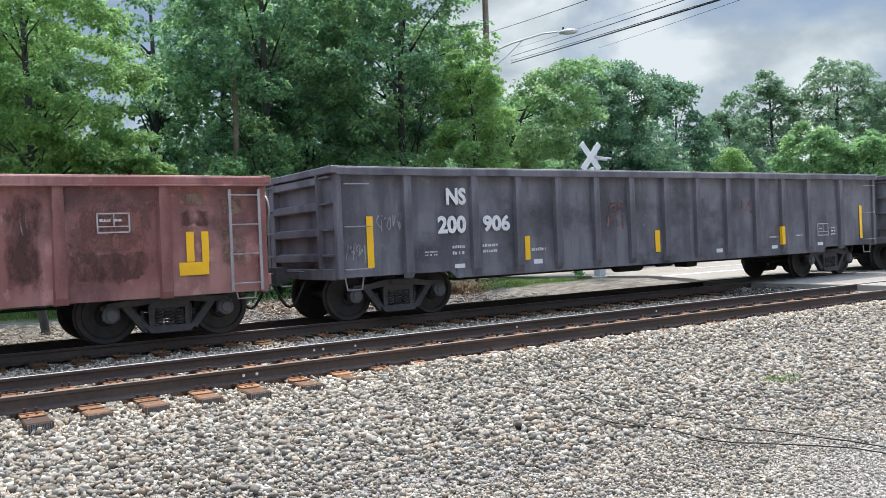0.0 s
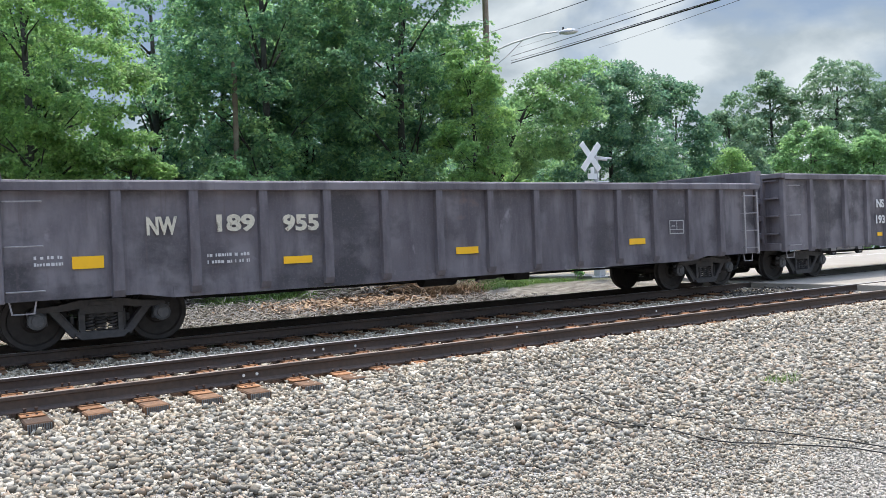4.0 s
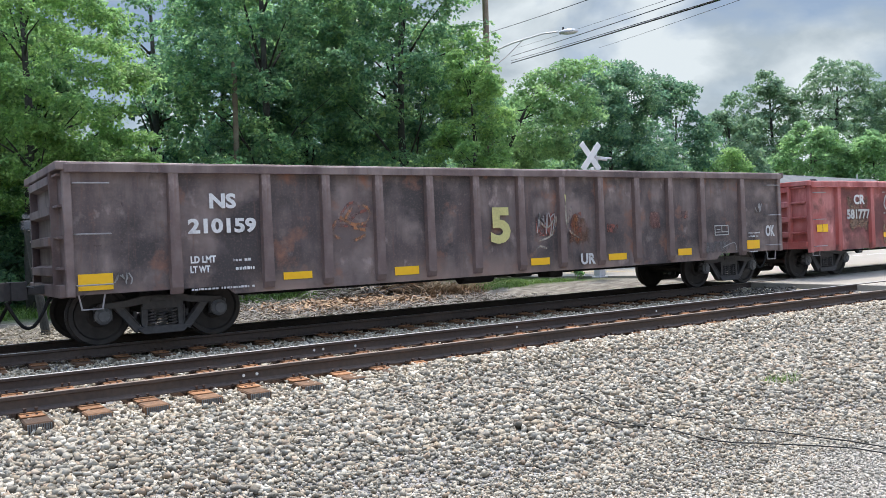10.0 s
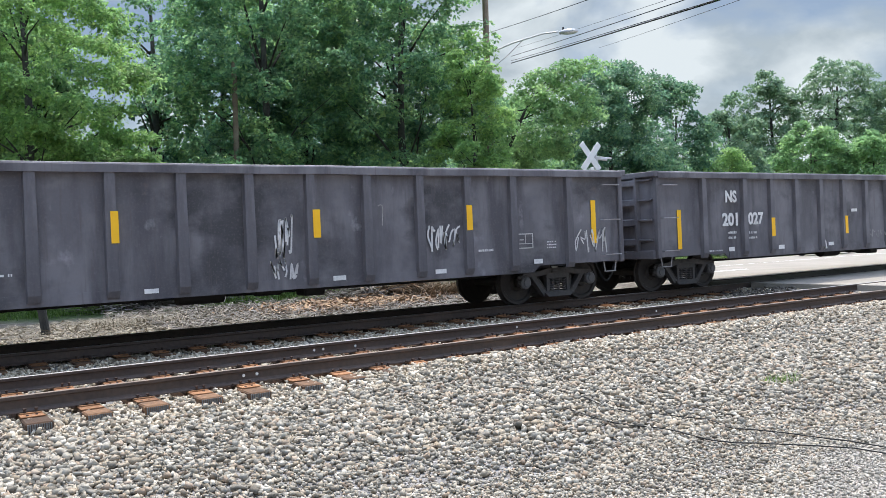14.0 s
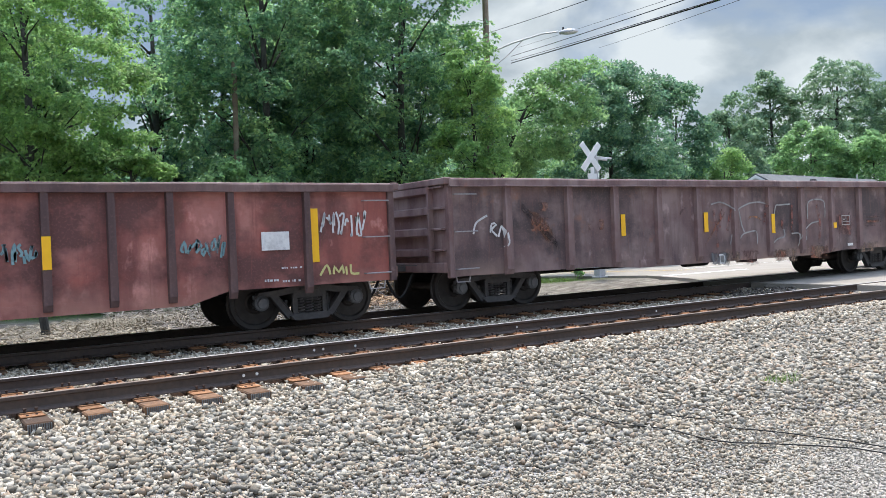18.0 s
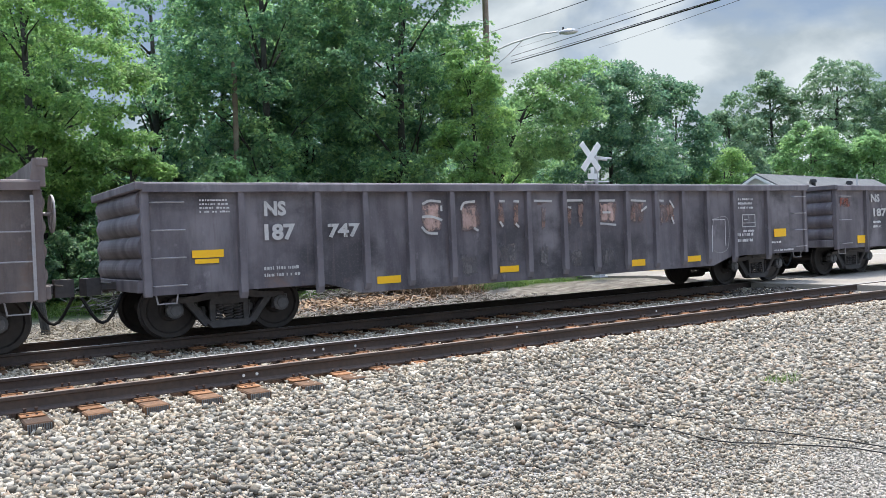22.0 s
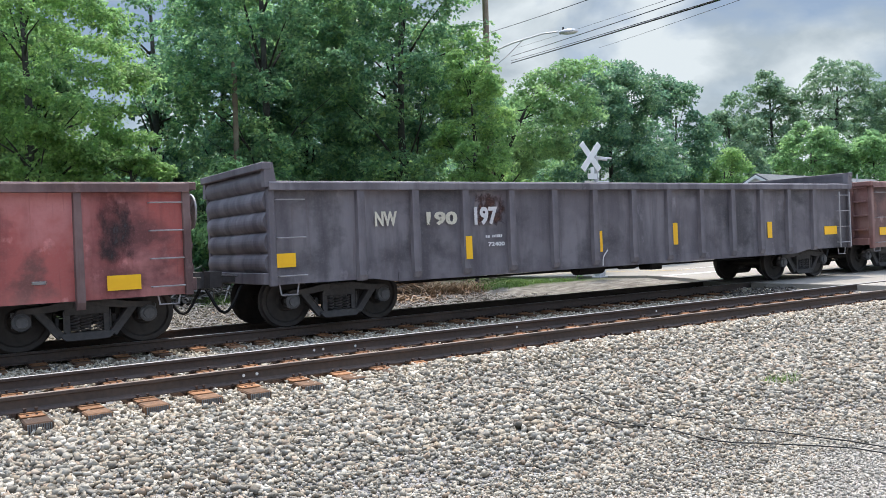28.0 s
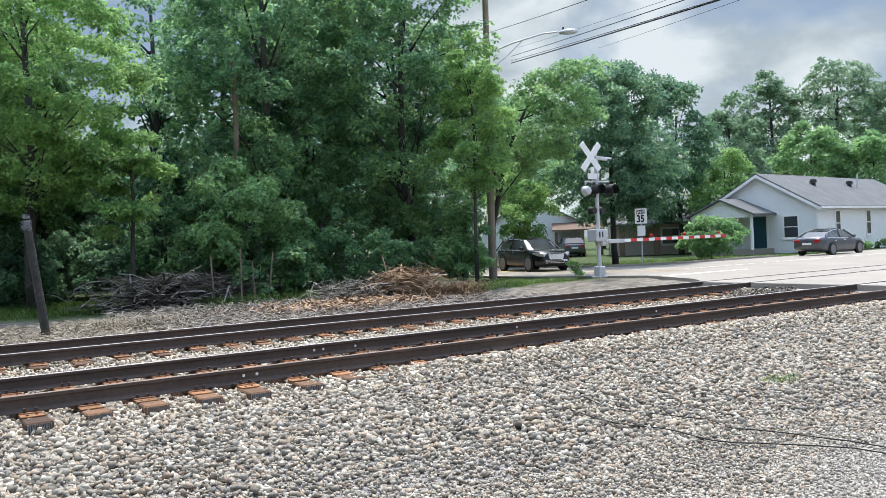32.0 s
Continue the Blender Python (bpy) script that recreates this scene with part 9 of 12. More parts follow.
    spray(g8, [[(-4.81, 2.31), (-4.55, 2.20), (-4.35, 2.13), (-4.28, 1.96)], [(-4.33, 2.18), (-4.05, 2.27), (-3.94, 2.07), (-3.80, 1.78), (-3.93, 1.65)], [(-3.96, 2.11), (-3.76, 2.09), (-3.48, 2.21), (-3.30, 2.31), (-3.22, 2.12), (-3.03, 1.94), (-2.86, 1.77), (-2.83, 1.65), (-2.96, 1.58), (-2.51, 1.57)]], 0.075, 'spray_white', 'white sprayed outline')
    spray(g8, [[(-4.94, 1.77), (-4.65, 1.83), (-4.74, 1.62), (-4.80, 1.48)], [(-4.72, 1.64), (-4.28, 1.91), (-4.16, 1.99)], [(-5.05, 1.55), (-5.01, 1.27), (-4.97, 1.11), (-4.86, 1.20), (-4.59, 1.27), (-4.21, 1.18), (-3.85, 1.08)], [(-4.56, 1.28), (-4.24, 1.25), (-3.85, 1.15), (-3.85, 1.32), (-4.06, 1.38)], [(-4.55, 1.45), (-4.17, 1.35), (-4.02, 1.34)]], 0.06, 'spray_white', 'white sprayed outline')
    spray(g8, [[(-3.84, 1.81), (-3.59, 1.98), (-3.62, 1.38)], [(-3.89, 1.44), (-3.52, 1.36), (-3.39, 1.11)], [(-3.41, 1.82), (-3.37, 1.54), (-3.07, 1.36), (-2.86, 1.26), (-2.98, 1.07)], [(-3.40, 1.14), (-3.24, 1.31), (-2.93, 1.44), (-2.63, 1.52)], [(-2.94, 1.06), (-2.72, 1.12), (-2.38, 1.07), (-2.30, 1.18)]], 0.055, 'spray_white', 'white sprayed outline')
    spray(g8, [[(-1.89, 1.64), (-1.94, 1.41), (-2.04, 1.23), (-2.19, 1.13), (-2.34, 1.14), (-2.48, 1.25), (-2.56, 1.43), (-2.58, 1.66), (-2.54, 1.89), (-2.44, 2.07), (-2.30, 2.17), (-2.14, 2.17), (-2.01, 2.06), (-1.92, 1.87), (-1.89, 1.64)]], 0.075, 'spray_white', 'white sprayed outline')
    spray(g8, [[(-2.14, 1.67), (-2.16, 1.56), (-2.22, 1.48), (-2.29, 1.45), (-2.36, 1.48), (-2.41, 1.56), (-2.42, 1.67), (-2.40, 1.78), (-2.34, 1.86), (-2.27, 1.89), (-2.20, 1.86), (-2.15, 1.78), (-2.14, 1.67)]], 0.04, 'spray_white', 'white sprayed outline')
    spray(g8, [[(-1.87, 1.79), (-1.63, 2.18), (-1.46, 1.91), (-1.57, 1.76)], [(-1.46, 1.89), (-1.14, 2.06), (-1.04, 2.29), (-0.99, 2.04), (-0.84, 1.73), (-0.97, 1.56), (-0.75, 1.32), (-0.41, 1.13)], [(-1.97, 1.16), (-1.55, 1.18), (-1.04, 1.10), (-0.72, 1.09)], [(-1.70, 1.58), (-1.59, 1.73), (-1.48, 1.87)], [(-1.20, 1.72), (-1.11, 1.79), (-1.16, 1.66)], [(-1.07, 1.33), (-0.94, 1.29), (-0.97, 1.15)], [(-2.18, 1.39), (-1.99, 1.22)]], 0.065, 'spray_white', 'white sprayed outline')
    spray(g8, [[(-0.84, 1.61), (-0.79, 1.36)], [(-0.74, 1.47), (-0.67, 1.62), (-0.61, 1.43)], [(-0.54, 1.62), (-0.48, 1.44), (-0.36, 1.64), (-0.35, 1.40)], [(-0.38, 1.75), (-0.30, 1.56), (-0.19, 1.45)]], 0.03, 'spray_white', 'white scrawl')
    spray(g8, [[(-5.99, 1.86), (-5.94, 1.99), (-5.87, 1.96), (-5.93, 1.91), (-5.85, 1.85)], [(-5.81, 1.86), (-5.79, 1.98), (-5.70, 1.95), (-5.78, 1.91), (-5.69, 1.86)], [(-5.65, 1.84), (-5.62, 1.98), (-5.53, 1.93), (-5.61, 1.89), (-5.52, 1.84)], [(-5.48, 1.82), (-5.44, 1.99), (-5.36, 1.95), (-5.43, 1.88)], [(-5.30, 1.80), (-5.27, 1.91), (-5.20, 1.88), (-5.25, 1.78)], [(-5.16, 1.80), (-5.12, 1.92)], [(-5.06, 1.81), (-5.03, 1.97), (-5.02, 1.87), (-4.91, 1.99), (-4.99, 1.86), (-4.90, 1.77)]], 0.04, 'spray_white', 'white scrawl')
    spray(g8, [[(-5.64, 1.51), (-5.37, 1.58)], [(-5.51, 1.76), (-5.50, 1.38)], [(-5.60, 1.63), (-5.40, 1.66)]], 0.035, 'spray_white', 'white scrawl')
    spray(g8, [[(0.18, 1.52), (0.25, 1.60), (0.20, 1.40), (0.34, 1.44)], [(0.39, 1.56), (0.41, 1.37), (0.49, 1.53), (0.50, 1.39)], [(0.56, 1.49), (0.65, 1.53), (0.57, 1.37), (0.69, 1.38)], [(0.72, 1.36), (0.80, 1.56), (0.84, 1.36), (0.74, 1.42)], [(0.89, 1.48), (0.97, 1.52), (0.89, 1.38), (1.11, 1.35)], [(0.38, 1.29), (0.60, 1.35), (0.79, 1.32)]], 0.035, 'spray_white', 'white scrawl')
    spray(g8, [[(-0.04, 1.59), (-0.04, 1.28)]], 0.03, 'chalk_b')
    fill(g8, [(2.57, 1.11), (2.68, 1.40), (2.58, 1.89), (2.66, 2.05), (2.76, 1.89), (2.89, 2.08), (3.18, 2.13), (3.37, 1.92), (3.31, 1.52), (3.42, 1.33), (3.46, 1.10)], 'green', 'cartoon-like sprayed blob in one colour')
    fill(g8, [(2.78, 1.75), (2.86, 2.02), (3.06, 2.13), (3.26, 2.02), (3.30, 1.74), (3.17, 1.50), (2.88, 1.51)], 'chalk_b')
    fill(g8, [(2.87, 1.77), (2.92, 1.97), (3.06, 2.05), (3.18, 1.97), (3.21, 1.76), (3.13, 1.59), (2.93, 1.60)], 'plum')
    spray(g8, [[(2.86, 1.80), (3.23, 1.79)], [(3.06, 2.04), (3.03, 1.60)], [(2.93, 1.90), (3.16, 1.90)], [(2.92, 1.69), (3.15, 1.68)]], 0.03, 'chalk_b')
    fill(g8, [(3.78, 1.07), (3.89, 1.37), (3.79, 1.87), (3.87, 2.04), (3.98, 1.87), (4.11, 2.07), (4.42, 2.13), (4.62, 1.91), (4.57, 1.49), (4.68, 1.30), (4.72, 1.05)], 'orange', 'cartoon-like sprayed blob in one colour')
    fill(g8, [(4.00, 1.73), (4.08, 2.01), (4.30, 2.13), (4.51, 2.00), (4.55, 1.72), (4.41, 1.47), (4.11, 1.48)], 'chalk_b')
    fill(g8, [(4.09, 1.75), (4.15, 1.96), (4.29, 2.04), (4.43, 1.96), (4.46, 1.74), (4.37, 1.57), (4.16, 1.57)], 'plum')
    spray(g8, [[(4.08, 1.78), (4.48, 1.77)], [(4.29, 2.03), (4.26, 1.57)], [(4.16, 1.89), (4.41, 1.88)], [(4.15, 1.67), (4.39, 1.66)]], 0.03, 'chalk_b')
    fill(g8, [(5.08, 1.02), (5.20, 1.33), (5.09, 1.86), (5.18, 2.03), (5.30, 1.85), (5.44, 2.06), (5.77, 2.12), (5.99, 1.89), (5.92, 1.46), (6.04, 1.26), (6.09, 1.01)], 'lightblue', 'cartoon-like sprayed blob in one colour')
    fill(g8, [(5.32, 1.71), (5.40, 2.00), (5.64, 2.12), (5.86, 1.99), (5.91, 1.70), (5.76, 1.44), (5.43, 1.45)], 'chalk_b')
    fill(g8, [(5.42, 1.73), (5.48, 1.95), (5.63, 2.03), (5.77, 1.95), (5.81, 1.72), (5.72, 1.54), (5.49, 1.55)], 'plum')
    spray(g8, [[(5.40, 1.76), (5.83, 1.75)], [(5.63, 2.02), (5.60, 1.54)], [(5.49, 1.87), (5.75, 1.87)], [(5.48, 1.64), (5.74, 1.64)]], 0.03, 'chalk_b')
    bars(g8, 2.40, 0.87, 2.62, 1.89, 9, 'chalk_b')
    bars(g8, 3.67, 1.23, 3.84, 1.92, 5, 'chalk_b')
    spray(g8, [[(6.59, 1.40), (6.59, 0.90), (6.68, 0.90)]], 0.03, 'chalk_b')
    bars(g8, 6.80, 1.68, 7.38, 2.13, 5, 'white')
    bars(g8, -6.58, 0.88, -6.50, 1.37, 8, 'white')
    # marks on car 10
    lettering(g9, 'NS', -6.21, 2.03, -5.78, 2.27, 'white')
    lettering(g9, '210159', -6.56, 1.64, -5.46, 1.88, 'white')
    lettering(g9, 'LD LMT', -6.54, 1.19, -6.14, 1.30, 'white')
    bars(g9, -5.86, 1.18, -5.51, 1.27, 1, 'white')
    lettering(g9, 'LT WT', -6.55, 1.04, -6.24, 1.15, 'white')
    bars(g9, -5.83, 1.04, -5.51, 1.14, 1, 'white')
    plate(g9, -8.16, 0.87, -7.68, 1.11)
    plate(g9, -5.02, 0.85, -4.51, 0.97)
    plate(g9, -2.91, 0.80, -2.41, 0.95)
    plate(g9, 0.21, 0.82, 0.69, 0.96)
    plate(g9, 2.33, 0.82, 2.86, 0.96)
    plate(g9, 4.50, 0.83, 4.95, 0.98)
    lettering(g9, '5', -0.77, 1.28, -0.29, 1.98, 'pale_yellow')
    lettering(g9, 'UR', 1.52, 0.77, 1.93, 1.00, 'chalk_b')
    spray(g9, [[(-3.97, 1.85), (-3.76, 2.09), (-3.59, 2.04), (-3.73, 1.82), (-3.97, 1.81), (-3.44, 1.97)], [(-4.10, 1.71), (-3.43, 1.70)]], 0.05, 'chalk_red')
    fill(g9, [(0.37, 1.77), (0.93, 1.88), (0.83, 1.42), (0.38, 1.38)], 'chalk_red')
    fill(g9, [(1.20, 1.76), (1.59, 1.87), (1.59, 1.28), (1.24, 1.23)], 'chalk_red')
    fill(g9, [(2.33, 1.61), (2.70, 1.57), (2.57, 1.40), (2.32, 1.43)], 'chalk_red')
    spray(g9, [[(-7.64, 1.01), (-7.63, 1.00), (-7.60, 1.10), (-7.66, 0.96)], [(-7.58, 1.07), (-7.52, 1.02), (-7.53, 1.02), (-7.55, 1.08)], [(-7.49, 0.94), (-7.50, 0.97), (-7.48, 1.10), (-7.48, 1.00)], [(-7.46, 1.10), (-7.41, 1.01), (-7.43, 0.94), (-7.43, 0.93)]], 0.02, 'chalk')
    spray(g9, [[(1.10, 2.22), (1.13, 1.93), (1.17, 1.64)]], 0.03, 'pale_yellow')
    spray(g9, [[(0.42, 1.61), (0.44, 1.58), (0.48, 1.85), (0.39, 1.46)], [(0.52, 1.76), (0.61, 1.64), (0.59, 1.64), (0.57, 1.80)], [(0.64, 1.44), (0.63, 1.50), (0.67, 1.85), (0.66, 1.58)], [(0.71, 1.86), (0.77, 1.64), (0.74, 1.43), (0.74, 1.41)], [(0.79, 1.47), (0.79, 1.40), (0.87, 1.83), (0.77, 1.77)]], 0.025, 'chalk')
    spray(g9, [[(-7.87, 2.15), (-7.51, 2.13), (-7.54, 1.55), (-8.05, 1.53)]], 0.03, 'darkpaint')
    bars(g9, -6.54, 0.76, -5.53, 0.83, 1, 'chalk')
    lettering(g9, 'OK', 7.67, 1.16, 8.03, 1.44, 'chalk_b')
    rim_box(g9, 5.76, 1.24, 6.26, 1.48)
    plate(g9, 6.96, 0.88, 7.44, 1.09)
    bars(g9, 7.01, 1.15, 7.44, 1.32, 2, 'chalk')
    bars(g9, 7.02, 0.79, 7.34, 0.85, 1, 'chalk')
    spray(g9, [[(6.05, 0.95), (6.49, 1.05), (6.56, 0.80)]], 0.02, 'chalk')
    spray(g9, [[(7.37, 1.82), (7.39, 1.76), (7.38, 1.77), (7.31, 1.89)], [(7.49, 1.84), (7.49, 1.97), (7.44, 1.94), (7.44, 1.86)], [(7.47, 1.95), (7.49, 1.77), (7.56, 1.96), (7.56, 1.96)]], 0.03, 'chalk')
    spray(g9, [[(-3.87, 1.81), (-3.63, 2.09), (-3.37, 1.96), (-3.43, 1.77), (-3.70, 1.73), (-3.96, 1.86)], [(-4.04, 1.81), (-4.09, 1.56), (-3.77, 1.44), (-3.46, 1.54)], [(-3.70, 1.67), (-3.46, 1.62)]], 0.055, 'orange_l', 'orange scrawl, half worn away')
    spray(g9, [[(0.43, 1.72), (0.66, 1.56), (0.91, 1.77), (0.76, 1.41), (0.41, 1.30)], [(1.09, 2.20), (1.11, 1.64), (1.13, 1.13)], [(0.15, 0.89), (0.40, 1.18), (0.63, 1.14)], [(1.33, 2.01), (1.22, 1.52), (1.71, 1.25)]], 0.035, 'bone', 'pale scrawled line')
    fill(g9, [(1.24, 1.89), (1.65, 1.73), (1.89, 1.44), (1.79, 1.15), (1.20, 1.12)], 'rust_patch', 'worn patch of old paint and rust', .03)
    fill(g9, [(3.64, 1.92), (4.02, 1.78), (3.94, 1.38), (3.56, 1.52)], 'fade_red', 'worn patch of old paint and rust', .03)
    fill(g9, [(4.62, 1.87), (4.93, 1.84), (4.87, 1.63), (4.55, 1.65)], 'fade_red', 'worn patch of old paint and rust', .03)
    fill(g9, [(5.20, 1.13), (6.39, 1.12), (6.37, 0.80), (5.18, 0.83)], 'pale_grey', 'worn patch of old paint and rust', .03)
    # marks on car 11
    plate(g10, -6.61, 1.13, -5.43, 2.19, 'fade_tan', 'paint_patch')
    lettering(g10, 'CR', -6.28, 1.91, -5.74, 2.18, 'white')
    lettering(g10, '581777', -6.63, 1.51, -5.51, 1.78, 'worn_white')
    spray(g10, [[(-4.73, 1.95), (-4.65, 2.13), (-4.44, 2.16), (-4.32, 2.00), (-4.38, 1.79), (-4.59, 1.74), (-4.74, 1.88), (-4.73, 1.97)], [(-4.60, 1.94), (-4.54, 2.05), (-4.42, 1.98), (-4.48, 1.86), (-4.60, 1.88)], [(-4.43, 1.81), (-4.28, 1.70)]], 0.05, 'worn_white', 'round white emblem')
    bars(g10, -4.81, 1.62, -4.30, 1.71, 1, 'worn_white')
    bars(g10, -4.84, 2.22, -4.30, 2.28, 1, 'worn_white')
    plate(g10, -7.99, 1.21, -7.75, 1.40)
    plate(g10, -7.72, 1.20, -7.50, 1.41)
    plate(g10, -4.82, 0.98, -4.37, 1.11)
    plate(g10, -1.01, 0.97, -0.52, 1.07)
    plate(g10, 0.31, 0.97, 0.77, 1.07)
    spray(g10, [[(-0.71, 1.72), (-0.61, 1.82), (-0.50, 1.72), (-0.62, 1.62), (-0.71, 1.72)]], 0.02, 'worn_white')
    fill(g10, [(-4.86, 1.45), (-4.34, 1.48), (-4.35, 0.68), (-4.92, 0.69)], 'fade_tan')
    plate(g10, 0.12, 1.38, 0.42, 1.47, 'darkpaint', 'paint_patch')
    spray(g10, [[(-1.89, 0.91), (-1.87, 0.90), (-1.92, 0.82), (-1.81, 0.69)], [(-1.72, 0.87), (-1.76, 0.85), (-1.80, 0.91), (-1.81, 0.65)], [(-1.63, 0.68), (-1.62, 0.87), (-1.70, 0.74), (-1.64, 0.66)], [(-1.51, 0.90), (-1.56, 0.72), (-1.56, 0.87), (-1.57, 0.90)]], 0.03, 'chalk_b')
    fill(g10, [(-2.27, 1.48), (-1.63, 1.52), (-1.64, 1.28), (-2.28, 1.27)], 'fade_tan')
    fill(g10, [(-0.89, 0.90), (-0.56, 0.92), (-0.54, 0.58), (-0.91, 0.58)], 'fade_red')
    fill(g10, [(4.28, 1.43), (4.86, 1.44), (4.88, 0.99), (4.29, 0.99)], 'darkpaint')
    rim_box(g10, 5.95, 1.23, 6.43, 1.54)
    plate(g10, 6.87, 1.08, 7.37, 1.28)
    lettering(g10, 'G52C', 6.91, 0.80, 7.35, 0.92, 'worn_white')
    fill(g10, [(5.53, 2.12), (6.09, 2.18), (6.12, 1.75), (5.88, 1.57), (5.56, 1.72)], 'darkpaint')
    plate(g10, 5.39, 1.78, 5.70, 1.89, 'pale', 'paint_patch')
    plate(g10, 4.24, 1.26, 4.66, 1.35, 'pale', 'paint_patch')
    fill(g10, [(5.60, 1.54), (6.44, 1.56), (6.40, 1.10), (5.59, 1.05)], 'darkpaint')
    fill(g10, [(5.93, 1.21), (6.48, 1.23), (6.41, 0.82), (6.03, 0.80)], 'fade_tan')
    plate(g10, 5.69, 0.81, 5.92, 0.88, 'white', 'paint_patch')
    plate(g10, 4.22, 0.99, 4.52, 1.06, 'chalk_b', 'paint_patch')
    # marks on car 12
    lettering(g11, 'NW18', -5.45, 1.56, -4.69, 1.79, 'orange_l')
    lettering(g11, '5114', -4.28, 1.53, -3.60, 1.76, 'orange_l')
    plate(g11, -8.27, 1.14, -7.83, 1.35)
    plate(g11, -5.39, 0.83, -4.88, 0.96)
    plate(g11, -1.98, 0.82, -1.48, 0.94)
    bars(g11, -6.61, 1.01, -6.13, 1.29, 2, 'chalk')
    bars(g11, -5.36, 1.05, -4.75, 1.30, 2, 'chalk')
    spray(g11, [[(-3.36, 1.48), (-2.84, 1.53), (-3.30, 1.06), (-2.68, 1.16), (-3.09, 0.68)], [(-3.08, 1.78), (-2.94, 1.29), (-3.05, 0.92)], [(-2.76, 1.41), (-2.48, 1.59), (-2.42, 1.15), (-2.69, 1.03), (-2.76, 1.34)], [(-2.51, 1.03), (-2.09, 1.45), (-2.19, 1.01), (-2.51, 1.15)], [(-1.85, 1.57), (-1.94, 1.00)], [(-1.86, 1.25), (-1.58, 1.31)], [(-1.53, 1.56), (-1.64, 0.99)], [(-1.50, 1.18), (-1.09, 1.49), (-1.32, 0.98), (-0.92, 1.09)], [(-3.62, 1.21), (-0.62, 1.21)], [(-2.88, 0.85), (-2.60, 1.09), (-2.52, 0.84)]], 0.035, 'chalk_b', 'white sprayed tag')
    rim_box(g11, 5.99, 1.26, 6.45, 1.54)
    plate(g11, 7.10, 1.08, 7.55, 1.28)
    plate(g11, 4.79, 0.82, 5.26, 0.96)
    plate(g11, 1.44, 0.79, 1.92, 0.92)
    spray(g11, [[(0.01, 2.10), (0.01, 1.73)], [(-0.05, 1.82), (0.01, 1.73), (0.07, 1.82)]], 0.05, 'chalk_b')
    bars(g11, 0.38, 1.89, 0.84, 1.99, 1, 'chalk')
    bars(g11, 0.39, 1.73, 0.96, 1.82, 1, 'chalk')
    bars(g11, 0.26, 1.60, 0.78, 1.66, 1, 'chalk')
    spray(g11, [[(0.43, 1.50), (0.43, 1.49), (0.45, 1.56), (0.41, 1.46)], [(0.47, 1.54), (0.51, 1.51), (0.50, 1.51), (0.49, 1.55)], [(0.53, 1.45), (0.52, 1.47), (0.53, 1.56), (0.54, 1.49)], [(0.55, 1.56), (0.58, 1.50), (0.57, 1.45), (0.57, 1.45)]], 0.02, 'chalk')
    plate(g11, 5.96, 0.81, 6.18, 0.88, 'chalk', 'paint_patch')
    spray(g11, [[(7.03, 2.12), (7.58, 2.15)], [(7.05, 2.01), (7.52, 2.05)]], 0.03, 'chalk_red')
    bars(g11, 7.05, 0.86, 7.64, 0.94, 1, 'chalk')
    # marks on car 13
    lettering(g12, 'NS', -6.19, 2.10, -5.68, 2.36, 'worn_white')
    lettering(g12, '2017', -6.35, 1.72, -5.65, 2.00, 'worn_white')
    lettering(g12, '48', -4.96, 1.71, -4.50, 1.97, 'worn_white')
    plate(g12, -8.27, 1.16, -8.16, 2.08)
    plate(g12, -5.19, 1.54, -5.06, 1.99)
    bars(g12, -6.55, 1.13, -6.27, 1.21, 1, 'white')
    bars(g12, -5.88, 1.14, -5.56, 1.39, 2, 'chalk')
    bars(g12, -5.13, 1.13, -4.72, 1.37, 2, 'chalk')
    spray(g12, [[(-7.86, 1.75), (-8.00, 1.87), (-7.85, 2.00), (-7.73, 1.90), (-7.86, 1.74)], [(-7.65, 2.02), (-7.68, 1.71), (-7.49, 1.78), (-7.64, 1.88)], [(-7.22, 1.98), (-7.42, 1.90), (-7.23, 1.80), (-7.46, 1.71)]], 0.05, 'chalk_b', 'white sprayed tag')
    plate(g12, -2.14, 1.54, -2.03, 2.01)
    plate(g12, 1.07, 1.52, 1.20, 1.99)
    plate(g12, 4.20, 1.56, 4.33, 2.03)
    plate(g12, 7.42, 1.20, 7.55, 2.10)
    plate(g12, -1.69, 0.77, -1.48, 0.84, 'white', 'paint_patch')
    plate(g12, 1.43, 0.78, 1.67, 0.86, 'white', 'paint_patch')
    plate(g12, 3.50, 0.78, 3.74, 0.86, 'white', 'paint_patch')
    plate(g12, 5.84, 0.85, 6.06, 0.94, 'white', 'paint_patch')
    spray(g12, [[(0.40, 0.88), (0.32, 1.16), (0.39, 0.95), (0.38, 1.09)], [(0.44, 0.99), (0.45, 1.13), (0.43, 1.06), (0.45, 0.86)], [(0.55, 1.00), (0.51, 1.09), (0.47, 1.17), (0.51, 1.08)], [(0.56, 0.89), (0.59, 0.99), (0.56, 1.17), (0.57, 1.13)], [(0.65, 0.85), (0.68, 1.11), (0.70, 0.91), (0.68, 0.88)], [(0.76, 0.91), (0.71, 0.85), (0.79, 1.11), (0.76, 0.93)]], 0.03, 'chalk_b')
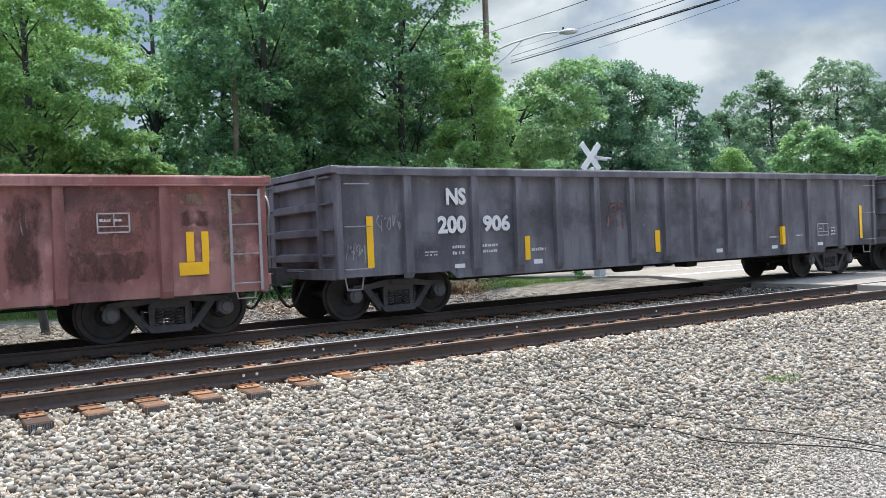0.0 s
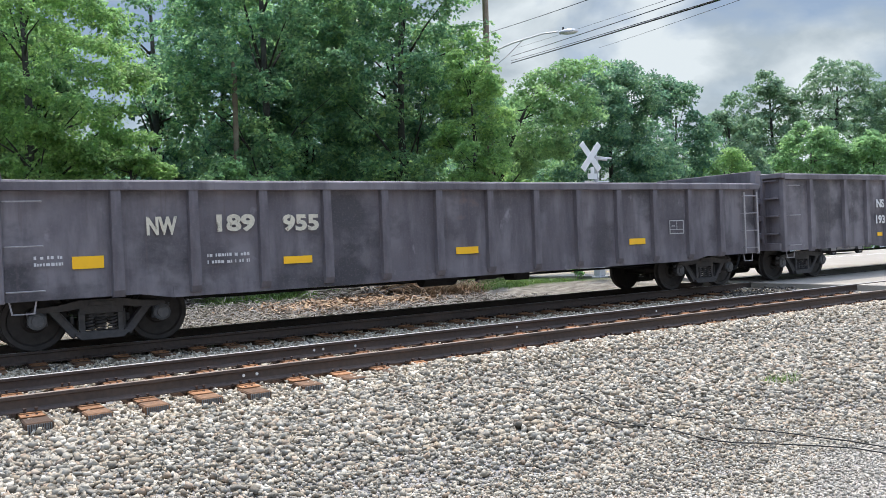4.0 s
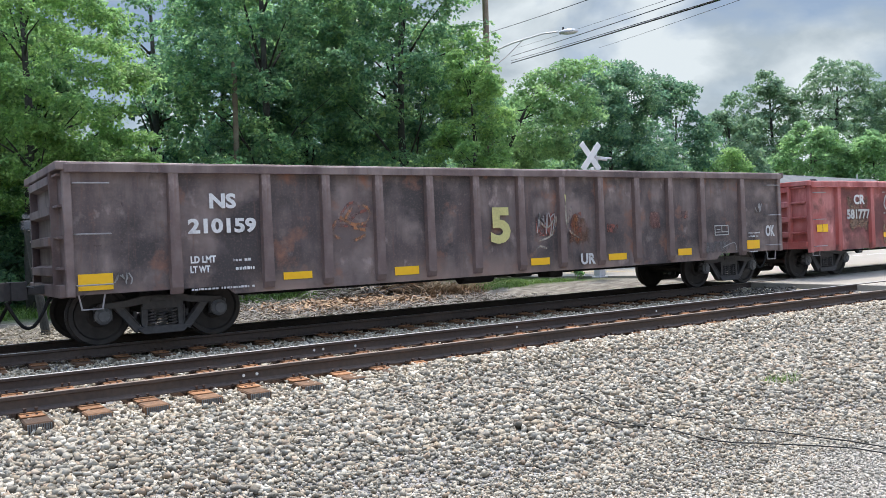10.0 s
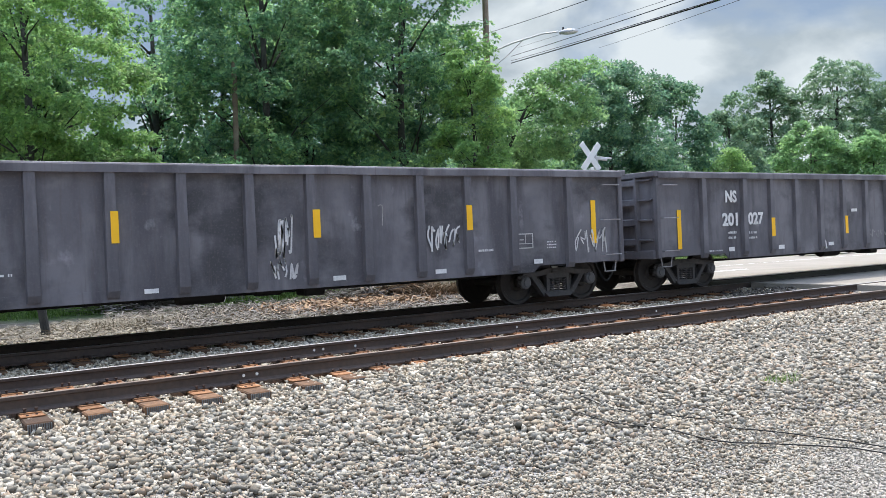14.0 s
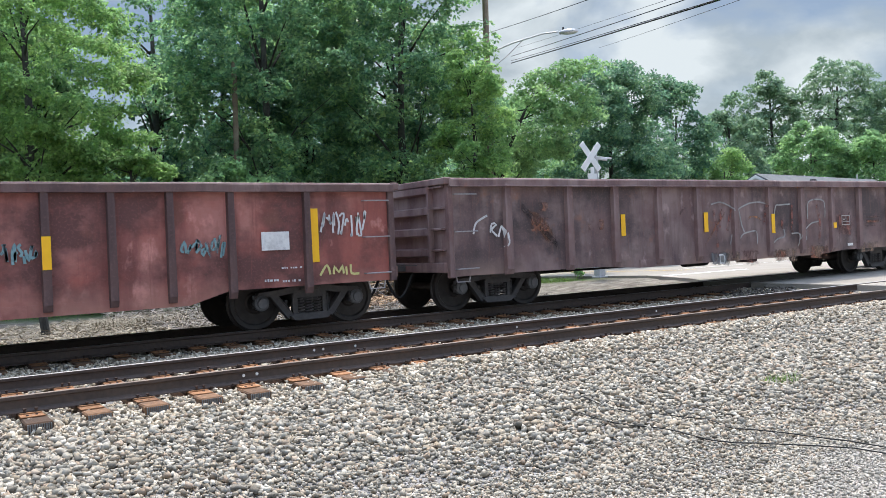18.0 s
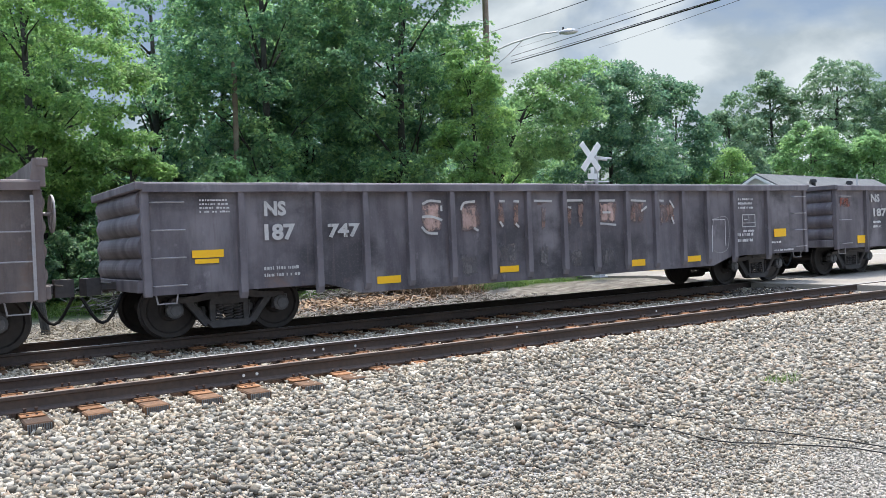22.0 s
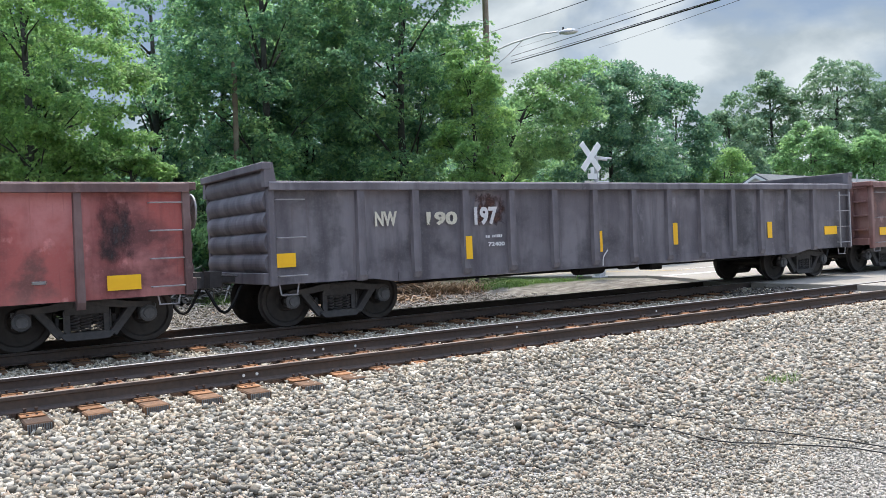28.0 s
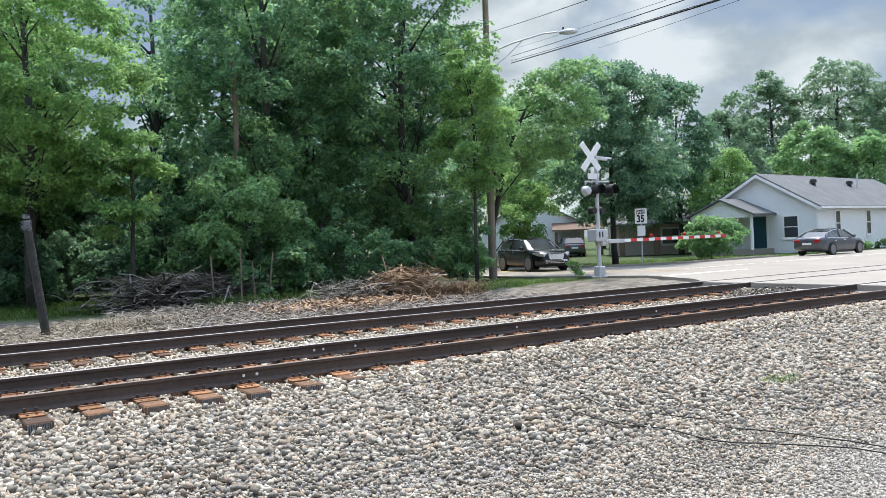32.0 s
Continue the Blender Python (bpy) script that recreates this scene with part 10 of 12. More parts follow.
    spray(g12, [[(0.43, 1.37), (0.43, 1.23), (0.43, 1.24), (0.41, 1.58)], [(0.49, 1.44), (0.50, 1.84), (0.48, 1.74), (0.47, 1.50)], [(0.49, 1.76), (0.48, 1.24), (0.53, 1.80), (0.53, 1.82)], [(0.56, 1.83), (0.50, 1.28), (0.53, 1.76), (0.55, 1.27)], [(0.55, 1.21), (0.57, 1.42), (0.55, 1.22), (0.57, 1.20)], [(0.64, 1.70), (0.62, 1.80), (0.61, 1.87), (0.60, 1.47)], [(0.62, 1.41), (0.65, 1.69), (0.66, 1.56), (0.64, 1.56)], [(0.71, 1.87), (0.72, 1.90), (0.68, 1.29), (0.65, 1.33)]], 0.03, 'chalk_b')
    spray(g12, [[(3.39, 1.66), (3.40, 1.63), (3.36, 1.49), (3.44, 1.26)], [(3.52, 1.59), (3.49, 1.56), (3.46, 1.65), (3.44, 1.19)], [(3.58, 1.25), (3.60, 1.60), (3.53, 1.36), (3.57, 1.22)], [(3.69, 1.66), (3.64, 1.33), (3.64, 1.61), (3.64, 1.66)], [(3.75, 1.21), (3.72, 1.54), (3.75, 1.38), (3.74, 1.22)], [(3.79, 1.47), (3.80, 1.46), (3.76, 1.53), (3.84, 1.68)], [(3.81, 1.35), (3.84, 1.40), (3.87, 1.51), (3.93, 1.59)], [(3.95, 1.59), (3.97, 1.54), (3.92, 1.27), (3.93, 1.38)], [(4.08, 1.64), (3.99, 1.57), (4.05, 1.34), (4.00, 1.51)]], 0.035, 'chalk_b')
    rim_box(g12, 5.42, 1.16, 5.82, 1.46)
    bars(g12, 4.48, 1.13, 4.83, 1.23, 1, 'chalk')
    bars(g12, 6.18, 1.14, 6.43, 1.31, 3, 'chalk')
    spray(g12, [[(7.04, 1.34), (6.97, 1.07), (6.96, 1.27), (7.13, 1.50)], [(7.18, 1.20), (7.10, 1.34), (7.22, 1.29), (7.23, 1.46)], [(7.27, 1.48), (7.30, 1.02), (7.32, 1.11), (7.28, 1.12)], [(7.37, 1.38), (7.47, 1.13), (7.44, 1.49), (7.41, 1.42)], [(7.52, 1.08), (7.50, 1.04), (7.66, 1.50), (7.55, 1.26)], [(7.62, 1.29), (7.80, 1.47), (7.74, 1.46), (7.71, 1.02)], [(7.80, 1.53), (7.76, 1.22), (7.77, 1.48), (7.83, 1.00)]], 0.03, 'chalk_b')
    bars(g12, -3.60, 1.12, -3.44, 1.20, 1, 'white')
    spray(g12, [[(2.35, 2.04), (2.44, 2.04), (2.42, 1.69)]], 0.02, 'chalk')
    # marks on car 14
    lettering(g13, 'NS', -5.96, 2.01, -5.54, 2.30, 'white')
    lettering(g13, '201', -6.10, 1.45, -5.53, 1.77, 'white')
    lettering(g13, '027', -5.14, 1.46, -4.54, 1.77, 'white')
    plate(g13, -7.64, 0.97, -7.51, 1.86)
    plate(g13, -4.29, 1.16, -4.15, 1.62)
    plate(g13, -1.09, 1.14, -0.97, 1.61)
    plate(g13, 2.15, 1.14, 2.28, 1.62)
    plate(g13, 5.32, 1.12, 5.45, 1.62)
    plate(g13, 7.41, 0.98, 7.52, 1.87)
    plate(g13, -5.87, 0.85, -5.66, 0.95, 'white', 'paint_patch')
    plate(g13, -3.94, 0.83, -3.71, 0.93, 'white', 'paint_patch')
    plate(g13, -1.79, 0.84, -1.56, 0.93, 'white', 'paint_patch')
    plate(g13, 1.30, 0.84, 1.54, 0.94, 'white', 'paint_patch')
    bars(g13, -5.89, 1.13, -5.59, 1.37, 2, 'chalk')
    bars(g13, -5.16, 1.11, -4.80, 1.35, 2, 'chalk')
    rim_box(g13, 5.50, 1.14, 5.99, 1.47)
    plate(g13, -0.69, 1.72, -0.41, 1.80, 'white', 'paint_patch')
    spray(g13, [[(-2.03, 0.74), (-1.95, 0.98), (-1.88, 0.76)]], 0.05, 'chalk_b')
    bars(g13, -6.63, 0.86, -6.07, 0.93, 1, 'chalk')
    spray(g13, [[(0.18, 1.20), (0.21, 1.19), (0.13, 1.13), (0.32, 1.02)], [(0.46, 1.16), (0.40, 1.15), (0.32, 1.20), (0.32, 0.99)], [(0.63, 1.01), (0.63, 1.17), (0.51, 1.06), (0.61, 0.99)], [(0.82, 1.19), (0.75, 1.04), (0.73, 1.17), (0.72, 1.19)], [(0.99, 0.98), (0.91, 1.13), (0.99, 1.05), (0.98, 0.98)]], 0.02, 'chalk')
    # marks on car 15
    plate(g14, -1.94, 1.24, -1.47, 1.37)
    plate(g14, 1.30, 1.25, 1.78, 1.37)
    plate(g14, 4.02, 1.25, 4.49, 1.36)
    spray(g14, [[(5.04, 1.89), (5.06, 1.55)], [(5.04, 1.71), (5.22, 1.74)], [(5.22, 1.91), (5.21, 1.55)], [(5.35, 1.86), (5.26, 1.71), (5.33, 1.57), (5.44, 1.69), (5.35, 1.86)], [(5.47, 1.56), (5.51, 1.88), (5.59, 1.67), (5.70, 1.90), (5.68, 1.58)], [(5.94, 1.87), (5.76, 1.85), (5.75, 1.58), (5.93, 1.61)], [(5.75, 1.72), (5.91, 1.73)], [(5.94, 1.85), (5.99, 1.69), (6.10, 1.85), (6.03, 1.53), (5.87, 1.47)]], 0.05, 'chalk_b', 'white sprayed tag')
    spray(g14, [[(5.11, 1.47), (5.48, 1.50), (5.81, 1.38)], [(5.15, 1.51), (5.52, 1.55), (5.87, 1.45)]], 0.04, 'chalk_b')
    bars(g14, -0.86, 1.24, -0.53, 1.39, 3, 'white')
    bars(g14, -0.04, 1.27, 0.02, 1.57, 6, 'white')
    bars(g14, 0.21, 1.26, 0.26, 1.60, 6, 'white')
    plate(g14, 5.23, 1.26, 5.45, 1.33, 'yellow_worn', 'paint_patch')
    lettering(g14, 'G122', 7.05, 1.51, 7.39, 1.62, 'white')
    plate(g14, 6.92, 1.26, 7.40, 1.48)
    lettering(g14, 'IH', 6.86, 1.95, 6.95, 2.02, 'white')
    lettering(g14, '5-6', 7.28, 1.95, 7.41, 2.01, 'white')
    lettering(g14, 'IW', 6.85, 1.86, 6.94, 1.92, 'white')
    lettering(g14, '9-6', 7.28, 1.85, 7.40, 1.91, 'white')
    lettering(g14, 'IL', 6.85, 1.76, 6.94, 1.82, 'white')
    lettering(g14, '53-6', 7.22, 1.75, 7.40, 1.81, 'white')
    lettering(g14, 'CU FT', 6.85, 1.66, 7.05, 1.72, 'white')
    lettering(g14, '2743', 7.22, 1.65, 7.39, 1.71, 'white')
    bars(g14, 6.42, 0.92, 6.50, 1.40, 9, 'white')
    plate(g14, 5.22, 1.27, 5.45, 1.35, 'chalk', 'paint_patch')
    # marks on car 16
    lettering(g15, 'NS', -6.33, 1.94, -5.88, 2.20, 'chalk_b')
    lettering(g15, 'NS187', -6.59, 1.49, -5.77, 1.80, 'chalk_b')
    lettering(g15, '187546', -6.64, 1.04, -5.55, 1.43, 'chalk_b')
    lettering(g15, '546', -5.26, 1.53, -4.64, 1.81, 'white')
    plate(g15, -6.76, 1.09, -6.62, 2.00)
    plate(g15, -2.72, 1.18, -2.60, 1.68)
    plate(g15, -0.02, 1.21, 0.13, 1.69)
    spray(g15, [[(-4.33, 1.44), (-4.31, 1.40), (-4.27, 1.68), (-4.36, 1.28)], [(-4.24, 1.59), (-4.17, 1.47), (-4.19, 1.47), (-4.20, 1.64)], [(-4.15, 1.26), (-4.16, 1.33), (-4.12, 1.68), (-4.13, 1.40)], [(-4.09, 1.70), (-4.04, 1.46), (-4.07, 1.25), (-4.07, 1.23)], [(-4.02, 1.29), (-4.02, 1.22), (-3.96, 1.66), (-4.04, 1.60)], [(-3.88, 1.48), (-3.91, 1.55), (-3.93, 1.51), (-3.95, 1.40)], [(-3.86, 1.23), (-3.85, 1.22), (-3.83, 1.18), (-3.83, 1.62)], [(-3.76, 1.20), (-3.74, 1.40), (-3.75, 1.59), (-3.75, 1.40)]], 0.035, 'pale_yellow')
    spray(g15, [[(-3.43, 1.79), (-3.41, 1.77), (-3.46, 1.67), (-3.37, 1.51)], [(-3.29, 1.74), (-3.32, 1.72), (-3.36, 1.79), (-3.37, 1.46)], [(-3.21, 1.50), (-3.20, 1.75), (-3.27, 1.58), (-3.22, 1.48)], [(-3.10, 1.79), (-3.15, 1.56), (-3.15, 1.76), (-3.15, 1.79)], [(-3.03, 1.47), (-3.06, 1.70), (-3.03, 1.59), (-3.03, 1.48)], [(-2.98, 1.66), (-2.97, 1.65), (-3.02, 1.70), (-2.94, 1.81)]], 0.035, 'pale_yellow')
    spray(g15, [[(0.26, 1.58), (0.24, 0.59)], [(0.07, 0.84), (0.24, 0.57), (0.40, 0.82)]], 0.05, 'chalk_b')
    bars(g15, -5.18, 0.89, -4.77, 0.96, 1, 'chalk')
    bars(g15, -6.34, 0.87, -5.56, 1.10, 2, 'chalk')
    fill(g15, [(-4.22, 1.33), (-3.77, 1.34), (-3.74, 1.12), (-4.20, 1.13)], 'darkpaint')
    plate(g15, 2.59, 1.20, 2.71, 1.67)
    plate(g15, 6.70, 1.11, 6.85, 2.01)
    plate(g15, 5.84, 1.34, 6.32, 1.64, 'white', 'paint_patch')
    spray(g15, [[(6.92, 1.74), (6.94, 1.71), (6.98, 1.94), (6.89, 1.61)], [(7.01, 1.86), (7.09, 1.76), (7.07, 1.76), (7.06, 1.90)], [(7.13, 1.59), (7.12, 1.65), (7.15, 1.93), (7.15, 1.71)], [(7.19, 1.95), (7.24, 1.76), (7.22, 1.59), (7.22, 1.57)], [(7.27, 1.62), (7.27, 1.56), (7.34, 1.92), (7.25, 1.87)], [(7.42, 1.77), (7.39, 1.83), (7.37, 1.79), (7.35, 1.71)], [(7.45, 1.57), (7.46, 1.56), (7.48, 1.53), (7.48, 1.89)], [(7.57, 1.54), (7.58, 1.71), (7.57, 1.86), (7.58, 1.71)], [(7.61, 1.93), (7.66, 1.53), (7.57, 1.61), (7.62, 1.89)], [(7.68, 1.62), (7.76, 1.93), (7.73, 1.93), (7.74, 1.81)]], 0.035, 'chalk_b')
    spray(g15, [[(4.62, 1.35), (4.60, 1.53), (4.54, 1.40), (4.59, 1.37)], [(4.65, 1.36), (4.64, 1.35), (4.70, 1.48), (4.67, 1.39)], [(4.71, 1.43), (4.78, 1.52), (4.78, 1.38), (4.79, 1.50)], [(4.77, 1.35), (4.86, 1.46), (4.78, 1.55), (4.84, 1.51)], [(4.95, 1.41), (4.86, 1.39), (4.88, 1.30), (4.94, 1.43)], [(4.99, 1.37), (5.00, 1.28), (4.93, 1.49), (4.99, 1.50)], [(5.07, 1.57), (5.09, 1.43), (5.01, 1.38), (5.04, 1.54)], [(5.14, 1.55), (5.09, 1.31), (5.16, 1.60), (5.17, 1.59)], [(5.19, 1.29), (5.23, 1.49), (5.20, 1.47), (5.16, 1.26)]], 0.04, 'teal_p')
    spray(g15, [[(2.11, 1.55), (2.13, 1.58), (2.12, 1.48), (2.08, 1.44)], [(2.14, 1.46), (2.14, 1.57), (2.16, 1.33), (2.14, 1.53)], [(2.23, 1.29), (2.23, 1.47), (2.27, 1.58), (2.25, 1.50)], [(2.26, 1.56), (2.26, 1.33), (2.25, 1.41), (2.29, 1.47)], [(2.34, 1.57), (2.30, 1.53), (2.35, 1.45), (2.32, 1.40)], [(2.39, 1.49), (2.41, 1.36), (2.37, 1.40), (2.38, 1.30)], [(2.46, 1.49), (2.48, 1.55), (2.43, 1.34), (2.41, 1.43)], [(2.46, 1.37), (2.52, 1.40), (2.53, 1.48), (2.51, 1.39)]], 0.04, 'teal_p')
    spray(g15, [[(6.85, 0.88), (6.98, 1.05), (7.04, 0.89)], [(7.10, 0.89), (7.12, 1.02), (7.20, 0.92), (7.27, 1.03), (7.29, 0.89)], [(7.34, 1.01), (7.35, 0.87)], [(7.43, 1.04), (7.44, 0.89), (7.59, 0.88)]], 0.04, 'pale_yellow')
    bars(g15, 5.86, 0.82, 6.10, 0.91, 1, 'chalk_b')
    bars(g15, 6.17, 0.80, 6.52, 0.87, 1, 'chalk')
    bars(g15, 6.16, 1.02, 6.53, 1.08, 1, 'chalk')
    # marks on car 17
    lettering(g16, 'CR', -6.23, 1.89, -5.83, 2.08, 'rust_l')
    lettering(g16, '585', -6.35, 1.49, -5.88, 1.77, 'rust_l')
    lettering(g16, '103', -4.81, 1.47, -4.36, 1.70, 'rust_l')
    spray(g16, [[(-7.40, 1.83), (-7.67, 1.69), (-7.74, 1.48)]], 0.04, 'chalk_b')
    spray(g16, [[(-7.34, 1.50), (-7.30, 1.67), (-7.19, 1.65), (-7.31, 1.56), (-7.18, 1.43)], [(-7.15, 1.41), (-7.06, 1.62), (-6.99, 1.36)], [(-6.97, 1.49), (-6.94, 1.29), (-7.02, 1.21)]], 0.04, 'chalk_b')
    plate(g16, -3.84, 1.32, -3.71, 1.79)
    plate(g16, -1.15, 1.33, -1.01, 1.79)
    spray(g16, [[(-6.62, 2.06), (-5.58, 1.13)]], 0.12, 'darkpaint')
    fill(g16, [(-6.52, 2.06), (-6.30, 2.05), (-5.60, 1.30), (-5.84, 1.14)], 'rust_patch')
    spray(g16, [[(-2.13, 1.60), (-1.73, 1.94), (-1.15, 1.87)], [(-1.21, 0.96), (-0.24, 1.86), (-0.08, 1.05)]], 0.05, 'rust_l')
    plate(g16, 1.28, 1.24, 1.41, 1.71)
    plate(g16, 3.93, 1.29, 4.06, 1.44)
    rim_box(g16, 4.39, 1.36, 4.78, 1.63)
    plate(g16, -0.65, 0.58, -0.47, 0.79, 'pale', 'paint_patch')
    bars(g16, 5.50, 1.25, 6.41, 1.66, 3, 'rust_l')
    plate(g16, 4.66, 0.80, 4.91, 0.87, 'white', 'paint_patch')
    fill(g16, [(-1.01, 0.87), (-0.62, 0.88), (-0.17, 0.84), (-0.16, 0.69), (-0.19, 0.50), (-0.59, 0.55), (-1.06, 0.56), (-1.03, 0.76)], 'primer', 'worn patch of old paint and rust', .03)
    fill(g16, [(-0.46, 0.84), (-0.17, 0.87), (0.05, 0.84), (0.06, 0.65), (0.01, 0.55), (-0.18, 0.53), (-0.42, 0.59), (-0.44, 0.69)], 'fade_tan', 'worn patch of old paint and rust', .03)
    fill(g16, [(0.09, 0.86), (0.43, 0.91), (0.91, 0.82), (0.89, 0.66), (0.87, 0.43), (0.45, 0.50), (0.03, 0.52), (0.06, 0.66)], 'fade_red', 'worn patch of old paint and rust', .03)
    fill(g16, [(1.32, 0.87), (1.90, 0.83), (2.52, 0.84), (2.45, 0.59), (2.47, 0.46), (1.94, 0.48), (1.36, 0.53), (1.35, 0.73)], 'fade_tan', 'worn patch of old paint and rust', .03)
    fill(g16, [(1.49, 0.84), (1.72, 0.82), (1.91, 0.78), (1.98, 0.60), (1.97, 0.50), (1.72, 0.52), (1.47, 0.55), (1.48, 0.62)], 'rust_l', 'worn patch of old paint and rust', .03)
    fill(g16, [(2.79, 0.90), (3.32, 0.85), (3.84, 0.82), (3.76, 0.67), (3.84, 0.44), (3.31, 0.53), (2.76, 0.56), (2.77, 0.72)], 'rust_l', 'worn patch of old paint and rust', .03)
    fill(g16, [(3.12, 0.85), (3.39, 0.89), (3.64, 0.84), (3.68, 0.67), (3.66, 0.51), (3.35, 0.53), (3.10, 0.58), (3.08, 0.71)], 'fade_tan', 'worn patch of old paint and rust', .03)
    fill(g16, [(4.14, 1.74), (4.58, 1.74), (4.99, 1.70), (4.91, 1.34), (4.90, 1.00), (4.48, 1.06), (4.11, 1.00), (4.10, 1.40)], 'fade_red', 'worn patch of old paint and rust', .03)
    fill(g16, [(5.08, 0.89), (5.60, 0.89), (6.14, 0.91), (6.25, 0.75), (6.19, 0.57), (5.62, 0.60), (5.06, 0.60), (5.06, 0.81)], 'fade_tan', 'worn patch of old paint and rust', .03)
    fill(g16, [(-0.65, 0.79), (-0.47, 0.78), (-0.48, 0.58), (-0.66, 0.58)], 'white', 'white square patch', .03)
    spray(g16, [[(-0.90, 1.97), (-0.56, 2.02), (-0.19, 1.91), (-0.12, 1.80)], [(0.11, 1.86), (0.49, 1.98), (0.89, 2.01), (1.16, 1.97)], [(0.11, 1.86), (0.20, 1.48), (0.30, 1.29)], [(0.14, 1.14), (0.26, 1.25), (0.70, 1.31), (0.78, 1.20), (0.77, 0.99)], [(1.46, 1.52), (1.55, 1.90), (1.69, 1.93), (2.15, 1.95)], [(1.44, 1.00), (1.61, 1.09), (1.88, 1.15), (1.85, 1.33)], [(2.17, 1.20), (2.50, 1.19), (2.49, 0.98), (2.42, 0.88)], [(2.88, 1.56), (2.92, 1.97), (3.24, 2.06), (3.59, 2.02), (3.66, 1.82), (3.64, 1.58)], [(2.77, 1.29), (3.02, 1.44), (3.37, 1.49)], [(2.77, 1.29), (2.80, 1.01)], [(-0.17, 1.25), (-0.25, 1.01)]], 0.035, 'chalk', 'faded pale outline of old lettering')
    spray(g16, [[(-0.82, 1.83), (-0.73, 1.44), (-0.71, 0.96)], [(-0.53, 1.86), (-0.62, 1.43)], [(-0.19, 1.85), (-0.34, 1.34)], [(1.15, 1.94), (1.09, 1.51)], [(2.21, 1.93), (2.19, 1.24)], [(3.29, 1.95), (3.41, 1.45), (3.34, 0.89)], [(1.81, 1.63), (1.78, 1.33)]], 0.085, 'chalk_red', 'faded red shading of old lettering')
    spray(g16, [[(0.39, 1.55), (0.56, 1.67), (0.80, 1.64), (1.02, 1.53)]], 0.05, 'orange_l', 'faded orange shading of old lettering')
    # marks on car 18
    lettering(g17, 'CR', -5.88, 1.89, -5.36, 2.12, 'rust_l')
    lettering(g17, '5817', -6.35, 1.37, -5.19, 1.70, 'white')
    lettering(g17, '03', -4.65, 1.37, -4.03, 1.70, 'white')
    lettering(g17, '58770', -5.89, 1.09, -5.12, 1.37, 'chalk_b')
    lettering(g17, '3', -4.80, 1.09, -4.65, 1.37, 'chalk_b')
    plate(g17, -7.75, 1.06, -7.26, 1.26)
    plate(g17, -4.61, 0.76, -4.11, 0.89)
    plate(g17, -2.50, 0.76, -2.03, 0.89)
    fill(g17, [(-7.24, 1.74), (-6.74, 1.75), (-6.78, 1.06), (-7.23, 1.06)], 'fade_tan')
    fill(g17, [(0.73, 1.44), (1.42, 1.35), (1.21, 0.98), (0.78, 1.07)], 'rust_patch')
    plate(g17, 0.30, 0.77, 0.60, 0.88)
    plate(g17, 6.64, 0.79, 7.11, 0.96)
    fill(g17, [(0.27, 1.09), (0.59, 1.21), (0.86, 1.15), (0.68, 0.97), (0.28, 0.94)], 'rust_patch')
    spray(g17, [[(0.16, 1.28), (0.19, 1.44), (0.28, 1.38), (0.20, 1.31), (0.34, 1.19)], [(0.33, 1.36), (0.41, 1.15), (0.54, 1.26)], [(0.29, 1.09), (0.57, 1.12)]], 0.03, 'pale_yellow')
    fill(g17, [(0.19, 0.68), (0.57, 0.68), (0.56, 0.53), (0.20, 0.54)], 'fade_tan')
    fill(g17, [(-1.28, 1.17), (-0.55, 1.17), (-0.58, 0.95), (-1.25, 0.95)], 'rust_patch')
    spray(g17, [[(5.30, 1.52), (5.40, 1.52), (5.38, 1.28), (5.28, 1.28), (5.30, 1.52)]], 0.02, 'chalk')
    plate(g17, 5.85, 0.83, 6.09, 0.89, 'chalk', 'paint_patch')
    fill(g17, [(-3.49, 1.73), (-3.37, 1.75), (-3.36, 1.59), (-3.48, 1.58)], 'pinkish')
    fill(g17, [(-1.96, 1.16), (-1.69, 1.16), (-1.68, 0.89), (-1.95, 0.88)], 'rust_patch')
    fill(g17, [(-1.41, 0.84), (-0.95, 0.84), (-0.45, 0.80), (-0.44, 0.65), (-0.46, 0.49), (-0.94, 0.53), (-1.45, 0.56), (-1.43, 0.72)], 'fade_tan', 'worn patch of old paint and rust', .03)
    fill(g17, [(-1.32, 0.76), (-1.10, 0.78), (-0.93, 0.75), (-0.93, 0.63), (-0.96, 0.58), (-1.11, 0.56), (-1.30, 0.60), (-1.31, 0.66)], 'rust_l', 'worn patch of old paint and rust', .03)
    fill(g17, [(-1.94, 1.11), (-1.82, 1.15), (-1.63, 1.10), (-1.64, 0.95), (-1.65, 0.75), (-1.81, 0.78), (-1.98, 0.78), (-1.96, 0.93)], 'rust_patch', 'worn patch of old paint and rust', .03)
    fill(g17, [(-0.90, 1.19), (-0.74, 1.18), (-0.56, 1.20), (-0.60, 1.04), (-0.59, 0.95), (-0.71, 0.94), (-0.88, 0.95), (-0.88, 1.09)], 'fade_red', 'worn patch of old paint and rust', .03)
    fill(g17, [(0.25, 0.72), (0.41, 0.71), (0.54, 0.69), (0.59, 0.57), (0.57, 0.51), (0.41, 0.51), (0.24, 0.54), (0.24, 0.58)], 'tan', 'worn patch of old paint and rust', .03)
    fill(g17, [(0.44, 1.14), (0.64, 1.12), (0.82, 1.11), (0.78, 1.05), (0.83, 0.96), (0.64, 1.00), (0.43, 1.00), (0.44, 1.07)], 'fade_tan', 'worn patch of old paint and rust', .03)
    fill(g17, [(2.00, 0.90), (2.04, 0.93), (2.06, 0.91), (2.09, 0.75), (2.07, 0.60), (2.01, 0.60), (1.98, 0.63), (1.98, 0.76)], 'pale', 'worn patch of old paint and rust', .03)
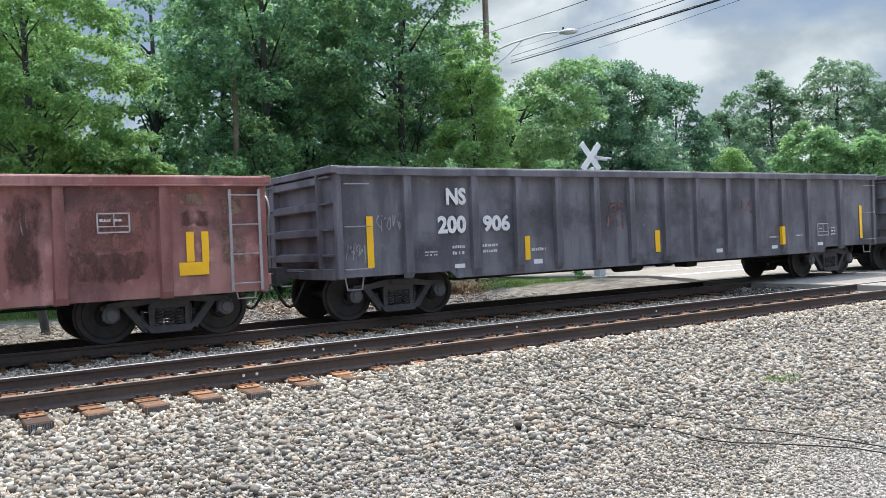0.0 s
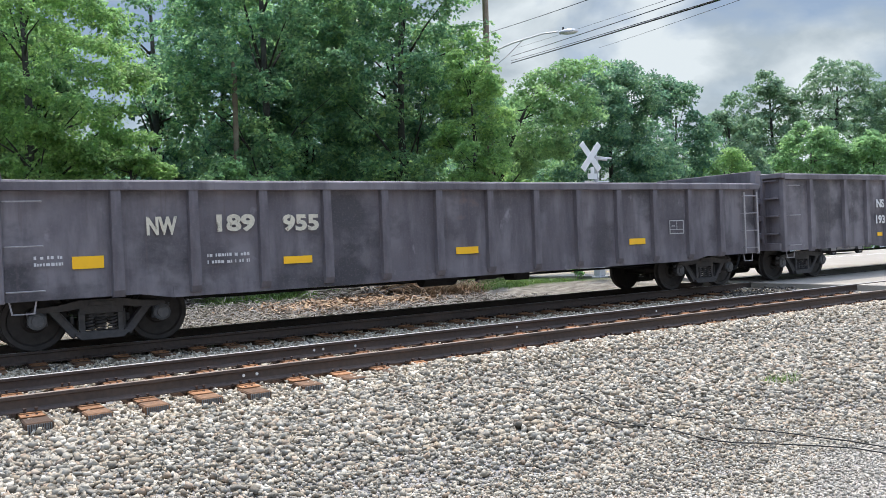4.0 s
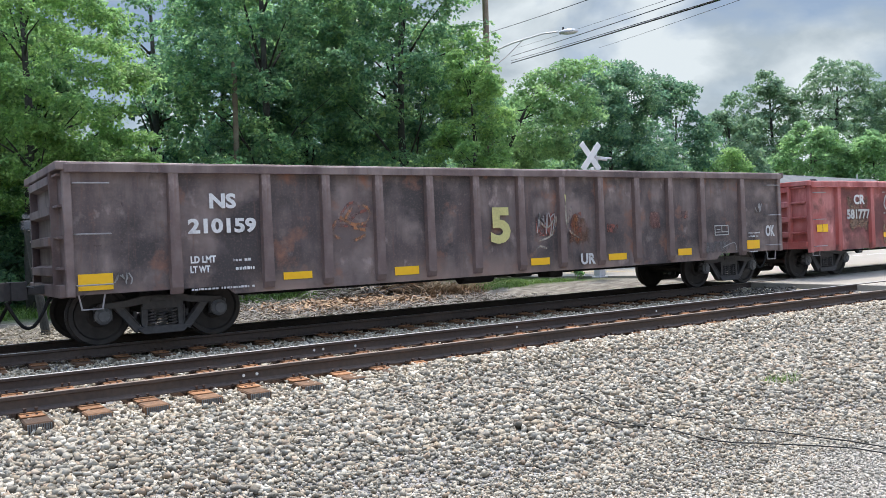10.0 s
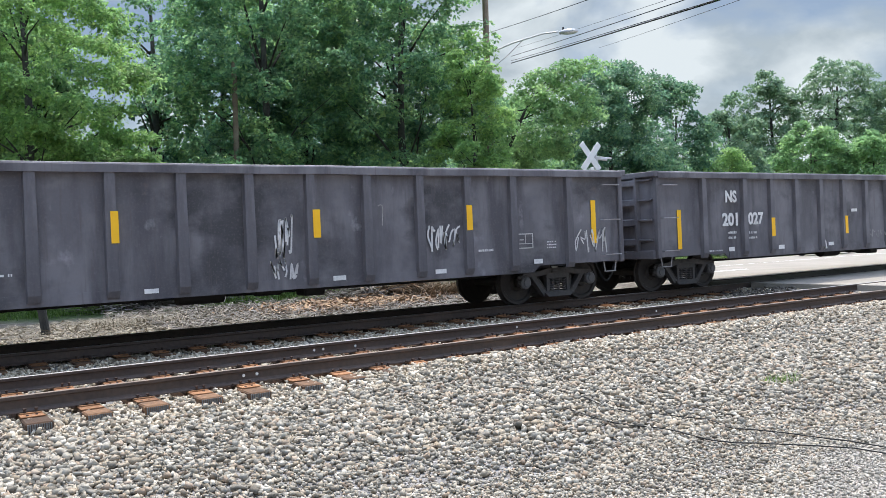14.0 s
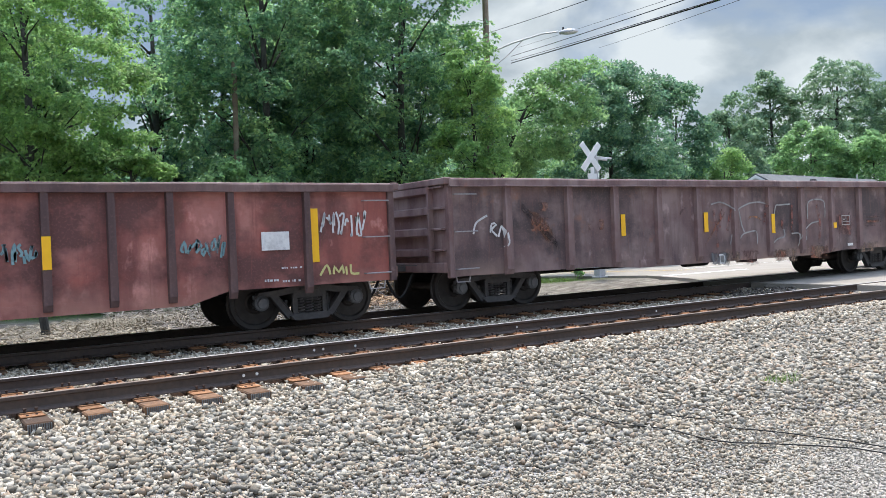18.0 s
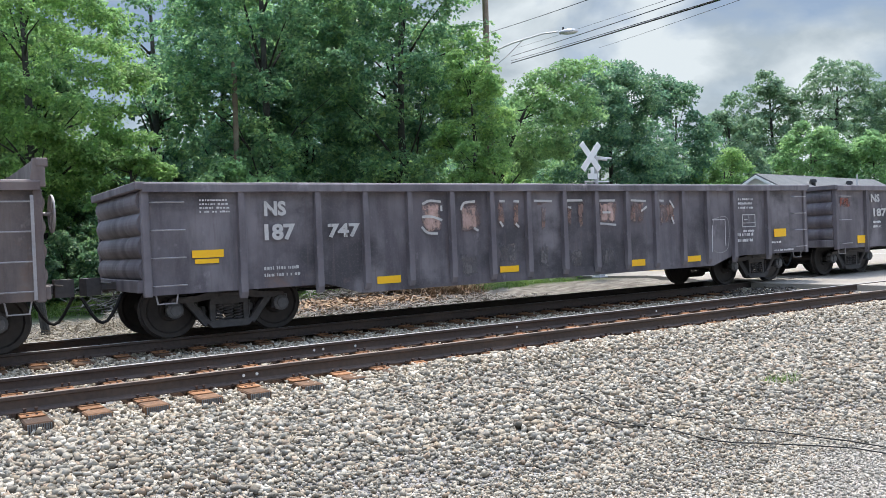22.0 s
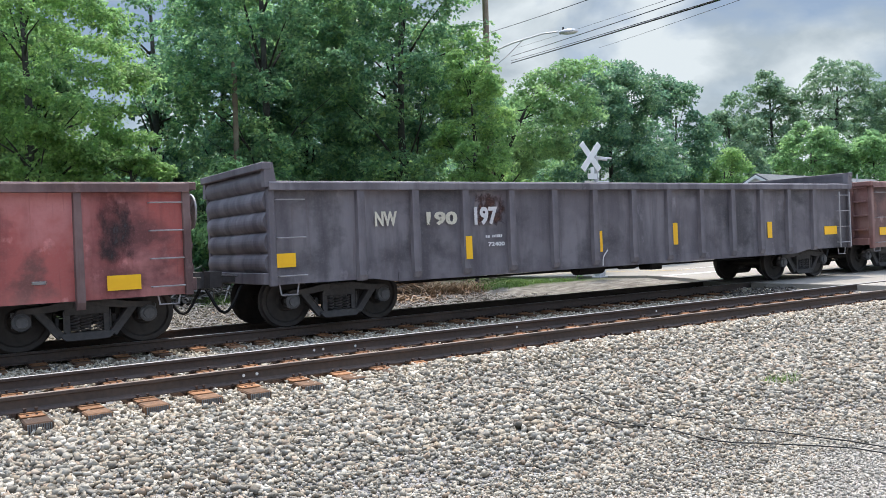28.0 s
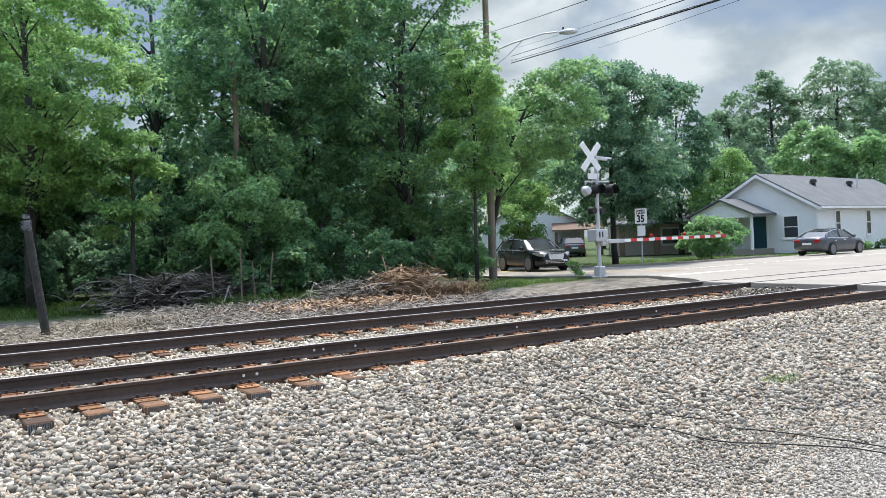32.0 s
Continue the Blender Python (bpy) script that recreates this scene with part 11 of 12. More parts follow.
    fill(g17, [(3.55, 0.89), (3.69, 0.89), (3.79, 0.87), (3.74, 0.73), (3.73, 0.60), (3.63, 0.63), (3.55, 0.59), (3.53, 0.76)], 'fade_tan', 'worn patch of old paint and rust', .03)
    fill(g17, [(-2.85, 0.86), (-2.70, 0.86), (-2.55, 0.87), (-2.51, 0.75), (-2.53, 0.61), (-2.70, 0.62), (-2.86, 0.62), (-2.86, 0.77)], 'fade_red', 'worn patch of old paint and rust', .03)
    fill(g17, [(1.20, 1.00), (1.50, 0.96), (1.82, 0.96), (1.87, 0.86), (1.84, 0.71), (1.48, 0.74), (1.20, 0.75), (1.21, 0.89)], 'fade_red', 'worn patch of old paint and rust', .03)
    spray(g17, [[(-2.74, 1.01), (-2.48, 1.00), (-2.14, 1.00)], [(-1.38, 1.01), (-1.12, 1.00), (-0.89, 1.00)], [(1.00, 1.10), (1.06, 1.52), (1.09, 1.76)], [(2.30, 0.88), (2.37, 1.38)]], 0.018, 'chalk', 'scraped pale edge of the sheet')
    spray(g17, [[(0.15, 1.42), (0.25, 1.42), (0.26, 1.31), (0.21, 1.26)], [(0.40, 1.36), (0.37, 1.27), (0.49, 1.26)], [(0.29, 1.16), (0.49, 1.17)]], 0.03, 'bone', 'pale scrawled letters')
    # marks on car 19
    plate(g18, -3.52, 1.15, -3.38, 1.63)
    plate(g18, -1.23, 1.15, -1.11, 1.62)
    plate(g18, 1.02, 1.16, 1.16, 1.62)
    plate(g18, 3.26, 1.16, 3.39, 1.63)
    plate(g18, 6.70, 0.98, 6.83, 1.90)
    rim_box(g18, 5.85, 1.47, 6.39, 1.79)
    bars(g18, 6.85, 0.86, 7.24, 0.94, 1, 'chalk')
    fill(g18, [(-5.54, 1.84), (-4.85, 1.87), (-4.89, 1.66), (-5.51, 1.64)], 'faded')
    fill(g18, [(-4.46, 1.78), (-3.73, 1.79), (-3.74, 1.60), (-4.45, 1.60)], 'faded')
    spray(g18, [[(-1.63, 1.64), (-1.61, 1.64), (-1.57, 1.70), (-1.66, 1.61)], [(-1.52, 1.68), (-1.43, 1.65), (-1.45, 1.65), (-1.47, 1.69)], [(-1.38, 1.60), (-1.39, 1.61), (-1.37, 1.69), (-1.36, 1.63)]], 0.02, 'chalk')
    fill(g18, [(-5.50, 0.91), (-5.28, 0.90), (-5.29, 0.71), (-5.49, 0.71)], 'pale')
    spray(g18, [[(-0.93, 0.70), (-0.89, 0.84), (-0.85, 0.69)]], 0.03, 'chalk_b')
    bars(g18, -6.44, 1.57, -6.11, 1.82, 2, 'rust_l')
    spray(g18, [[(-2.17, 0.96), (-1.47, 1.02)], [(-1.08, 1.04), (-0.39, 1.03)]], 0.02, 'chalk')
    plate(g18, -6.83, 1.01, -6.69, 1.92)
    # marks on car 20
    lettering(g19, 'NS', -6.39, 1.90, -6.01, 2.14, 'worn_white')
    lettering(g19, '187', -6.40, 1.50, -5.86, 1.77, 'worn_white')
    lettering(g19, '747', -5.27, 1.51, -4.66, 1.75, 'worn_white')
    plate(g19, -7.58, 1.27, -7.08, 1.39)
    plate(g19, -7.54, 1.18, -7.16, 1.25)
    plate(g19, -4.35, 0.67, -3.87, 0.80)
    plate(g19, -1.64, 0.72, -1.18, 0.84)
    plate(g19, 1.87, 0.66, 2.35, 0.80)
    plate(g19, 3.70, 0.67, 4.18, 0.80)
    fill(g19, [(-3.34, 2.13), (-2.92, 2.13), (-2.97, 1.59), (-3.35, 1.51)], 'faded', 'flaking remains of old lettering')
    fill(g19, [(-2.50, 2.12), (-2.02, 2.12), (-2.07, 1.59), (-2.51, 1.52)], 'faded', 'flaking remains of old lettering')
    fill(g19, [(-1.64, 2.12), (-1.49, 2.12), (-1.54, 1.62), (-1.64, 1.54)], 'faded', 'flaking remains of old lettering')
    fill(g19, [(-1.25, 2.11), (-1.11, 2.11), (-1.17, 1.61), (-1.26, 1.53)], 'faded', 'flaking remains of old lettering')
    fill(g19, [(-0.72, 2.11), (-0.28, 2.11), (-0.31, 2.08), (-0.70, 2.00)], 'faded', 'flaking remains of old lettering')
    fill(g19, [(-0.57, 1.99), (-0.42, 1.99), (-0.47, 1.57), (-0.57, 1.49)], 'faded', 'flaking remains of old lettering')
    fill(g19, [(0.14, 2.10), (0.27, 2.10), (0.21, 1.58), (0.14, 1.49)], 'faded', 'flaking remains of old lettering')
    fill(g19, [(0.47, 2.10), (0.61, 2.10), (0.55, 1.57), (0.46, 1.48)], 'faded', 'flaking remains of old lettering')
    fill(g19, [(1.04, 2.10), (1.57, 2.09), (1.51, 1.64), (1.05, 1.56)], 'faded', 'flaking remains of old lettering')
    fill(g19, [(2.00, 2.11), (2.40, 2.11), (2.34, 1.63), (2.00, 1.54)], 'faded', 'flaking remains of old lettering')
    fill(g19, [(2.85, 2.08), (3.36, 2.08), (3.29, 1.58), (2.85, 1.49)], 'faded', 'flaking remains of old lettering')
    fill(g19, [(-2.58, 1.14), (-2.10, 1.12), (-2.12, 0.67), (-2.60, 0.70)], 'pale_grey')
    fill(g19, [(-1.66, 1.30), (-1.16, 1.28), (-1.18, 0.86), (-1.68, 0.88)], 'pale_grey')
    fill(g19, [(-0.67, 1.26), (-0.37, 1.25), (-0.40, 0.74), (-0.70, 0.76)], 'pale_grey')
    fill(g19, [(0.12, 1.12), (0.55, 1.10), (0.53, 0.69), (0.10, 0.72)], 'pale_grey')
    fill(g19, [(1.02, 1.11), (1.48, 1.09), (1.46, 0.68), (1.00, 0.70)], 'pale_grey')
    spray(g19, [[(4.67, 1.63), (5.18, 1.63), (5.14, 0.92), (4.63, 0.92), (4.67, 1.63)]], 0.02, 'chalk')
    bars(g19, -6.43, 0.90, -5.81, 1.12, 2, 'worn_white')
    bars(g19, -7.44, 1.96, -6.96, 2.20, 4, 'chalk')
    rim_box(g19, 5.71, 1.41, 6.21, 1.72)
    plate(g19, 6.96, 1.14, 7.44, 1.34)
    spray(g19, [[(4.63, 1.48), (4.60, 0.87)], [(4.62, 1.61), (5.09, 1.61)], [(5.09, 1.61), (5.08, 0.98)]], 0.02, 'chalk_b')
    bars(g19, 5.74, 1.28, 6.16, 1.38, 1, 'chalk')
    bars(g19, 5.44, 1.04, 6.11, 1.32, 2, 'chalk')
    bars(g19, 6.83, 0.97, 7.24, 1.07, 1, 'white')
    bars(g19, 5.58, 1.84, 6.14, 2.15, 3, 'chalk')
    bars(g19, 6.93, 0.77, 7.73, 0.86, 1, 'chalk')
    fill(g19, [(-3.34, 2.09), (-3.16, 2.10), (-2.95, 2.10), (-2.95, 1.82), (-2.98, 1.53), (-3.17, 1.54), (-3.39, 1.54), (-3.37, 1.83)], 'pinkish', 'flaking remains of old lettering', .03)
    fill(g19, [(-2.52, 2.06), (-2.30, 2.08), (-2.10, 2.07), (-2.11, 1.79), (-2.15, 1.55), (-2.32, 1.54), (-2.52, 1.56), (-2.52, 1.80)], 'pinkish', 'flaking remains of old lettering', .03)
    fill(g19, [(-1.57, 2.08), (-1.55, 2.11), (-1.47, 2.08), (-1.49, 1.85), (-1.50, 1.60), (-1.56, 1.61), (-1.62, 1.61), (-1.59, 1.83)], 'faded', 'flaking remains of old lettering', .03)
    fill(g19, [(-1.27, 2.09), (-1.20, 2.09), (-1.12, 2.10), (-1.17, 1.83), (-1.17, 1.60), (-1.20, 1.59), (-1.27, 1.59), (-1.26, 1.85)], 'faded', 'flaking remains of old lettering', .03)
    fill(g19, [(-0.53, 2.02), (-0.47, 2.02), (-0.45, 2.01), (-0.42, 1.80), (-0.43, 1.63), (-0.49, 1.63), (-0.55, 1.63), (-0.54, 1.80)], 'faded', 'flaking remains of old lettering', .03)
    fill(g19, [(0.14, 2.08), (0.21, 2.07), (0.27, 2.07), (0.23, 1.85), (0.25, 1.60), (0.19, 1.62), (0.11, 1.61), (0.13, 1.85)], 'faded', 'flaking remains of old lettering', .03)
    fill(g19, [(0.44, 2.08), (0.49, 2.10), (0.53, 2.08), (0.54, 1.83), (0.52, 1.59), (0.46, 1.59), (0.42, 1.60), (0.42, 1.84)], 'faded', 'flaking remains of old lettering', .03)
    fill(g19, [(1.03, 2.10), (1.27, 2.10), (1.50, 2.08), (1.46, 1.84), (1.45, 1.60), (1.22, 1.62), (1.01, 1.60), (1.01, 1.86)], 'pinkish', 'flaking remains of old lettering', .03)
    fill(g19, [(1.96, 2.06), (2.02, 2.07), (2.09, 2.08), (2.12, 1.84), (2.09, 1.58), (2.01, 1.58), (1.93, 1.57), (1.94, 1.84)], 'faded', 'flaking remains of old lettering', .03)
    fill(g19, [(2.86, 2.07), (2.91, 2.05), (2.98, 2.07), (3.01, 1.83), (2.98, 1.56), (2.88, 1.57), (2.84, 1.57), (2.86, 1.83)], 'faded', 'flaking remains of old lettering', .03)
    fill(g19, [(3.19, 2.07), (3.27, 2.08), (3.35, 2.05), (3.33, 1.82), (3.31, 1.56), (3.22, 1.54), (3.19, 1.58), (3.19, 1.81)], 'faded', 'flaking remains of old lettering', .03)
    spray(g19, [[(-3.36, 2.06), (-3.20, 2.12), (-2.95, 2.10)], [(-2.95, 2.03), (-2.95, 1.93)], [(-3.38, 1.83), (-3.16, 1.83), (-2.94, 1.76)], [(-3.39, 1.65), (-3.27, 1.54), (-3.05, 1.52)], [(-2.51, 1.94), (-2.44, 2.07), (-2.18, 2.10)], [(-2.23, 1.60), (-2.12, 1.54)], [(-1.60, 2.10), (-1.47, 2.10)], [(-1.26, 2.10), (-1.12, 2.09)], [(-1.61, 1.71), (-1.53, 1.61)], [(-1.22, 1.66), (-1.14, 1.59)], [(-0.74, 2.10), (-0.27, 2.09)], [(0.12, 2.10), (0.56, 2.10)], [(0.15, 1.97), (0.24, 1.95)], [(1.04, 2.09), (1.50, 2.09)], [(1.04, 1.61), (1.50, 1.57)], [(1.12, 1.84), (1.35, 1.84)], [(1.97, 2.09), (2.43, 2.07)], [(2.27, 1.85), (2.46, 1.95)], [(2.86, 2.08), (3.00, 2.07)], [(3.19, 2.08), (3.33, 1.91)], [(3.24, 1.71), (3.31, 1.55)]], 0.045, 'worn_white', 'flaking remains of old lettering')
    # marks on car 21
    lettering(g20, 'NS', -6.61, 1.96, -6.17, 2.19, 'worn_white')
    lettering(g20, '1877', -6.51, 1.56, -5.61, 1.79, 'worn_white')
    lettering(g20, '95', -5.28, 1.57, -4.79, 1.81, 'worn_white')
    plate(g20, -7.31, 0.85, -6.88, 1.06)
    plate(g20, -4.41, 0.91, -3.92, 1.03)
    plate(g20, -1.69, 0.90, -1.19, 1.03)
    bars(g20, -6.54, 1.24, -6.13, 1.49, 2, 'chalk')
    bars(g20, -5.25, 1.28, -4.78, 1.52, 2, 'chalk')
    bars(g20, -5.24, 0.84, -4.80, 1.10, 2, 'chalk')
    spray(g20, [[(0.32, 1.04), (0.34, 0.59)], [(0.16, 0.76), (0.33, 0.57), (0.50, 0.77)]], 0.05, 'chalk_b')
    spray(g20, [[(-0.53, 1.06), (-0.57, 0.76)]], 0.04, 'chalk_b')
    spray(g20, [[(-4.37, 1.75), (-4.34, 1.73), (-4.40, 1.65), (-4.26, 1.51)], [(-4.15, 1.71), (-4.19, 1.69), (-4.25, 1.75), (-4.26, 1.47)], [(-4.02, 1.50), (-4.01, 1.71), (-4.11, 1.57), (-4.04, 1.48)], [(-3.87, 1.75), (-3.93, 1.55), (-3.94, 1.72), (-3.94, 1.75)], [(-3.74, 1.47), (-3.80, 1.67), (-3.74, 1.58), (-3.75, 1.48)]], 0.03, 'chalk')
    spray(g20, [[(-2.35, 1.03), (-2.23, 0.82), (-2.34, 0.67)]], 0.04, 'chalk')
    fill(g20, [(-3.42, 2.14), (-2.96, 2.14), (-3.02, 1.55), (-3.42, 1.47)], 'faded', 'flaking remains of old lettering')
    fill(g20, [(-2.45, 2.10), (-2.00, 2.09), (-2.05, 1.71), (-2.45, 1.62)], 'faded', 'flaking remains of old lettering')
    fill(g20, [(-1.54, 2.11), (-1.14, 2.11), (-1.20, 1.69), (-1.54, 1.60)], 'faded', 'flaking remains of old lettering')
    fill(g20, [(-0.76, 2.12), (-0.21, 2.12), (-0.25, 2.07), (-0.73, 1.97)], 'faded', 'flaking remains of old lettering')
    fill(g20, [(0.25, 2.08), (0.73, 2.07), (0.67, 1.66), (0.26, 1.56)], 'faded', 'flaking remains of old lettering')
    fill(g20, [(1.09, 2.13), (1.63, 2.13), (1.56, 1.57), (1.09, 1.48)], 'faded', 'flaking remains of old lettering')
    fill(g20, [(1.94, 2.10), (2.47, 2.10), (2.40, 1.69), (1.95, 1.59)], 'faded', 'flaking remains of old lettering')
    fill(g20, [(-8.09, 2.09), (-7.59, 2.09), (-7.62, 1.84), (-8.07, 1.88)], 'chalk_red')
    rim_box(g20, 5.77, 1.24, 6.26, 1.55)
    plate(g20, 6.84, 0.79, 7.31, 1.02)
    plate(g20, 3.68, 0.89, 4.16, 1.01)
    plate(g20, 0.99, 0.82, 1.47, 0.94)
    spray(g20, [[(4.63, 1.07), (4.62, 0.86), (5.09, 0.86), (5.10, 1.05)]], 0.02, 'chalk_b')
    bars(g20, 5.83, 0.87, 6.51, 0.96, 1, 'chalk')
    plate(g20, 5.49, 0.82, 5.70, 0.88, 'pale', 'paint_patch')
    bars(g20, 5.65, 2.04, 6.28, 2.12, 1, 'chalk')
    bars(g20, 6.89, 2.09, 7.37, 2.19, 1, 'chalk')
    spray(g20, [[(1.17, 1.22), (1.30, 1.22), (1.26, 1.09), (1.19, 1.09), (1.17, 1.22)]], 0.02, 'chalk')
    fill(g20, [(1.07, 2.09), (1.48, 2.09), (1.43, 2.00), (1.11, 2.00)], 'faded', 'flaking remains of old lettering')
    fill(g20, [(1.93, 2.11), (2.43, 2.11), (2.37, 1.80), (1.96, 1.81)], 'faded', 'flaking remains of old lettering')
    fill(g20, [(2.83, 2.11), (3.55, 2.10), (3.49, 1.76), (2.86, 1.77)], 'faded', 'flaking remains of old lettering')
    spray(g20, [[(-3.59, 1.91), (-3.49, 2.02), (-3.21, 2.04)], [(-2.59, 1.99), (-2.36, 2.11), (-2.21, 1.96)], [(-1.74, 1.93), (-1.70, 2.08), (-1.29, 2.07), (-1.26, 1.95)], [(-0.84, 2.07), (-0.44, 2.02)], [(0.26, 1.91), (0.42, 2.06), (0.60, 1.88)], [(-3.60, 1.61), (-3.52, 1.50), (-3.24, 1.56), (-3.26, 1.74)], [(-4.38, 1.63), (-4.27, 1.79), (-4.17, 1.52)], [(-4.04, 1.74), (-4.02, 1.51), (-3.87, 1.55), (-3.83, 1.82)]], 0.03, 'bone', 'flaking remains of old lettering')
    fill(g20, [(-8.03, 2.01), (-7.86, 2.01), (-7.68, 2.03), (-7.71, 1.91), (-7.71, 1.84), (-7.84, 1.83), (-8.01, 1.84), (-8.02, 1.94)], 'fade_red', 'worn patch of old paint and rust', .03)
    # marks on car 22
    fill(g21, [(-1.76, 1.01), (-1.36, 1.05), (-0.92, 0.98), (-0.90, 0.78), (-0.94, 0.54), (-1.35, 0.56), (-1.81, 0.60), (-1.78, 0.84)], 'fade_tan', 'worn patch of old paint and rust', .03)
    fill(g21, [(-1.78, 0.92), (-1.47, 0.97), (-1.23, 0.92), (-1.22, 0.74), (-1.27, 0.65), (-1.48, 0.61), (-1.74, 0.68), (-1.76, 0.78)], 'pinkish', 'worn patch of old paint and rust', .03)
    fill(g21, [(-0.87, 1.18), (-0.52, 1.26), (-0.03, 1.16), (-0.05, 0.85), (-0.08, 0.49), (-0.51, 0.54), (-0.94, 0.57), (-0.90, 0.85)], 'bone', 'worn patch of old paint and rust', .03)
    fill(g21, [(-0.62, 1.04), (-0.48, 1.05), (-0.32, 1.06), (-0.39, 0.77), (-0.38, 0.58), (-0.45, 0.55), (-0.59, 0.58), (-0.59, 0.84)], 'orange_l', 'worn patch of old paint and rust', .03)
    fill(g21, [(-0.82, 1.00), (-0.69, 1.02), (-0.59, 0.96), (-0.54, 0.73), (-0.55, 0.57), (-0.69, 0.56), (-0.84, 0.61), (-0.83, 0.74)], 'pinkish', 'worn patch of old paint and rust', .03)
    fill(g21, [(0.13, 2.23), (0.37, 2.24), (0.59, 2.21), (0.50, 1.57), (0.55, 0.87), (0.32, 0.92), (0.06, 0.94), (0.10, 1.58)], 'rust_patch', 'worn patch of old paint and rust', .03)
    fill(g21, [(0.16, 1.06), (0.46, 1.11), (0.74, 1.04), (0.78, 0.80), (0.76, 0.58), (0.42, 0.59), (0.14, 0.66), (0.13, 0.85)], 'fade_tan', 'worn patch of old paint and rust', .03)
    fill(g21, [(0.27, 1.04), (0.53, 1.06), (0.75, 0.99), (0.70, 0.84), (0.70, 0.71), (0.46, 0.73), (0.26, 0.70), (0.24, 0.89)], 'bone', 'worn patch of old paint and rust', .03)
    fill(g21, [(0.93, 1.02), (1.34, 1.05), (1.77, 1.04), (1.85, 0.80), (1.80, 0.53), (1.35, 0.55), (0.90, 0.57), (0.91, 0.85)], 'pale', 'worn patch of old paint and rust', .03)
    fill(g21, [(1.09, 0.95), (1.31, 0.92), (1.56, 0.92), (1.64, 0.80), (1.60, 0.61), (1.29, 0.63), (1.09, 0.66), (1.10, 0.83)], 'pinkish', 'worn patch of old paint and rust', .03)
    fill(g21, [(1.94, 1.09), (2.28, 1.12), (2.66, 1.01), (2.63, 0.84), (2.61, 0.58), (2.22, 0.53), (1.96, 0.66), (1.96, 0.84)], 'bone', 'worn patch of old paint and rust', .03)
    fill(g21, [(2.77, 1.11), (3.15, 1.13), (3.44, 1.07), (3.39, 0.85), (3.43, 0.58), (3.04, 0.64), (2.71, 0.63), (2.79, 0.93)], 'bone', 'worn patch of old paint and rust', .03)
    fill(g21, [(3.67, 1.00), (4.10, 1.06), (4.42, 0.99), (4.44, 0.75), (4.49, 0.58), (4.06, 0.58), (3.62, 0.65), (3.63, 0.79)], 'bone', 'worn patch of old paint and rust', .03)
    fill(g21, [(1.17, 2.18), (1.40, 2.20), (1.54, 2.22), (1.53, 2.00), (1.58, 1.77), (1.36, 1.75), (1.15, 1.76), (1.21, 1.97)], 'pale_grey', 'worn patch of old paint and rust', .03)
    fill(g21, [(2.85, 2.17), (3.13, 2.18), (3.30, 2.21), (3.34, 1.83), (3.27, 1.48), (3.06, 1.46), (2.82, 1.54), (2.92, 1.87)], 'pale_grey', 'worn patch of old paint and rust', .03)
    fill(g21, [(-1.61, 2.26), (-1.37, 2.27), (-1.09, 2.25), (-1.11, 1.83), (-1.13, 1.44), (-1.44, 1.49), (-1.66, 1.52), (-1.68, 1.88)], 'pale_grey', 'worn patch of old paint and rust', .03)
    spray(g21, [[(0.04, 2.25), (-0.01, 1.44)], [(0.98, 1.53), (0.96, 0.68)]], 0.07, 'pinkish')
    spray(g21, [[(1.26, 2.04), (1.34, 2.09), (1.45, 2.05)], [(2.22, 2.04), (2.34, 2.06)], [(3.01, 2.03), (3.23, 1.99)], [(-1.73, 1.27), (-1.63, 1.04), (-1.23, 0.95)], [(-0.79, 1.28), (-0.18, 1.20)]], 0.03, 'chalk_b')
    lettering(g21, 'NS', -6.33, 1.88, -6.00, 2.12, 'white')
    lettering(g21, '187', -6.21, 1.46, -5.70, 1.72, 'white')
    lettering(g21, '650', -5.21, 1.48, -4.62, 1.74, 'white')
    plate(g21, -7.52, 1.37, -7.00, 1.61)
    plate(g21, -6.58, 0.76, -6.02, 1.02)
    plate(g21, -4.32, 0.79, -3.82, 1.04)
    spray(g21, [[(-4.29, 1.33), (-4.27, 1.30), (-4.23, 1.50), (-4.32, 1.22)], [(-4.18, 1.44), (-4.09, 1.35), (-4.11, 1.35), (-4.13, 1.47)], [(-4.05, 1.20), (-4.07, 1.24), (-4.03, 1.50), (-4.03, 1.30)], [(-3.99, 1.51), (-3.92, 1.34), (-3.95, 1.19), (-3.95, 1.17)], [(-3.89, 1.22), (-3.89, 1.17), (-3.81, 1.48), (-3.92, 1.44)], [(-3.71, 1.35), (-3.76, 1.40), (-3.77, 1.37), (-3.80, 1.30)], [(-3.68, 1.17), (-3.67, 1.16), (-3.64, 1.14), (-3.65, 1.45)]], 0.03, 'chalk')
    spray(g21, [[(-3.36, 1.57), (-3.32, 0.99)], [(-3.34, 1.22), (-3.03, 1.43), (-2.92, 0.98)], [(-2.97, 1.24), (-2.73, 1.10), (-2.42, 1.29), (-2.64, 0.97), (-2.38, 0.98)]], 0.035, 'chalk_b')
    bars(g21, -6.24, 1.01, -5.89, 1.24, 2, 'chalk')
    bars(g21, -5.24, 1.00, -4.68, 1.25, 2, 'chalk')
    plate(g21, -7.53, 1.26, -7.01, 1.34, 'chalk_red', 'paint_patch')
    plate(g21, -1.58, 0.71, -1.15, 0.83)
    plate(g21, 0.27, 0.73, 0.73, 0.85)
    plate(g21, 2.01, 0.75, 2.52, 0.90)
    plate(g21, 3.82, 0.72, 4.27, 0.89)
    plate(g21, 6.00, 0.78, 6.59, 1.08)
    plate(g21, 7.02, 1.39, 7.50, 1.61)
    rim_box(g21, 5.85, 1.42, 6.35, 1.73)
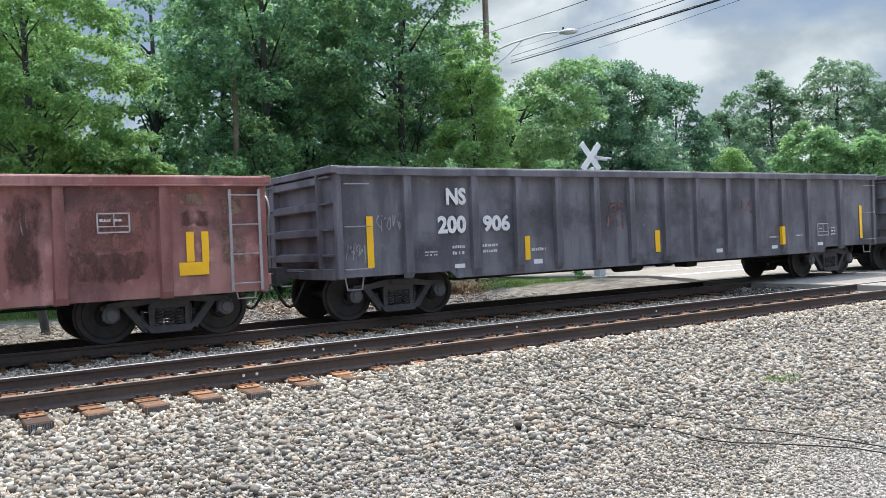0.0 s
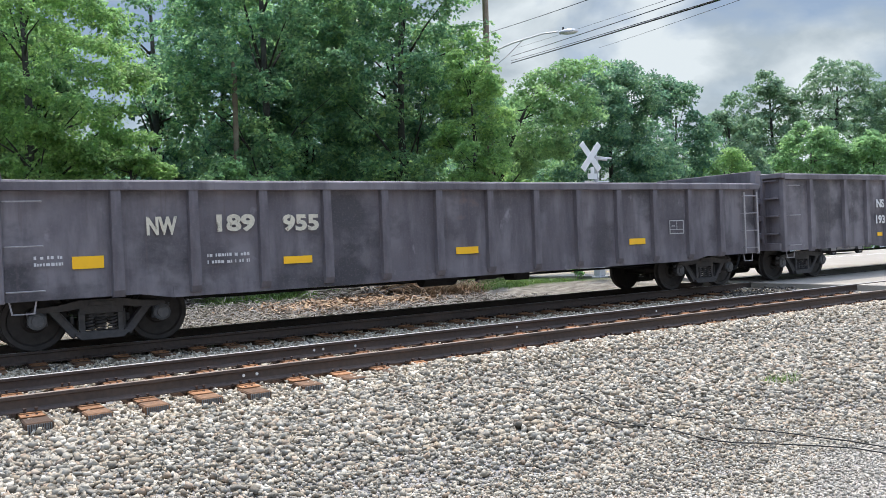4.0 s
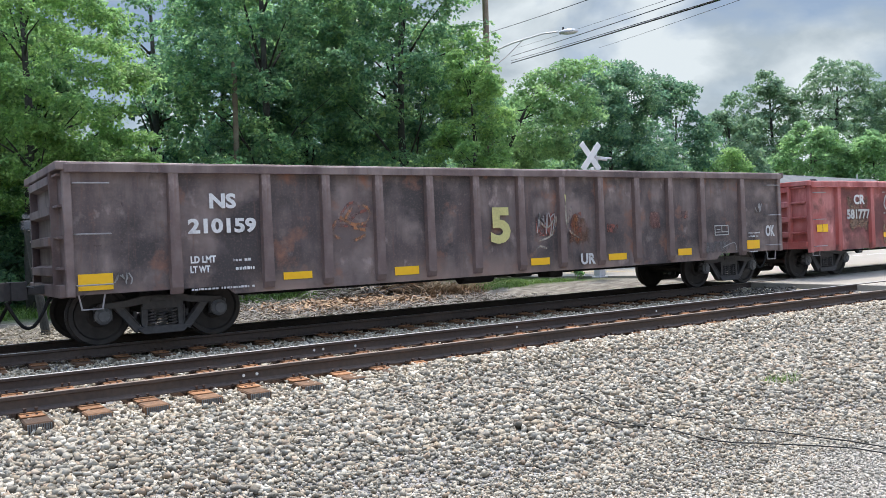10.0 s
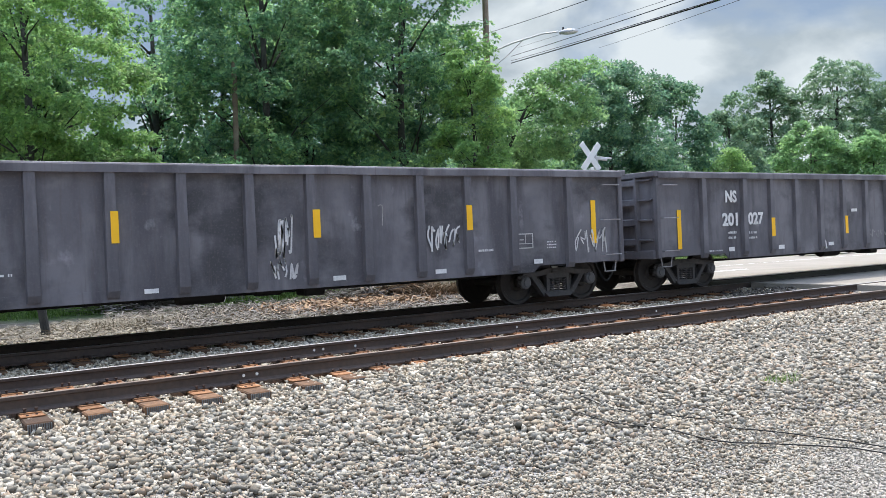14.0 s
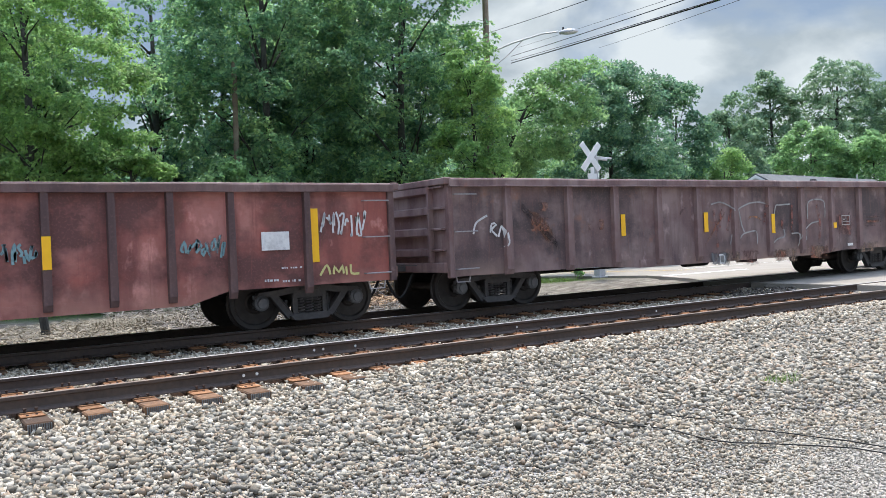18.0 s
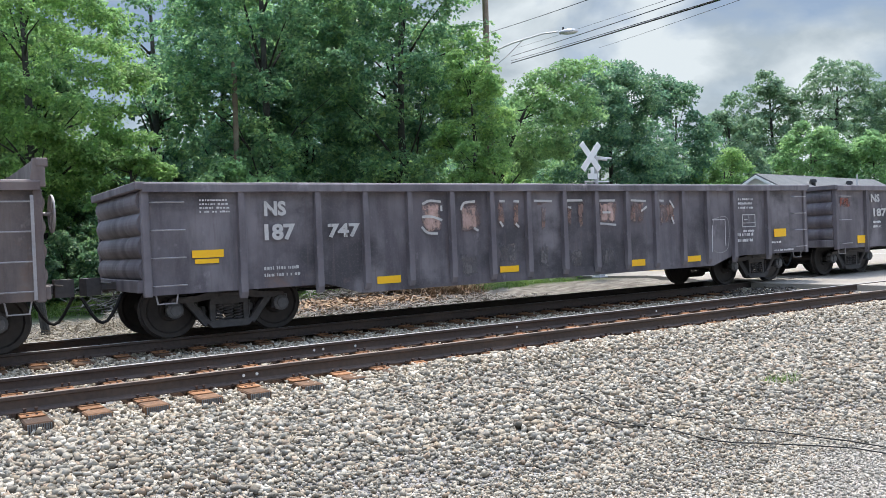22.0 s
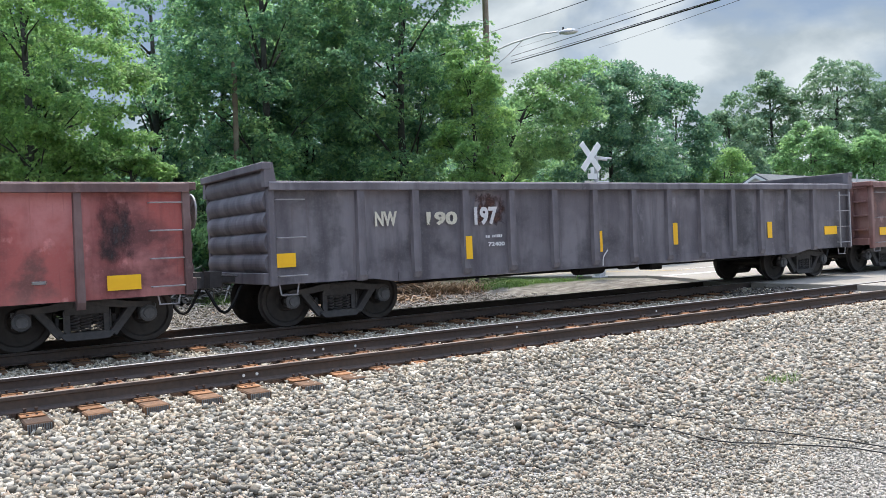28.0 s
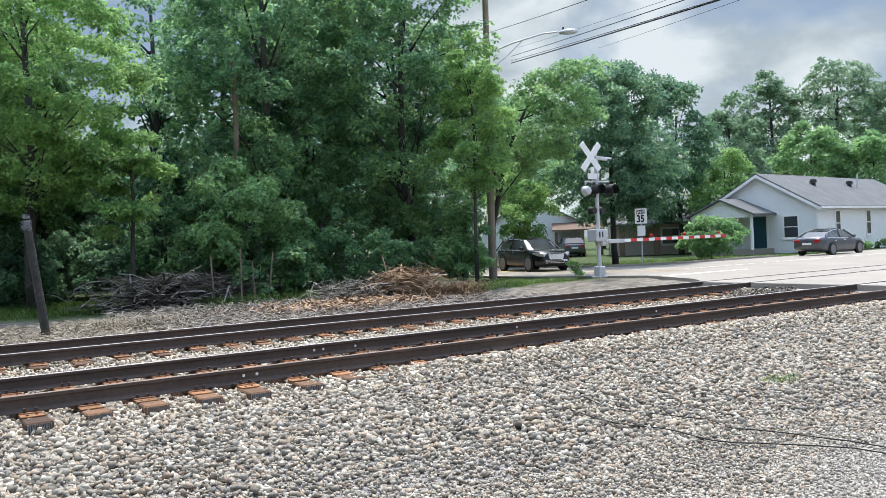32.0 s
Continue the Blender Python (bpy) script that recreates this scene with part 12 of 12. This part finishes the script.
    fill(g21, [(-1.75, 0.96), (-0.99, 0.98), (-1.04, 0.61), (-1.70, 0.61)], 'pale', 'flaking pale old paint')
    fill(g21, [(-0.83, 1.01), (-0.14, 1.04), (-0.20, 0.60), (-0.79, 0.59)], 'sand', 'flaking pale old paint')
    fill(g21, [(0.02, 0.95), (0.77, 0.98), (0.72, 0.62), (0.08, 0.61)], 'pale', 'flaking pale old paint')
    fill(g21, [(1.00, 1.01), (1.76, 1.04), (1.70, 0.58), (1.05, 0.57)], 'sand', 'flaking pale old paint')
    fill(g21, [(1.96, 0.93), (2.63, 0.97), (2.56, 0.58), (2.02, 0.56)], 'pale', 'flaking pale old paint')
    fill(g21, [(2.78, 0.98), (3.50, 1.02), (3.43, 0.62), (2.85, 0.60)], 'sand', 'flaking pale old paint')
    fill(g21, [(0.10, 2.23), (0.60, 2.24), (0.56, 0.99), (0.07, 0.98)], 'rust_patch')
    spray(g21, [[(4.66, 1.25), (4.64, 0.84), (5.12, 0.86), (5.16, 1.61), (4.82, 1.60)]], 0.02, 'chalk_b')
    spray(g21, [[(4.78, 1.27), (4.80, 1.26), (4.85, 1.36), (4.74, 1.22)], [(4.90, 1.32), (5.01, 1.28), (4.99, 1.28), (4.96, 1.34)], [(5.06, 1.20), (5.05, 1.22), (5.08, 1.35), (5.09, 1.25)]], 0.025, 'chalk_b')
    spray(g21, [[(3.78, 1.59), (3.80, 1.56), (3.84, 1.81), (3.75, 1.46)], [(3.88, 1.73), (3.96, 1.62), (3.94, 1.62), (3.92, 1.77)], [(3.99, 1.44), (3.98, 1.50), (4.02, 1.80), (4.01, 1.56)], [(4.06, 1.82), (4.12, 1.61), (4.09, 1.43), (4.09, 1.41)], [(4.14, 1.46), (4.14, 1.40), (4.21, 1.78), (4.12, 1.73)], [(4.30, 1.63), (4.27, 1.69), (4.25, 1.65), (4.23, 1.56)], [(4.34, 1.41), (4.35, 1.40), (4.37, 1.37), (4.36, 1.75)]], 0.03, 'teal_p')
    bars(g21, 0.37, 1.98, 0.93, 2.10, 1, 'worn_white')
    bars(g21, 1.14, 2.00, 1.42, 2.11, 1, 'worn_white')
    bars(g21, 2.99, 1.72, 3.43, 2.11, 3, 'worn_white')
    bars(g21, 6.85, 0.99, 7.28, 1.09, 1, 'white')
    spray(g21, [[(0.04, 2.25), (-0.01, 1.61), (-0.00, 0.92)], [(0.91, 1.49), (0.90, 0.69)]], 0.06, 'rust_l')
    fill(g21, [(0.84, 1.54), (1.00, 1.53), (0.97, 1.04), (0.84, 1.00)], 'rust_patch')
    # marks on car 23
    lettering(g22, 'CR', -6.02, 1.97, -5.50, 2.19, 'chalk_b')
    lettering(g22, '101', -4.61, 1.57, -4.02, 1.84, 'rust_l')
    lettering(g22, '585', -6.10, 1.53, -5.42, 1.81, 'rust_l')
    plate(g22, -8.00, 1.11, -7.43, 1.33)
    plate(g22, -4.77, 0.76, -4.25, 0.92)
    plate(g22, -2.00, 0.75, -1.57, 0.88)
    plate(g22, 0.48, 0.76, 1.05, 0.90)
    fill(g22, [(-3.32, 1.82), (-2.57, 1.86), (-2.54, 1.64), (-3.27, 1.59)], 'chalk_red')
    spray(g22, [[(-3.48, 1.02), (-3.34, 1.43), (-3.21, 1.08), (-3.01, 1.45)], [(-3.57, 1.36), (-2.78, 1.41)], [(-2.44, 1.41), (-2.75, 1.24), (-2.53, 1.10), (-2.24, 1.26), (-2.46, 1.41)], [(-1.98, 1.14), (-1.85, 1.42), (-1.67, 1.13), (-1.36, 1.38)], [(-3.55, 1.64), (-2.99, 1.66)]], 0.035, 'chalk_b', 'white sprayed tag')
    fill(g22, [(-6.19, 1.86), (-5.31, 1.87), (-5.34, 1.45), (-6.16, 1.43)], 'rust_patch')
    fill(g22, [(-4.71, 1.84), (-3.91, 1.85), (-3.93, 1.51), (-4.69, 1.51)], 'rust_patch')
    # marks on car 24
    plate(g23, -1.62, 0.56, -1.12, 0.69)
    plate(g23, 1.12, 0.58, 1.60, 0.72)
    plate(g23, 3.83, 0.58, 4.34, 0.72)
    plate(g23, 7.07, 0.85, 7.55, 1.07)
    spray(g23, [[(0.49, 1.16), (0.47, 0.60)], [(0.36, 0.81), (0.47, 0.58), (0.61, 0.81)]], 0.05, 'chalk_b')
    spray(g23, [[(0.11, 1.98), (0.28, 2.03), (0.48, 1.99), (0.26, 1.93), (0.33, 1.77)]], 0.04, 'pinkish', 'sprayed loop')
    spray(g23, [[(1.08, 0.99), (1.22, 1.42), (1.35, 1.15), (1.58, 1.49), (1.67, 1.31)], [(1.73, 1.49), (1.39, 1.15), (1.74, 1.00), (1.52, 0.98)], [(2.14, 1.56), (1.93, 1.35), (2.17, 1.38), (2.01, 1.12)]], 0.045, 'pinkish', 'sprayed tag')
    spray(g23, [[(-1.46, 1.59), (-1.23, 1.67), (-1.38, 1.44), (-1.10, 1.35), (-1.00, 1.11), (-1.26, 0.89), (-1.47, 1.06)], [(-1.36, 1.91), (-1.16, 1.59)], [(-1.51, 0.90), (-1.32, 1.28), (-1.16, 0.72), (-0.94, 0.87)]], 0.05, 'pinkish', 'sprayed tag')
    spray(g23, [[(4.71, 1.13), (4.72, 0.86), (5.19, 0.89), (5.19, 1.36)]], 0.02, 'chalk')
    fill(g23, [(6.89, 2.23), (7.40, 2.22), (7.56, 1.28), (7.00, 1.14)], 'darkpaint')
    spray(g23, [[(5.19, 1.31), (5.21, 1.30), (5.25, 1.36), (5.15, 1.28)], [(5.30, 1.34), (5.41, 1.31), (5.39, 1.31), (5.36, 1.34)], [(5.47, 1.26), (5.45, 1.28), (5.48, 1.35), (5.49, 1.29)]], 0.02, 'chalk')
    plate(g23, 6.04, 0.99, 6.27, 1.05, 'pale', 'paint_patch')
    fill(g23, [(-0.77, 2.26), (-0.09, 2.26), (-0.17, 1.31), (-0.74, 1.25)], 'darkpaint')
    fill(g23, [(1.97, 2.20), (2.64, 2.20), (2.55, 1.37), (2.02, 1.30)], 'darkpaint')
    # marks on car 25
    plate(g24, -4.20, 1.61, -3.45, 2.31, 'rust_panel', 'paint_patch')
    lettering(g24, 'NW', -6.35, 1.68, -5.90, 1.94, 'cream')
    lettering(g24, '190', -5.28, 1.67, -4.60, 1.92, 'cream')
    lettering(g24, '197', -4.21, 1.65, -3.66, 2.00, 'chalk_b')
    plate(g24, -8.27, 1.05, -7.86, 1.28)
    plate(g24, -4.46, 1.02, -4.32, 1.45)
    plate(g24, -1.03, 1.01, -0.90, 1.45)
    plate(g24, 1.29, 1.08, 1.44, 1.57)
    plate(g24, 4.71, 1.12, 4.89, 1.52)
    plate(g24, 7.12, 1.13, 7.69, 1.35)
    bars(g24, -3.96, 1.39, -3.53, 1.50, 1, 'chalk')
    lettering(g24, '72400', -3.91, 1.24, -3.51, 1.32, 'chalk_b')
    spray(g24, [[(-0.91, 0.72), (-0.89, 0.90), (-0.75, 1.05)]], 0.03, 'chalk_b')
    # marks on car 26
    plate(g25, -6.59, 0.90, -5.30, 2.24, 'primer', 'paint_patch')
    lettering(g25, 'CR', -6.53, 1.85, -6.19, 2.05, 'white')
    lettering(g25, '581993', -6.52, 1.65, -5.59, 1.86, 'white')
    plate(g25, -7.45, 1.12, -6.86, 1.85, 'pale', 'paint_patch')
    plate(g25, -3.86, 1.05, -2.83, 1.70, 'pale_grey', 'paint_patch')
    plate(g25, -7.91, 1.04, -7.41, 1.26)
    plate(g25, -4.83, 0.78, -4.30, 0.91)
    plate(g25, -2.17, 0.72, -1.63, 0.86)
    bars(g25, -6.43, 1.13, -5.68, 1.38, 2, 'chalk_b')
    plate(g25, -7.48, 0.88, -6.97, 1.04, 'pale_grey', 'paint_patch')
    plate(g25, 1.57, 0.75, 2.13, 0.90)
    plate(g25, 4.19, 0.77, 4.72, 0.91)
    plate(g25, 6.83, 1.04, 7.30, 1.25)
    plate(g25, -1.24, 1.04, -0.26, 1.65, 'salmon', 'paint_patch')
    spray(g25, [[(0.50, 0.89), (0.50, 0.54)], [(0.41, 0.68), (0.50, 0.53), (0.60, 0.66)]], 0.05, 'chalk_b')
    spray(g25, [[(0.26, 2.21), (0.26, 1.82)]], 0.03, 'chalk')
    spray(g25, [[(-0.06, 2.48), (-0.06, 2.22)], [(1.25, 2.49), (1.23, 2.02)]], 0.1, 'chalk_b')
    fill(g25, [(4.04, 1.42), (4.96, 1.44), (4.98, 1.01), (4.06, 1.01)], 'pale_grey')
    spray(g25, [[(5.57, 2.12), (5.60, 2.12), (5.66, 2.19), (5.53, 2.08)], [(5.73, 2.17), (5.87, 2.13), (5.84, 2.13), (5.80, 2.18)], [(5.94, 2.07), (5.92, 2.09), (5.96, 2.19), (5.97, 2.11)], [(6.03, 2.20), (6.14, 2.13), (6.11, 2.07), (6.11, 2.07)], [(6.19, 2.08), (6.20, 2.06), (6.30, 2.18), (6.14, 2.17)]], 0.03, 'chalk')
    spray(g25, [[(0.72, 1.29), (0.73, 1.28), (0.70, 1.25), (0.77, 1.20)], [(0.82, 1.27), (0.80, 1.26), (0.77, 1.29), (0.77, 1.19)], [(0.88, 1.20), (0.89, 1.27), (0.84, 1.22), (0.88, 1.19)], [(0.95, 1.28), (0.93, 1.21), (0.92, 1.27), (0.92, 1.28)]], 0.02, 'chalk')
    bars(g25, 7.08, 0.83, 7.38, 0.92, 1, 'chalk')
    fill(g25, [(1.56, 0.90), (1.82, 0.91), (2.09, 0.88), (2.10, 0.78), (2.08, 0.66), (1.82, 0.68), (1.54, 0.70), (1.55, 0.82)], 'primer', 'worn patch of old paint and rust', .03)
    fill(g25, [(4.17, 0.93), (4.43, 0.94), (4.65, 0.92), (4.65, 0.82), (4.63, 0.76), (4.43, 0.76), (4.19, 0.79), (4.18, 0.85)], 'primer', 'worn patch of old paint and rust', .03)
    fill(g25, [(4.08, 1.38), (4.46, 1.40), (4.92, 1.36), (4.90, 1.19), (4.89, 0.99), (4.46, 1.02), (4.04, 1.04), (4.06, 1.20)], 'pale_grey', 'worn patch of old paint and rust', .03)
    fill(g25, [(6.72, 1.43), (6.98, 1.42), (7.25, 1.43), (7.21, 1.31), (7.22, 1.25), (7.00, 1.25), (6.74, 1.26), (6.74, 1.36)], 'primer', 'worn patch of old paint and rust', .03)
    fill(g25, [(1.86, 1.55), (1.93, 1.55), (2.00, 1.54), (2.02, 1.45), (2.01, 1.39), (1.93, 1.40), (1.85, 1.40), (1.85, 1.45)], 'faded', 'worn patch of old paint and rust', .03)
    fill(g25, [(0.73, 1.28), (0.81, 1.26), (0.89, 1.26), (0.87, 1.24), (0.90, 1.20), (0.82, 1.23), (0.72, 1.23), (0.72, 1.25)], 'worn_white', 'worn patch of old paint and rust', .03)
    # pale patches added in place of rib feet that widen downwards
    fill(g25, [(-0.18, 1.15), (-0.08, 1.13), (0.02, 1.14), (0.02, 1.04), (0.03, 0.94), (-0.08, 0.95), (-0.20, 0.97), (-0.20, 1.06)], 'pale_grey', 'pale grey patch standing in for a flared rib foot', .03)
    fill(g25, [(-0.25, 0.94), (-0.11, 0.92), (0.05, 0.91), (0.04, 0.83), (0.06, 0.70), (-0.13, 0.72), (-0.27, 0.74), (-0.28, 0.84)], 'pale_grey', 'pale grey patch standing in for a flared rib foot', .03)
    fill(g25, [(1.10, 1.05), (1.21, 1.05), (1.32, 1.03), (1.31, 0.97), (1.30, 0.88), (1.21, 0.88), (1.11, 0.86), (1.09, 0.96)], 'pale_grey', 'pale grey patch standing in for a flared rib foot', .03)
    fill(g25, [(1.05, 0.85), (1.19, 0.82), (1.36, 0.82), (1.36, 0.76), (1.35, 0.66), (1.18, 0.68), (1.03, 0.68), (1.05, 0.76)], 'pale_grey', 'pale grey patch standing in for a flared rib foot', .03)
    fill(g25, [(2.46, 1.03), (2.54, 1.03), (2.61, 1.04), (2.61, 0.89), (2.60, 0.72), (2.51, 0.71), (2.46, 0.74), (2.44, 0.88)], 'pale_grey', 'pale grey patch standing in for a flared rib foot', .03)
    fill(g25, [(3.76, 1.16), (3.85, 1.18), (3.96, 1.16), (3.95, 1.01), (3.92, 0.84), (3.85, 0.84), (3.74, 0.85), (3.72, 1.00)], 'pale_grey', 'pale grey patch standing in for a flared rib foot', .03)
    fill(g25, [(5.06, 1.12), (5.14, 1.14), (5.23, 1.13), (5.22, 0.93), (5.20, 0.76), (5.12, 0.78), (5.05, 0.80), (5.02, 0.97)], 'pale_grey', 'pale grey patch standing in for a flared rib foot', .03)
    spray(g25, [[(-0.08, 2.44), (-0.09, 2.34), (-0.10, 2.22)], [(1.23, 2.48), (1.22, 2.25), (1.22, 2.02)]], 0.09, 'worn_white', 'white paint run down a rib')
    spray(g25, [[(0.26, 2.20), (0.27, 2.01), (0.27, 1.83)], [(0.24, 1.83), (0.54, 1.85)], [(1.74, 1.82), (1.99, 1.81)], [(5.34, 0.87), (5.51, 0.87)]], 0.02, 'pale_grey', 'sprayed or chalked line')
    # marks on car 27
    lettering(g26, 'NS', -6.18, 1.90, -5.72, 2.17, 'chalk_b')
    lettering(g26, '187', -6.20, 1.55, -5.66, 1.85, 'chalk_b')
    lettering(g26, '539', -5.16, 1.56, -4.54, 1.83, 'chalk_b')
    plate(g26, -7.39, 1.30, -6.95, 1.50)
    plate(g26, -5.11, 0.97, -4.65, 1.09)
    bars(g26, -6.15, 1.02, -5.48, 1.12, 1, 'chalk')
    plate(g26, 0.11, 0.92, 0.59, 1.03)
    plate(g26, 3.68, 0.92, 4.15, 1.04)
    plate(g26, 6.84, 1.41, 7.32, 1.60)
    rim_box(g26, 4.56, 0.86, 5.05, 1.19)
    spray(g26, [[(0.49, 0.92), (0.49, 0.64)], [(0.36, 0.78), (0.49, 0.60), (0.64, 0.77)]], 0.06, 'chalk_b')
    spray(g26, [[(5.52, 1.61), (5.56, 1.47)], [(5.58, 1.59), (5.79, 1.53)], [(5.84, 1.64), (5.95, 1.52)], [(6.02, 1.83), (6.10, 1.58)], [(6.15, 1.90), (6.24, 1.75)], [(5.82, 1.44), (5.84, 1.33)], [(5.91, 1.46), (6.03, 1.37)], [(6.13, 1.52), (6.19, 1.39)]], 0.03, 'chalk_b', 'chalked note')
    fill(g26, [(-3.35, 1.08), (-3.16, 1.08), (-3.17, 1.01), (-3.34, 1.01)], 'darkpaint')
    fill(g26, [(-2.66, 1.12), (-2.20, 1.11), (-2.19, 1.01), (-2.66, 1.02)], 'darkpaint')
    fill(g26, [(0.92, 2.09), (1.70, 2.11), (1.67, 1.97), (0.93, 1.94)], 'darkpaint')
    fill(g26, [(0.01, 0.83), (0.64, 0.84), (0.61, 0.70), (0.03, 0.71)], 'darkpaint')
    bars(g26, 6.90, 0.93, 7.30, 1.02, 1, 'chalk')


build_ground()
build_tracks()
build_road()
build_train()
build_end_of_train()
build_signal()
build_poles()
build_wires()
build_ground_cables()
build_white_house()
build_far_house()
build_tan_house()
build_small_background()
build_plants()
build_brush()
build_stones()
motions()
